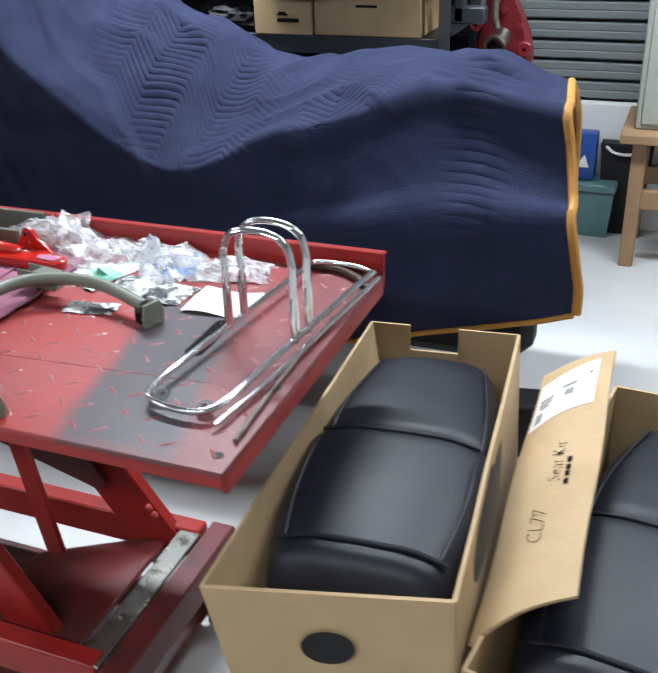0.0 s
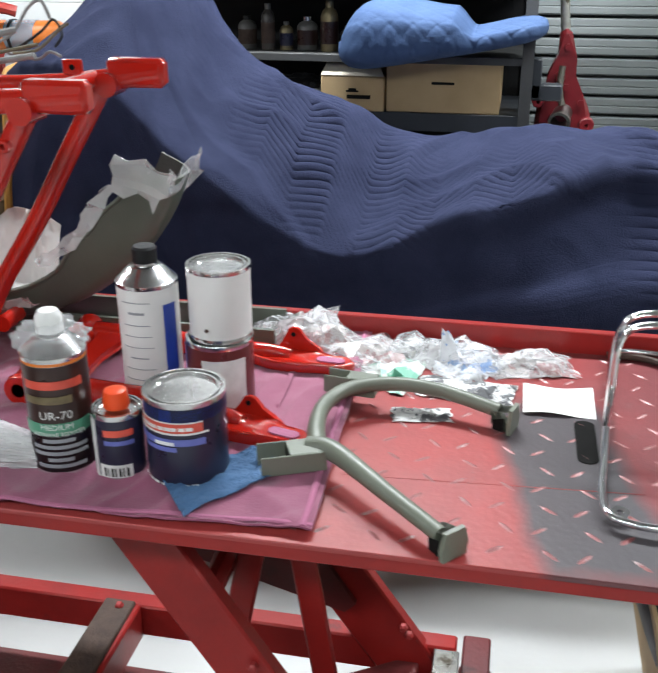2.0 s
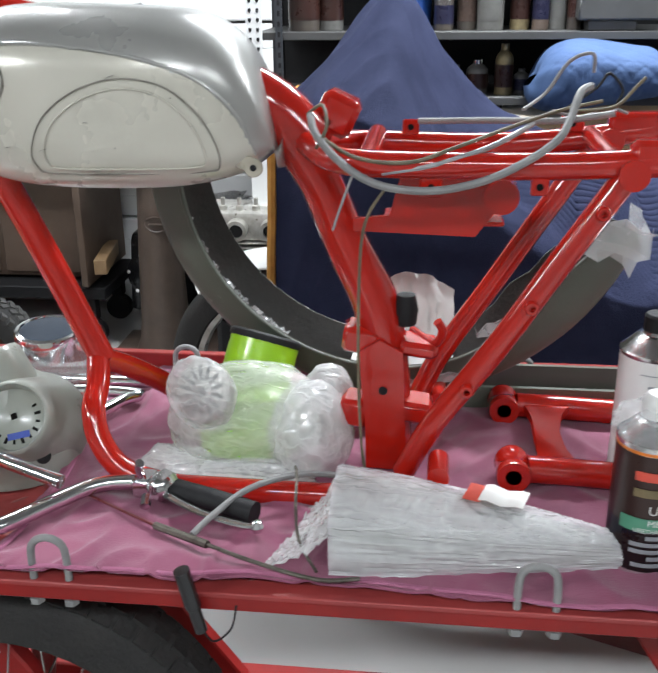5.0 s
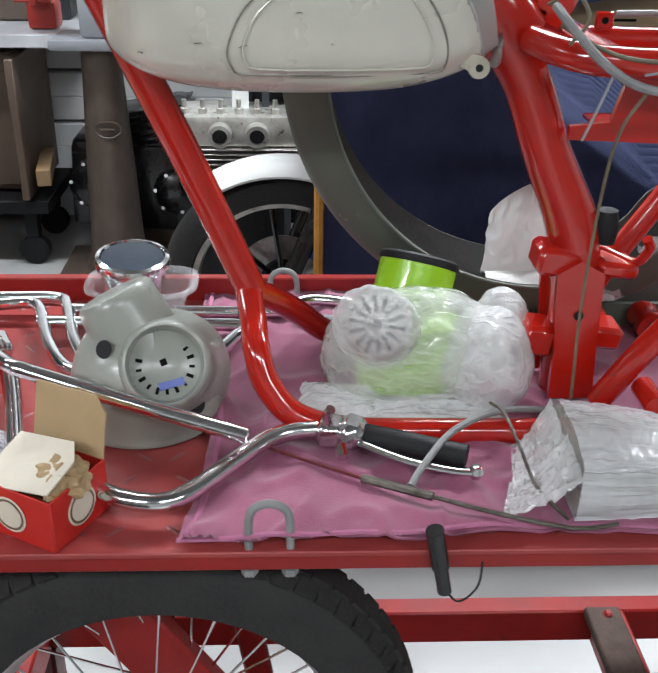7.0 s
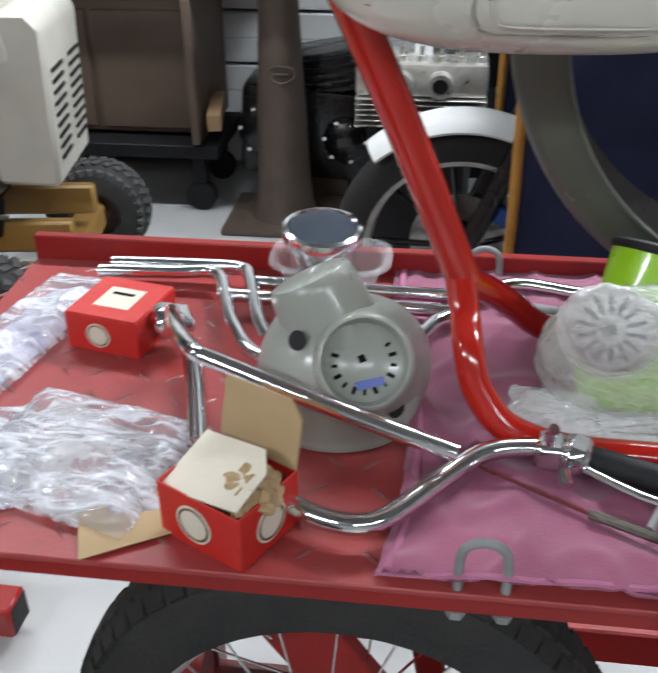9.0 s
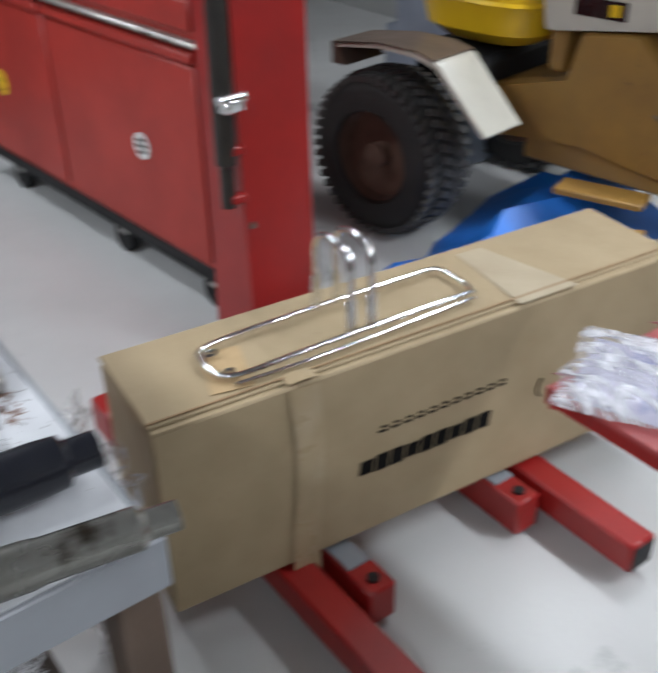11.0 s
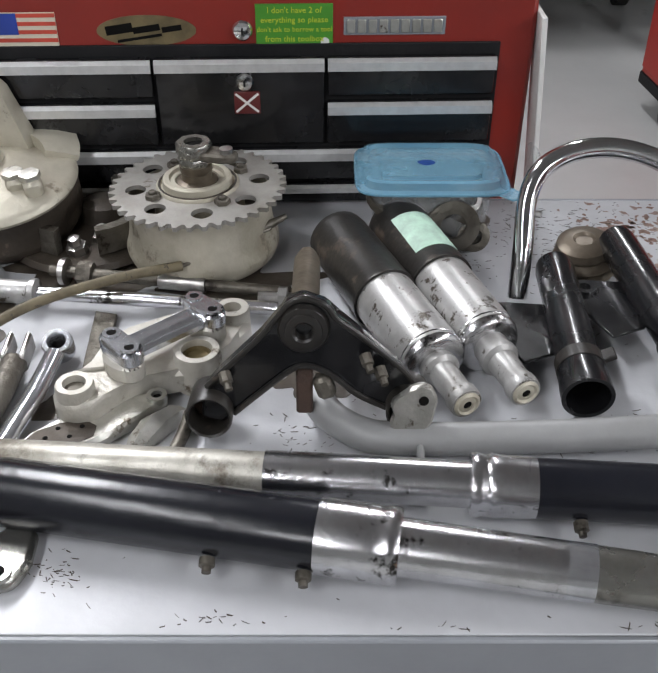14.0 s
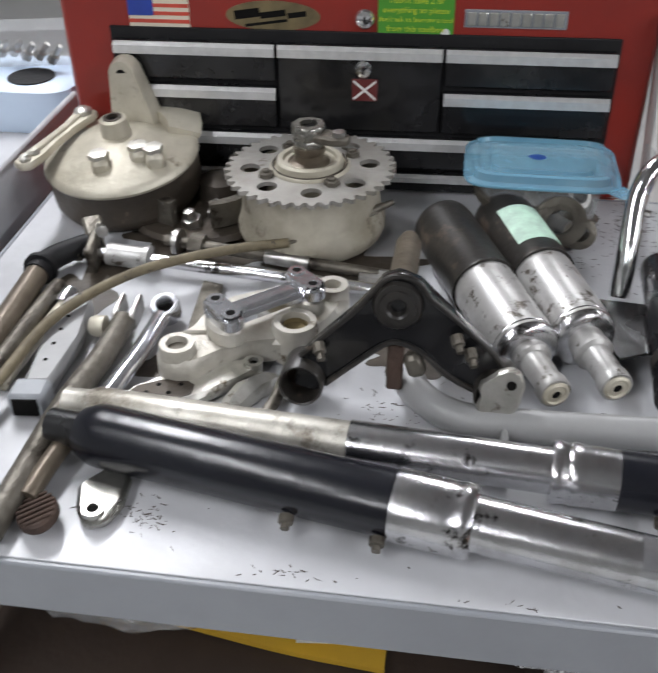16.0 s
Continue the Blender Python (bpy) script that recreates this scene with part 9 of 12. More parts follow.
# triple clamp with steering stem, standing on its two clamps
yk = thing("triple_clamp", (-2.36, -0.96, HB), label="black lower triple clamp with brown steering stem", category="triple clamp")
ym = Matrix(((0, -0.17, 0.985, -2.362), (1, 0, 0, -0.958), (0, 0.985, 0.17, 0.967), (0, 0, 0, 1)))
ARM = [(-0.020, 0.012), (-0.036, -0.008), (-0.056, -0.028), (-0.071, -0.043), (-0.086, -0.060), (-0.088, -0.085), (-0.070, -0.090), (-0.058, -0.078), (-0.034, -0.057), (-0.011, -0.038), (0.003, -0.034), (0.022, -0.042), (0.044, -0.061), (0.069, -0.074), (0.086, -0.082), (0.097, -0.062), (0.083, -0.039), (0.048, -0.008), (0.027, 0.008), (0.019, 0.020), (0.0, 0.027), (-0.014, 0.022)]
bm = B()
prism(bm, ARM, -0.024, -0.006, ym, 0.002)
part("bridge", bm, BLACK_GLOSS, yk)
for pts in ([(-0.082, -0.054), (-0.071, -0.043), (-0.056, -0.028), (-0.036, -0.008), (-0.020, 0.012), (-0.012, 0.022), (0.0, 0.0265), (0.017, 0.021), (0.027, 0.008), (0.048, -0.008), (0.083, -0.039), (0.094, -0.056)], [(-0.060, -0.080), (-0.034, -0.057), (-0.011, -0.038), (0.003, -0.034), (0.022, -0.042), (0.044, -0.061), (0.069, -0.074)]):
    bm = B()
    tube(bm, [ym @ Vector((x, y, -0.004)) for x, y in pts], 0.0026, 8, 4)
    part("rolled_edge", bm, BLACK_WORN, yk, "rolled edge with worn paint")
for k, cx, cy in ((-1, -0.080, -0.077), (1, 0.088, -0.072)):
    bm = B()
    lathe(bm, [(0.0165, -0.03), (0.0195, -0.03), (0.02, 0.008), (0.0185, 0.010), (0.017, 0.009), (0.0165, 0.0), (0.0165, -0.03)], ym @ pose(cx, cy, 0), 32, cap=False)
    part("clamp_ring", bm, BLACK_WORN, yk, "worn brown-black clamp ring")
    bm = B()
    lathe(bm, [(0, -0.02), (0.0166, -0.02), (0.0166, -0.018), (0.012, -0.0165), (0, -0.016)], ym @ pose(cx, cy, 0), 24)
    part("ring_seat", bm, RUST, yk, "dark rusty inside of the ring")
bm = B()
lathe(bm, [(0.0065, -0.02), (0.0215, -0.02), (0.0215, -0.003), (0.0195, 0.0), (0.0155, 0.0005), (0.015, 0.003), (0.0095, 0.0035), (0.0075, 0.002), (0.0065, -0.004), (0.0065, -0.02)], ym, 36, cap=False)
part("stem_boss", bm, BLACK_WORN, yk, "worn black boss")
bm = B()
lathe(bm, [(0, -0.012), (0.0066, -0.012), (0.0066, -0.011), (0, -0.011)], ym, 18)
part("stem_bore", bm, INK, yk)
bm = B()
lathe(bm, [(0, -0.165), (0.0095, -0.165), (0.0095, -0.152), (0.0125, -0.149), (0.0125, -0.04), (0.0145, -0.035), (0.0185, -0.03), (0.0185, -0.022), (0, -0.022)], ym, 28)
part("stem", bm, STEM_BROWN, yk, "dull brown steering stem")
for x, y, z in ((-0.066, -0.040, -0.002), (0.050, -0.022, 0.0), (0.062, -0.034, 0.0)):
    bm = B()
    lathe(bm, [(0, 0), (0.0055, 0), (0.0055, 0.009), (0.0035, 0.010), (0.0035, 0.016), (0, 0.016)], ym @ pose(x, y, z) @ pose(0, 0, 0, 35, 20, 0), 8)
    part("pinch_bolt", bm, STEEL_DIRTY, yk)
bm = B()
box(bm, (0, 0, 0), (0.014, 0.044, 0.012), m=ym @ pose(0.0, -0.060, -0.012), bevel=0.002)
part("stop_plate", bm, RUST, yk, "rusty steering stop plate")
bm = B()
box(bm, (0, 0, 0), (0.016, 0.022, 0.016), m=ym @ pose(0.017, -0.056, -0.010, 0, 0, 20), bevel=0.004)
part("stop_block", bm, STEEL_DIRTY, yk)

# rear hub with sprocket
hub = thing("rear_hub", (-2.645, -1.075, HB), label="rear hub with toothed sprocket, lying flat", category="hub")
hm = pose(-2.658, -1.077, HB, 1, 0, 0)
bm = B()
lathe(bm, [(0, 0.002), (0.058, 0.0), (0.074, 0.003), (0.0815, 0.010), (0.0845, 0.018), (0.0850, 0.024), (0.0825, 0.030), (0.0795, 0.042), (0.0775, 0.058), (0.0785, 0.0785), (0.0765, 0.0785), (0.0755, 0.048), (0.050, 0.046), (0.048, 0.078), (0, 0.078)], hm, 64)
part("drum", bm, ALU_CREAM, hub, "cream oxidised drum")
# dark ring added below the sprocket so its holes look deep in shade
bm = B()
ring_plate(bm, 0.0505, 0.0752, 0.0482, 0.0496, hm, 48)
part("hole_shade_disc", bm, DRUM, hub, "dark disc for the shade inside the sprocket holes")
teeth = 40
out = []
for i in range(teeth * 4):
    a = 2 * math.pi * i / (teeth * 4)
    out.append(((0.0955 if i % 4 in (0, 1) else 0.0885) * math.cos(a), (0.0955 if i % 4 in (0, 1) else 0.0885) * math.sin(a)))
bm = B()
loops = [out, [(0.045 * math.cos(2 * math.pi * i / 48), 0.045 * math.sin(2 * math.pi * i / 48)) for i in range(48)]]
for i in range(8):
    q = radians(45 * i + 10)
    loops.append([(0.0665 * math.cos(q) + 0.0112 * math.cos(2 * math.pi * k / 20), 0.0665 * math.sin(q) + 0.0112 * math.sin(2 * math.pi * k / 20)) for k in range(20)])
edges = []
for loop in loops:
    vs = [bm.verts.new((x, y, 0.083)) for x, y in loop]
    edges += [bm.edges.new((p, q)) for p, q in zip(vs, vs[1:] + vs[:1])]
flat = [g for g in bmesh.ops.triangle_fill(bm, use_beauty=True, edges=edges, normal=(0, 0, 1))["geom"] if isinstance(g, bmesh.types.BMFace)]
up = bmesh.ops.extrude_face_region(bm, geom=flat, use_keep_orig=True)["geom"]
bmesh.ops.translate(bm, verts=[g for g in up if isinstance(g, bmesh.types.BMVert)], vec=(0, 0, 0.005))
bmesh.ops.transform(bm, matrix=hm, verts=bm.verts)
bmesh.ops.recalc_face_normals(bm, faces=bm.faces)
part("sprocket", bm, SPROCKET, hub, "toothed grey sprocket with round holes", smooth=20)
for i in range(4):
    bq = hm @ pose(0, 0, 0, 0, 0, 90 * i + 35) @ pose(0.0535, 0, 0)
    bm = B()
    lathe(bm, [(0, 0.088), (0.0085, 0.088), (0.0085, 0.0925), (0.0075, 0.0935), (0, 0.0935)], bq, 6)
    part("sprocket_nut", bm, STEEL_DIRTY, hub)
    bm = B()
    lathe(bm, [(0, 0.092), (0.0045, 0.092), (0.0045, 0.0955), (0.0035, 0.0965), (0, 0.0965)], bq, 12)
    part("sprocket_stud", bm, STEEL_DIRTY, hub)
bm = B()
lathe(bm, [(0.022, 0.076), (0.045, 0.076), (0.045, 0.0895), (0.0435, 0.0915), (0.041, 0.0915), (0.040, 0.0895), (0.038, 0.0895), (0.037, 0.097), (0.0345, 0.099), (0.030, 0.0985), (0.0285, 0.095), (0.024, 0.095), (0.022, 0.092), (0.022, 0.076)], hm, 48, cap=False)
part("bearing_boss", bm, ALU_CREAM, hub)
bm = B()
ring_plate(bm, 0.0405, 0.0425, 0.090, 0.0922, hm, 48)
part("oil_seal", bm, DRUM, hub, "dark seal ring")
bm = B()
lathe(bm, [(0, 0.078), (0.0225, 0.078), (0.0225, 0.094), (0.0165, 0.096), (0.016, 0.104), (0.0175, 0.106), (0.0175, 0.113), (0.015, 0.115), (0.0, 0.115)], hm, 28)
part("spindle_sleeve", bm, STEM_BROWN, hub)
bm = B()
lathe(bm, [(0.008, 0.113), (0.0175, 0.113), (0.019, 0.117), (0.0185, 0.120), (0.0175, 0.122), (0.0195, 0.125), (0.0195, 0.136), (0.018, 0.138), (0.0105, 0.138), (0.0105, 0.124), (0.008, 0.113)], hm, 8, cap=False)
part("axle_nut", bm, SCUFF, hub)
bm = B()
lathe(bm, [(0, 0.131), (0.0106, 0.131), (0.0106, 0.1335), (0, 0.1335)], hm, 20)
part("nut_bore", bm, INK, hub)
bm = B()
prism(bm, [(0.01, -0.012), (0.036, -0.007), (0.050, 0.002), (0.047, 0.014), (0.03, 0.014), (0.012, 0.013)], 0.121, 0.131, hm @ pose(0, 0, 0, 0, 0, 62), 0.0025)
adj = part("chain_adjuster", bm, STEEL_DIRTY, hub)
bm = B()
lathe(bm, [(0, 0.131), (0.0075, 0.131), (0.007, 0.136), (0, 0.137)], hm @ pose(0, 0, 0, 0, 0, 62) @ pose(0.038, 0.004, 0), 10)
part("adjuster_pin", bm, STEEL, adj)

# brake hub
bh = thing("brake_hub", (-2.71, -1.305, HB), label="cream aluminium brake hub with brake arm", category="hub")
bmx = Matrix.Translation((-2.71, -1.31, HB)) @ pose(0, 0, 0, 3, 7, 0)
bm = B()
lathe(bm, [(0, 0.008), (0.074, 0.008), (0.082, 0.014), (0.0885, 0.024), (0.0895, 0.03), (0.0895, 0.062), (0.0905, 0.066), (0, 0.066)], bmx, 48)
part("drum", bm, DRUM, bh, "dark greasy drum")
bm = B()
lathe(bm, [(0, 0.064), (0.0905, 0.064), (0.0925, 0.068), (0.0905, 0.073), (0.086, 0.076), (0.05, 0.088), (0.028, 0.097), (0.022, 0.098), (0, 0.098)], bmx, 48)
part("brake_plate", bm, ALU_CREAM, bh)
bm = B()
lathe(bm, [(0.007, 0.08), (0.02, 0.08), (0.017, 0.104), (0.0155, 0.11), (0.0155, 0.116), (0.0115, 0.118), (0.0115, 0.09), (0.007, 0.08)], bmx, 24, cap=False)
part("centre_boss", bm, ALU_CREAM, bh)
bm = B()
loft(bm, [[bmx @ Vector((x + sx * w, y + sy * hw, z)) for sx, sy in ((0, -1), (0.35, -1.06), (1, -0.9), (1, 0.9), (0.35, 1.06), (0, 1))] for x, y, z, w, hw in ((-0.066, 0.008, 0.074, 0.034, 0.033), (-0.066, 0.007, 0.105, 0.027, 0.026), (-0.068, 0.004, 0.140, 0.023, 0.019), (-0.069, 0.003, 0.152, 0.022, 0.0165), (-0.0695, 0.003, 0.159, 0.021, 0.011), (-0.07, 0.003, 0.162, 0.020, 0.004))])
part("torque_arm", bm, ALU_CREAM, bh)
bm = B()
loft(bm, [[bmx @ Vector((r * math.cos(q), r * math.sin(q), z)) for r, z in ((0.058, 0.078), (0.094, 0.070), (0.094 + 0.016 * k, 0.072 + 0.016 * k), (0.062, 0.092 + 0.006 * k))] for q, k in ((radians(112 + 9 * i), math.sin(math.pi * (i + 0.6) / 8.2)) for i in range(8))])
part("plate_lip", bm, ALU_CREAM, bh, "raised lip of the brake plate")
bm = B()
rod(bm, bmx @ Vector((-0.06, 0.003, 0.147)), bmx @ Vector((-0.0465, 0.003, 0.147)), [(0, 0), (0.0065, 0), (0.0065, 0.0135), (0, 0.0135)], 16)
part("torque_arm_hole", bm, INK, bh)
for x, y in ((0.03, 0.035), (0.035, 0.055), (0.05, -0.005)):
    bm = B()
    box(bm, (0, 0, 0), (0.03, 0.02, 0.02), m=bmx @ pose(x, y, 0.086, 0, 0, 20), bevel=0.004)
    part("lug", bm, ALU_CREAM, bh)
    bm = B()
    lathe(bm, [(0, 0), (0.012, 0), (0.012, 0.006), (0, 0.007)], bmx @ pose(x, y, 0.095), 6)
    part("bolt", bm, ALU, bh)
ARM_LINK = [(-0.012, 0.013), (-0.016, 0.0), (-0.012, -0.012), (0.0, -0.014), (0.03, -0.008), (0.07, -0.007), (0.10, -0.013), (0.128, -0.013), (0.134, 0.0), (0.128, 0.010), (0.10, 0.011), (0.07, 0.008), (0.03, 0.009), (0.0, 0.015)]
am = Matrix.Translation((-2.745, -1.372, HB + 0.090)) @ pose(0, 0, 0, 0, 4, -12)
bm = B()
prism(bm, ARM_LINK, 0, 0.009, am, 0.002)
ba = part("brake_arm", bm, ALU_CREAM, bh, "cast brake arm")
bm = B()
tube(bm, [am @ Vector((x, 0.0, 0.0095)) for x in (0.01, 0.05, 0.10)], 0.0036, 8, 3)
part("rib", bm, ALU_CREAM, ba)
for x, r, h in ((0.0, 0.0105, 0.017), (0.105, 0.007, 0.014), (0.122, 0.0065, 0.016)):
    bm = B()
    lathe(bm, [(0, 0.004), (r, 0.004), (r, h - 0.003), (r * 0.6, h), (0, h)], am @ pose(x, 0, 0), 14)
    part("arm_pin", bm, ALU, ba)
bm = B()
lathe(bm, [(0.007, 0.112), (0.0105, 0.112), (0.0105, 0.1185), (0.007, 0.1185), (0.007, 0.112)], bmx, 20, cap=False)
part("boss_rim", bm, DRUM, bh, "dark bush in the boss")
bm = B()
lathe(bm, [(0, 0.10), (0.0108, 0.10), (0.0108, 0.114), (0, 0.114)], bmx, 20)
part("boss_bore", bm, INK, bh)
sp = thing("brake_shoe_plate", (-2.70, -1.2, HB), label="dark greasy brake shoe plate under the hub", category="brake plate")
bm = B()
lathe(bm, [(0, 0.0), (0.088, 0.0), (0.094, 0.006), (0.090, 0.012), (0.06, 0.014), (0, 0.016)], pose(-2.70, -1.215, HB), 40)
part("plate", bm, DRUM, sp)
bm = B()
lathe(bm, [(0, 0.014), (0.03, 0.014), (0.026, 0.035), (0.012, 0.04), (0, 0.04)], pose(-2.72, -1.20, HB), 20)
part("cam_boss", bm, DRUM, sp)
for r0, s in ((0.062, 20), (0.062, 200)):
    bm = B()
    loft(bm, [[Vector((-2.70, -1.215, HB)) + Vector((r * math.cos(q), r * math.sin(q), z)) for r, z in ((r0, 0.015), (r0 + 0.012, 0.015), (r0 + 0.012, 0.045), (r0, 0.045))] for q in (radians(s + 12 * i) for i in range(13))])
    part("brake_shoe", bm, STEEL_DIRTY, sp)
for x, y, z in ((-2.665, -1.19, 0.02), (-2.64, -1.215, 0.018)):
    bm = B()
    lathe(bm, [(0, 0), (0.012, 0), (0.012, 0.012), (0.007, 0.013), (0.007, 0.022), (0, 0.024)], pose(x, y, HB + 0.012, 6, 10, 0), 6)
    part("pivot_nut", bm, STEEL, sp)

# axles and cable
ax = thing("wheel_axle", (-2.54, -1.2, HB), label="worn wheel axle with pale spacer sleeve and dark chain adjuster", category="axle", group="wheel axles")
a, b = (-2.562, -1.332, HB + 0.018), (-2.528, -0.985, HB + 0.014)
for nm, ma, prof, lab in (("rod", CHROME_OLD, [(0, 0), (0.0072, 0), (0.0072, 0.345), (0, 0.345)], ""), ("sleeve", SHOCK, [(0.0072, 0.045), (0.0125, 0.045), (0.0125, 0.086), (0.015, 0.088), (0.015, 0.094), (0.0072, 0.095), (0.0072, 0.045)], "pale spacer sleeve"), ("nut", STEEL_DIRTY, [(0.007, 0.0), (0.012, 0.0), (0.013, 0.008), (0.012, 0.014), (0.007, 0.015), (0.007, 0.0)], "")):
    bm = B()
    rod(bm, a, b, prof, 20 if nm != "nut" else 6)
    part(nm, bm, ma, ax, lab)
bm = B()
box(bm, (-2.560, -1.304, HB + 0.020), (0.046, 0.010, 0.034), (0, 12, 4), 0.003)
box(bm, (-2.585, -1.312, HB + 0.034), (0.03, 0.022, 0.010), (0, 20, 30), 0.003)
part("chain_adjuster", bm, STEEL_DIRTY, ax, "dark rusty chain adjuster")
bm = B()
rod(bm, (-2.59, -1.31, HB + 0.034), (-2.55, -1.285, HB + 0.044), [(0, 0), (0.004, 0), (0.004, 0.02), (0.007, 0.021), (0.007, 0.03), (0, 0.031)], 8)
part("adjuster_bolt", bm, STEEL, ax)
ax = thing("wheel_axle", (-2.58, -1.1, HB), label="dark worn wheel axle with nuts", category="axle", group="wheel axles")
a, b = (-2.598, -1.235, HB + 0.016), (-2.562, -0.985, HB + 0.012)
for nm, ma, prof, nn in (("rod", STEEL_DIRTY, [(0, 0), (0.0065, 0), (0.0065, 0.25), (0, 0.25)], 16), ("nut", STEEL, [(0.006, 0.012), (0.015, 0.012), (0.015, 0.018), (0.006, 0.019), (0.006, 0.012)], 20), ("nut", STEEL_DIRTY, [(0.006, 0.03), (0.013, 0.031), (0.013, 0.047), (0.006, 0.048), (0.006, 0.03)], 6), ("collar", STEEL, [(0.006, 0.12), (0.009, 0.12), (0.009, 0.17), (0.006, 0.17), (0.006, 0.12)], 16)):
    bm = B()
    rod(bm, a, b, prof, nn)
    part(nm, bm, ma, ax)
bm = B()
rod(bm, (-2.55, -1.01, HB + 0.014), (-2.545, -0.94, HB + 0.014), [(0, 0), (0.006, 0), (0.006, 0.02), (0.012, 0.021), (0.012, 0.03), (0.006, 0.031), (0.006, 0.045), (0, 0.045)], 8)
solo("axle_bolt", bm, STEEL, "steel bolt with nut among the parts", "bolt")
cb = thing("brake_cable", (-2.5, -1.2, HB), label="olive brown brake cable lying across the parts", category="cable")
bm = B()
tube(bm, [(-2.27, -1.315, HB + 0.022), (-2.33, -1.305, HB + 0.026), (-2.42, -1.29, HB + 0.03), (-2.50, -1.235, HB + 0.034), (-2.55, -1.155, HB + 0.036), (-2.575, -1.09, HB + 0.036)], 0.0055, 10, 6)
part("sheath", bm, OLIVE, cb)
bm = B()
tube(bm, [(-2.575, -1.09, HB + 0.036), (-2.60, -1.045, HB + 0.042), (-2.63, -1.0, HB + 0.05)], 0.0022, 8, 4)
part("inner", bm, STEEL_DIRTY, cb)
bm = B()
rod(bm, (-2.595, -1.055, HB + 0.041), (-2.655, -0.975, HB + 0.056), [(0, 0), (0.007, 0), (0.007, 0.02), (0.004, 0.025), (0.004, 0.04), (0.005, 0.042), (0.004, 0.046), (0.005, 0.05), (0.004, 0.054), (0.005, 0.058), (0.004, 0.064), (0.005, 0.07), (0.003, 0.09), (0, 0.09)], 12)
part("adjuster", bm, STEEL_DIRTY, cb)

# upper fork bridge with handlebar clamp
ub = thing("fork_bridge", (-2.41, -1.09, HB), label="cast aluminium upper fork bridge with chrome handlebar clamp on it", category="fork bridge")
bm = B()
prism(bm, [(-2.360, -1.172), (-2.378, -1.178), (-2.396, -1.170), (-2.413, -1.146), (-2.446, -1.150), (-2.472, -1.130), (-2.490, -1.09), (-2.500, -1.052), (-2.502, -1.022), (-2.482, -1.012), (-2.462, -1.018), (-2.445, -1.034), (-2.425, -1.036), (-2.404, -1.046), (-2.400, -1.07), (-2.402, -1.098), (-2.380, -1.120), (-2.356, -1.138), (-2.352, -1.158)], HB + 0.008, HB + 0.034, None, 0.005)
part("casting", bm, ALU_PALE, ub)
bm = B()
prism(bm, [(-2.398, -1.165), (-2.412, -1.138), (-2.444, -1.142), (-2.466, -1.124), (-2.45, -1.105), (-2.43, -1.12), (-2.405, -1.125)], HB + 0.033, HB + 0.0375, None, 0.0015)
part("web", bm, ALU_PALE, ub)
for x, y, r, h, q in ((-2.373, -1.156, 0.0168, 0.044, 0.58), (-2.420, -1.056, 0.0215, 0.045, 0.63), (-2.488, -1.030, 0.0165, 0.044, 0.5)):
    bm = B()
    lathe(bm, [(r * q, 0.008), (r * 1.06, 0.008), (r, h - 0.003), (r * 0.95, h), (r * (q + 0.03), h), (r * q, h - 0.003), (r * q, 0.008)], pose(x, y, HB), 28, cap=False)
    part("eye", bm, ALU_PALE, ub)
bm = B()
lathe(bm, [(0, 0.034), (0.0134, 0.034), (0.0134, 0.0385), (0.0115, 0.040), (0.0105, 0.036), (0, 0.036)], pose(-2.420, -1.056, HB), 20)
part("brass_bush", bm, BRASS, ub, "brass bush in the stem hole")
bm = B()
lathe(bm, [(0, 0.03), (0.0096, 0.03), (0.0096, 0.0375), (0, 0.0375)], pose(-2.373, -1.156, HB), 20)
part("eye_floor", bm, STEEL_DIRTY, ub)
cm = Matrix.Translation((-2.433, -1.086, HB + 0.050)) @ pose(0, 0, 0, 0, 0, 131.5)
for s_ in (-0.044, 0.044):
    bm = B()
    prism(bm, [(s_ + 0.016 * math.cos(q), 0.024 * math.sin(q)) for q in (2 * math.pi * i / 24 for i in range(24))], -0.018, 0.001, cm, 0.003)
    part("pedestal", bm, ALU_PALE, ub)
bm = B()
loft(bm, [[cm @ Vector((x, y, z)) for y, z in ((-0.015, 0.001), (0.015, 0.001), (0.015, 0.006), (0.011, 0.0085), (0.008, 0.0075), (0.004, 0.011), (-0.004, 0.011), (-0.008, 0.0075), (-0.011, 0.0085), (-0.015, 0.006))] for x in (-0.04, 0.04)])
part("clamp_bar", bm, POLISH, ub, "polished clamp bar")
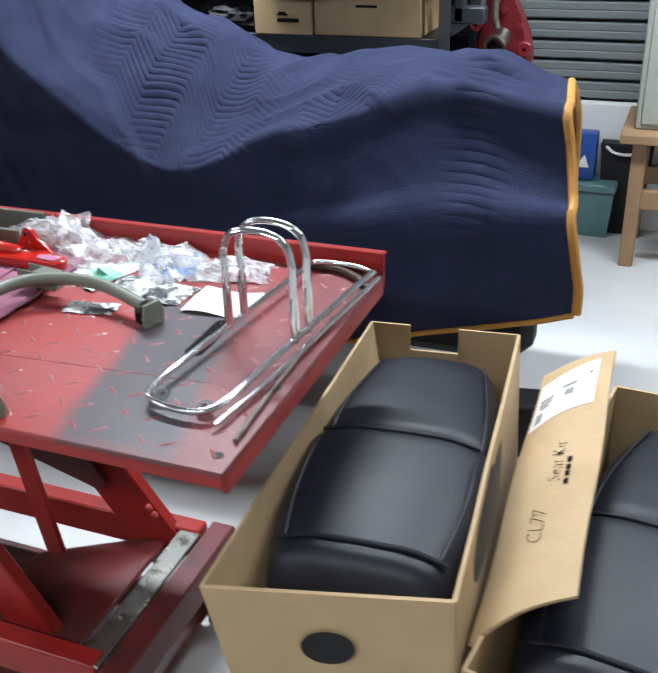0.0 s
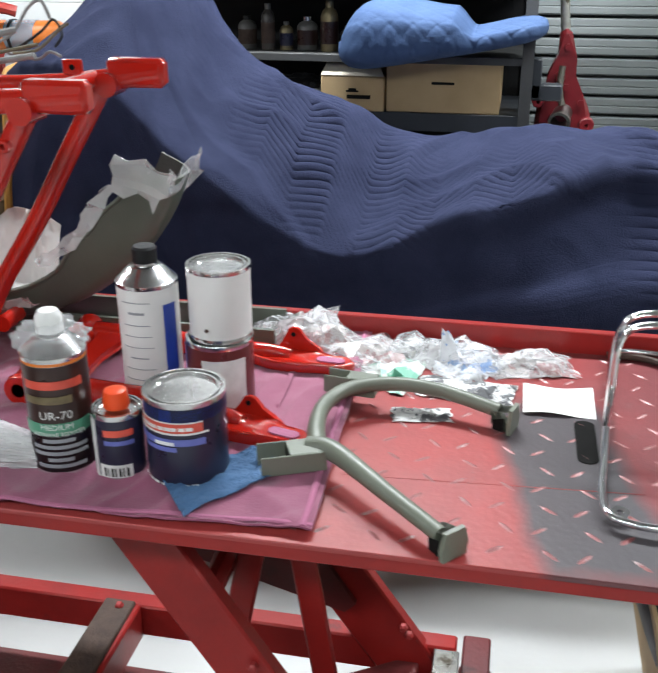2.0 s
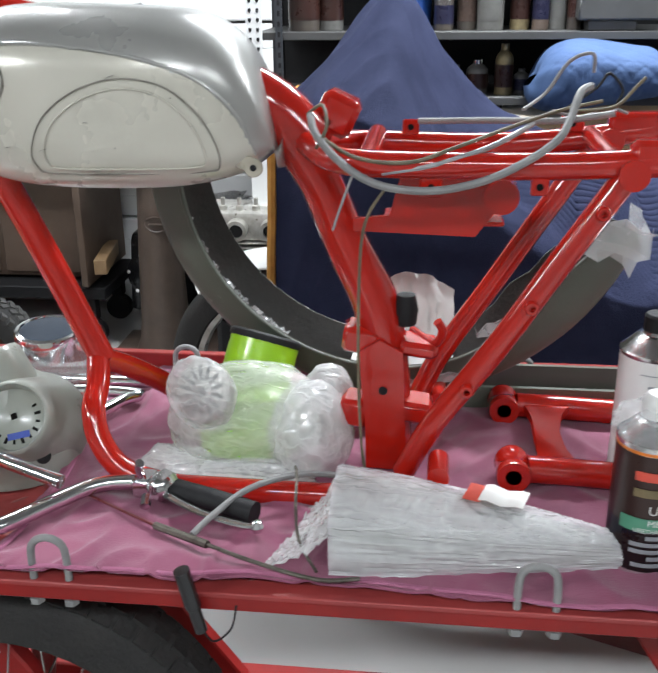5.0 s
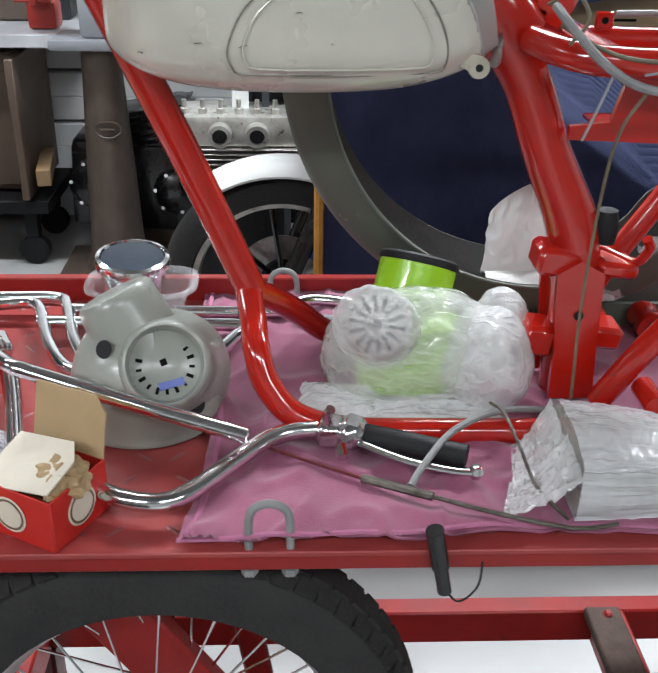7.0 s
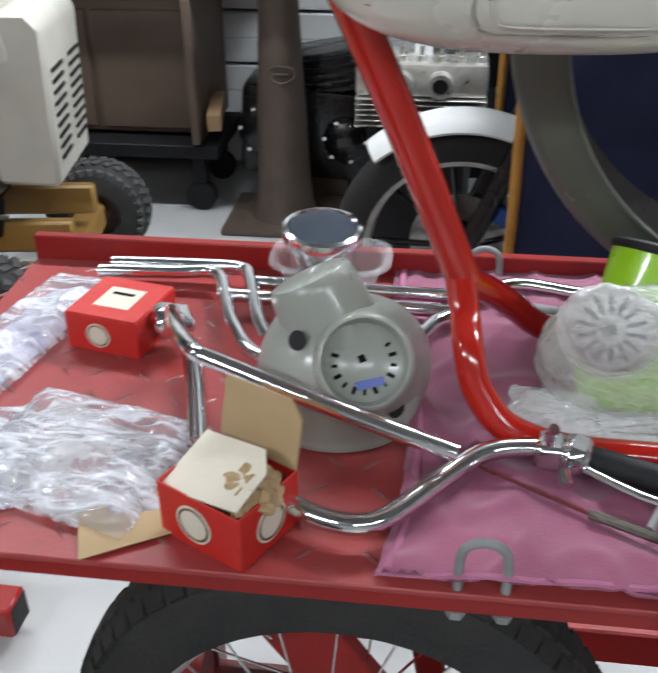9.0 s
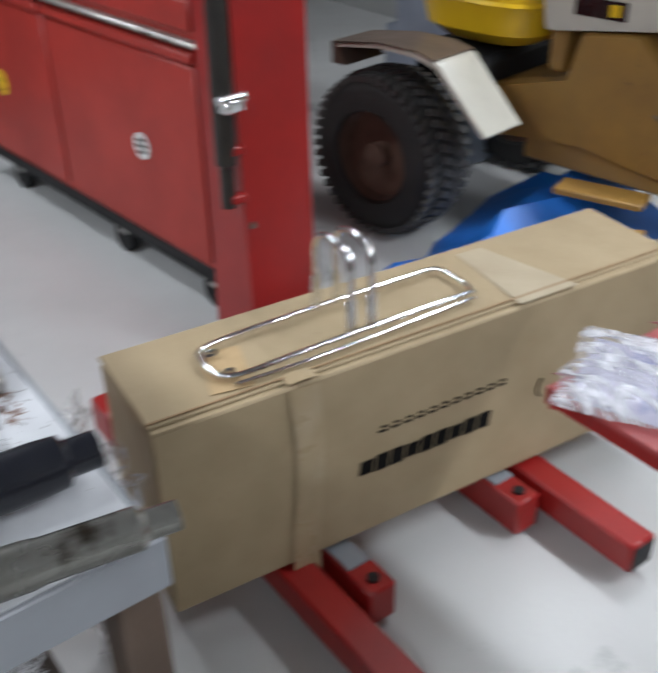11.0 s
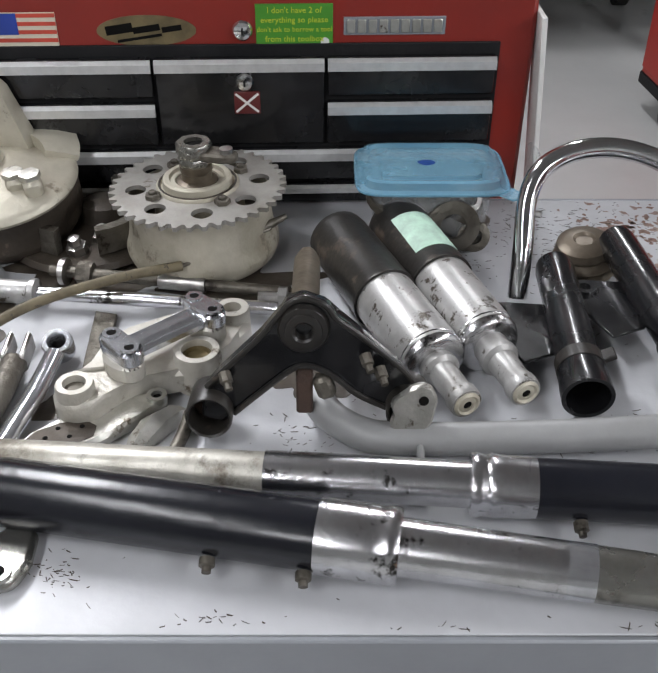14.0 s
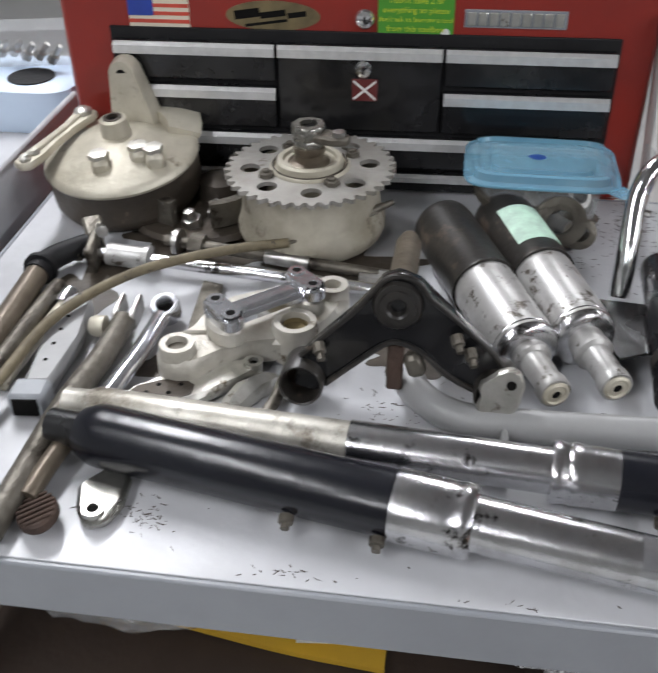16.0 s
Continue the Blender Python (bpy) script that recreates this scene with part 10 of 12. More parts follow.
for s_ in (-0.044, 0.044):
    bm = B()
    pts = [(0.0115 * math.cos(q), (0.0145 if math.sin(q) > 0 else -0.0145) + 0.0115 * math.sin(q)) for q in (2 * math.pi * i / 28 for i in range(28))]
    prism(bm, pts, 0.0, 0.016, cm @ pose(s_, 0, 0), 0.003)
    part("clamp_cap", bm, POLISH, ub)
    for y in (-0.0145, 0.0145):
        bm = B()
        lathe(bm, [(0.004, 0), (0.0085, 0), (0.008, 0.0016), (0.0045, 0.0016), (0.004, 0)], cm @ pose(s_, y, 0.0158), 20, cap=False)
        part("bolt_head", bm, POLISH, ub)
        bm = B()
        lathe(bm, [(0, 0), (0.0042, 0), (0.0042, 0.0006), (0, 0.0006)], cm @ pose(s_, y, 0.0162), 14)
        part("bolt_bore", bm, INK, ub)
# pegs, levers and brackets at the table's end
GROUPP = "pedals and levers"
pl = thing("footrest_tube", (-2.45, -1.35, HB), label="dirty brown steel tube with black rubber boot", category="tube", group=GROUPP)
bm = B()
tube(bm, [(-2.36, -1.346, HB + 0.014), (-2.43, -1.347, HB + 0.016), (-2.515, -1.349, HB + 0.018)], 0.0128, 16, 3)
part("tube", bm, STEM_BROWN, pl)
bm = B()
tube(bm, [(-2.505, -1.349, HB + 0.018), (-2.535, -1.345, HB + 0.019), (-2.558, -1.328, HB + 0.02), (-2.578, -1.305, HB + 0.022)], 0.0145, 16, 4, r_end=0.011)
part("boot", bm, BLACK_MATT, pl, "black rubber boot")
bm = B()
rod(bm, (-2.515, -1.349, HB + 0.018), (-2.521, -1.349, HB + 0.018), [(0.012, 0), (0.0185, 0), (0.0185, 0.006), (0.012, 0.006), (0.012, 0)], 20)
part("boot_lip", bm, BLACK_MATT, pl)
bm = B()
tube(bm, [(-2.33, -1.329, HB + 0.010), (-2.43, -1.327, HB + 0.010), (-2.50, -1.323, HB + 0.010)], 0.0092, 14, 3)
solo("pedal_tube", bm, STEEL_DIRTY, "dark dirty steel tube between pedals", "tube", GROUPP)
pl = thing("pedal_rod", (-2.42, -1.31, HB), label="pale worn rod with a round steel head", category="rod", group=GROUPP)
bm = B()
tube(bm, [(-2.335, -1.314, HB + 0.008), (-2.42, -1.310, HB + 0.008), (-2.47, -1.304, HB + 0.010)], 0.0066, 12, 3)
part("rod", bm, ALU_CREAM, pl)
bm = B()
rod(bm, (-2.462, -1.305, HB + 0.010), (-2.490, -1.301, HB + 0.013), [(0, 0), (0.010, 0), (0.0115, 0.006), (0.0115, 0.02), (0.008, 0.024), (0, 0.025)], 16)
part("head", bm, CHROME_OLD, pl)
pl = thing("footrest_bar", (-2.39, -1.285, HB), label="scuffed grey cast footrest bar with a square socket", category="footrest", group=GROUPP)
bm = B()
prism(bm, [(-2.325, -1.289), (-2.330, -1.262), (-2.40, -1.264), (-2.455, -1.268), (-2.470, -1.276), (-2.474, -1.290), (-2.464, -1.302), (-2.40, -1.296)], HB + 0.002, HB + 0.022, None, 0.005)
part("bar", bm, PALE_TUBE, pl)
bm = B()
box(bm, (-2.316, -1.276, HB + 0.013), (0.028, 0.034, 0.026), (0, 0, 6), 0.004)
so = part("socket", bm, GREY_EDGE, pl, "square cast socket")
bm = B()
box(bm, (-2.3012, -1.2755, HB + 0.014), (0.002, 0.022, 0.017), (0, 0, 6))
part("socket_mouth", bm, INK, so)
for x, y in ((-2.36, -1.279), (-2.385, -1.281), (-2.408, -1.283), (-2.43, -1.284)):
    bm = B()
    lathe(bm, [(0, 0), (0.0022, 0), (0.0022, 0.0004), (0, 0.0005)], pose(x, y, HB + 0.0221), 8)
    part("pit", bm, INK, pl)
pl = thing("kick_shaft", (-2.35, -1.235, HB), label="long rusty brown steel lever tube with forked end", category="lever", group=GROUPP)
bm = B()
tube(bm, [(-2.432, -1.228, HB + 0.020), (-2.374, -1.230, HB + 0.019), (-2.305, -1.240, HB + 0.017), (-2.224, -1.243, HB + 0.014), (-2.16, -1.246, HB + 0.012)], 0.0118, 16, 4)
part("tube", bm, STEEL_DIRTY, pl)
for s_ in (-1, 1):
    bm = B()
    box(bm, (-2.446, -1.228 + s_ * 0.0085, HB + 0.022), (0.034, 0.0055, 0.021), (0, 6, 0), 0.002)
    part("fork_tine", bm, STEEL, pl)
bm = B()
rod(bm, (-2.428, -1.262, HB + 0.014), (-2.428, -1.240, HB + 0.015), [(0, 0), (0.009, 0.001), (0.011, 0.006), (0.011, 0.016), (0.006, 0.018), (0, 0.022)], 16)
part("knob", bm, ALU_CREAM, pl, "cream rubber knob")
pl = thing("kick_lever", (-2.39, -1.2, HB), label="chrome kick lever with an open round eye", category="lever", group=GROUPP)
bm = B()
tube(bm, [(-2.448, -1.195, HB + 0.018), (-2.392, -1.199, HB + 0.017), (-2.345, -1.207, HB + 0.015), (-2.305, -1.214, HB + 0.013)], 0.0095, 14, 4, squash=0.75)
part("shaft", bm, POLISH, pl)
bm = B()
lathe(bm, [(0.0082, -0.009), (0.0145, -0.009), (0.015, 0.007), (0.0135, 0.010), (0.0095, 0.010), (0.0082, 0.008), (0.0082, -0.009)], Matrix.Translation((-2.460, -1.194, HB + 0.018)) @ pose(0, 0, 0, 0, 22, 0), 28, cap=False)
part("eye", bm, POLISH, pl)
bm = B()
lathe(bm, [(0, -0.006), (0.0083, -0.006), (0.0083, -0.003), (0, -0.003)], Matrix.Translation((-2.460, -1.194, HB + 0.018)) @ pose(0, 0, 0, 0, 22, 0), 20)
part("bore", bm, INK, pl)
pl = thing("brake_pedal", (-2.22, -1.22, HB), label="brake pedal with ribbed rusty pad", category="pedal", group=GROUPP)
bm = B()
tube(bm, [(-2.300, -1.214, HB + 0.020), (-2.279, -1.218, HB + 0.020), (-2.231, -1.227, HB + 0.016), (-2.200, -1.231, HB + 0.012)], 0.0085, 14, 3)
part("arm", bm, STEM_BROWN, pl)
pm = Matrix.Translation((-2.186, -1.216, HB + 0.011)) @ pose(0, 0, 0, 10, -14, 30)
bm = B()
prism(bm, [(0.024 * math.cos(q), 0.0165 * math.sin(q)) for q in (2 * math.pi * i / 22 for i in range(22))], -0.004, 0.005, pm, 0.002)
pd = part("pad", bm, RUST, pl, "oval rusty pad")
for i in range(6):
    x = -0.017 + 0.0068 * i
    w = 0.0165 * math.sqrt(max(0.05, 1 - (x / 0.024) ** 2)) - 0.001
    bm = B()
    box(bm, (0, 0, 0), (0.0028, 2 * w, 0.003), m=pm @ pose(x, 0, 0.0058), bevel=0.0008)
    part("rib", bm, RUST, pd)
pl = thing("alloy_lug", (-2.21, -1.18, HB), label="dark dirty cast alloy lug on the table", category="lug")
bm = B()
prism(bm, [(-2.222, -1.198), (-2.195, -1.190), (-2.181, -1.178), (-2.186, -1.163), (-2.205, -1.156), (-2.238, -1.158), (-2.246, -1.180)], HB + 0.0005, HB + 0.013, None, 0.004)
part("casting", bm, SCUFF, pl)
bm = B()
lathe(bm, [(0.004, 0.010), (0.0095, 0.010), (0.009, 0.0155), (0.005, 0.0155), (0.004, 0.010)], pose(-2.194, -1.175, HB), 18, cap=False)
part("rim", bm, SCUFF, pl)
bm = B()
lathe(bm, [(0, 0.0132), (0.0042, 0.0132), (0.0042, 0.0136), (0, 0.0136)], pose(-2.194, -1.175, HB), 14)
part("hole", bm, INK, pl)
bm = B()
prism(bm, [(-2.433, -1.169), (-2.436, -1.148), (-2.530, -1.153), (-2.535, -1.176)], HB + 0.0005, HB + 0.007, None, 0.001)
solo("flat_bar", bm, STEEL_DIRTY, "flat dark steel bar", "bar")
lv = thing("gear_lever", (-2.35, -1.14, HB), label="cast alloy lever arm with a dark perforated pocket", category="lever", group=GROUPP)
bm = B()
prism(bm, [(-2.329, -1.200), (-2.345, -1.192), (-2.357, -1.172), (-2.367, -1.148), (-2.386, -1.112), (-2.400, -1.094), (-2.397, -1.083), (-2.384, -1.081), (-2.368, -1.100), (-2.340, -1.124), (-2.327, -1.140), (-2.321, -1.17)], HB + 0.001, HB + 0.015, None, 0.004)
part("arm", bm, ALU, lv)
bm = B()
prism(bm, [(-2.330, -1.194), (-2.343, -1.186), (-2.353, -1.168), (-2.358, -1.148), (-2.350, -1.136), (-2.337, -1.136), (-2.329, -1.148), (-2.325, -1.17)], HB + 0.0148, HB + 0.0156, None)
pk = part("pocket", bm, DRUM, lv, "dark pocket")
for x, y in ((-2.334, -1.176), (-2.346, -1.168), (-2.336, -1.156), (-2.349, -1.148)):
    bm = B()
    lathe(bm, [(0, 0), (0.0022, 0), (0.0022, 0.0004), (0, 0.0005)], pose(x, y, HB + 0.0157), 10)
    part("hole", bm, INK, pk)
bm = B()
lathe(bm, [(0.004, 0.012), (0.009, 0.012), (0.009, 0.019), (0.005, 0.019), (0.004, 0.012)], pose(-2.388, -1.090, HB), 18, cap=False)
part("eye", bm, ALU, lv)
bm = B()
lathe(bm, [(0, 0.0152), (0.0042, 0.0152), (0.0042, 0.0158), (0, 0.0158)], pose(-2.388, -1.090, HB), 14)
part("eye_bore", bm, INK, lv)
br = thing("alloy_bracket", (-2.35, -1.08, HB), label="small dirty alloy bracket on the table", category="bracket")
bm = B()
loft(bm, [[(x, y - w, HB + 0.001), (x, y + w, HB + 0.001), (x, y + w * 0.8, HB + h * 0.7), (x, y, HB + h), (x, y - w * 0.8, HB + h * 0.7)] for x, y, w, h in ((-2.322, -1.106, 0.006, 0.006), (-2.340, -1.098, 0.012, 0.016), (-2.358, -1.088, 0.014, 0.022), (-2.372, -1.076, 0.012, 0.020), (-2.380, -1.068, 0.006, 0.012))])
part("casting", bm, ALU, br)
bm = B()
tube(bm, [(-2.318, -1.070, HB + 0.006), (-2.345, -1.062, HB + 0.010), (-2.368, -1.058, HB + 0.014)], 0.006, 10, 3)
part("stem", bm, STEEL_DIRTY, br)

# food tub of small parts
tub = thing("food_tub", (-2.688, -0.824, HB), label="clear plastic food tub with blue lid, full of metal rings", category="tub")


def super_ring(cx, cy, hx, hy, z, n=36, e=0.45):
    return [(cx + hx * math.copysign(abs(math.cos(a)) ** e, math.cos(a)), cy + hy * math.copysign(abs(math.sin(a)) ** e, math.sin(a)), z) for a in (2 * math.pi * j / n for j in range(n))]


TC = (-2.699, -0.824)


def tub_ring(hx, hy, z, e=0.3):
    return super_ring(*TC, hx, hy, z, 48, e)


bm = B()
loft(bm, [tub_ring(0.040, 0.060, HB + 0.001), tub_ring(0.047, 0.069, HB + 0.084), tub_ring(0.0455, 0.0675, HB + 0.084), tub_ring(0.039, 0.058, HB + 0.004)])
part("tub", bm, CLEAR, tub, "clear tub")
bm = B()
loft(bm, [tub_ring(0.058, 0.081, HB + 0.082), tub_ring(0.0605, 0.0835, HB + 0.083), tub_ring(0.0605, 0.0835, HB + 0.0855), tub_ring(0.054, 0.0765, HB + 0.087), tub_ring(0.052, 0.0745, HB + 0.0945), tub_ring(0.048, 0.070, HB + 0.0955), tub_ring(0.046, 0.068, HB + 0.091), tub_ring(0.036, 0.056, HB + 0.0905), tub_ring(0.034, 0.054, HB + 0.094), tub_ring(0.022, 0.042, HB + 0.094)])
lid = part("lid", bm, BLUE_LID, tub, "translucent blue lid")
bm = B()
tube(bm, tub_ring(0.0600, 0.083, HB + 0.0845), 0.002, 8, 1, closed=True)
part("lid_rim", bm, BLUE_LID, lid)
bm = B()
prism(bm, [(0.0, -0.012), (0.02, -0.010), (0.024, 0.0), (0.02, 0.010), (0.0, 0.012)], 0, 0.0022, pose(TC[0] + 0.05, TC[1] + 0.076, HB + 0.0832, 0, 0, 40), 0.0005)
part("lid_tab", bm, BLUE_LID, lid)
bm = B()
blob(bm, (TC[0], TC[1] - 0.005, HB + 0.0945), (0.006, 0.010, 0.0006), 0.5, 90, 3, 2.0)
part("stain", bm, BLUE, lid, "dark blue smudge")
for i in range(16):
    bm = B()
    rr = 0.015 + 0.008 * (i % 3)
    lathe(bm, [(rr * 0.6, 0), (rr, 0), (rr, 0.008), (rr * 0.6, 0.008), (rr * 0.6, 0)], Matrix.Translation((-2.69 + 0.02 * math.sin(i * 2.4), -0.824 + 0.045 * math.sin(i * 1.7), HB + 0.014 + 0.0028 * i)) @ pose(0, 0, 0, 25 * math.sin(i * 3), 60 * math.cos(i), 0), 20, cap=False)
    part("ring", bm, STEEL if i % 3 == 0 else STEEL_DIRTY, tub)

for x, y, z, r, ry in ((-2.652, -0.800, 0.042, 0.029, 78), (-2.654, -0.848, 0.030, 0.022, 60), (-2.66, -0.775, 0.024, 0.018, 70), (-2.666, -0.868, 0.03, 0.02, 40), (-2.676, -0.815, 0.056, 0.024, 20)):
    bm = B()
    lathe(bm, [(r * 0.5, 0), (r, 0), (r, 0.007), (r * 0.8, 0.0085), (r * 0.5, 0.008), (r * 0.5, 0)], Matrix.Translation((x, y, HB + z)) @ pose(0, 0, 0, 0, ry, 0), 24, cap=False)
    part("ring", bm, STEEL_DIRTY, tub)
bm = B()
blob(bm, (-2.69, -0.824, HB + 0.026), (0.032, 0.05, 0.022), 0.35, 40, 4, 3.0, 0, HB + 0.005)
part("small_parts", bm, STEEL_DIRTY, tub, "dark heap of small metal parts")["kind"] = "stuff"

# chrome grab rail
gr2 = thing("grab_rail", (-2.55, -0.65, HB), label="bent chrome grab rail leaning on the table", category="grab rail")
bm = B()
tube(bm, [(-2.552, -0.742, HB + 0.012), (-2.575, -0.738, HB + 0.06), (-2.605, -0.733, HB + 0.098), (-2.622, -0.718, HB + 0.124), (-2.632, -0.685, HB + 0.139), (-2.635, -0.64, HB + 0.141), (-2.63, -0.595, HB + 0.129), (-2.618, -0.56, HB + 0.106), (-2.60, -0.545, HB + 0.081), (-2.56, -0.538, HB + 0.062), (-2.50, -0.534, HB + 0.045), (-2.43, -0.53, HB + 0.02)], 0.0105, 14, 6)
part("hoop", bm, CHROME, gr2)
bm = B()
tube(bm, [(-2.605, -0.547, HB + 0.088), (-2.575, -0.541, HB + 0.068)], 0.014, 14, 1)
part("sleeve", bm, CHROME, gr2)
bm = B()
box(bm, (-2.42, -0.528, HB + 0.014), (0.03, 0.014, 0.02), (0, 20, 0), 0.003)
part("end_tab", bm, STEEL, gr2)
bm = B()
rod(bm, (-2.60, -0.728, HB + 0.085), (-2.595, -0.715, HB + 0.085), [(0, 0), (0.004, 0), (0.004, 0.01), (0, 0.01)], 8)
part("peg", bm, STEEL, gr2)

# headlamp ears
for a, b, side in (((-2.575, -0.703, HB + 0.036), (-2.372, -0.712, HB + 0.028), -1), ((-2.622, -0.628, HB + 0.04), (-2.398, -0.605, HB + 0.030), -1)):
    L = (Vector(b) - Vector(a)).length
    ear = thing("headlamp_ear", m=Matrix.Translation(a), label="black painted fork tube cover with headlamp ear", category="fork cover", group="headlamp ears")
    bm = B()
    rod(bm, a, b, [(0.014, 0), (0.0185, 0), (0.02, 0.01), (0.0195, L - 0.045), (0.0215, L - 0.035), (0.0232, L - 0.008), (0.0232, L), (0.0195, L), (0.0185, L - 0.03), (0.014, 0)], 28)
    part("tube", bm, BLACK_GLOSS, ear)
    bm = B()
    m = Matrix.Translation((Vector(a) + Vector(b)) / 2) @ pose(0, 0, 0, 0, 0, 0)
    prism(bm, [(-0.05, -0.015), (0.03, -0.015), (0.045, -0.05), (-0.02, -0.078), (-0.055, -0.07)], -0.012, -0.008, m, 0.001)
    part("ear_plate", bm, BLACK_GLOSS, ear)
    bm = B()
    lathe(bm, [(0.006, 0), (0.012, 0), (0.012, 0.004), (0.006, 0.004), (0.006, 0)], m @ pose(-0.035, -0.06, -0.008), 16, cap=False)
    part("ear_boss", bm, BLACK_GLOSS, ear)
    d = (Vector(b) - Vector(a)).normalized()
    bm = B()
    rod(bm, Vector(b) - d * 0.05, Vector(b) - d * 0.03, [(0.0195, 0), (0.0222, 0), (0.0222, 0.014), (0.0195, 0.014), (0.0195, 0)], 28)
    box(bm, Vector(b) - d * 0.043 + Vector((0, 0.022, 0.012)), (0.014, 0.016, 0.006), (25, 0, 0), 0.001)
    part("clamp_band", bm, BLACK_WORN, ear)
bm = B()
lathe(bm, [(0, 0), (0.034, 0), (0.036, 0.004), (0.034, 0.009), (0.031, 0.011), (0.035, 0.015), (0.033, 0.02), (0.028, 0.023), (0.031, 0.028), (0.029, 0.036), (0.024, 0.039), (0.012, 0.041), (0.009, 0.038), (0, 0.038)], pose(-2.628, -0.655, HB + 0.001, 8, 6, 0), 32)
solo("brass_cup", bm, STEM_BROWN, "stack of dull brown bearing cups", "bearing cup")

# grey painted bar with tab
gb = thing("grey_bar", (-2.34, -0.75, HB), label="grey primed bent tube with a cast bracket", category="bar")
bm = B()
tube(bm, [(-2.385, -0.948, HB + 0.02), (-2.362, -0.938, HB + 0.019), (-2.338, -0.91, HB + 0.018), (-2.331, -0.87, HB + 0.018), (-2.334, -0.75, HB + 0.018), (-2.345, -0.575, HB + 0.02)], 0.0145, 14, 5)
part("tube", bm, PALE_TUBE, gb)
BR = [(0.004, 0.026), (0.013, 0.023), (0.018, 0.012), (0.014, -0.008), (0.006, -0.020), (-0.004, -0.028), (-0.014, -0.024), (-0.012, -0.014), (-0.020, -0.015), (-0.021, -0.008), (-0.014, -0.001), (-0.021, 0.004), (-0.018, 0.013), (-0.010, 0.014), (-0.006, 0.022)]
bk = Matrix(((0, -0.25, 0.968, -2.336), (1, 0, 0, -0.866), (0, 0.968, 0.25, HB + 0.044), (0, 0, 0, 1)))
bm = B()
prism(bm, BR, -0.005, 0.005, bk, 0.002)
brk = part("bracket", bm, ALU, gb, "cast grey bracket")
bm = B()
lathe(bm, [(0, 0.0052), (0.0042, 0.0052), (0.0042, 0.0056), (0, 0.0056)], bk @ pose(0.006, 0.012, 0), 14)
part("bracket_hole", bm, INK, brk)
bm = B()
box(bm, (-2.30, -0.862, HB + 0.016), (0.045, 0.006, 0.016), bevel=0.002)
part("tab", bm, PALE_TUBE, gb)
bm = B()
prism(bm, [(-0.016, -0.03), (0.016, -0.03), (0.012, 0.03), (-0.012, 0.03)], 0, 0.004, Matrix.Translation((-2.37, -0.56, HB + 0.012)) @ pose(0, 0, 0, 60, 0, 80))
part("end_plate", bm, PALE_TUBE, gb)

# below the table
env = thing("padded_envelope", (-2.3, -1.05, 0.594), label="yellow padded envelope with white label on the lower shelf", category="envelope")
bm = B()
sheet(bm, lambda u, v: (-2.300 - 0.2 * v + 0.036 * u, -1.25 + 0.30 * u, 0.607 + 0.02 * v + 0.003 * math.sin(u * 7)), 16, 8, 0.008)
part("sleeve", bm, YELLOW_PAPER, env)
bm = B()
box(bm, (-2.296, -1.005, 0.6185), (0.03, 0.07, 0.001), (0, 5.5, 6))
part("label", bm, PAPER, env, "white address label")
bm = B()
blob(bm, (-2.33, -0.70, 0.66), (0.10, 0.13, 0.07), 0.2, 22, 5, 3.0, 0, 0.595, 0.35)
solo("bubble_wrap", bm, BUBBLE, "bundle of shiny clear bubble wrap on the lower shelf", "bubble wrap", smooth=30)
bm = B()
blob(bm, (-2.33, -1.22, 0.63), (0.06, 0.12, 0.035), 0.15, 22, 4, 6.0, 0, 0.595, 0.2)
solo("clear_sleeve", bm, BAG, "clear plastic sleeve on the lower shelf", "plastic sleeve", smooth=30)
bm = B()
box(bm, (-2.45, -0.62, 0.69), (0.2, 0.16, 0.19), bevel=0.006)
solo("black_box", bm, BLACK_MATT, "black box on the lower shelf", "box")

# ---- tool chest behind the table ----
chest = thing("tool_chest", (-2.95, -1.04, 0), label="red steel tool chest with black drawers and silver pulls", category="tool chest")
CX, CY0, CY1, CZ0, CZ1 = -2.783, -1.392, -0.702, 0.855, 1.135
bm = B()
box(bm, (CX - 0.155, (CY0 + CY1) / 2, (CZ0 + CZ1) / 2), (0.31, CY1 - CY0, CZ1 - CZ0), bevel=0.006)
part("case", bm, RED_BOX, chest)
bm = B()
box(bm, (CX - 0.16, (CY0 + CY1) / 2, 0.46), (0.33, CY1 - CY0 + 0.01, 0.72), bevel=0.006)
part("base_cabinet", bm, RED_BOX, chest)
for i in range(5):
    bm = B()
    box(bm, (CX + 0.006, (CY0 + CY1) / 2, 0.20 + i * 0.135), (0.012, CY1 - CY0 - 0.06, 0.12), bevel=0.003)
    part("base_drawer", bm, BLACK_GLOSS, chest)
bm = B()
box(bm, (CX + 0.0015, -1.038, 0.965), (0.004, 0.592, 0.185), bevel=0.001)
part("drawer_recess", bm, BLACK_MATT, chest)
W3 = 0.1955
rows = []
for k, y0 in enumerate((-1.331, -1.331 + W3, -1.331 + 2 * W3)):
    if k == 1:
        rows.append((y0, W3, 0.940, 1.046))
    else:
        rows += [(y0, W3, 0.998, 1.046), (y0, W3, 0.940, 0.994)]
rows += [(-1.331, 3 * W3, 0.892, 0.936), (-1.331, 3 * W3, 0.862, 0.889)]
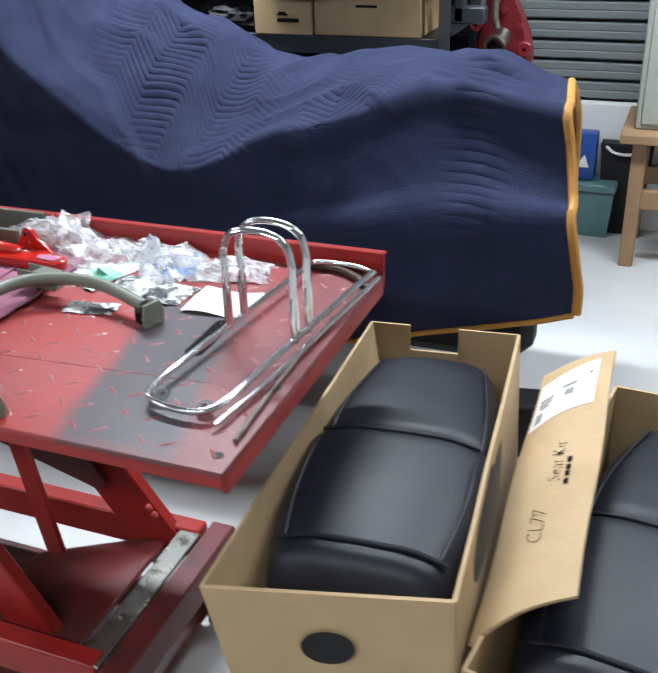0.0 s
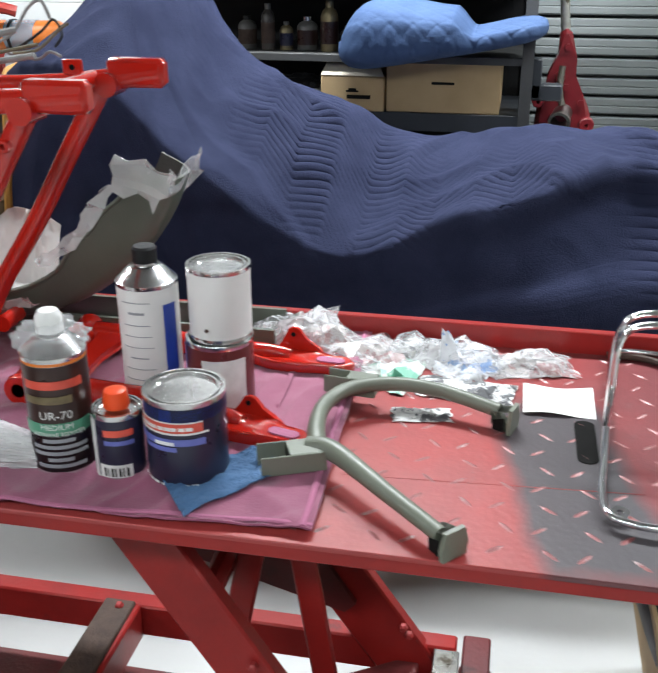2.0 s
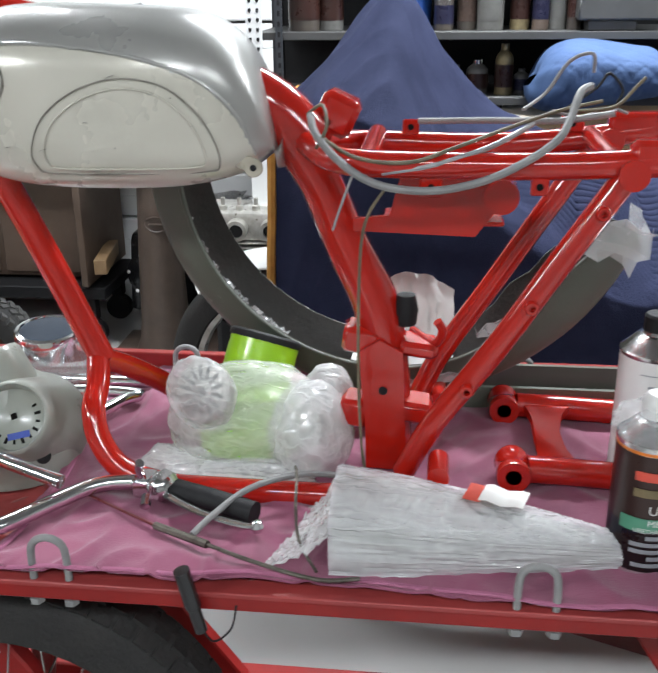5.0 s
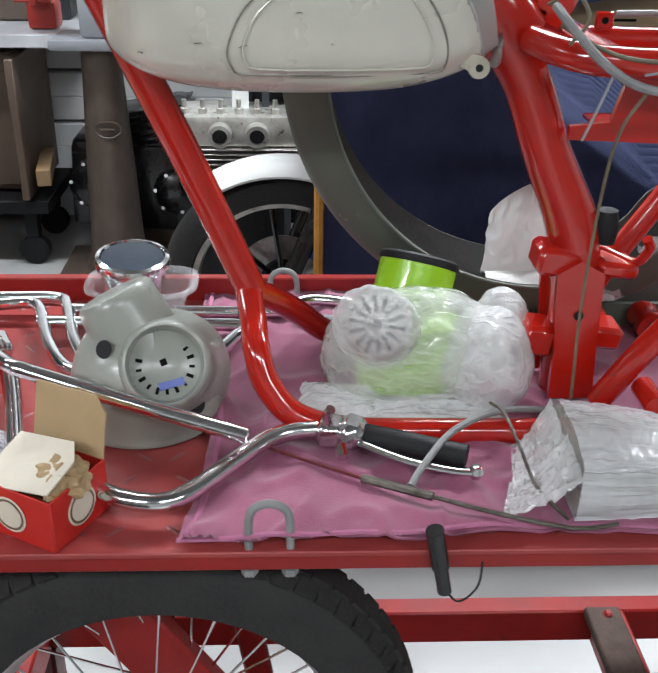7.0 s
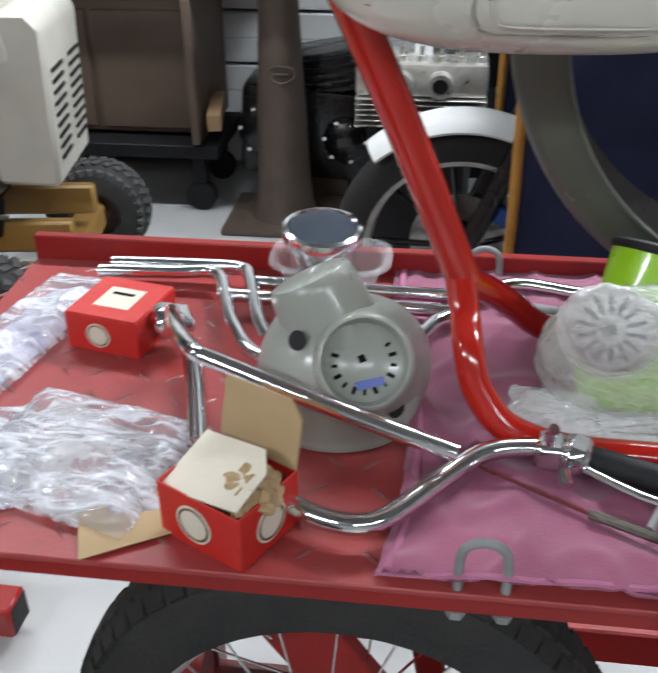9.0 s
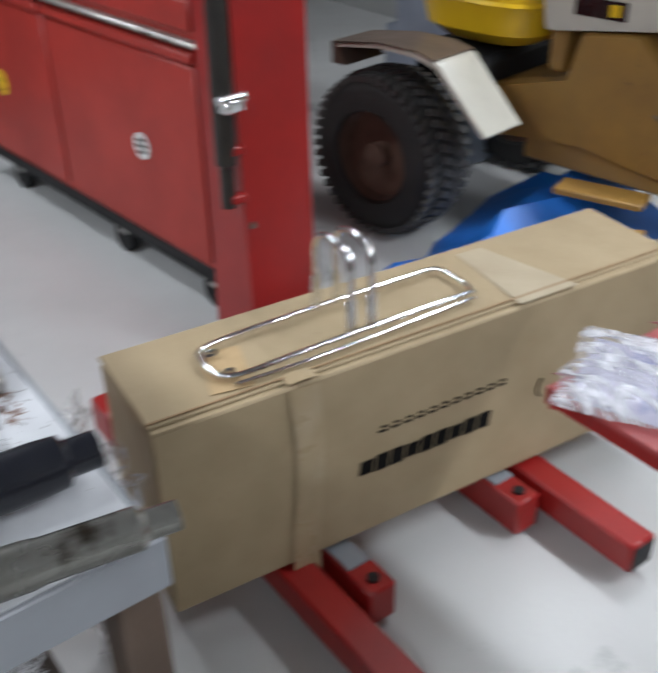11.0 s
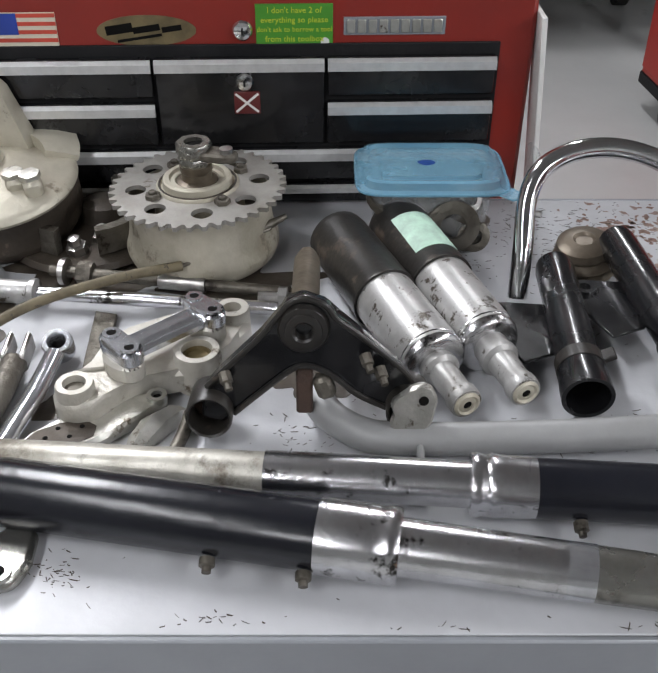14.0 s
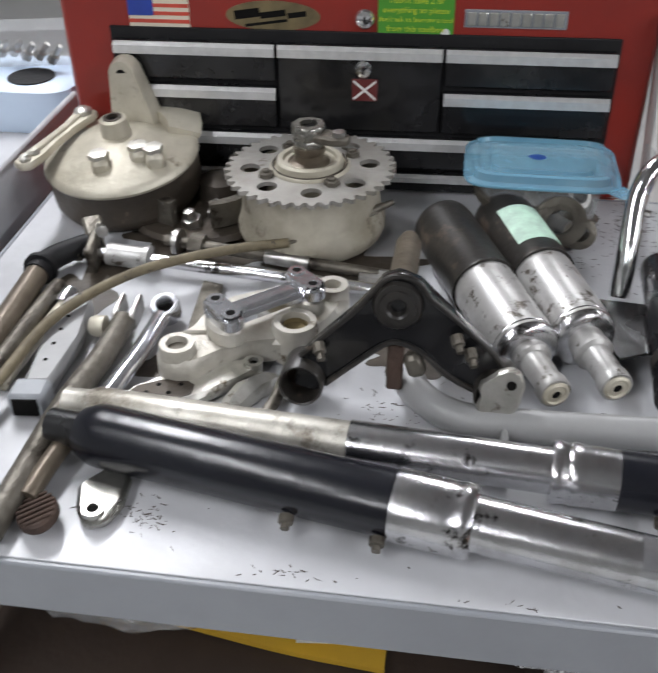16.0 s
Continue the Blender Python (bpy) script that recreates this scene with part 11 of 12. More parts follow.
for y0, w, z0, z1 in rows:
    bm = B()
    box(bm, (CX + 0.0075, y0 + w / 2, (z0 + z1) / 2), (0.009, w - 0.004, z1 - z0 - 0.003), bevel=0.0015)
    dr = part("drawer", bm, BLACK_GLOSS, chest, "black drawer front")
    bm = B()
    ph = 0.0155 if z1 - z0 > 0.03 else 0.011
    loft(bm, [[(CX + 0.0115 + a, y, z1 - 0.0025 - ph + b) for a, b in ((0, 0), (0.006, 0.002), (0.006, ph * 0.75), (0.002, ph), (0, ph))] for y in (y0 + 0.002, y0 + w - 0.002)])
    part("pull", bm, PULL, dr, "brushed silver drawer pull", smooth=20)
FX1 = CX + 0.0007
for y0, w, h, z, ma, nm, lab in ((-1.273, 0.072, 0.042, 1.073, CARD_WHITE, "flag_sticker", "small striped flag sticker"), (-0.975, 0.086, 0.048, 1.077, GREEN_STICKER, "sticker", "green sticker with yellow lettering"), (-0.863, 0.114, 0.020, 1.076, GREY_EDGE, "maker_badge", "grey metal maker's badge, lettering as plain bars")):
    bm = B()
    box(bm, (FX1, y0, z), (0.0022, w, h), bevel=0.0004)
    st_ = part(nm, bm, ma, chest, lab)
    if nm == "flag_sticker":
        for i in range(5):
            bm = B()
            box(bm, (FX1 + 0.0013, y0, z - 0.018 + i * 0.009), (0.0006, w, 0.0042))
            part("stripe", bm, RED_PRINT, st_)
        bm = B()
        box(bm, (FX1 + 0.0018, y0 - 0.021, z + 0.009), (0.0006, 0.03, 0.023))
        part("canton", bm, BLUE_INK, st_)
    if nm == "maker_badge":
        for i in range(9):
            bm = B()
            box(bm, (FX1 + 0.002, y0 - 0.049 + i * 0.0122, z), (0.002, 0.0095, 0.015), bevel=0.0008)
            part("letter_bar", bm, ALU, st_)
    if nm == "sticker":
        for i, line in enumerate(("I don't have 2 of", "everything so please", "don't ask to borrow a tool", "from this toolbox")):
            text("lettering", line, 0.0092 if i != 2 else 0.0078, Matrix(((0, 0, 1, FX1 + 0.0013), (1, 0, 0, y0), (0, 1, 0, z + 0.017 - i * 0.0105), (0, 0, 0, 1))), LIME_INK, st_, 0.0003)
        bm = B()
        lathe(bm, [(0, 0), (0.005, 0), (0, 0.0006)], Matrix.Translation((FX1 + 0.0012, y0 + 0.034, z - 0.018)) @ pose(0, 0, 0, 0, 90, 0), 12)
        part("seal", bm, WHITE_INK, st_)
bm = B()
lathe(bm, [(0, 0), (0.055, 0), (0.055, 0.001), (0, 0.001)], Matrix.Translation((CX, -1.139, 1.073)) @ pose(0, 0, 0, 0, 90, 0) @ Matrix.Diagonal((0.31, 1, 1, 1)), 36)
ov = part("oval_decal", bm, BRASS, chest, "oval gold and black decal")
bm = B()
for i, (y, w, h) in enumerate(((-0.03, 0.03, 0.010), (0.0, 0.03, 0.007), (0.028, 0.022, 0.006), (-0.008, 0.05, 0.003))):
    box(bm, (CX + 0.0014, -1.139 + y, 1.075 - 0.010 * (i == 3)), (0.0006, w, h), (8, 0, 0))
part("decal_bar", bm, INK, ov)
for z, r, ma in ((1.0725, 0.0105, CHROME), (1.018, 0.0095, CHROME)):
    y = -1.033
    bm = B()
    off = 0.0 if z > 1.05 else 0.012
    rod(bm, (CX + off, y, z), (CX + off + 0.008, y, z), [(0, 0), (r, 0), (r * 1.1, 0.003), (r * 0.9, 0.006), (0, 0.007)], 20)
    lk = part("lock", bm, ma, chest, "round chrome lock")
    bm = B()
    box(bm, (CX + off + 0.0072, y, z), (0.0006, 0.0022, 0.008))
    part("keyhole", bm, BLACK_MATT, lk)
bm = B()
box(bm, (CX + 0.0128, -1.031, 0.993), (0.0015, 0.030, 0.027), bevel=0.0008)
mg = part("magnet", bm, MAROON, chest, "small dark red magnet with a pale cross")
bm = B()
for a in (40, -40):
    box(bm, (CX + 0.0138, -1.031, 0.993), (0.0008, 0.034, 0.0026), (a, 0, 0))
part("cross", bm, PAPER, mg)
# the chest stands slightly askew to the table
chest.matrix_basis = Matrix.Translation((-2.77, -1.15, 0)) @ pose(0, 0, 0, 0, 0, 2.1) @ Matrix.Translation((2.77, 1.15, 0)) @ chest.matrix_basis
bm = B()
box(bm, (-2.80, -0.692, 0.97), (0.05, 0.006, 0.24), (4, 0, 0), 0.001)
solo("paper_sleeve", bm, PAPER, "white card tucked beside the tool chest", "card")
bm = B()
box(bm, (-2.77, -0.683, 0.74), (0.035, 0.01, 0.40), (3, 0, 0), 0.002)
solo("clear_strip", bm, CLEAR, "clear plastic strip standing beside the tool chest", "strip")

# left of the chest
bj = thing("blue_jug_pale", (-2.95, -1.52, 0), label="pale blue plastic container beside the tool chest", category="container")
bj.name = "plastic_container"
bm = B()
loft(bm, [super_ring(-2.98, -1.55, 0.075, 0.085, z, 32, 0.45) for z in (0.001, 0.905, 0.915)] + [super_ring(-2.98, -1.55, 0.068, 0.078, 0.92, 32, 0.45)])
PLACE[bj.name] = PLACE["blue_jug_pale"]
part("body", bm, mat("pale_blue_plastic", (0.58, 0.70, 0.84), (0.52, 0.63, 0.78), 6, 0.4), bj)
bm = B()
lathe(bm, [(0, 0), (0.034, 0), (0.034, 0.0012), (0, 0.0012)], pose(-2.955, -1.535, 0.9205), 20)
part("mouth", bm, BLACK_MATT, bj, "dark open mouth")
gb_ = thing("glass_box", (-2.985, -1.56, 0.922), label="scratched clear box of metal oddments on a blue container", category="box")
bm = B()
box(bm, (-3.0, -1.555, 0.955), (0.06, 0.15, 0.055), (0, 0, 12), 0.008, 2)
part("case", bm, CLEAR, gb_)
for i in range(5):
    bm = B()
    rod(bm, (-3.005 + 0.006 * i, -1.60 + 0.022 * i, 0.935 + 0.004 * (i % 2)), (-2.995 + 0.004 * i, -1.585 + 0.022 * i, 0.955), [(0, 0), (0.008, 0), (0.008, 0.012), (0.004, 0.013), (0.004, 0.03), (0, 0.03)], 8)
    part("oddment", bm, STEEL, gb_)
dk = thing("side_cart", (-2.7, -1.62, 0), label="grey steel cart with raised lip beside the table", category="cart")
bm = B()
box(bm, (-2.62, -1.66, 0.84), (0.62, 0.40, 0.03), bevel=0.004)
part("tray", bm, GREY_BENCH, dk)
bm = B()
box(bm, (-2.62, -1.462, 0.868), (0.62, 0.01, 0.09), bevel=0.003)
part("lip", bm, GREY_BENCH, dk, "pale grey raised lip")
bm = B()
box(bm, (-2.62, -1.66, 0.42), (0.58, 0.36, 0.80), bevel=0.005)
part("body", bm, BROWN_WOOD, dk)

# ---- long carton on hoist legs ----
ct = thing("long_carton", (-2.73, 0.30, 0.19), label="long taped cardboard carton with black print, resting on red steel legs", category="carton")
A0, A1 = Vector((-2.692, -0.272, 0)), Vector((-2.566, 0.845, 0))
axis = (A1 - A0).normalized()
side = Vector((-axis.y, axis.x, 0))
LC, WC, Z0, Z1 = (A1 - A0).length, 0.235, 0.115, 0.505
cmx = Matrix((( axis.x, side.x, 0, A0.x), (axis.y, side.y, 0, A0.y), (0, 0, 1, 0), (0, 0, 0, 1)))
bm = B()
box(bm, (0, 0, 0), (LC, WC, Z1 - Z0), m=cmx @ pose(LC / 2, WC / 2, (Z0 + Z1) / 2), bevel=0.004)
part("body", bm, CARD_LONG, ct)
bm = B()
box(bm, (0, 0, 0), (LC, WC * 0.985, 0.006), m=cmx @ pose(LC / 2 + 0.002, WC / 2 + 0.012, Z1 + 0.004, 0.8, 0, 0), bevel=0.002)
part("top_flap", bm, CARD_LONG, ct)
bm = B()
box(bm, (0, 0, 0), (LC * 0.995, 0.005, 0.0012), m=cmx @ pose(LC / 2, 0.022, Z1 + 0.0082))
part("flap_gap", bm, CARD_DARK, ct)
bm = B()
sheet(bm, lambda u, v: cmx @ Vector((0.236 + 0.055 * u + 0.008 * math.sin(5 * v), -0.0016 - 0.003 * abs(math.sin(9 * v + 2 * u)) - 0.02 * max(0.0, v - 0.9), Z1 - 0.004 - 0.43 * v)), 6, 24, 0.0006)
part("tape", bm, TAPE, ct, "loose brown packing tape")
bm = B()
sheet(bm, lambda u, v: cmx @ Vector((0.236 + 0.055 * u, 0.03 * v - 0.002, Z1 + 0.0085 + 0.002 * math.sin(3 * u))), 4, 3, 0.0006)
part("tape", bm, TAPE, ct, "loose brown packing tape")
bm = B()
prism(bm, [(0.12, 0.04), (0.19, 0.03), (0.22, 0.15), (0.15, 0.16)], 0, 0.0012, cmx @ pose(0, 0, Z1 + 0.0075))
part("tape", bm, CARD, ct, "white label remains")
bm = B()
prism(bm, [(0.72, 0.0), (0.86, 0.0), (0.80, 0.22), (0.74, 0.22)], 0, 0.0012, cmx @ pose(0, 0, Z1 + 0.0075))
part("tape", bm, PALE_TAPE, ct, "strip of pale tape")
fm = cmx @ Matrix(((1, 0, 0, 0), (0, 0, -1, -0.0012), (0, 1, 0, 0), (0, 0, 0, 1)))
bm = B()
for i in range(9):
    k = 0.036 if i % 3 else 0.030
    prism(bm, [(-0.0155, -k / 2), (0.0135, -k / 2), (0.0185, k / 2), (-0.0105, k / 2)], -0.0006, 0.0006, fm @ pose(0.385 + i * 0.0335, Z0 + 0.160, 0))
part("print_bar", bm, INK, ct, "bold black print as plain bars")
bm = B()
for i in range(11):
    box(bm, (0, 0, 0), (0.019, 0.0045, 0.0012), m=fm @ pose(0.42 + i * 0.027, Z0 + 0.230, 0))
    box(bm, (0, 0, 0), (0.013, 0.0045, 0.0012), m=fm @ pose(0.424 + i * 0.027, Z0 + 0.239, 0))
part("print_bar", bm, INK, ct, "small black print as plain bars")
for x in (0.80, 0.86):
    bm = B()
    tube(bm, [fm @ Vector((x + 0.014 * math.cos(a) * (1 if x > 0.83 else -1), Z0 + 0.185 + 0.022 * math.sin(a), 0.0008)) for a in (-1.3 + 0.26 * i for i in range(11))], 0.0022, 6, 2)
    part("print_mark", bm, INK, ct)
rm = cmx @ pose(0.40, 0.115, Z1 + 0.0085, 0, 0, -90 + 2)
wrapper = thing("plastic_wrapper", cmx @ Vector((-0.06, 0.1, 0.0)), label="crumpled clear plastic wrapper hanging from the carton's end", category="plastic wrapper")
bm = B()


def wrapper_at(u, v):
    n1, n2 = (noise.cell(Vector((u * 53.1, v * 47.9, k))) - 0.5 for k in (3.0, 4.0))
    bulge = math.sin(math.pi * (0.1 + 0.8 * u)) * (0.35 + 0.65 * math.sin(math.pi * min(1.0, 0.15 + 0.8 * v)))
    return cmx @ Vector((-0.004 - 0.13 * bulge + 0.03 * n1, -0.02 + (WC + 0.05) * u + 0.02 * n2, 0.004 + (Z1 - 0.03) * v + 0.02 * n1 * v))


sheet(bm, wrapper_at, 9, 12, 0.0005)
part("film", bm, THIN_FILM, wrapper, smooth=18)
carrier_rack(rm, "chrome tubular luggage rack with twin hoops, lying on the carton")

hoist = thing("hoist_base", (-2.5, 0.2, 0), label="red steel legs of an engine hoist under the carton", category="hoist")


def leg(a, b, w=0.07, h=0.07, sleeve=True):
    a, b = Vector(a), Vector(b)
    d = (b - a)
    m = Matrix.Translation((a + b) / 2) @ d.to_track_quat("X", "Z").to_matrix().to_4x4()
    bm = B()
    box(bm, (0, 0, 0), (d.length, w, h), m=m, bevel=0.006)
    lg = part("leg", bm, RED_MAST, hoist)
    bm = B()
    box(bm, (0, 0, 0), (0.002, w * 0.8, h * 0.8), m=m @ pose(d.length / 2 + 0.0008, 0, 0))
    part("open_end", bm, BLACK_MATT, lg)


leg((-3.30, 0.532, 0.066), (-2.315, 0.52, 0.066))
leg((-3.30, -0.035, 0.066), (-2.315, -0.038, 0.066))
for y in (0.438, 0.057):
    bm = B()
    box(bm, (-2.70, y, 0.056), (0.34, 0.062, 0.085), bevel=0.005)
    part("castor_plate", bm, RED_MAST, hoist)
    bm = B()
    box(bm, (-2.70, y, 0.1005), (0.2, 0.05, 0.004))
    part("grip_pad", bm, GREY_EDGE, hoist, "grey pad")
    bm = B()
    lathe(bm, [(0, 0), (0.012, 0), (0.012, 0.006), (0, 0.007)], pose(-2.56, y, 0.0985), 12)
    part("bolt", bm, BLACK_MATT, hoist)
bm = B()
box(bm, (-3.33, 0.25, 0.075), (0.1, 0.75, 0.09), bevel=0.006)
part("cross_beam", bm, RED_MAST, hoist)
bm = B()
loft(bm, [[(-3.50 + w * sx, 0.45 + 0.10 * sy, z) for sx, sy in ((-1, -1), (1, -1), (1, 1), (-1, 1))] for z, w in ((0.02, 0.10), (0.4, 0.085), (1.9, 0.08))])
part("mast", bm, RED_MAST, hoist, "tall red steel mast")
for z in (0.16, 0.40):
    bm = B()
    rod(bm, (-3.415, 0.37, z), (-3.40, 0.365, z), [(0, 0), (0.009, 0), (0.009, 0.008), (0, 0.009)], 8)
    part("bolt", bm, STEEL, hoist)
bm = B()
rod(bm, (-3.425, 0.314, 0.46), (-3.425, 0.330, 1.5), [(0, 0), (0.018, 0), (0.018, 0.10), (0.026, 0.11), (0.026, 0.95), (0, 0.96)], 20)
part("ram", bm, BLACK_WORN, hoist, "black hydraulic ram")
bm = B()
box(bm, (-3.40, 0.328, 0.71), (0.03, 0.055, 0.03), (0, 0, 8), 0.004)
rod(bm, (-3.40, 0.295, 0.725), (-3.40, 0.362, 0.725), [(0, 0), (0.012, 0), (0.012, 0.067), (0, 0.067)], 12)
part("clevis", bm, CHROME, hoist, "bright clevis pin")
for z in (0.48, 0.60):
    bm = B()
    box(bm, (-3.415, 0.335, z), (0.03, 0.04, 0.022), (0, 0, 0), 0.004)
    part("ram_bracket", bm, RED_MAST, hoist)

# ---- red roller cabinet ----
rc = thing("roller_cabinet", (-4.4, 0.75, 0), label="faded red steel roller cabinet on castors", category="tool cabinet")
R0, R1 = Vector((-5.20, 0.27, 0)), Vector((-3.62, 0.41, 0))
ax2 = (R1 - R0).normalized()
sd2 = Vector((-ax2.y, ax2.x, 0))
rmx = Matrix(((ax2.x, sd2.x, 0, R0.x), (ax2.y, sd2.y, 0, R0.y), (0, 0, 1, 0), (0, 0, 0, 1)))
LR = (R1 - R0).length
bm = B()
box(bm, (0, 0, 0), (LR, 0.27, 0.80), m=rmx @ pose(LR / 2, 0.135, 0.53), bevel=0.008)
part("case", bm, RED_FADED, rc)
bm = B()
box(bm, (0, 0, 0), (LR + 0.01, 0.28, 0.05), m=rmx @ pose(LR / 2, 0.135, 0.125), bevel=0.006)
part("skirt", bm, BLACK_MATT, rc, "dark bottom skirt")
for x, w in ((0.36, 0.68), (1.12, 0.80)):
    bm = B()
    box(bm, (0, 0, 0), (w, 0.012, 0.55), m=rmx @ pose(x, -0.006, 0.445), bevel=0.005)
    part("door", bm, RED_FADED, rc)
    bm = B()
    box(bm, (0, 0, 0), (w, 0.02, 0.03), m=rmx @ pose(x, -0.012, 0.742), bevel=0.006)
    part("pull_rail", bm, RED_FADED, rc)
    bm = B()
    box(bm, (0, 0, 0), (w, 0.014, 0.075), m=rmx @ pose(x, -0.006, 0.842), bevel=0.005)
    part("drawer", bm, RED_FADED, rc)
bm = B()
box(bm, (0, 0, 0), (LR + 0.02, 0.03, 0.012), m=rmx @ pose(LR / 2, -0.018, 0.782), bevel=0.003)
part("edge_strip", bm, ALU, rc, "worn bright edge strip")
bm = B()
lathe(bm, [(0, 0), (0.045, 0), (0.045, 0.002), (0, 0.002)], rmx @ pose(0.31, -0.013, 0.43, 90, 0, 0), 28)
sm_ = part("round_sticker", bm, YELLOW, rc, "round yellow sticker")
bm = B()
for dx in (-0.014, 0.014):
    box(bm, (0, 0, 0), (0.007, 0.001, 0.014), m=rmx @ pose(0.31 + dx, -0.0155, 0.44))
tube(bm, [rmx @ Vector((0.31 + 0.026 * math.cos(a), -0.0155, 0.43 + 0.026 * math.sin(a))) for a in (math.pi * (1.15 + 0.07 * i) for i in range(11))], 0.0018, 6, 1)
part("sticker_print", bm, INK, sm_)
bm = B()
lathe(bm, [(0, 0), (0.04, 0), (0.04, 0.002), (0, 0.002)], rmx @ pose(1.22, -0.013, 0.44, 90, 0, 0), 28)
s2 = part("round_sticker", bm, WHITE_INK, rc, "round white sticker with dark bars")
bm = B()
for k in range(3):
    box(bm, (0, 0, 0), (0.05 - 0.012 * abs(k - 1), 0.001, 0.010), m=rmx @ pose(1.22, -0.0155, 0.422 + 0.018 * k))
part("sticker_print", bm, INK, s2)
for x in (0.22, 0.96, LR - 0.12):
    for y in (0.04, 0.22):
        p = rmx @ Vector((x, y, 0.05))
        bm = B()
        rod(bm, p - sd2 * 0.018, p + sd2 * 0.018, [(0, 0), (0.05, 0), (0.05, 0.036), (0, 0.036)], 22)
        part("castor_wheel", bm, BLACK_MATT, rc)
        bm = B()
        box(bm, (0, 0, 0), (0.05, 0.05, 0.05), m=rmx @ pose(x + 0.012, y, 0.092), bevel=0.004)
        part("castor_fork", bm, STEEL, rc)
dw = thing("dark_cart", (-6.0, 0.2, 0), label="dark cart on black wheels in the far corner", category="cart")
bm = B()
box(bm, (-6.2, 0.1, 0.75), (0.9, 1.6, 0.75), bevel=0.01)
part("body", bm, BLACK_MATT, dw)
for x, y in ((-5.8, 0.55), (-5.8, -0.45), (-6.55, 0.55), (-6.55, -0.45)):
    bm = B()
    rod(bm, (x, y - 0.03, 0.10), (x, y + 0.03, 0.10), [(0, 0), (0.10, 0), (0.10, 0.06), (0, 0.06)], 24)
    box(bm, (x, y, 0.26), (0.06, 0.06, 0.28), bevel=0.004)
    part("wheel", bm, TYRE, dw)
dw2 = thing("white_bucket", (-5.2, -0.75, 0), label="white and black drum on the far floor", category="drum")
bm = B()
lathe(bm, [(0, 0), (0.15, 0), (0.16, 0.4), (0, 0.4)], pose(-5.6, -0.95, 0.0), 28)
part("body", bm, GREY_BENCH, dw2)

# ---- garden tractor ----
tr = thing("garden_tractor", (-3.2, 1.6, 0), label="old tan and cream garden tractor with yellow seat pan", category="tractor")
TR0, TR1 = Vector((-3.80, 1.55, 0)), Vector((-2.55, 1.72, 0))
ax3 = (TR1 - TR0).normalized()
sd3 = Vector((-ax3.y, ax3.x, 0))
tm = Matrix(((ax3.x, sd3.x, 0, TR0.x), (ax3.y, sd3.y, 0, TR0.y), (0, 0, 1, 0), (0, 0, 0, 1)))


def tbox(name, c, s, ma, rot=(0, 0, 0), bevel=0.008, label="", seg=1):
    bm = B()
    box(bm, (0, 0, 0), s, m=tm @ pose(*c, *rot), bevel=bevel, seg=seg)
    return part(name, bm, ma, tr, label)


def tyre_part(name, c, r, w, rim_r, blocks):
    m = tm @ pose(*c, 90, 0, 0)
    bm = B()
    prof = [(rim_r + (r - rim_r) * math.sin(math.pi * i / 12) ** 0.45, -w / 2 * math.cos(math.pi * i / 12)) for i in range(13)]
    lathe(bm, prof + [(rim_r - 0.01, w * 0.4), (rim_r - 0.01, -w * 0.4), prof[0]], m, 48, cap=False)
    ty = part(name, bm, TYRE, tr, "black treaded tyre")
    bm = B()
    for i in range(blocks):
        for k, s in enumerate((-0.36, -0.12, 0.12, 0.36)):
            a = 360 / blocks * (i + 0.5 * (k % 2))
            box(bm, (0, 0, 0), (0.018, 2 * math.pi * r / blocks * 0.55, w * 0.22), m=m @ pose(0, 0, 0, 0, 0, a) @ pose(r - 0.004 - 0.03 * abs(s) ** 2 * 4, 0, s * w, 25 * (1 if k % 2 else -1), 0, 0))
    part("tread_block", bm, TREAD, ty)["kind"] = "stuff"
    bm = B()
    lathe(bm, [(0, -w * 0.1), (rim_r * 0.5, -w * 0.12), (rim_r * 0.8, 0.0), (rim_r, w * 0.3), (rim_r + 0.008, w * 0.42), (rim_r - 0.01, w * 0.42), (rim_r * 0.9, w * 0.2), (0, w * 0.15)], m, 36)
    lathe(bm, [(0, 0.0), (0.04, 0.0), (0.04, w * 0.35), (0, w * 0.36)], m, 18)
    part("rim", bm, RIM_RUST, ty, "rusty brown rim")


tyre_part("rear_tyre", (-0.10, -0.36, 0.27), 0.27, 0.21, 0.155, 44)
tyre_part("rear_tyre", (-0.10, 0.42, 0.27), 0.27, 0.21, 0.165, 26)
tyre_part("front_tyre", (1.04, -0.31, 0.168), 0.168, 0.15, 0.085, 30)
tyre_part("front_tyre", (1.15, 0.43, 0.168), 0.168, 0.15, 0.085, 30)
bm = B()
prism(bm, [(0.11, 0.49), (0.13, 0.33), (0.475, 0.385), (0.74, 0.33), (0.83, 0.40), (0.82, 0.56), (0.62, 0.72), (0.44, 0.70), (0.42, 0.55)], -0.15, 0.15, tm @ Matrix(((1, 0, 0, 0), (0, 0, -1, -0.02), (0, 1, 0, 0), (0, 0, 0, 1))), 0.01)
part("body_side", bm, TAN, tr, "tan painted body side")
tbox("frame_rail", (0.75, -0.13, 0.33), (0.95, 0.04, 0.09), TAN)
tbox("frame_rail", (0.75, 0.13, 0.33), (0.95, 0.04, 0.09), TAN)
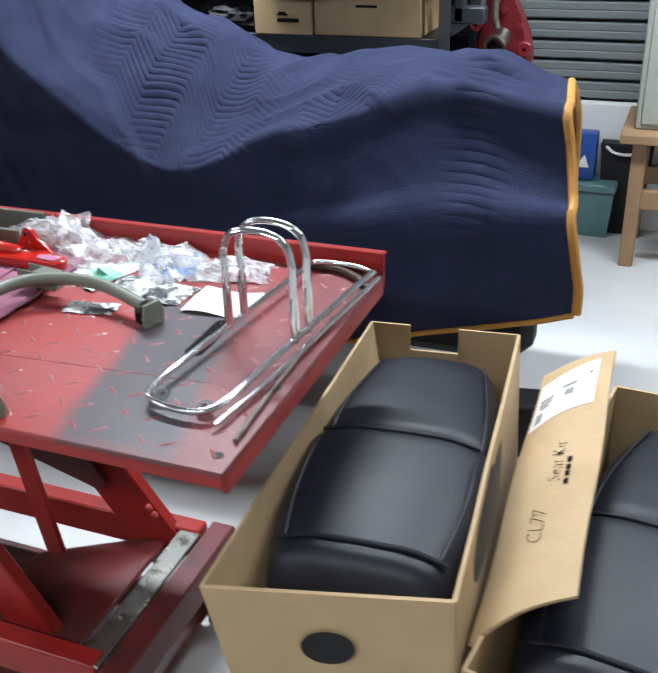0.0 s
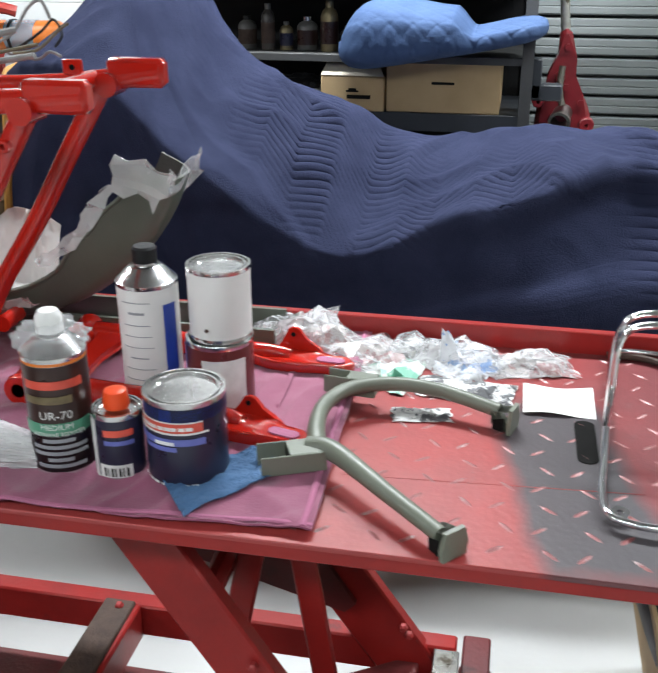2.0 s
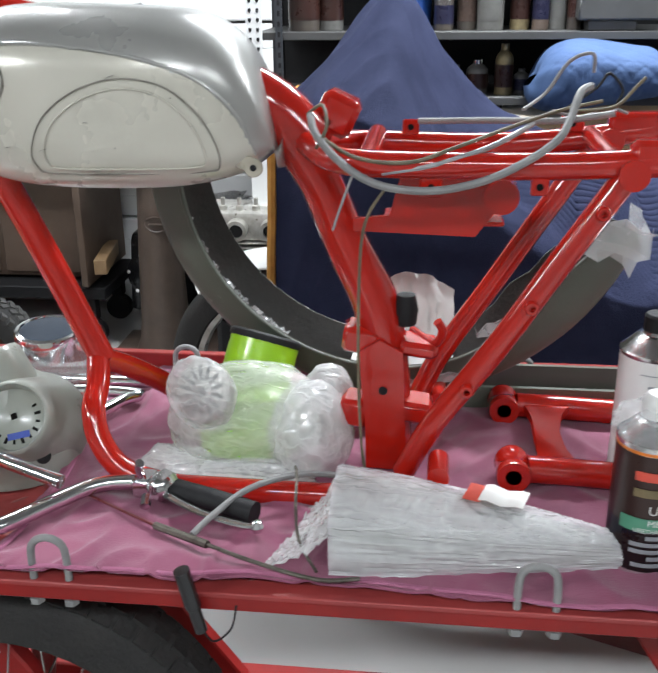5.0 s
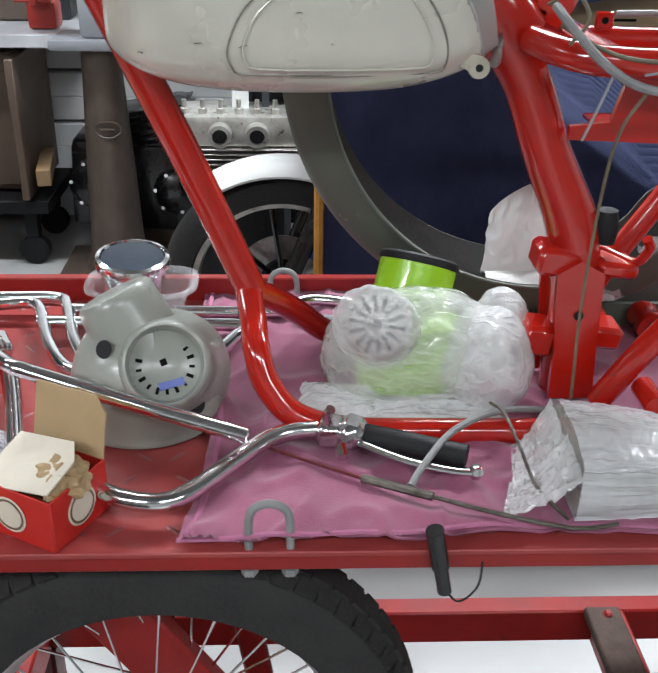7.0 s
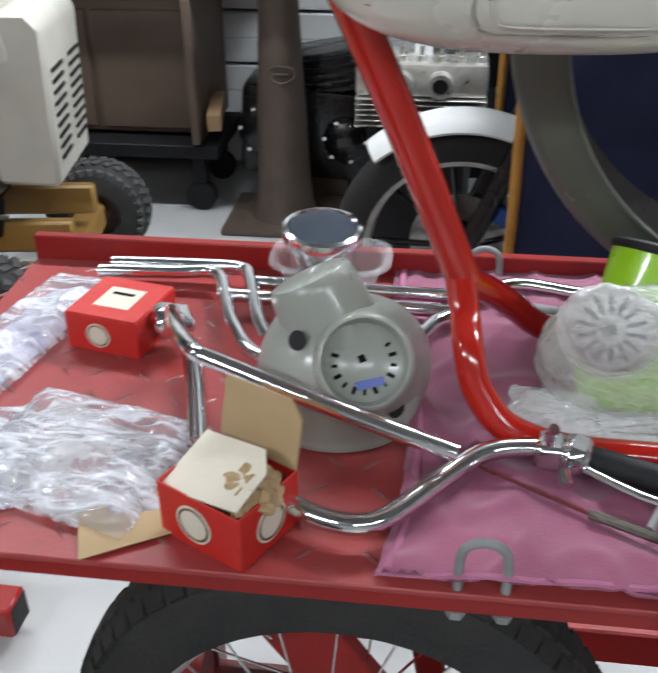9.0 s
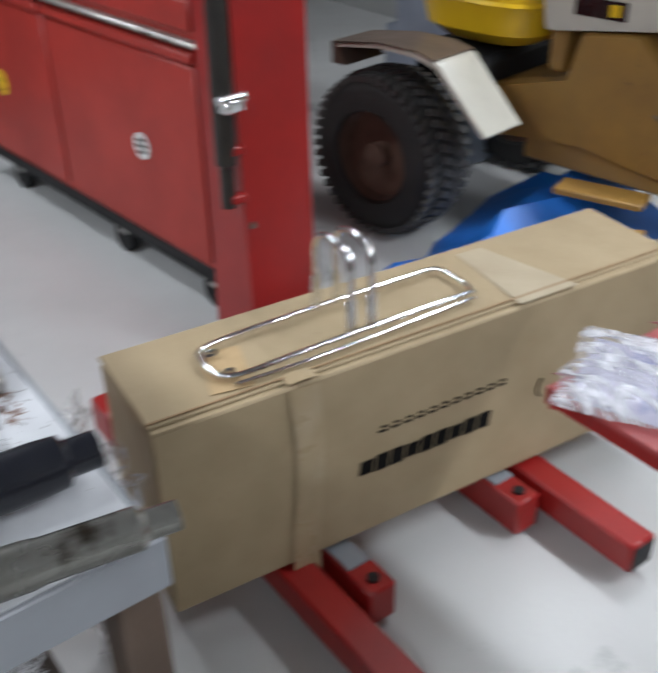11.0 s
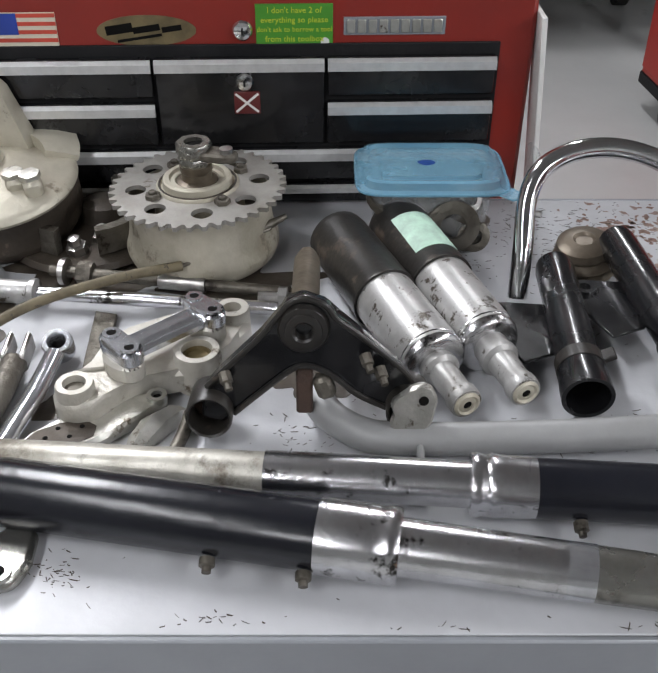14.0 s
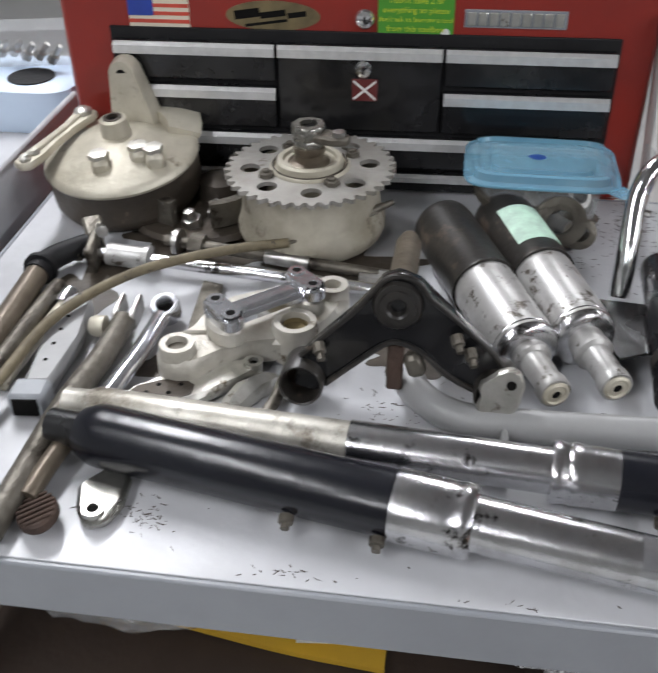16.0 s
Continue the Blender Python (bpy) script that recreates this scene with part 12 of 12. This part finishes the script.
tbox("side_tank", (0.93, -0.10, 0.60), (0.22, 0.12, 0.14), BLACK_GLOSS, bevel=0.02)
tbox("belt_cover", (0.90, -0.15, 0.42), (0.30, 0.05, 0.14), BLACK_MATT, (0, 12, 0), bevel=0.02)
tbox("engine_block", (0.80, 0.0, 0.50), (0.42, 0.24, 0.26), BLACK_GLOSS, bevel=0.03, label="dark oily engine")
for i in range(6):
    tbox("fin", (0.72 + 0.02 * i, -0.125, 0.53), (0.008, 0.03, 0.2), BLACK_GLOSS, bevel=0.002)
for p in ([(0.6, -0.14, 0.56), (0.75, -0.17, 0.5), (0.95, -0.15, 0.45)], [(0.62, -0.15, 0.47), (0.8, -0.16, 0.42), (1.0, -0.14, 0.42)], [(0.85, -0.14, 0.6), (0.9, -0.17, 0.52), (1.02, -0.14, 0.5)]):
    bm = B()
    tube(bm, [tm @ Vector(q) for q in p], 0.007, 8, 4)
    part("engine_pipe", bm, STEEL_DIRTY, tr)
rng = random.Random(5)
for i in range(26):
    x, z = rng.uniform(0.78, 1.04), rng.uniform(0.38, 0.70)
    ma = rng.choice((BLACK_GLOSS, BLACK_MATT, BLACK_GLOSS, STEEL_DIRTY, STEEL_DIRTY, RUST))
    if i % 2:
        tbox("engine_part", (x, -0.155 + rng.uniform(-0.02, 0.02), z), (rng.uniform(0.03, 0.09), 0.05, rng.uniform(0.02, 0.07)), ma, (0, rng.uniform(-30, 30), 0), bevel=0.008)
    else:
        bm = B()
        tube(bm, [tm @ Vector((x + 0.05 * j * rng.uniform(-1, 1.4), -0.165 - 0.012 * j * (2 - j), z + 0.06 * j * rng.uniform(-1, 1))) for j in range(3)], rng.uniform(0.005, 0.011), 8, 4)
        part("engine_pipe", bm, ma, tr)
tbox("hood", (0.72, 0.0, 0.85), (0.84, 0.36, 0.22), CREAM, (0, -8, 0), bevel=0.03, seg=2, label="cream hood")
tbox("hood_decal", (0.50, -0.182, 0.775), (0.16, 0.003, 0.05), BLACK_GLOSS, bevel=0.001, label="dark decal as plain shape")
tbox("decal_patch", (0.545, -0.1845, 0.775), (0.03, 0.002, 0.032), YELLOW, bevel=0.0005)
bm = B()
prism(bm, [(1.05, 0.92), (1.20, 0.92), (1.235, 0.88), (1.22, 0.48), (1.06, 0.49)], -0.17, 0.17, tm @ Matrix(((1, 0, 0, 0), (0, 0, -1, 0), (0, 1, 0, 0), (0, 0, 0, 1))), 0.012)
part("grille_housing", bm, CREAM, tr, "cream grille housing")
for k in range(9):
    for s in (-0.085, 0.085):
        tbox("grille_slot", (1.2345 - 0.0018 * (8 - k) * 0.5, s, 0.55 + k * 0.028), (0.006, 0.10, 0.011), BLACK_MATT, bevel=0.002)
bm = B()
rod(bm, tm @ Vector((1.02, -0.17, 0.82)), tm @ Vector((1.06, -0.24, 0.818)), [(0, 0), (0.065, 0), (0.07, 0.04), (0.072, 0.06), (0.062, 0.062), (0.0, 0.05)], 32)
part("headlamp", bm, CREAM, tr, "round headlamp housing")
bm = B()
rod(bm, tm @ Vector((1.053, -0.228, 0.8185)), tm @ Vector((1.07, -0.26, 0.818)), [(0, 0), (0.06, 0), (0.055, 0.012), (0.03, 0.02), (0, 0.022)], 32)
part("headlamp_lens", bm, CHROME, tr, "shiny headlamp glass")
for s in (-1, 1):
    bm = B()
    prism(bm, [(-0.25, 0.612), (-0.06, 0.640), (0.08, 0.640), (0.166, 0.622), (0.350, 0.445), (0.338, 0.436), (0.158, 0.607), (0.078, 0.626), (-0.06, 0.626), (-0.25, 0.598)], -0.075, 0.10, tm @ Matrix(((1, 0, 0, 0), (0, 0, -1, s * 0.36), (0, 1, 0, 0), (0, 0, 0, 1))), 0.003)
    fd = part("fender", bm, CREAM, tr, "scuffed cream fender")
    bm = B()
    prism(bm, [(-0.245, 0.6145), (-0.06, 0.6415), (0.08, 0.6415), (0.155, 0.6265), (0.155, 0.630), (0.08, 0.645), (-0.06, 0.645), (-0.258, 0.617), (-0.258, 0.55), (-0.20, 0.55)], -0.078, 0.105, tm @ Matrix(((1, 0, 0, 0), (0, 0, -1, s * 0.36), (0, 1, 0, 0), (0, 0, 0, 1))))
    part("rubber_mat", bm, BROWN_POST, fd, "dark worn mat on the fender")
    bm = B()
    prism(bm, [(-0.24, 0.606), (-0.06, 0.634), (0.08, 0.634), (0.155, 0.612), (0.20, 0.565), (0.10, 0.56), (-0.02, 0.575), (-0.14, 0.56)], -0.002, 0.002, tm @ Matrix(((1, 0, 0, 0), (0, 0, -1, s * 0.365), (0, 1, 0, 0), (0, 0, 0, 1))) @ pose(0, 0, s * 0.098))
    part("fender_skirt", bm, BROWN_POST, fd, "dark brown fender side")
tbox("footboard", (0.62, -0.25, 0.29), (0.26, 0.10, 0.02), TAN, (0, 0, 12), bevel=0.004)
tbox("axle_beam", (1.16, 0, 0.20), (0.08, 0.62, 0.08), TAN, bevel=0.01)
tbox("drag_bar", (1.05, -0.22, 0.27), (0.42, 0.05, 0.04), TAN, (0, 0, -8), 0.005)
tbox("drag_bar", (0.72, -0.42, 0.25), (0.24, 0.05, 0.03), TAN, (0, -8, 20), 0.005)
bm = B()
loft(bm, [[tm @ Vector((0.06 + w * math.copysign(abs(math.cos(a)) ** 0.6, math.cos(a)), -0.02 + 0.8 * w * math.copysign(abs(math.sin(a)) ** 0.6, math.sin(a)), z)) for a in (2 * math.pi * j / 32 for j in range(32))] for z, w in ((0.60, 0.08), (0.61, 0.16), (0.65, 0.22), (0.73, 0.24), (0.74, 0.25), (0.75, 0.24), (0.92, 0.25))])
part("seat_pan", bm, YELLOW, tr, "bright yellow plastic seat pan")
tbox("seat_base", (0.0, 0, 0.52), (0.3, 0.4, 0.12), BLACK_MATT, bevel=0.02)
tbox("dash", (0.36, 0, 0.72), (0.06, 0.3, 0.3), TAN, bevel=0.01)
bm = B()
tube(bm, [tm @ Vector((0.33 + 0.17 * math.cos(a) * 0.3, 0.17 * math.sin(a), 1.0 + 0.17 * math.cos(a) * 0.9)) for a in (2 * math.pi * i / 20 for i in range(20))], 0.013, 10, 2, closed=True)
tube(bm, [tm @ Vector((0.36, 0, 0.85)), tm @ Vector((0.33, 0, 1.0))], 0.012, 10, 1)
part("steering_wheel", bm, BLACK_MATT, tr)
gt = thing("grey_machine", (-4.2, 2.0, 0), label="grey plastic machine parts behind the tractor", category="machine")
for c, s, r in (((-4.15, 1.75, 0.55), (0.35, 0.3, 0.18), 8), ((-4.2, 1.78, 0.73), (0.3, 0.26, 0.14), -6), ((-4.25, 1.8, 0.25), (0.4, 0.3, 0.5), 0)):
    bm = B()
    box(bm, c, s, (0, 0, r), 0.02, 2)
    part("panel", bm, mat("blue_grey_plastic", (0.22, 0.25, 0.30), None, 6, 0.45), gt)
tp = thing("blue_tarp", (-3.3, 1.35, 0), label="crumpled bright blue tarpaulin on the floor under the tractor", category="tarpaulin")
bm = B()


def tarp(u, v):
    q = Vector((u * 37.7, v * 41.3, 3.0))
    n1, n2, n3 = (noise.cell(q * k + Vector((k, 2 * k, 0))) - 0.5 for k in (1.0, 1.31, 1.73))
    edge = min(u, 1 - u, v, 1 - v) < 0.02
    u, v = (u, v) if edge else (u + 0.09 * n1, v + 0.08 * n2)
    x, y = -3.58 - 0.22 * v + (0.40 + 0.30 * v) * u, 0.88 + 0.84 * v + 0.06 * u
    return (x, y, 0.006 if edge and v < 0.03 else 0.03 + 0.20 * max(0.0, 1 - 1.7 * abs(u - 0.55)) * min(1.0, 1.6 * v) + 0.045 * n3)


sheet(bm, tarp, 5, 6, 0.003)
part("sheet", bm, BLUE_TARP, tp, smooth=14)

# ---- seats in cartons ----


def seat(name, m, length, width, height, label, bars=3):
    """A motorcycle dual seat: a long cushion, stepped, with piping; its length runs along local y."""
    holder = thing(name, m=m, label=label, category="motorcycle seat", group="motorcycle seats")

    def ring(v, n=28):
        y = -length / 2 + length * v
        nose = 1 - max(0, (v - 0.45) / 0.55) ** 2.2 * 0.44
        tail = 1 - max(0, (0.34 - v) / 0.34) ** 2 * 0.24
        half = width / 2 * nose * tail * (0.98 if v > 0.5 else 1.0)
        top = height * (0.78 + 0.10 * math.sin(v * 3.0)) - (0.012 * math.exp(-((v - 0.49) / 0.025) ** 2)) + (0.02 if v < 0.47 else 0.0)
        top *= 1 - max(0, (v - 0.86) / 0.14) ** 2 * 0.55
        top *= 1 - max(0, (0.06 - v) / 0.06) ** 2 * 0.4
        out = []
        for j in range(n):
            a = 2 * math.pi * j / n
            c_, s_ = math.cos(a), math.sin(a)
            out.append(m @ Vector((half * math.copysign(abs(c_) ** 0.62, c_), y, top / 2 + top / 2 * math.copysign(abs(s_) ** 0.7, s_))))
        return out
    bm = B()
    loft(bm, [ring(i / 60) for i in range(61)])
    cu = part("cushion", bm, VINYL, holder, "black grained vinyl cushion", smooth=60)

    def top_at(x, v):
        r = ring(v, 120)
        inv = m.inverted()
        q = max((inv @ p for p in r if abs((inv @ p).x - x) < width * 0.03), key=lambda p: p.z, default=Vector((x, -length / 2 + length * v, height * 0.7)))
        return m @ Vector((x, q.y, q.z + 0.0015))
    k = width * 0.40
    for pts in ([top_at(x * k, 0.49) for x in (-1, -0.6, -0.2, 0.2, 0.6, 1)], [top_at(x * k, 0.465) for x in (-1, -0.6, -0.2, 0.2, 0.6, 1)], [top_at(x * k, 0.09) for x in (-0.95, -0.6, -0.2, 0.2, 0.6, 0.95)]):
        bm = B()
        tube(bm, pts, 0.0035, 8, 4)
        part("piping", bm, VINYL, cu)
    for s in (-1, 1):
        bm = B()
        tube(bm, [top_at(s * width * (0.40 - 0.02 * abs(v - 0.3)) * (1 - max(0, (v - 0.45) / 0.55) ** 2.2 * 0.44) * (1 - max(0, (0.34 - v) / 0.34) ** 2 * 0.24), v) for v in (0.09, 0.2, 0.3, 0.4, 0.5, 0.6, 0.7, 0.8, 0.88)], 0.0028, 8, 4)
        part("seam", bm, VINYL, cu)
    return holder


def slab(bm, quad, t, lean=None):
    """A board from four corners, with thickness t along its normal."""
    q = [Vector(p) for p in quad]
    nrm = (q[1] - q[0]).cross(q[-1] - q[0]).normalized() * t / 2
    a, b = [bm.verts.new(p + nrm) for p in q], [bm.verts.new(p - nrm) for p in q]
    bm.faces.new(a)
    bm.faces.new(b[::-1])
    for i in range(len(q)):
        bm.faces.new((a[i], b[i], b[(i + 1) % len(q)], a[(i + 1) % len(q)]))
    return bm


def seat_carton(corners, rim, label, notch=False, base=None):
    """A tall open carton: corners front-left, front-right, back-right, back-left."""
    cx, cy = sum(c[0] for c in corners) / 4, sum(c[1] for c in corners) / 4
    holder = thing("seat_carton", (cx, cy, 0), label=label, category="carton", group="seat cartons")
    low = [(x, y, 0.004) for x, y in base] if base else [(x + (cx - x) * 0.02, y + (cy - y) * 0.02, 0.004) for x, y in corners]
    top = [(x, y, rim[k]) for k, (x, y) in enumerate(corners)]
    for k in range(4):
        n = (k + 1) % 4
        bm = B()
        if notch and k == 2:
            a, b = Vector(top[k]), Vector(top[n])
            down = Vector((0, 0, -0.055))
            slab(bm, [low[k], low[n], b, b + (a - b) * 0.27, b + (a - b) * 0.27 + down, b + (a - b) * 0.60 + down, b + (a - b) * 0.60, a], 0.006)
        elif k == 1:
            a, b = Vector(top[k]), Vector(top[n])
            up = Vector((0, 0, 0.006))
            slab(bm, [low[k], low[n], b, b + (a - b) * 0.3 - up, b + (a - b) * 0.62 + up * 0.4, b + (a - b) * 0.8 - up, a], 0.006)
        else:
            slab(bm, [low[k], low[n], top[n], top[k]], 0.006)
        part("wall", bm, CARD, holder)
    bm = B()
    slab(bm, [(x, y, 0.005) for x, y, z in low], 0.006)
    part("bottom", bm, CARD, holder)
    return holder, top


oc, rim1 = seat_carton(((-0.06, 0.02), (0.258, 0.097), (0.198, 0.839), (-0.092, 0.807)), (0.555, 0.56, 0.56, 0.56), "open tall cardboard carton with a hand hole, holding a seat", True, ((0.03, 0.06), (0.268, 0.115), (0.235, 0.77), (0.06, 0.735)))
along = (Vector(rim1[1]) - Vector(rim1[0])).normalized()
bm = B()
lathe(bm, [(0, 0), (0.036, 0), (0.0365, 0.0012), (0, 0.0012)], Matrix.Translation(Vector(rim1[0]) + along * 0.165 + Vector((0.001, -0.0048, -0.09))) @ pose(0, 0, 0, 90, 0, 13.6) @ Matrix.Diagonal((1.0, 0.78, 1, 1)), 28)
part("hand_hole", bm, BLACK_MATT, oc, "dark oval hand hole")
bm = B()
box(bm, (0.125, 0.41, 0.2), (0.13, 0.5, 0.385), (0, 0, 4), bevel=0.01)
solo("packing_block", bm, CARD_DARK, "brown packing at the bottom of the seat carton", "packing")
seat("dual_seat", pose(0.087, 0.445, 0.395, 1.5, 0, 4.5), 0.68, 0.32, 0.19, "long black vinyl motorcycle seat with piping, in an open carton")

oc2, rim2 = seat_carton(((0.275, 0.095), (0.63, 0.04), (0.76, 0.85), (0.388, 0.875)), (0.45, 0.45, 0.46, 0.46), "open cardboard carton with a turned-down flap, holding a second seat")
hinge_a, hinge_b = Vector((0.398, 0.215, 0.508)), Vector((0.380, 0.86, 0.545))
out_a, out_b = Vector((0.268, 0.150, 0.435)), Vector((0.250, 0.845, 0.475))


def on_flap(u, v, w=0.0):
    """u along the hinge from its near end, v out from the hinge."""
    p = (hinge_a + (hinge_b - hinge_a) * u) * (1 - v) + (out_a + (out_b - out_a) * u) * v
    nrm = (hinge_b - hinge_a).cross(out_a - hinge_a).normalized()
    nrm = nrm if nrm.z > 0 else -nrm
    return p + nrm * (w + 0.012 * math.sin(3.14 * v) + 0.004 * math.sin(u * 9 + v * 3))


bm = B()
sheet(bm, lambda u, v: on_flap(u, v), 24, 12, 0.005)
flap = part("turned_flap", bm, CARD, oc2, "turned-down cardboard flap with handwriting")
bm = B()
sheet(bm, lambda u, v: on_flap(0.70 + 0.23 * u + 0.05 * (1 - v) * 0.6, 0.16 + 0.80 * v, 0.0012), 10, 10, 0.0006)
lab = part("shipping_label", bm, PAPER, flap, "white label with grey print")
for u0, v0, du, dv in ((0.72, 0.80, 0.05, 0.1), (0.79, 0.74, 0.012, 0.14), (0.81, 0.72, 0.012, 0.18), (0.83, 0.70, 0.012, 0.2), (0.80, 0.42, 0.03, 0.12), (0.85, 0.40, 0.012, 0.2), (0.88, 0.22, 0.02, 0.05)):
    bm = B()
    sheet(bm, lambda u, v: on_flap(u0 + du * u, v0 + dv * v, 0.0022), 3, 3, 0.0004)
    part("label_bar", bm, GREY_CABLE, lab)
ux, uy = (on_flap(0.6, 0.45) - on_flap(0.2, 0.45)).normalized(), (on_flap(0.4, 0.7) - on_flap(0.4, 0.3)).normalized()
uz = ux.cross(uy).normalized()
uy = uz.cross(ux)
for k, (body, u, v, size) in enumerate((("CL77", 0.27, 0.52, 0.036), ("Seat Kit", 0.50, 0.44, 0.034))):
    o = on_flap(u, v, 0.0026)
    text("handwriting", body, size, Matrix(((ux.x, uy.x, uz.x, o.x), (ux.y, uy.y, uz.y, o.y), (ux.z, uy.z, uz.z, o.z), (0, 0, 0, 1))), INK, flap, 0.0003, 0.0011)
bm = B()
for u0 in (0.405, 0.435, 0.46, 0.49):
    sheet(bm, lambda u, v: on_flap(u0 + 0.018 * u, 0.29 + 0.05 * v, 0.0024), 2, 2, 0.0004)
part("handwriting_bar", bm, INK, flap)
seat("dual_seat", pose(0.525, 0.47, 0.275, 2, 0, -8.5), 0.74, 0.36, 0.21, "long black vinyl motorcycle seat with piping, in the second carton")
bm = B()
box(bm, (0.54, 0.40, 0.16), (0.25, 0.6, 0.30), (0, 0, -6), bevel=0.01)
solo("packing_block", bm, CARD_DARK, "brown packing under the second seat", "packing")
bm = B()
box(bm, (0.15, 1.26, 0.09), (0.18, 0.1, 0.16), (0, 0, 10), 0.01)
solo("dark_block", bm, BLACK_MATT, "dark block on the floor beneath the blanket", "block")
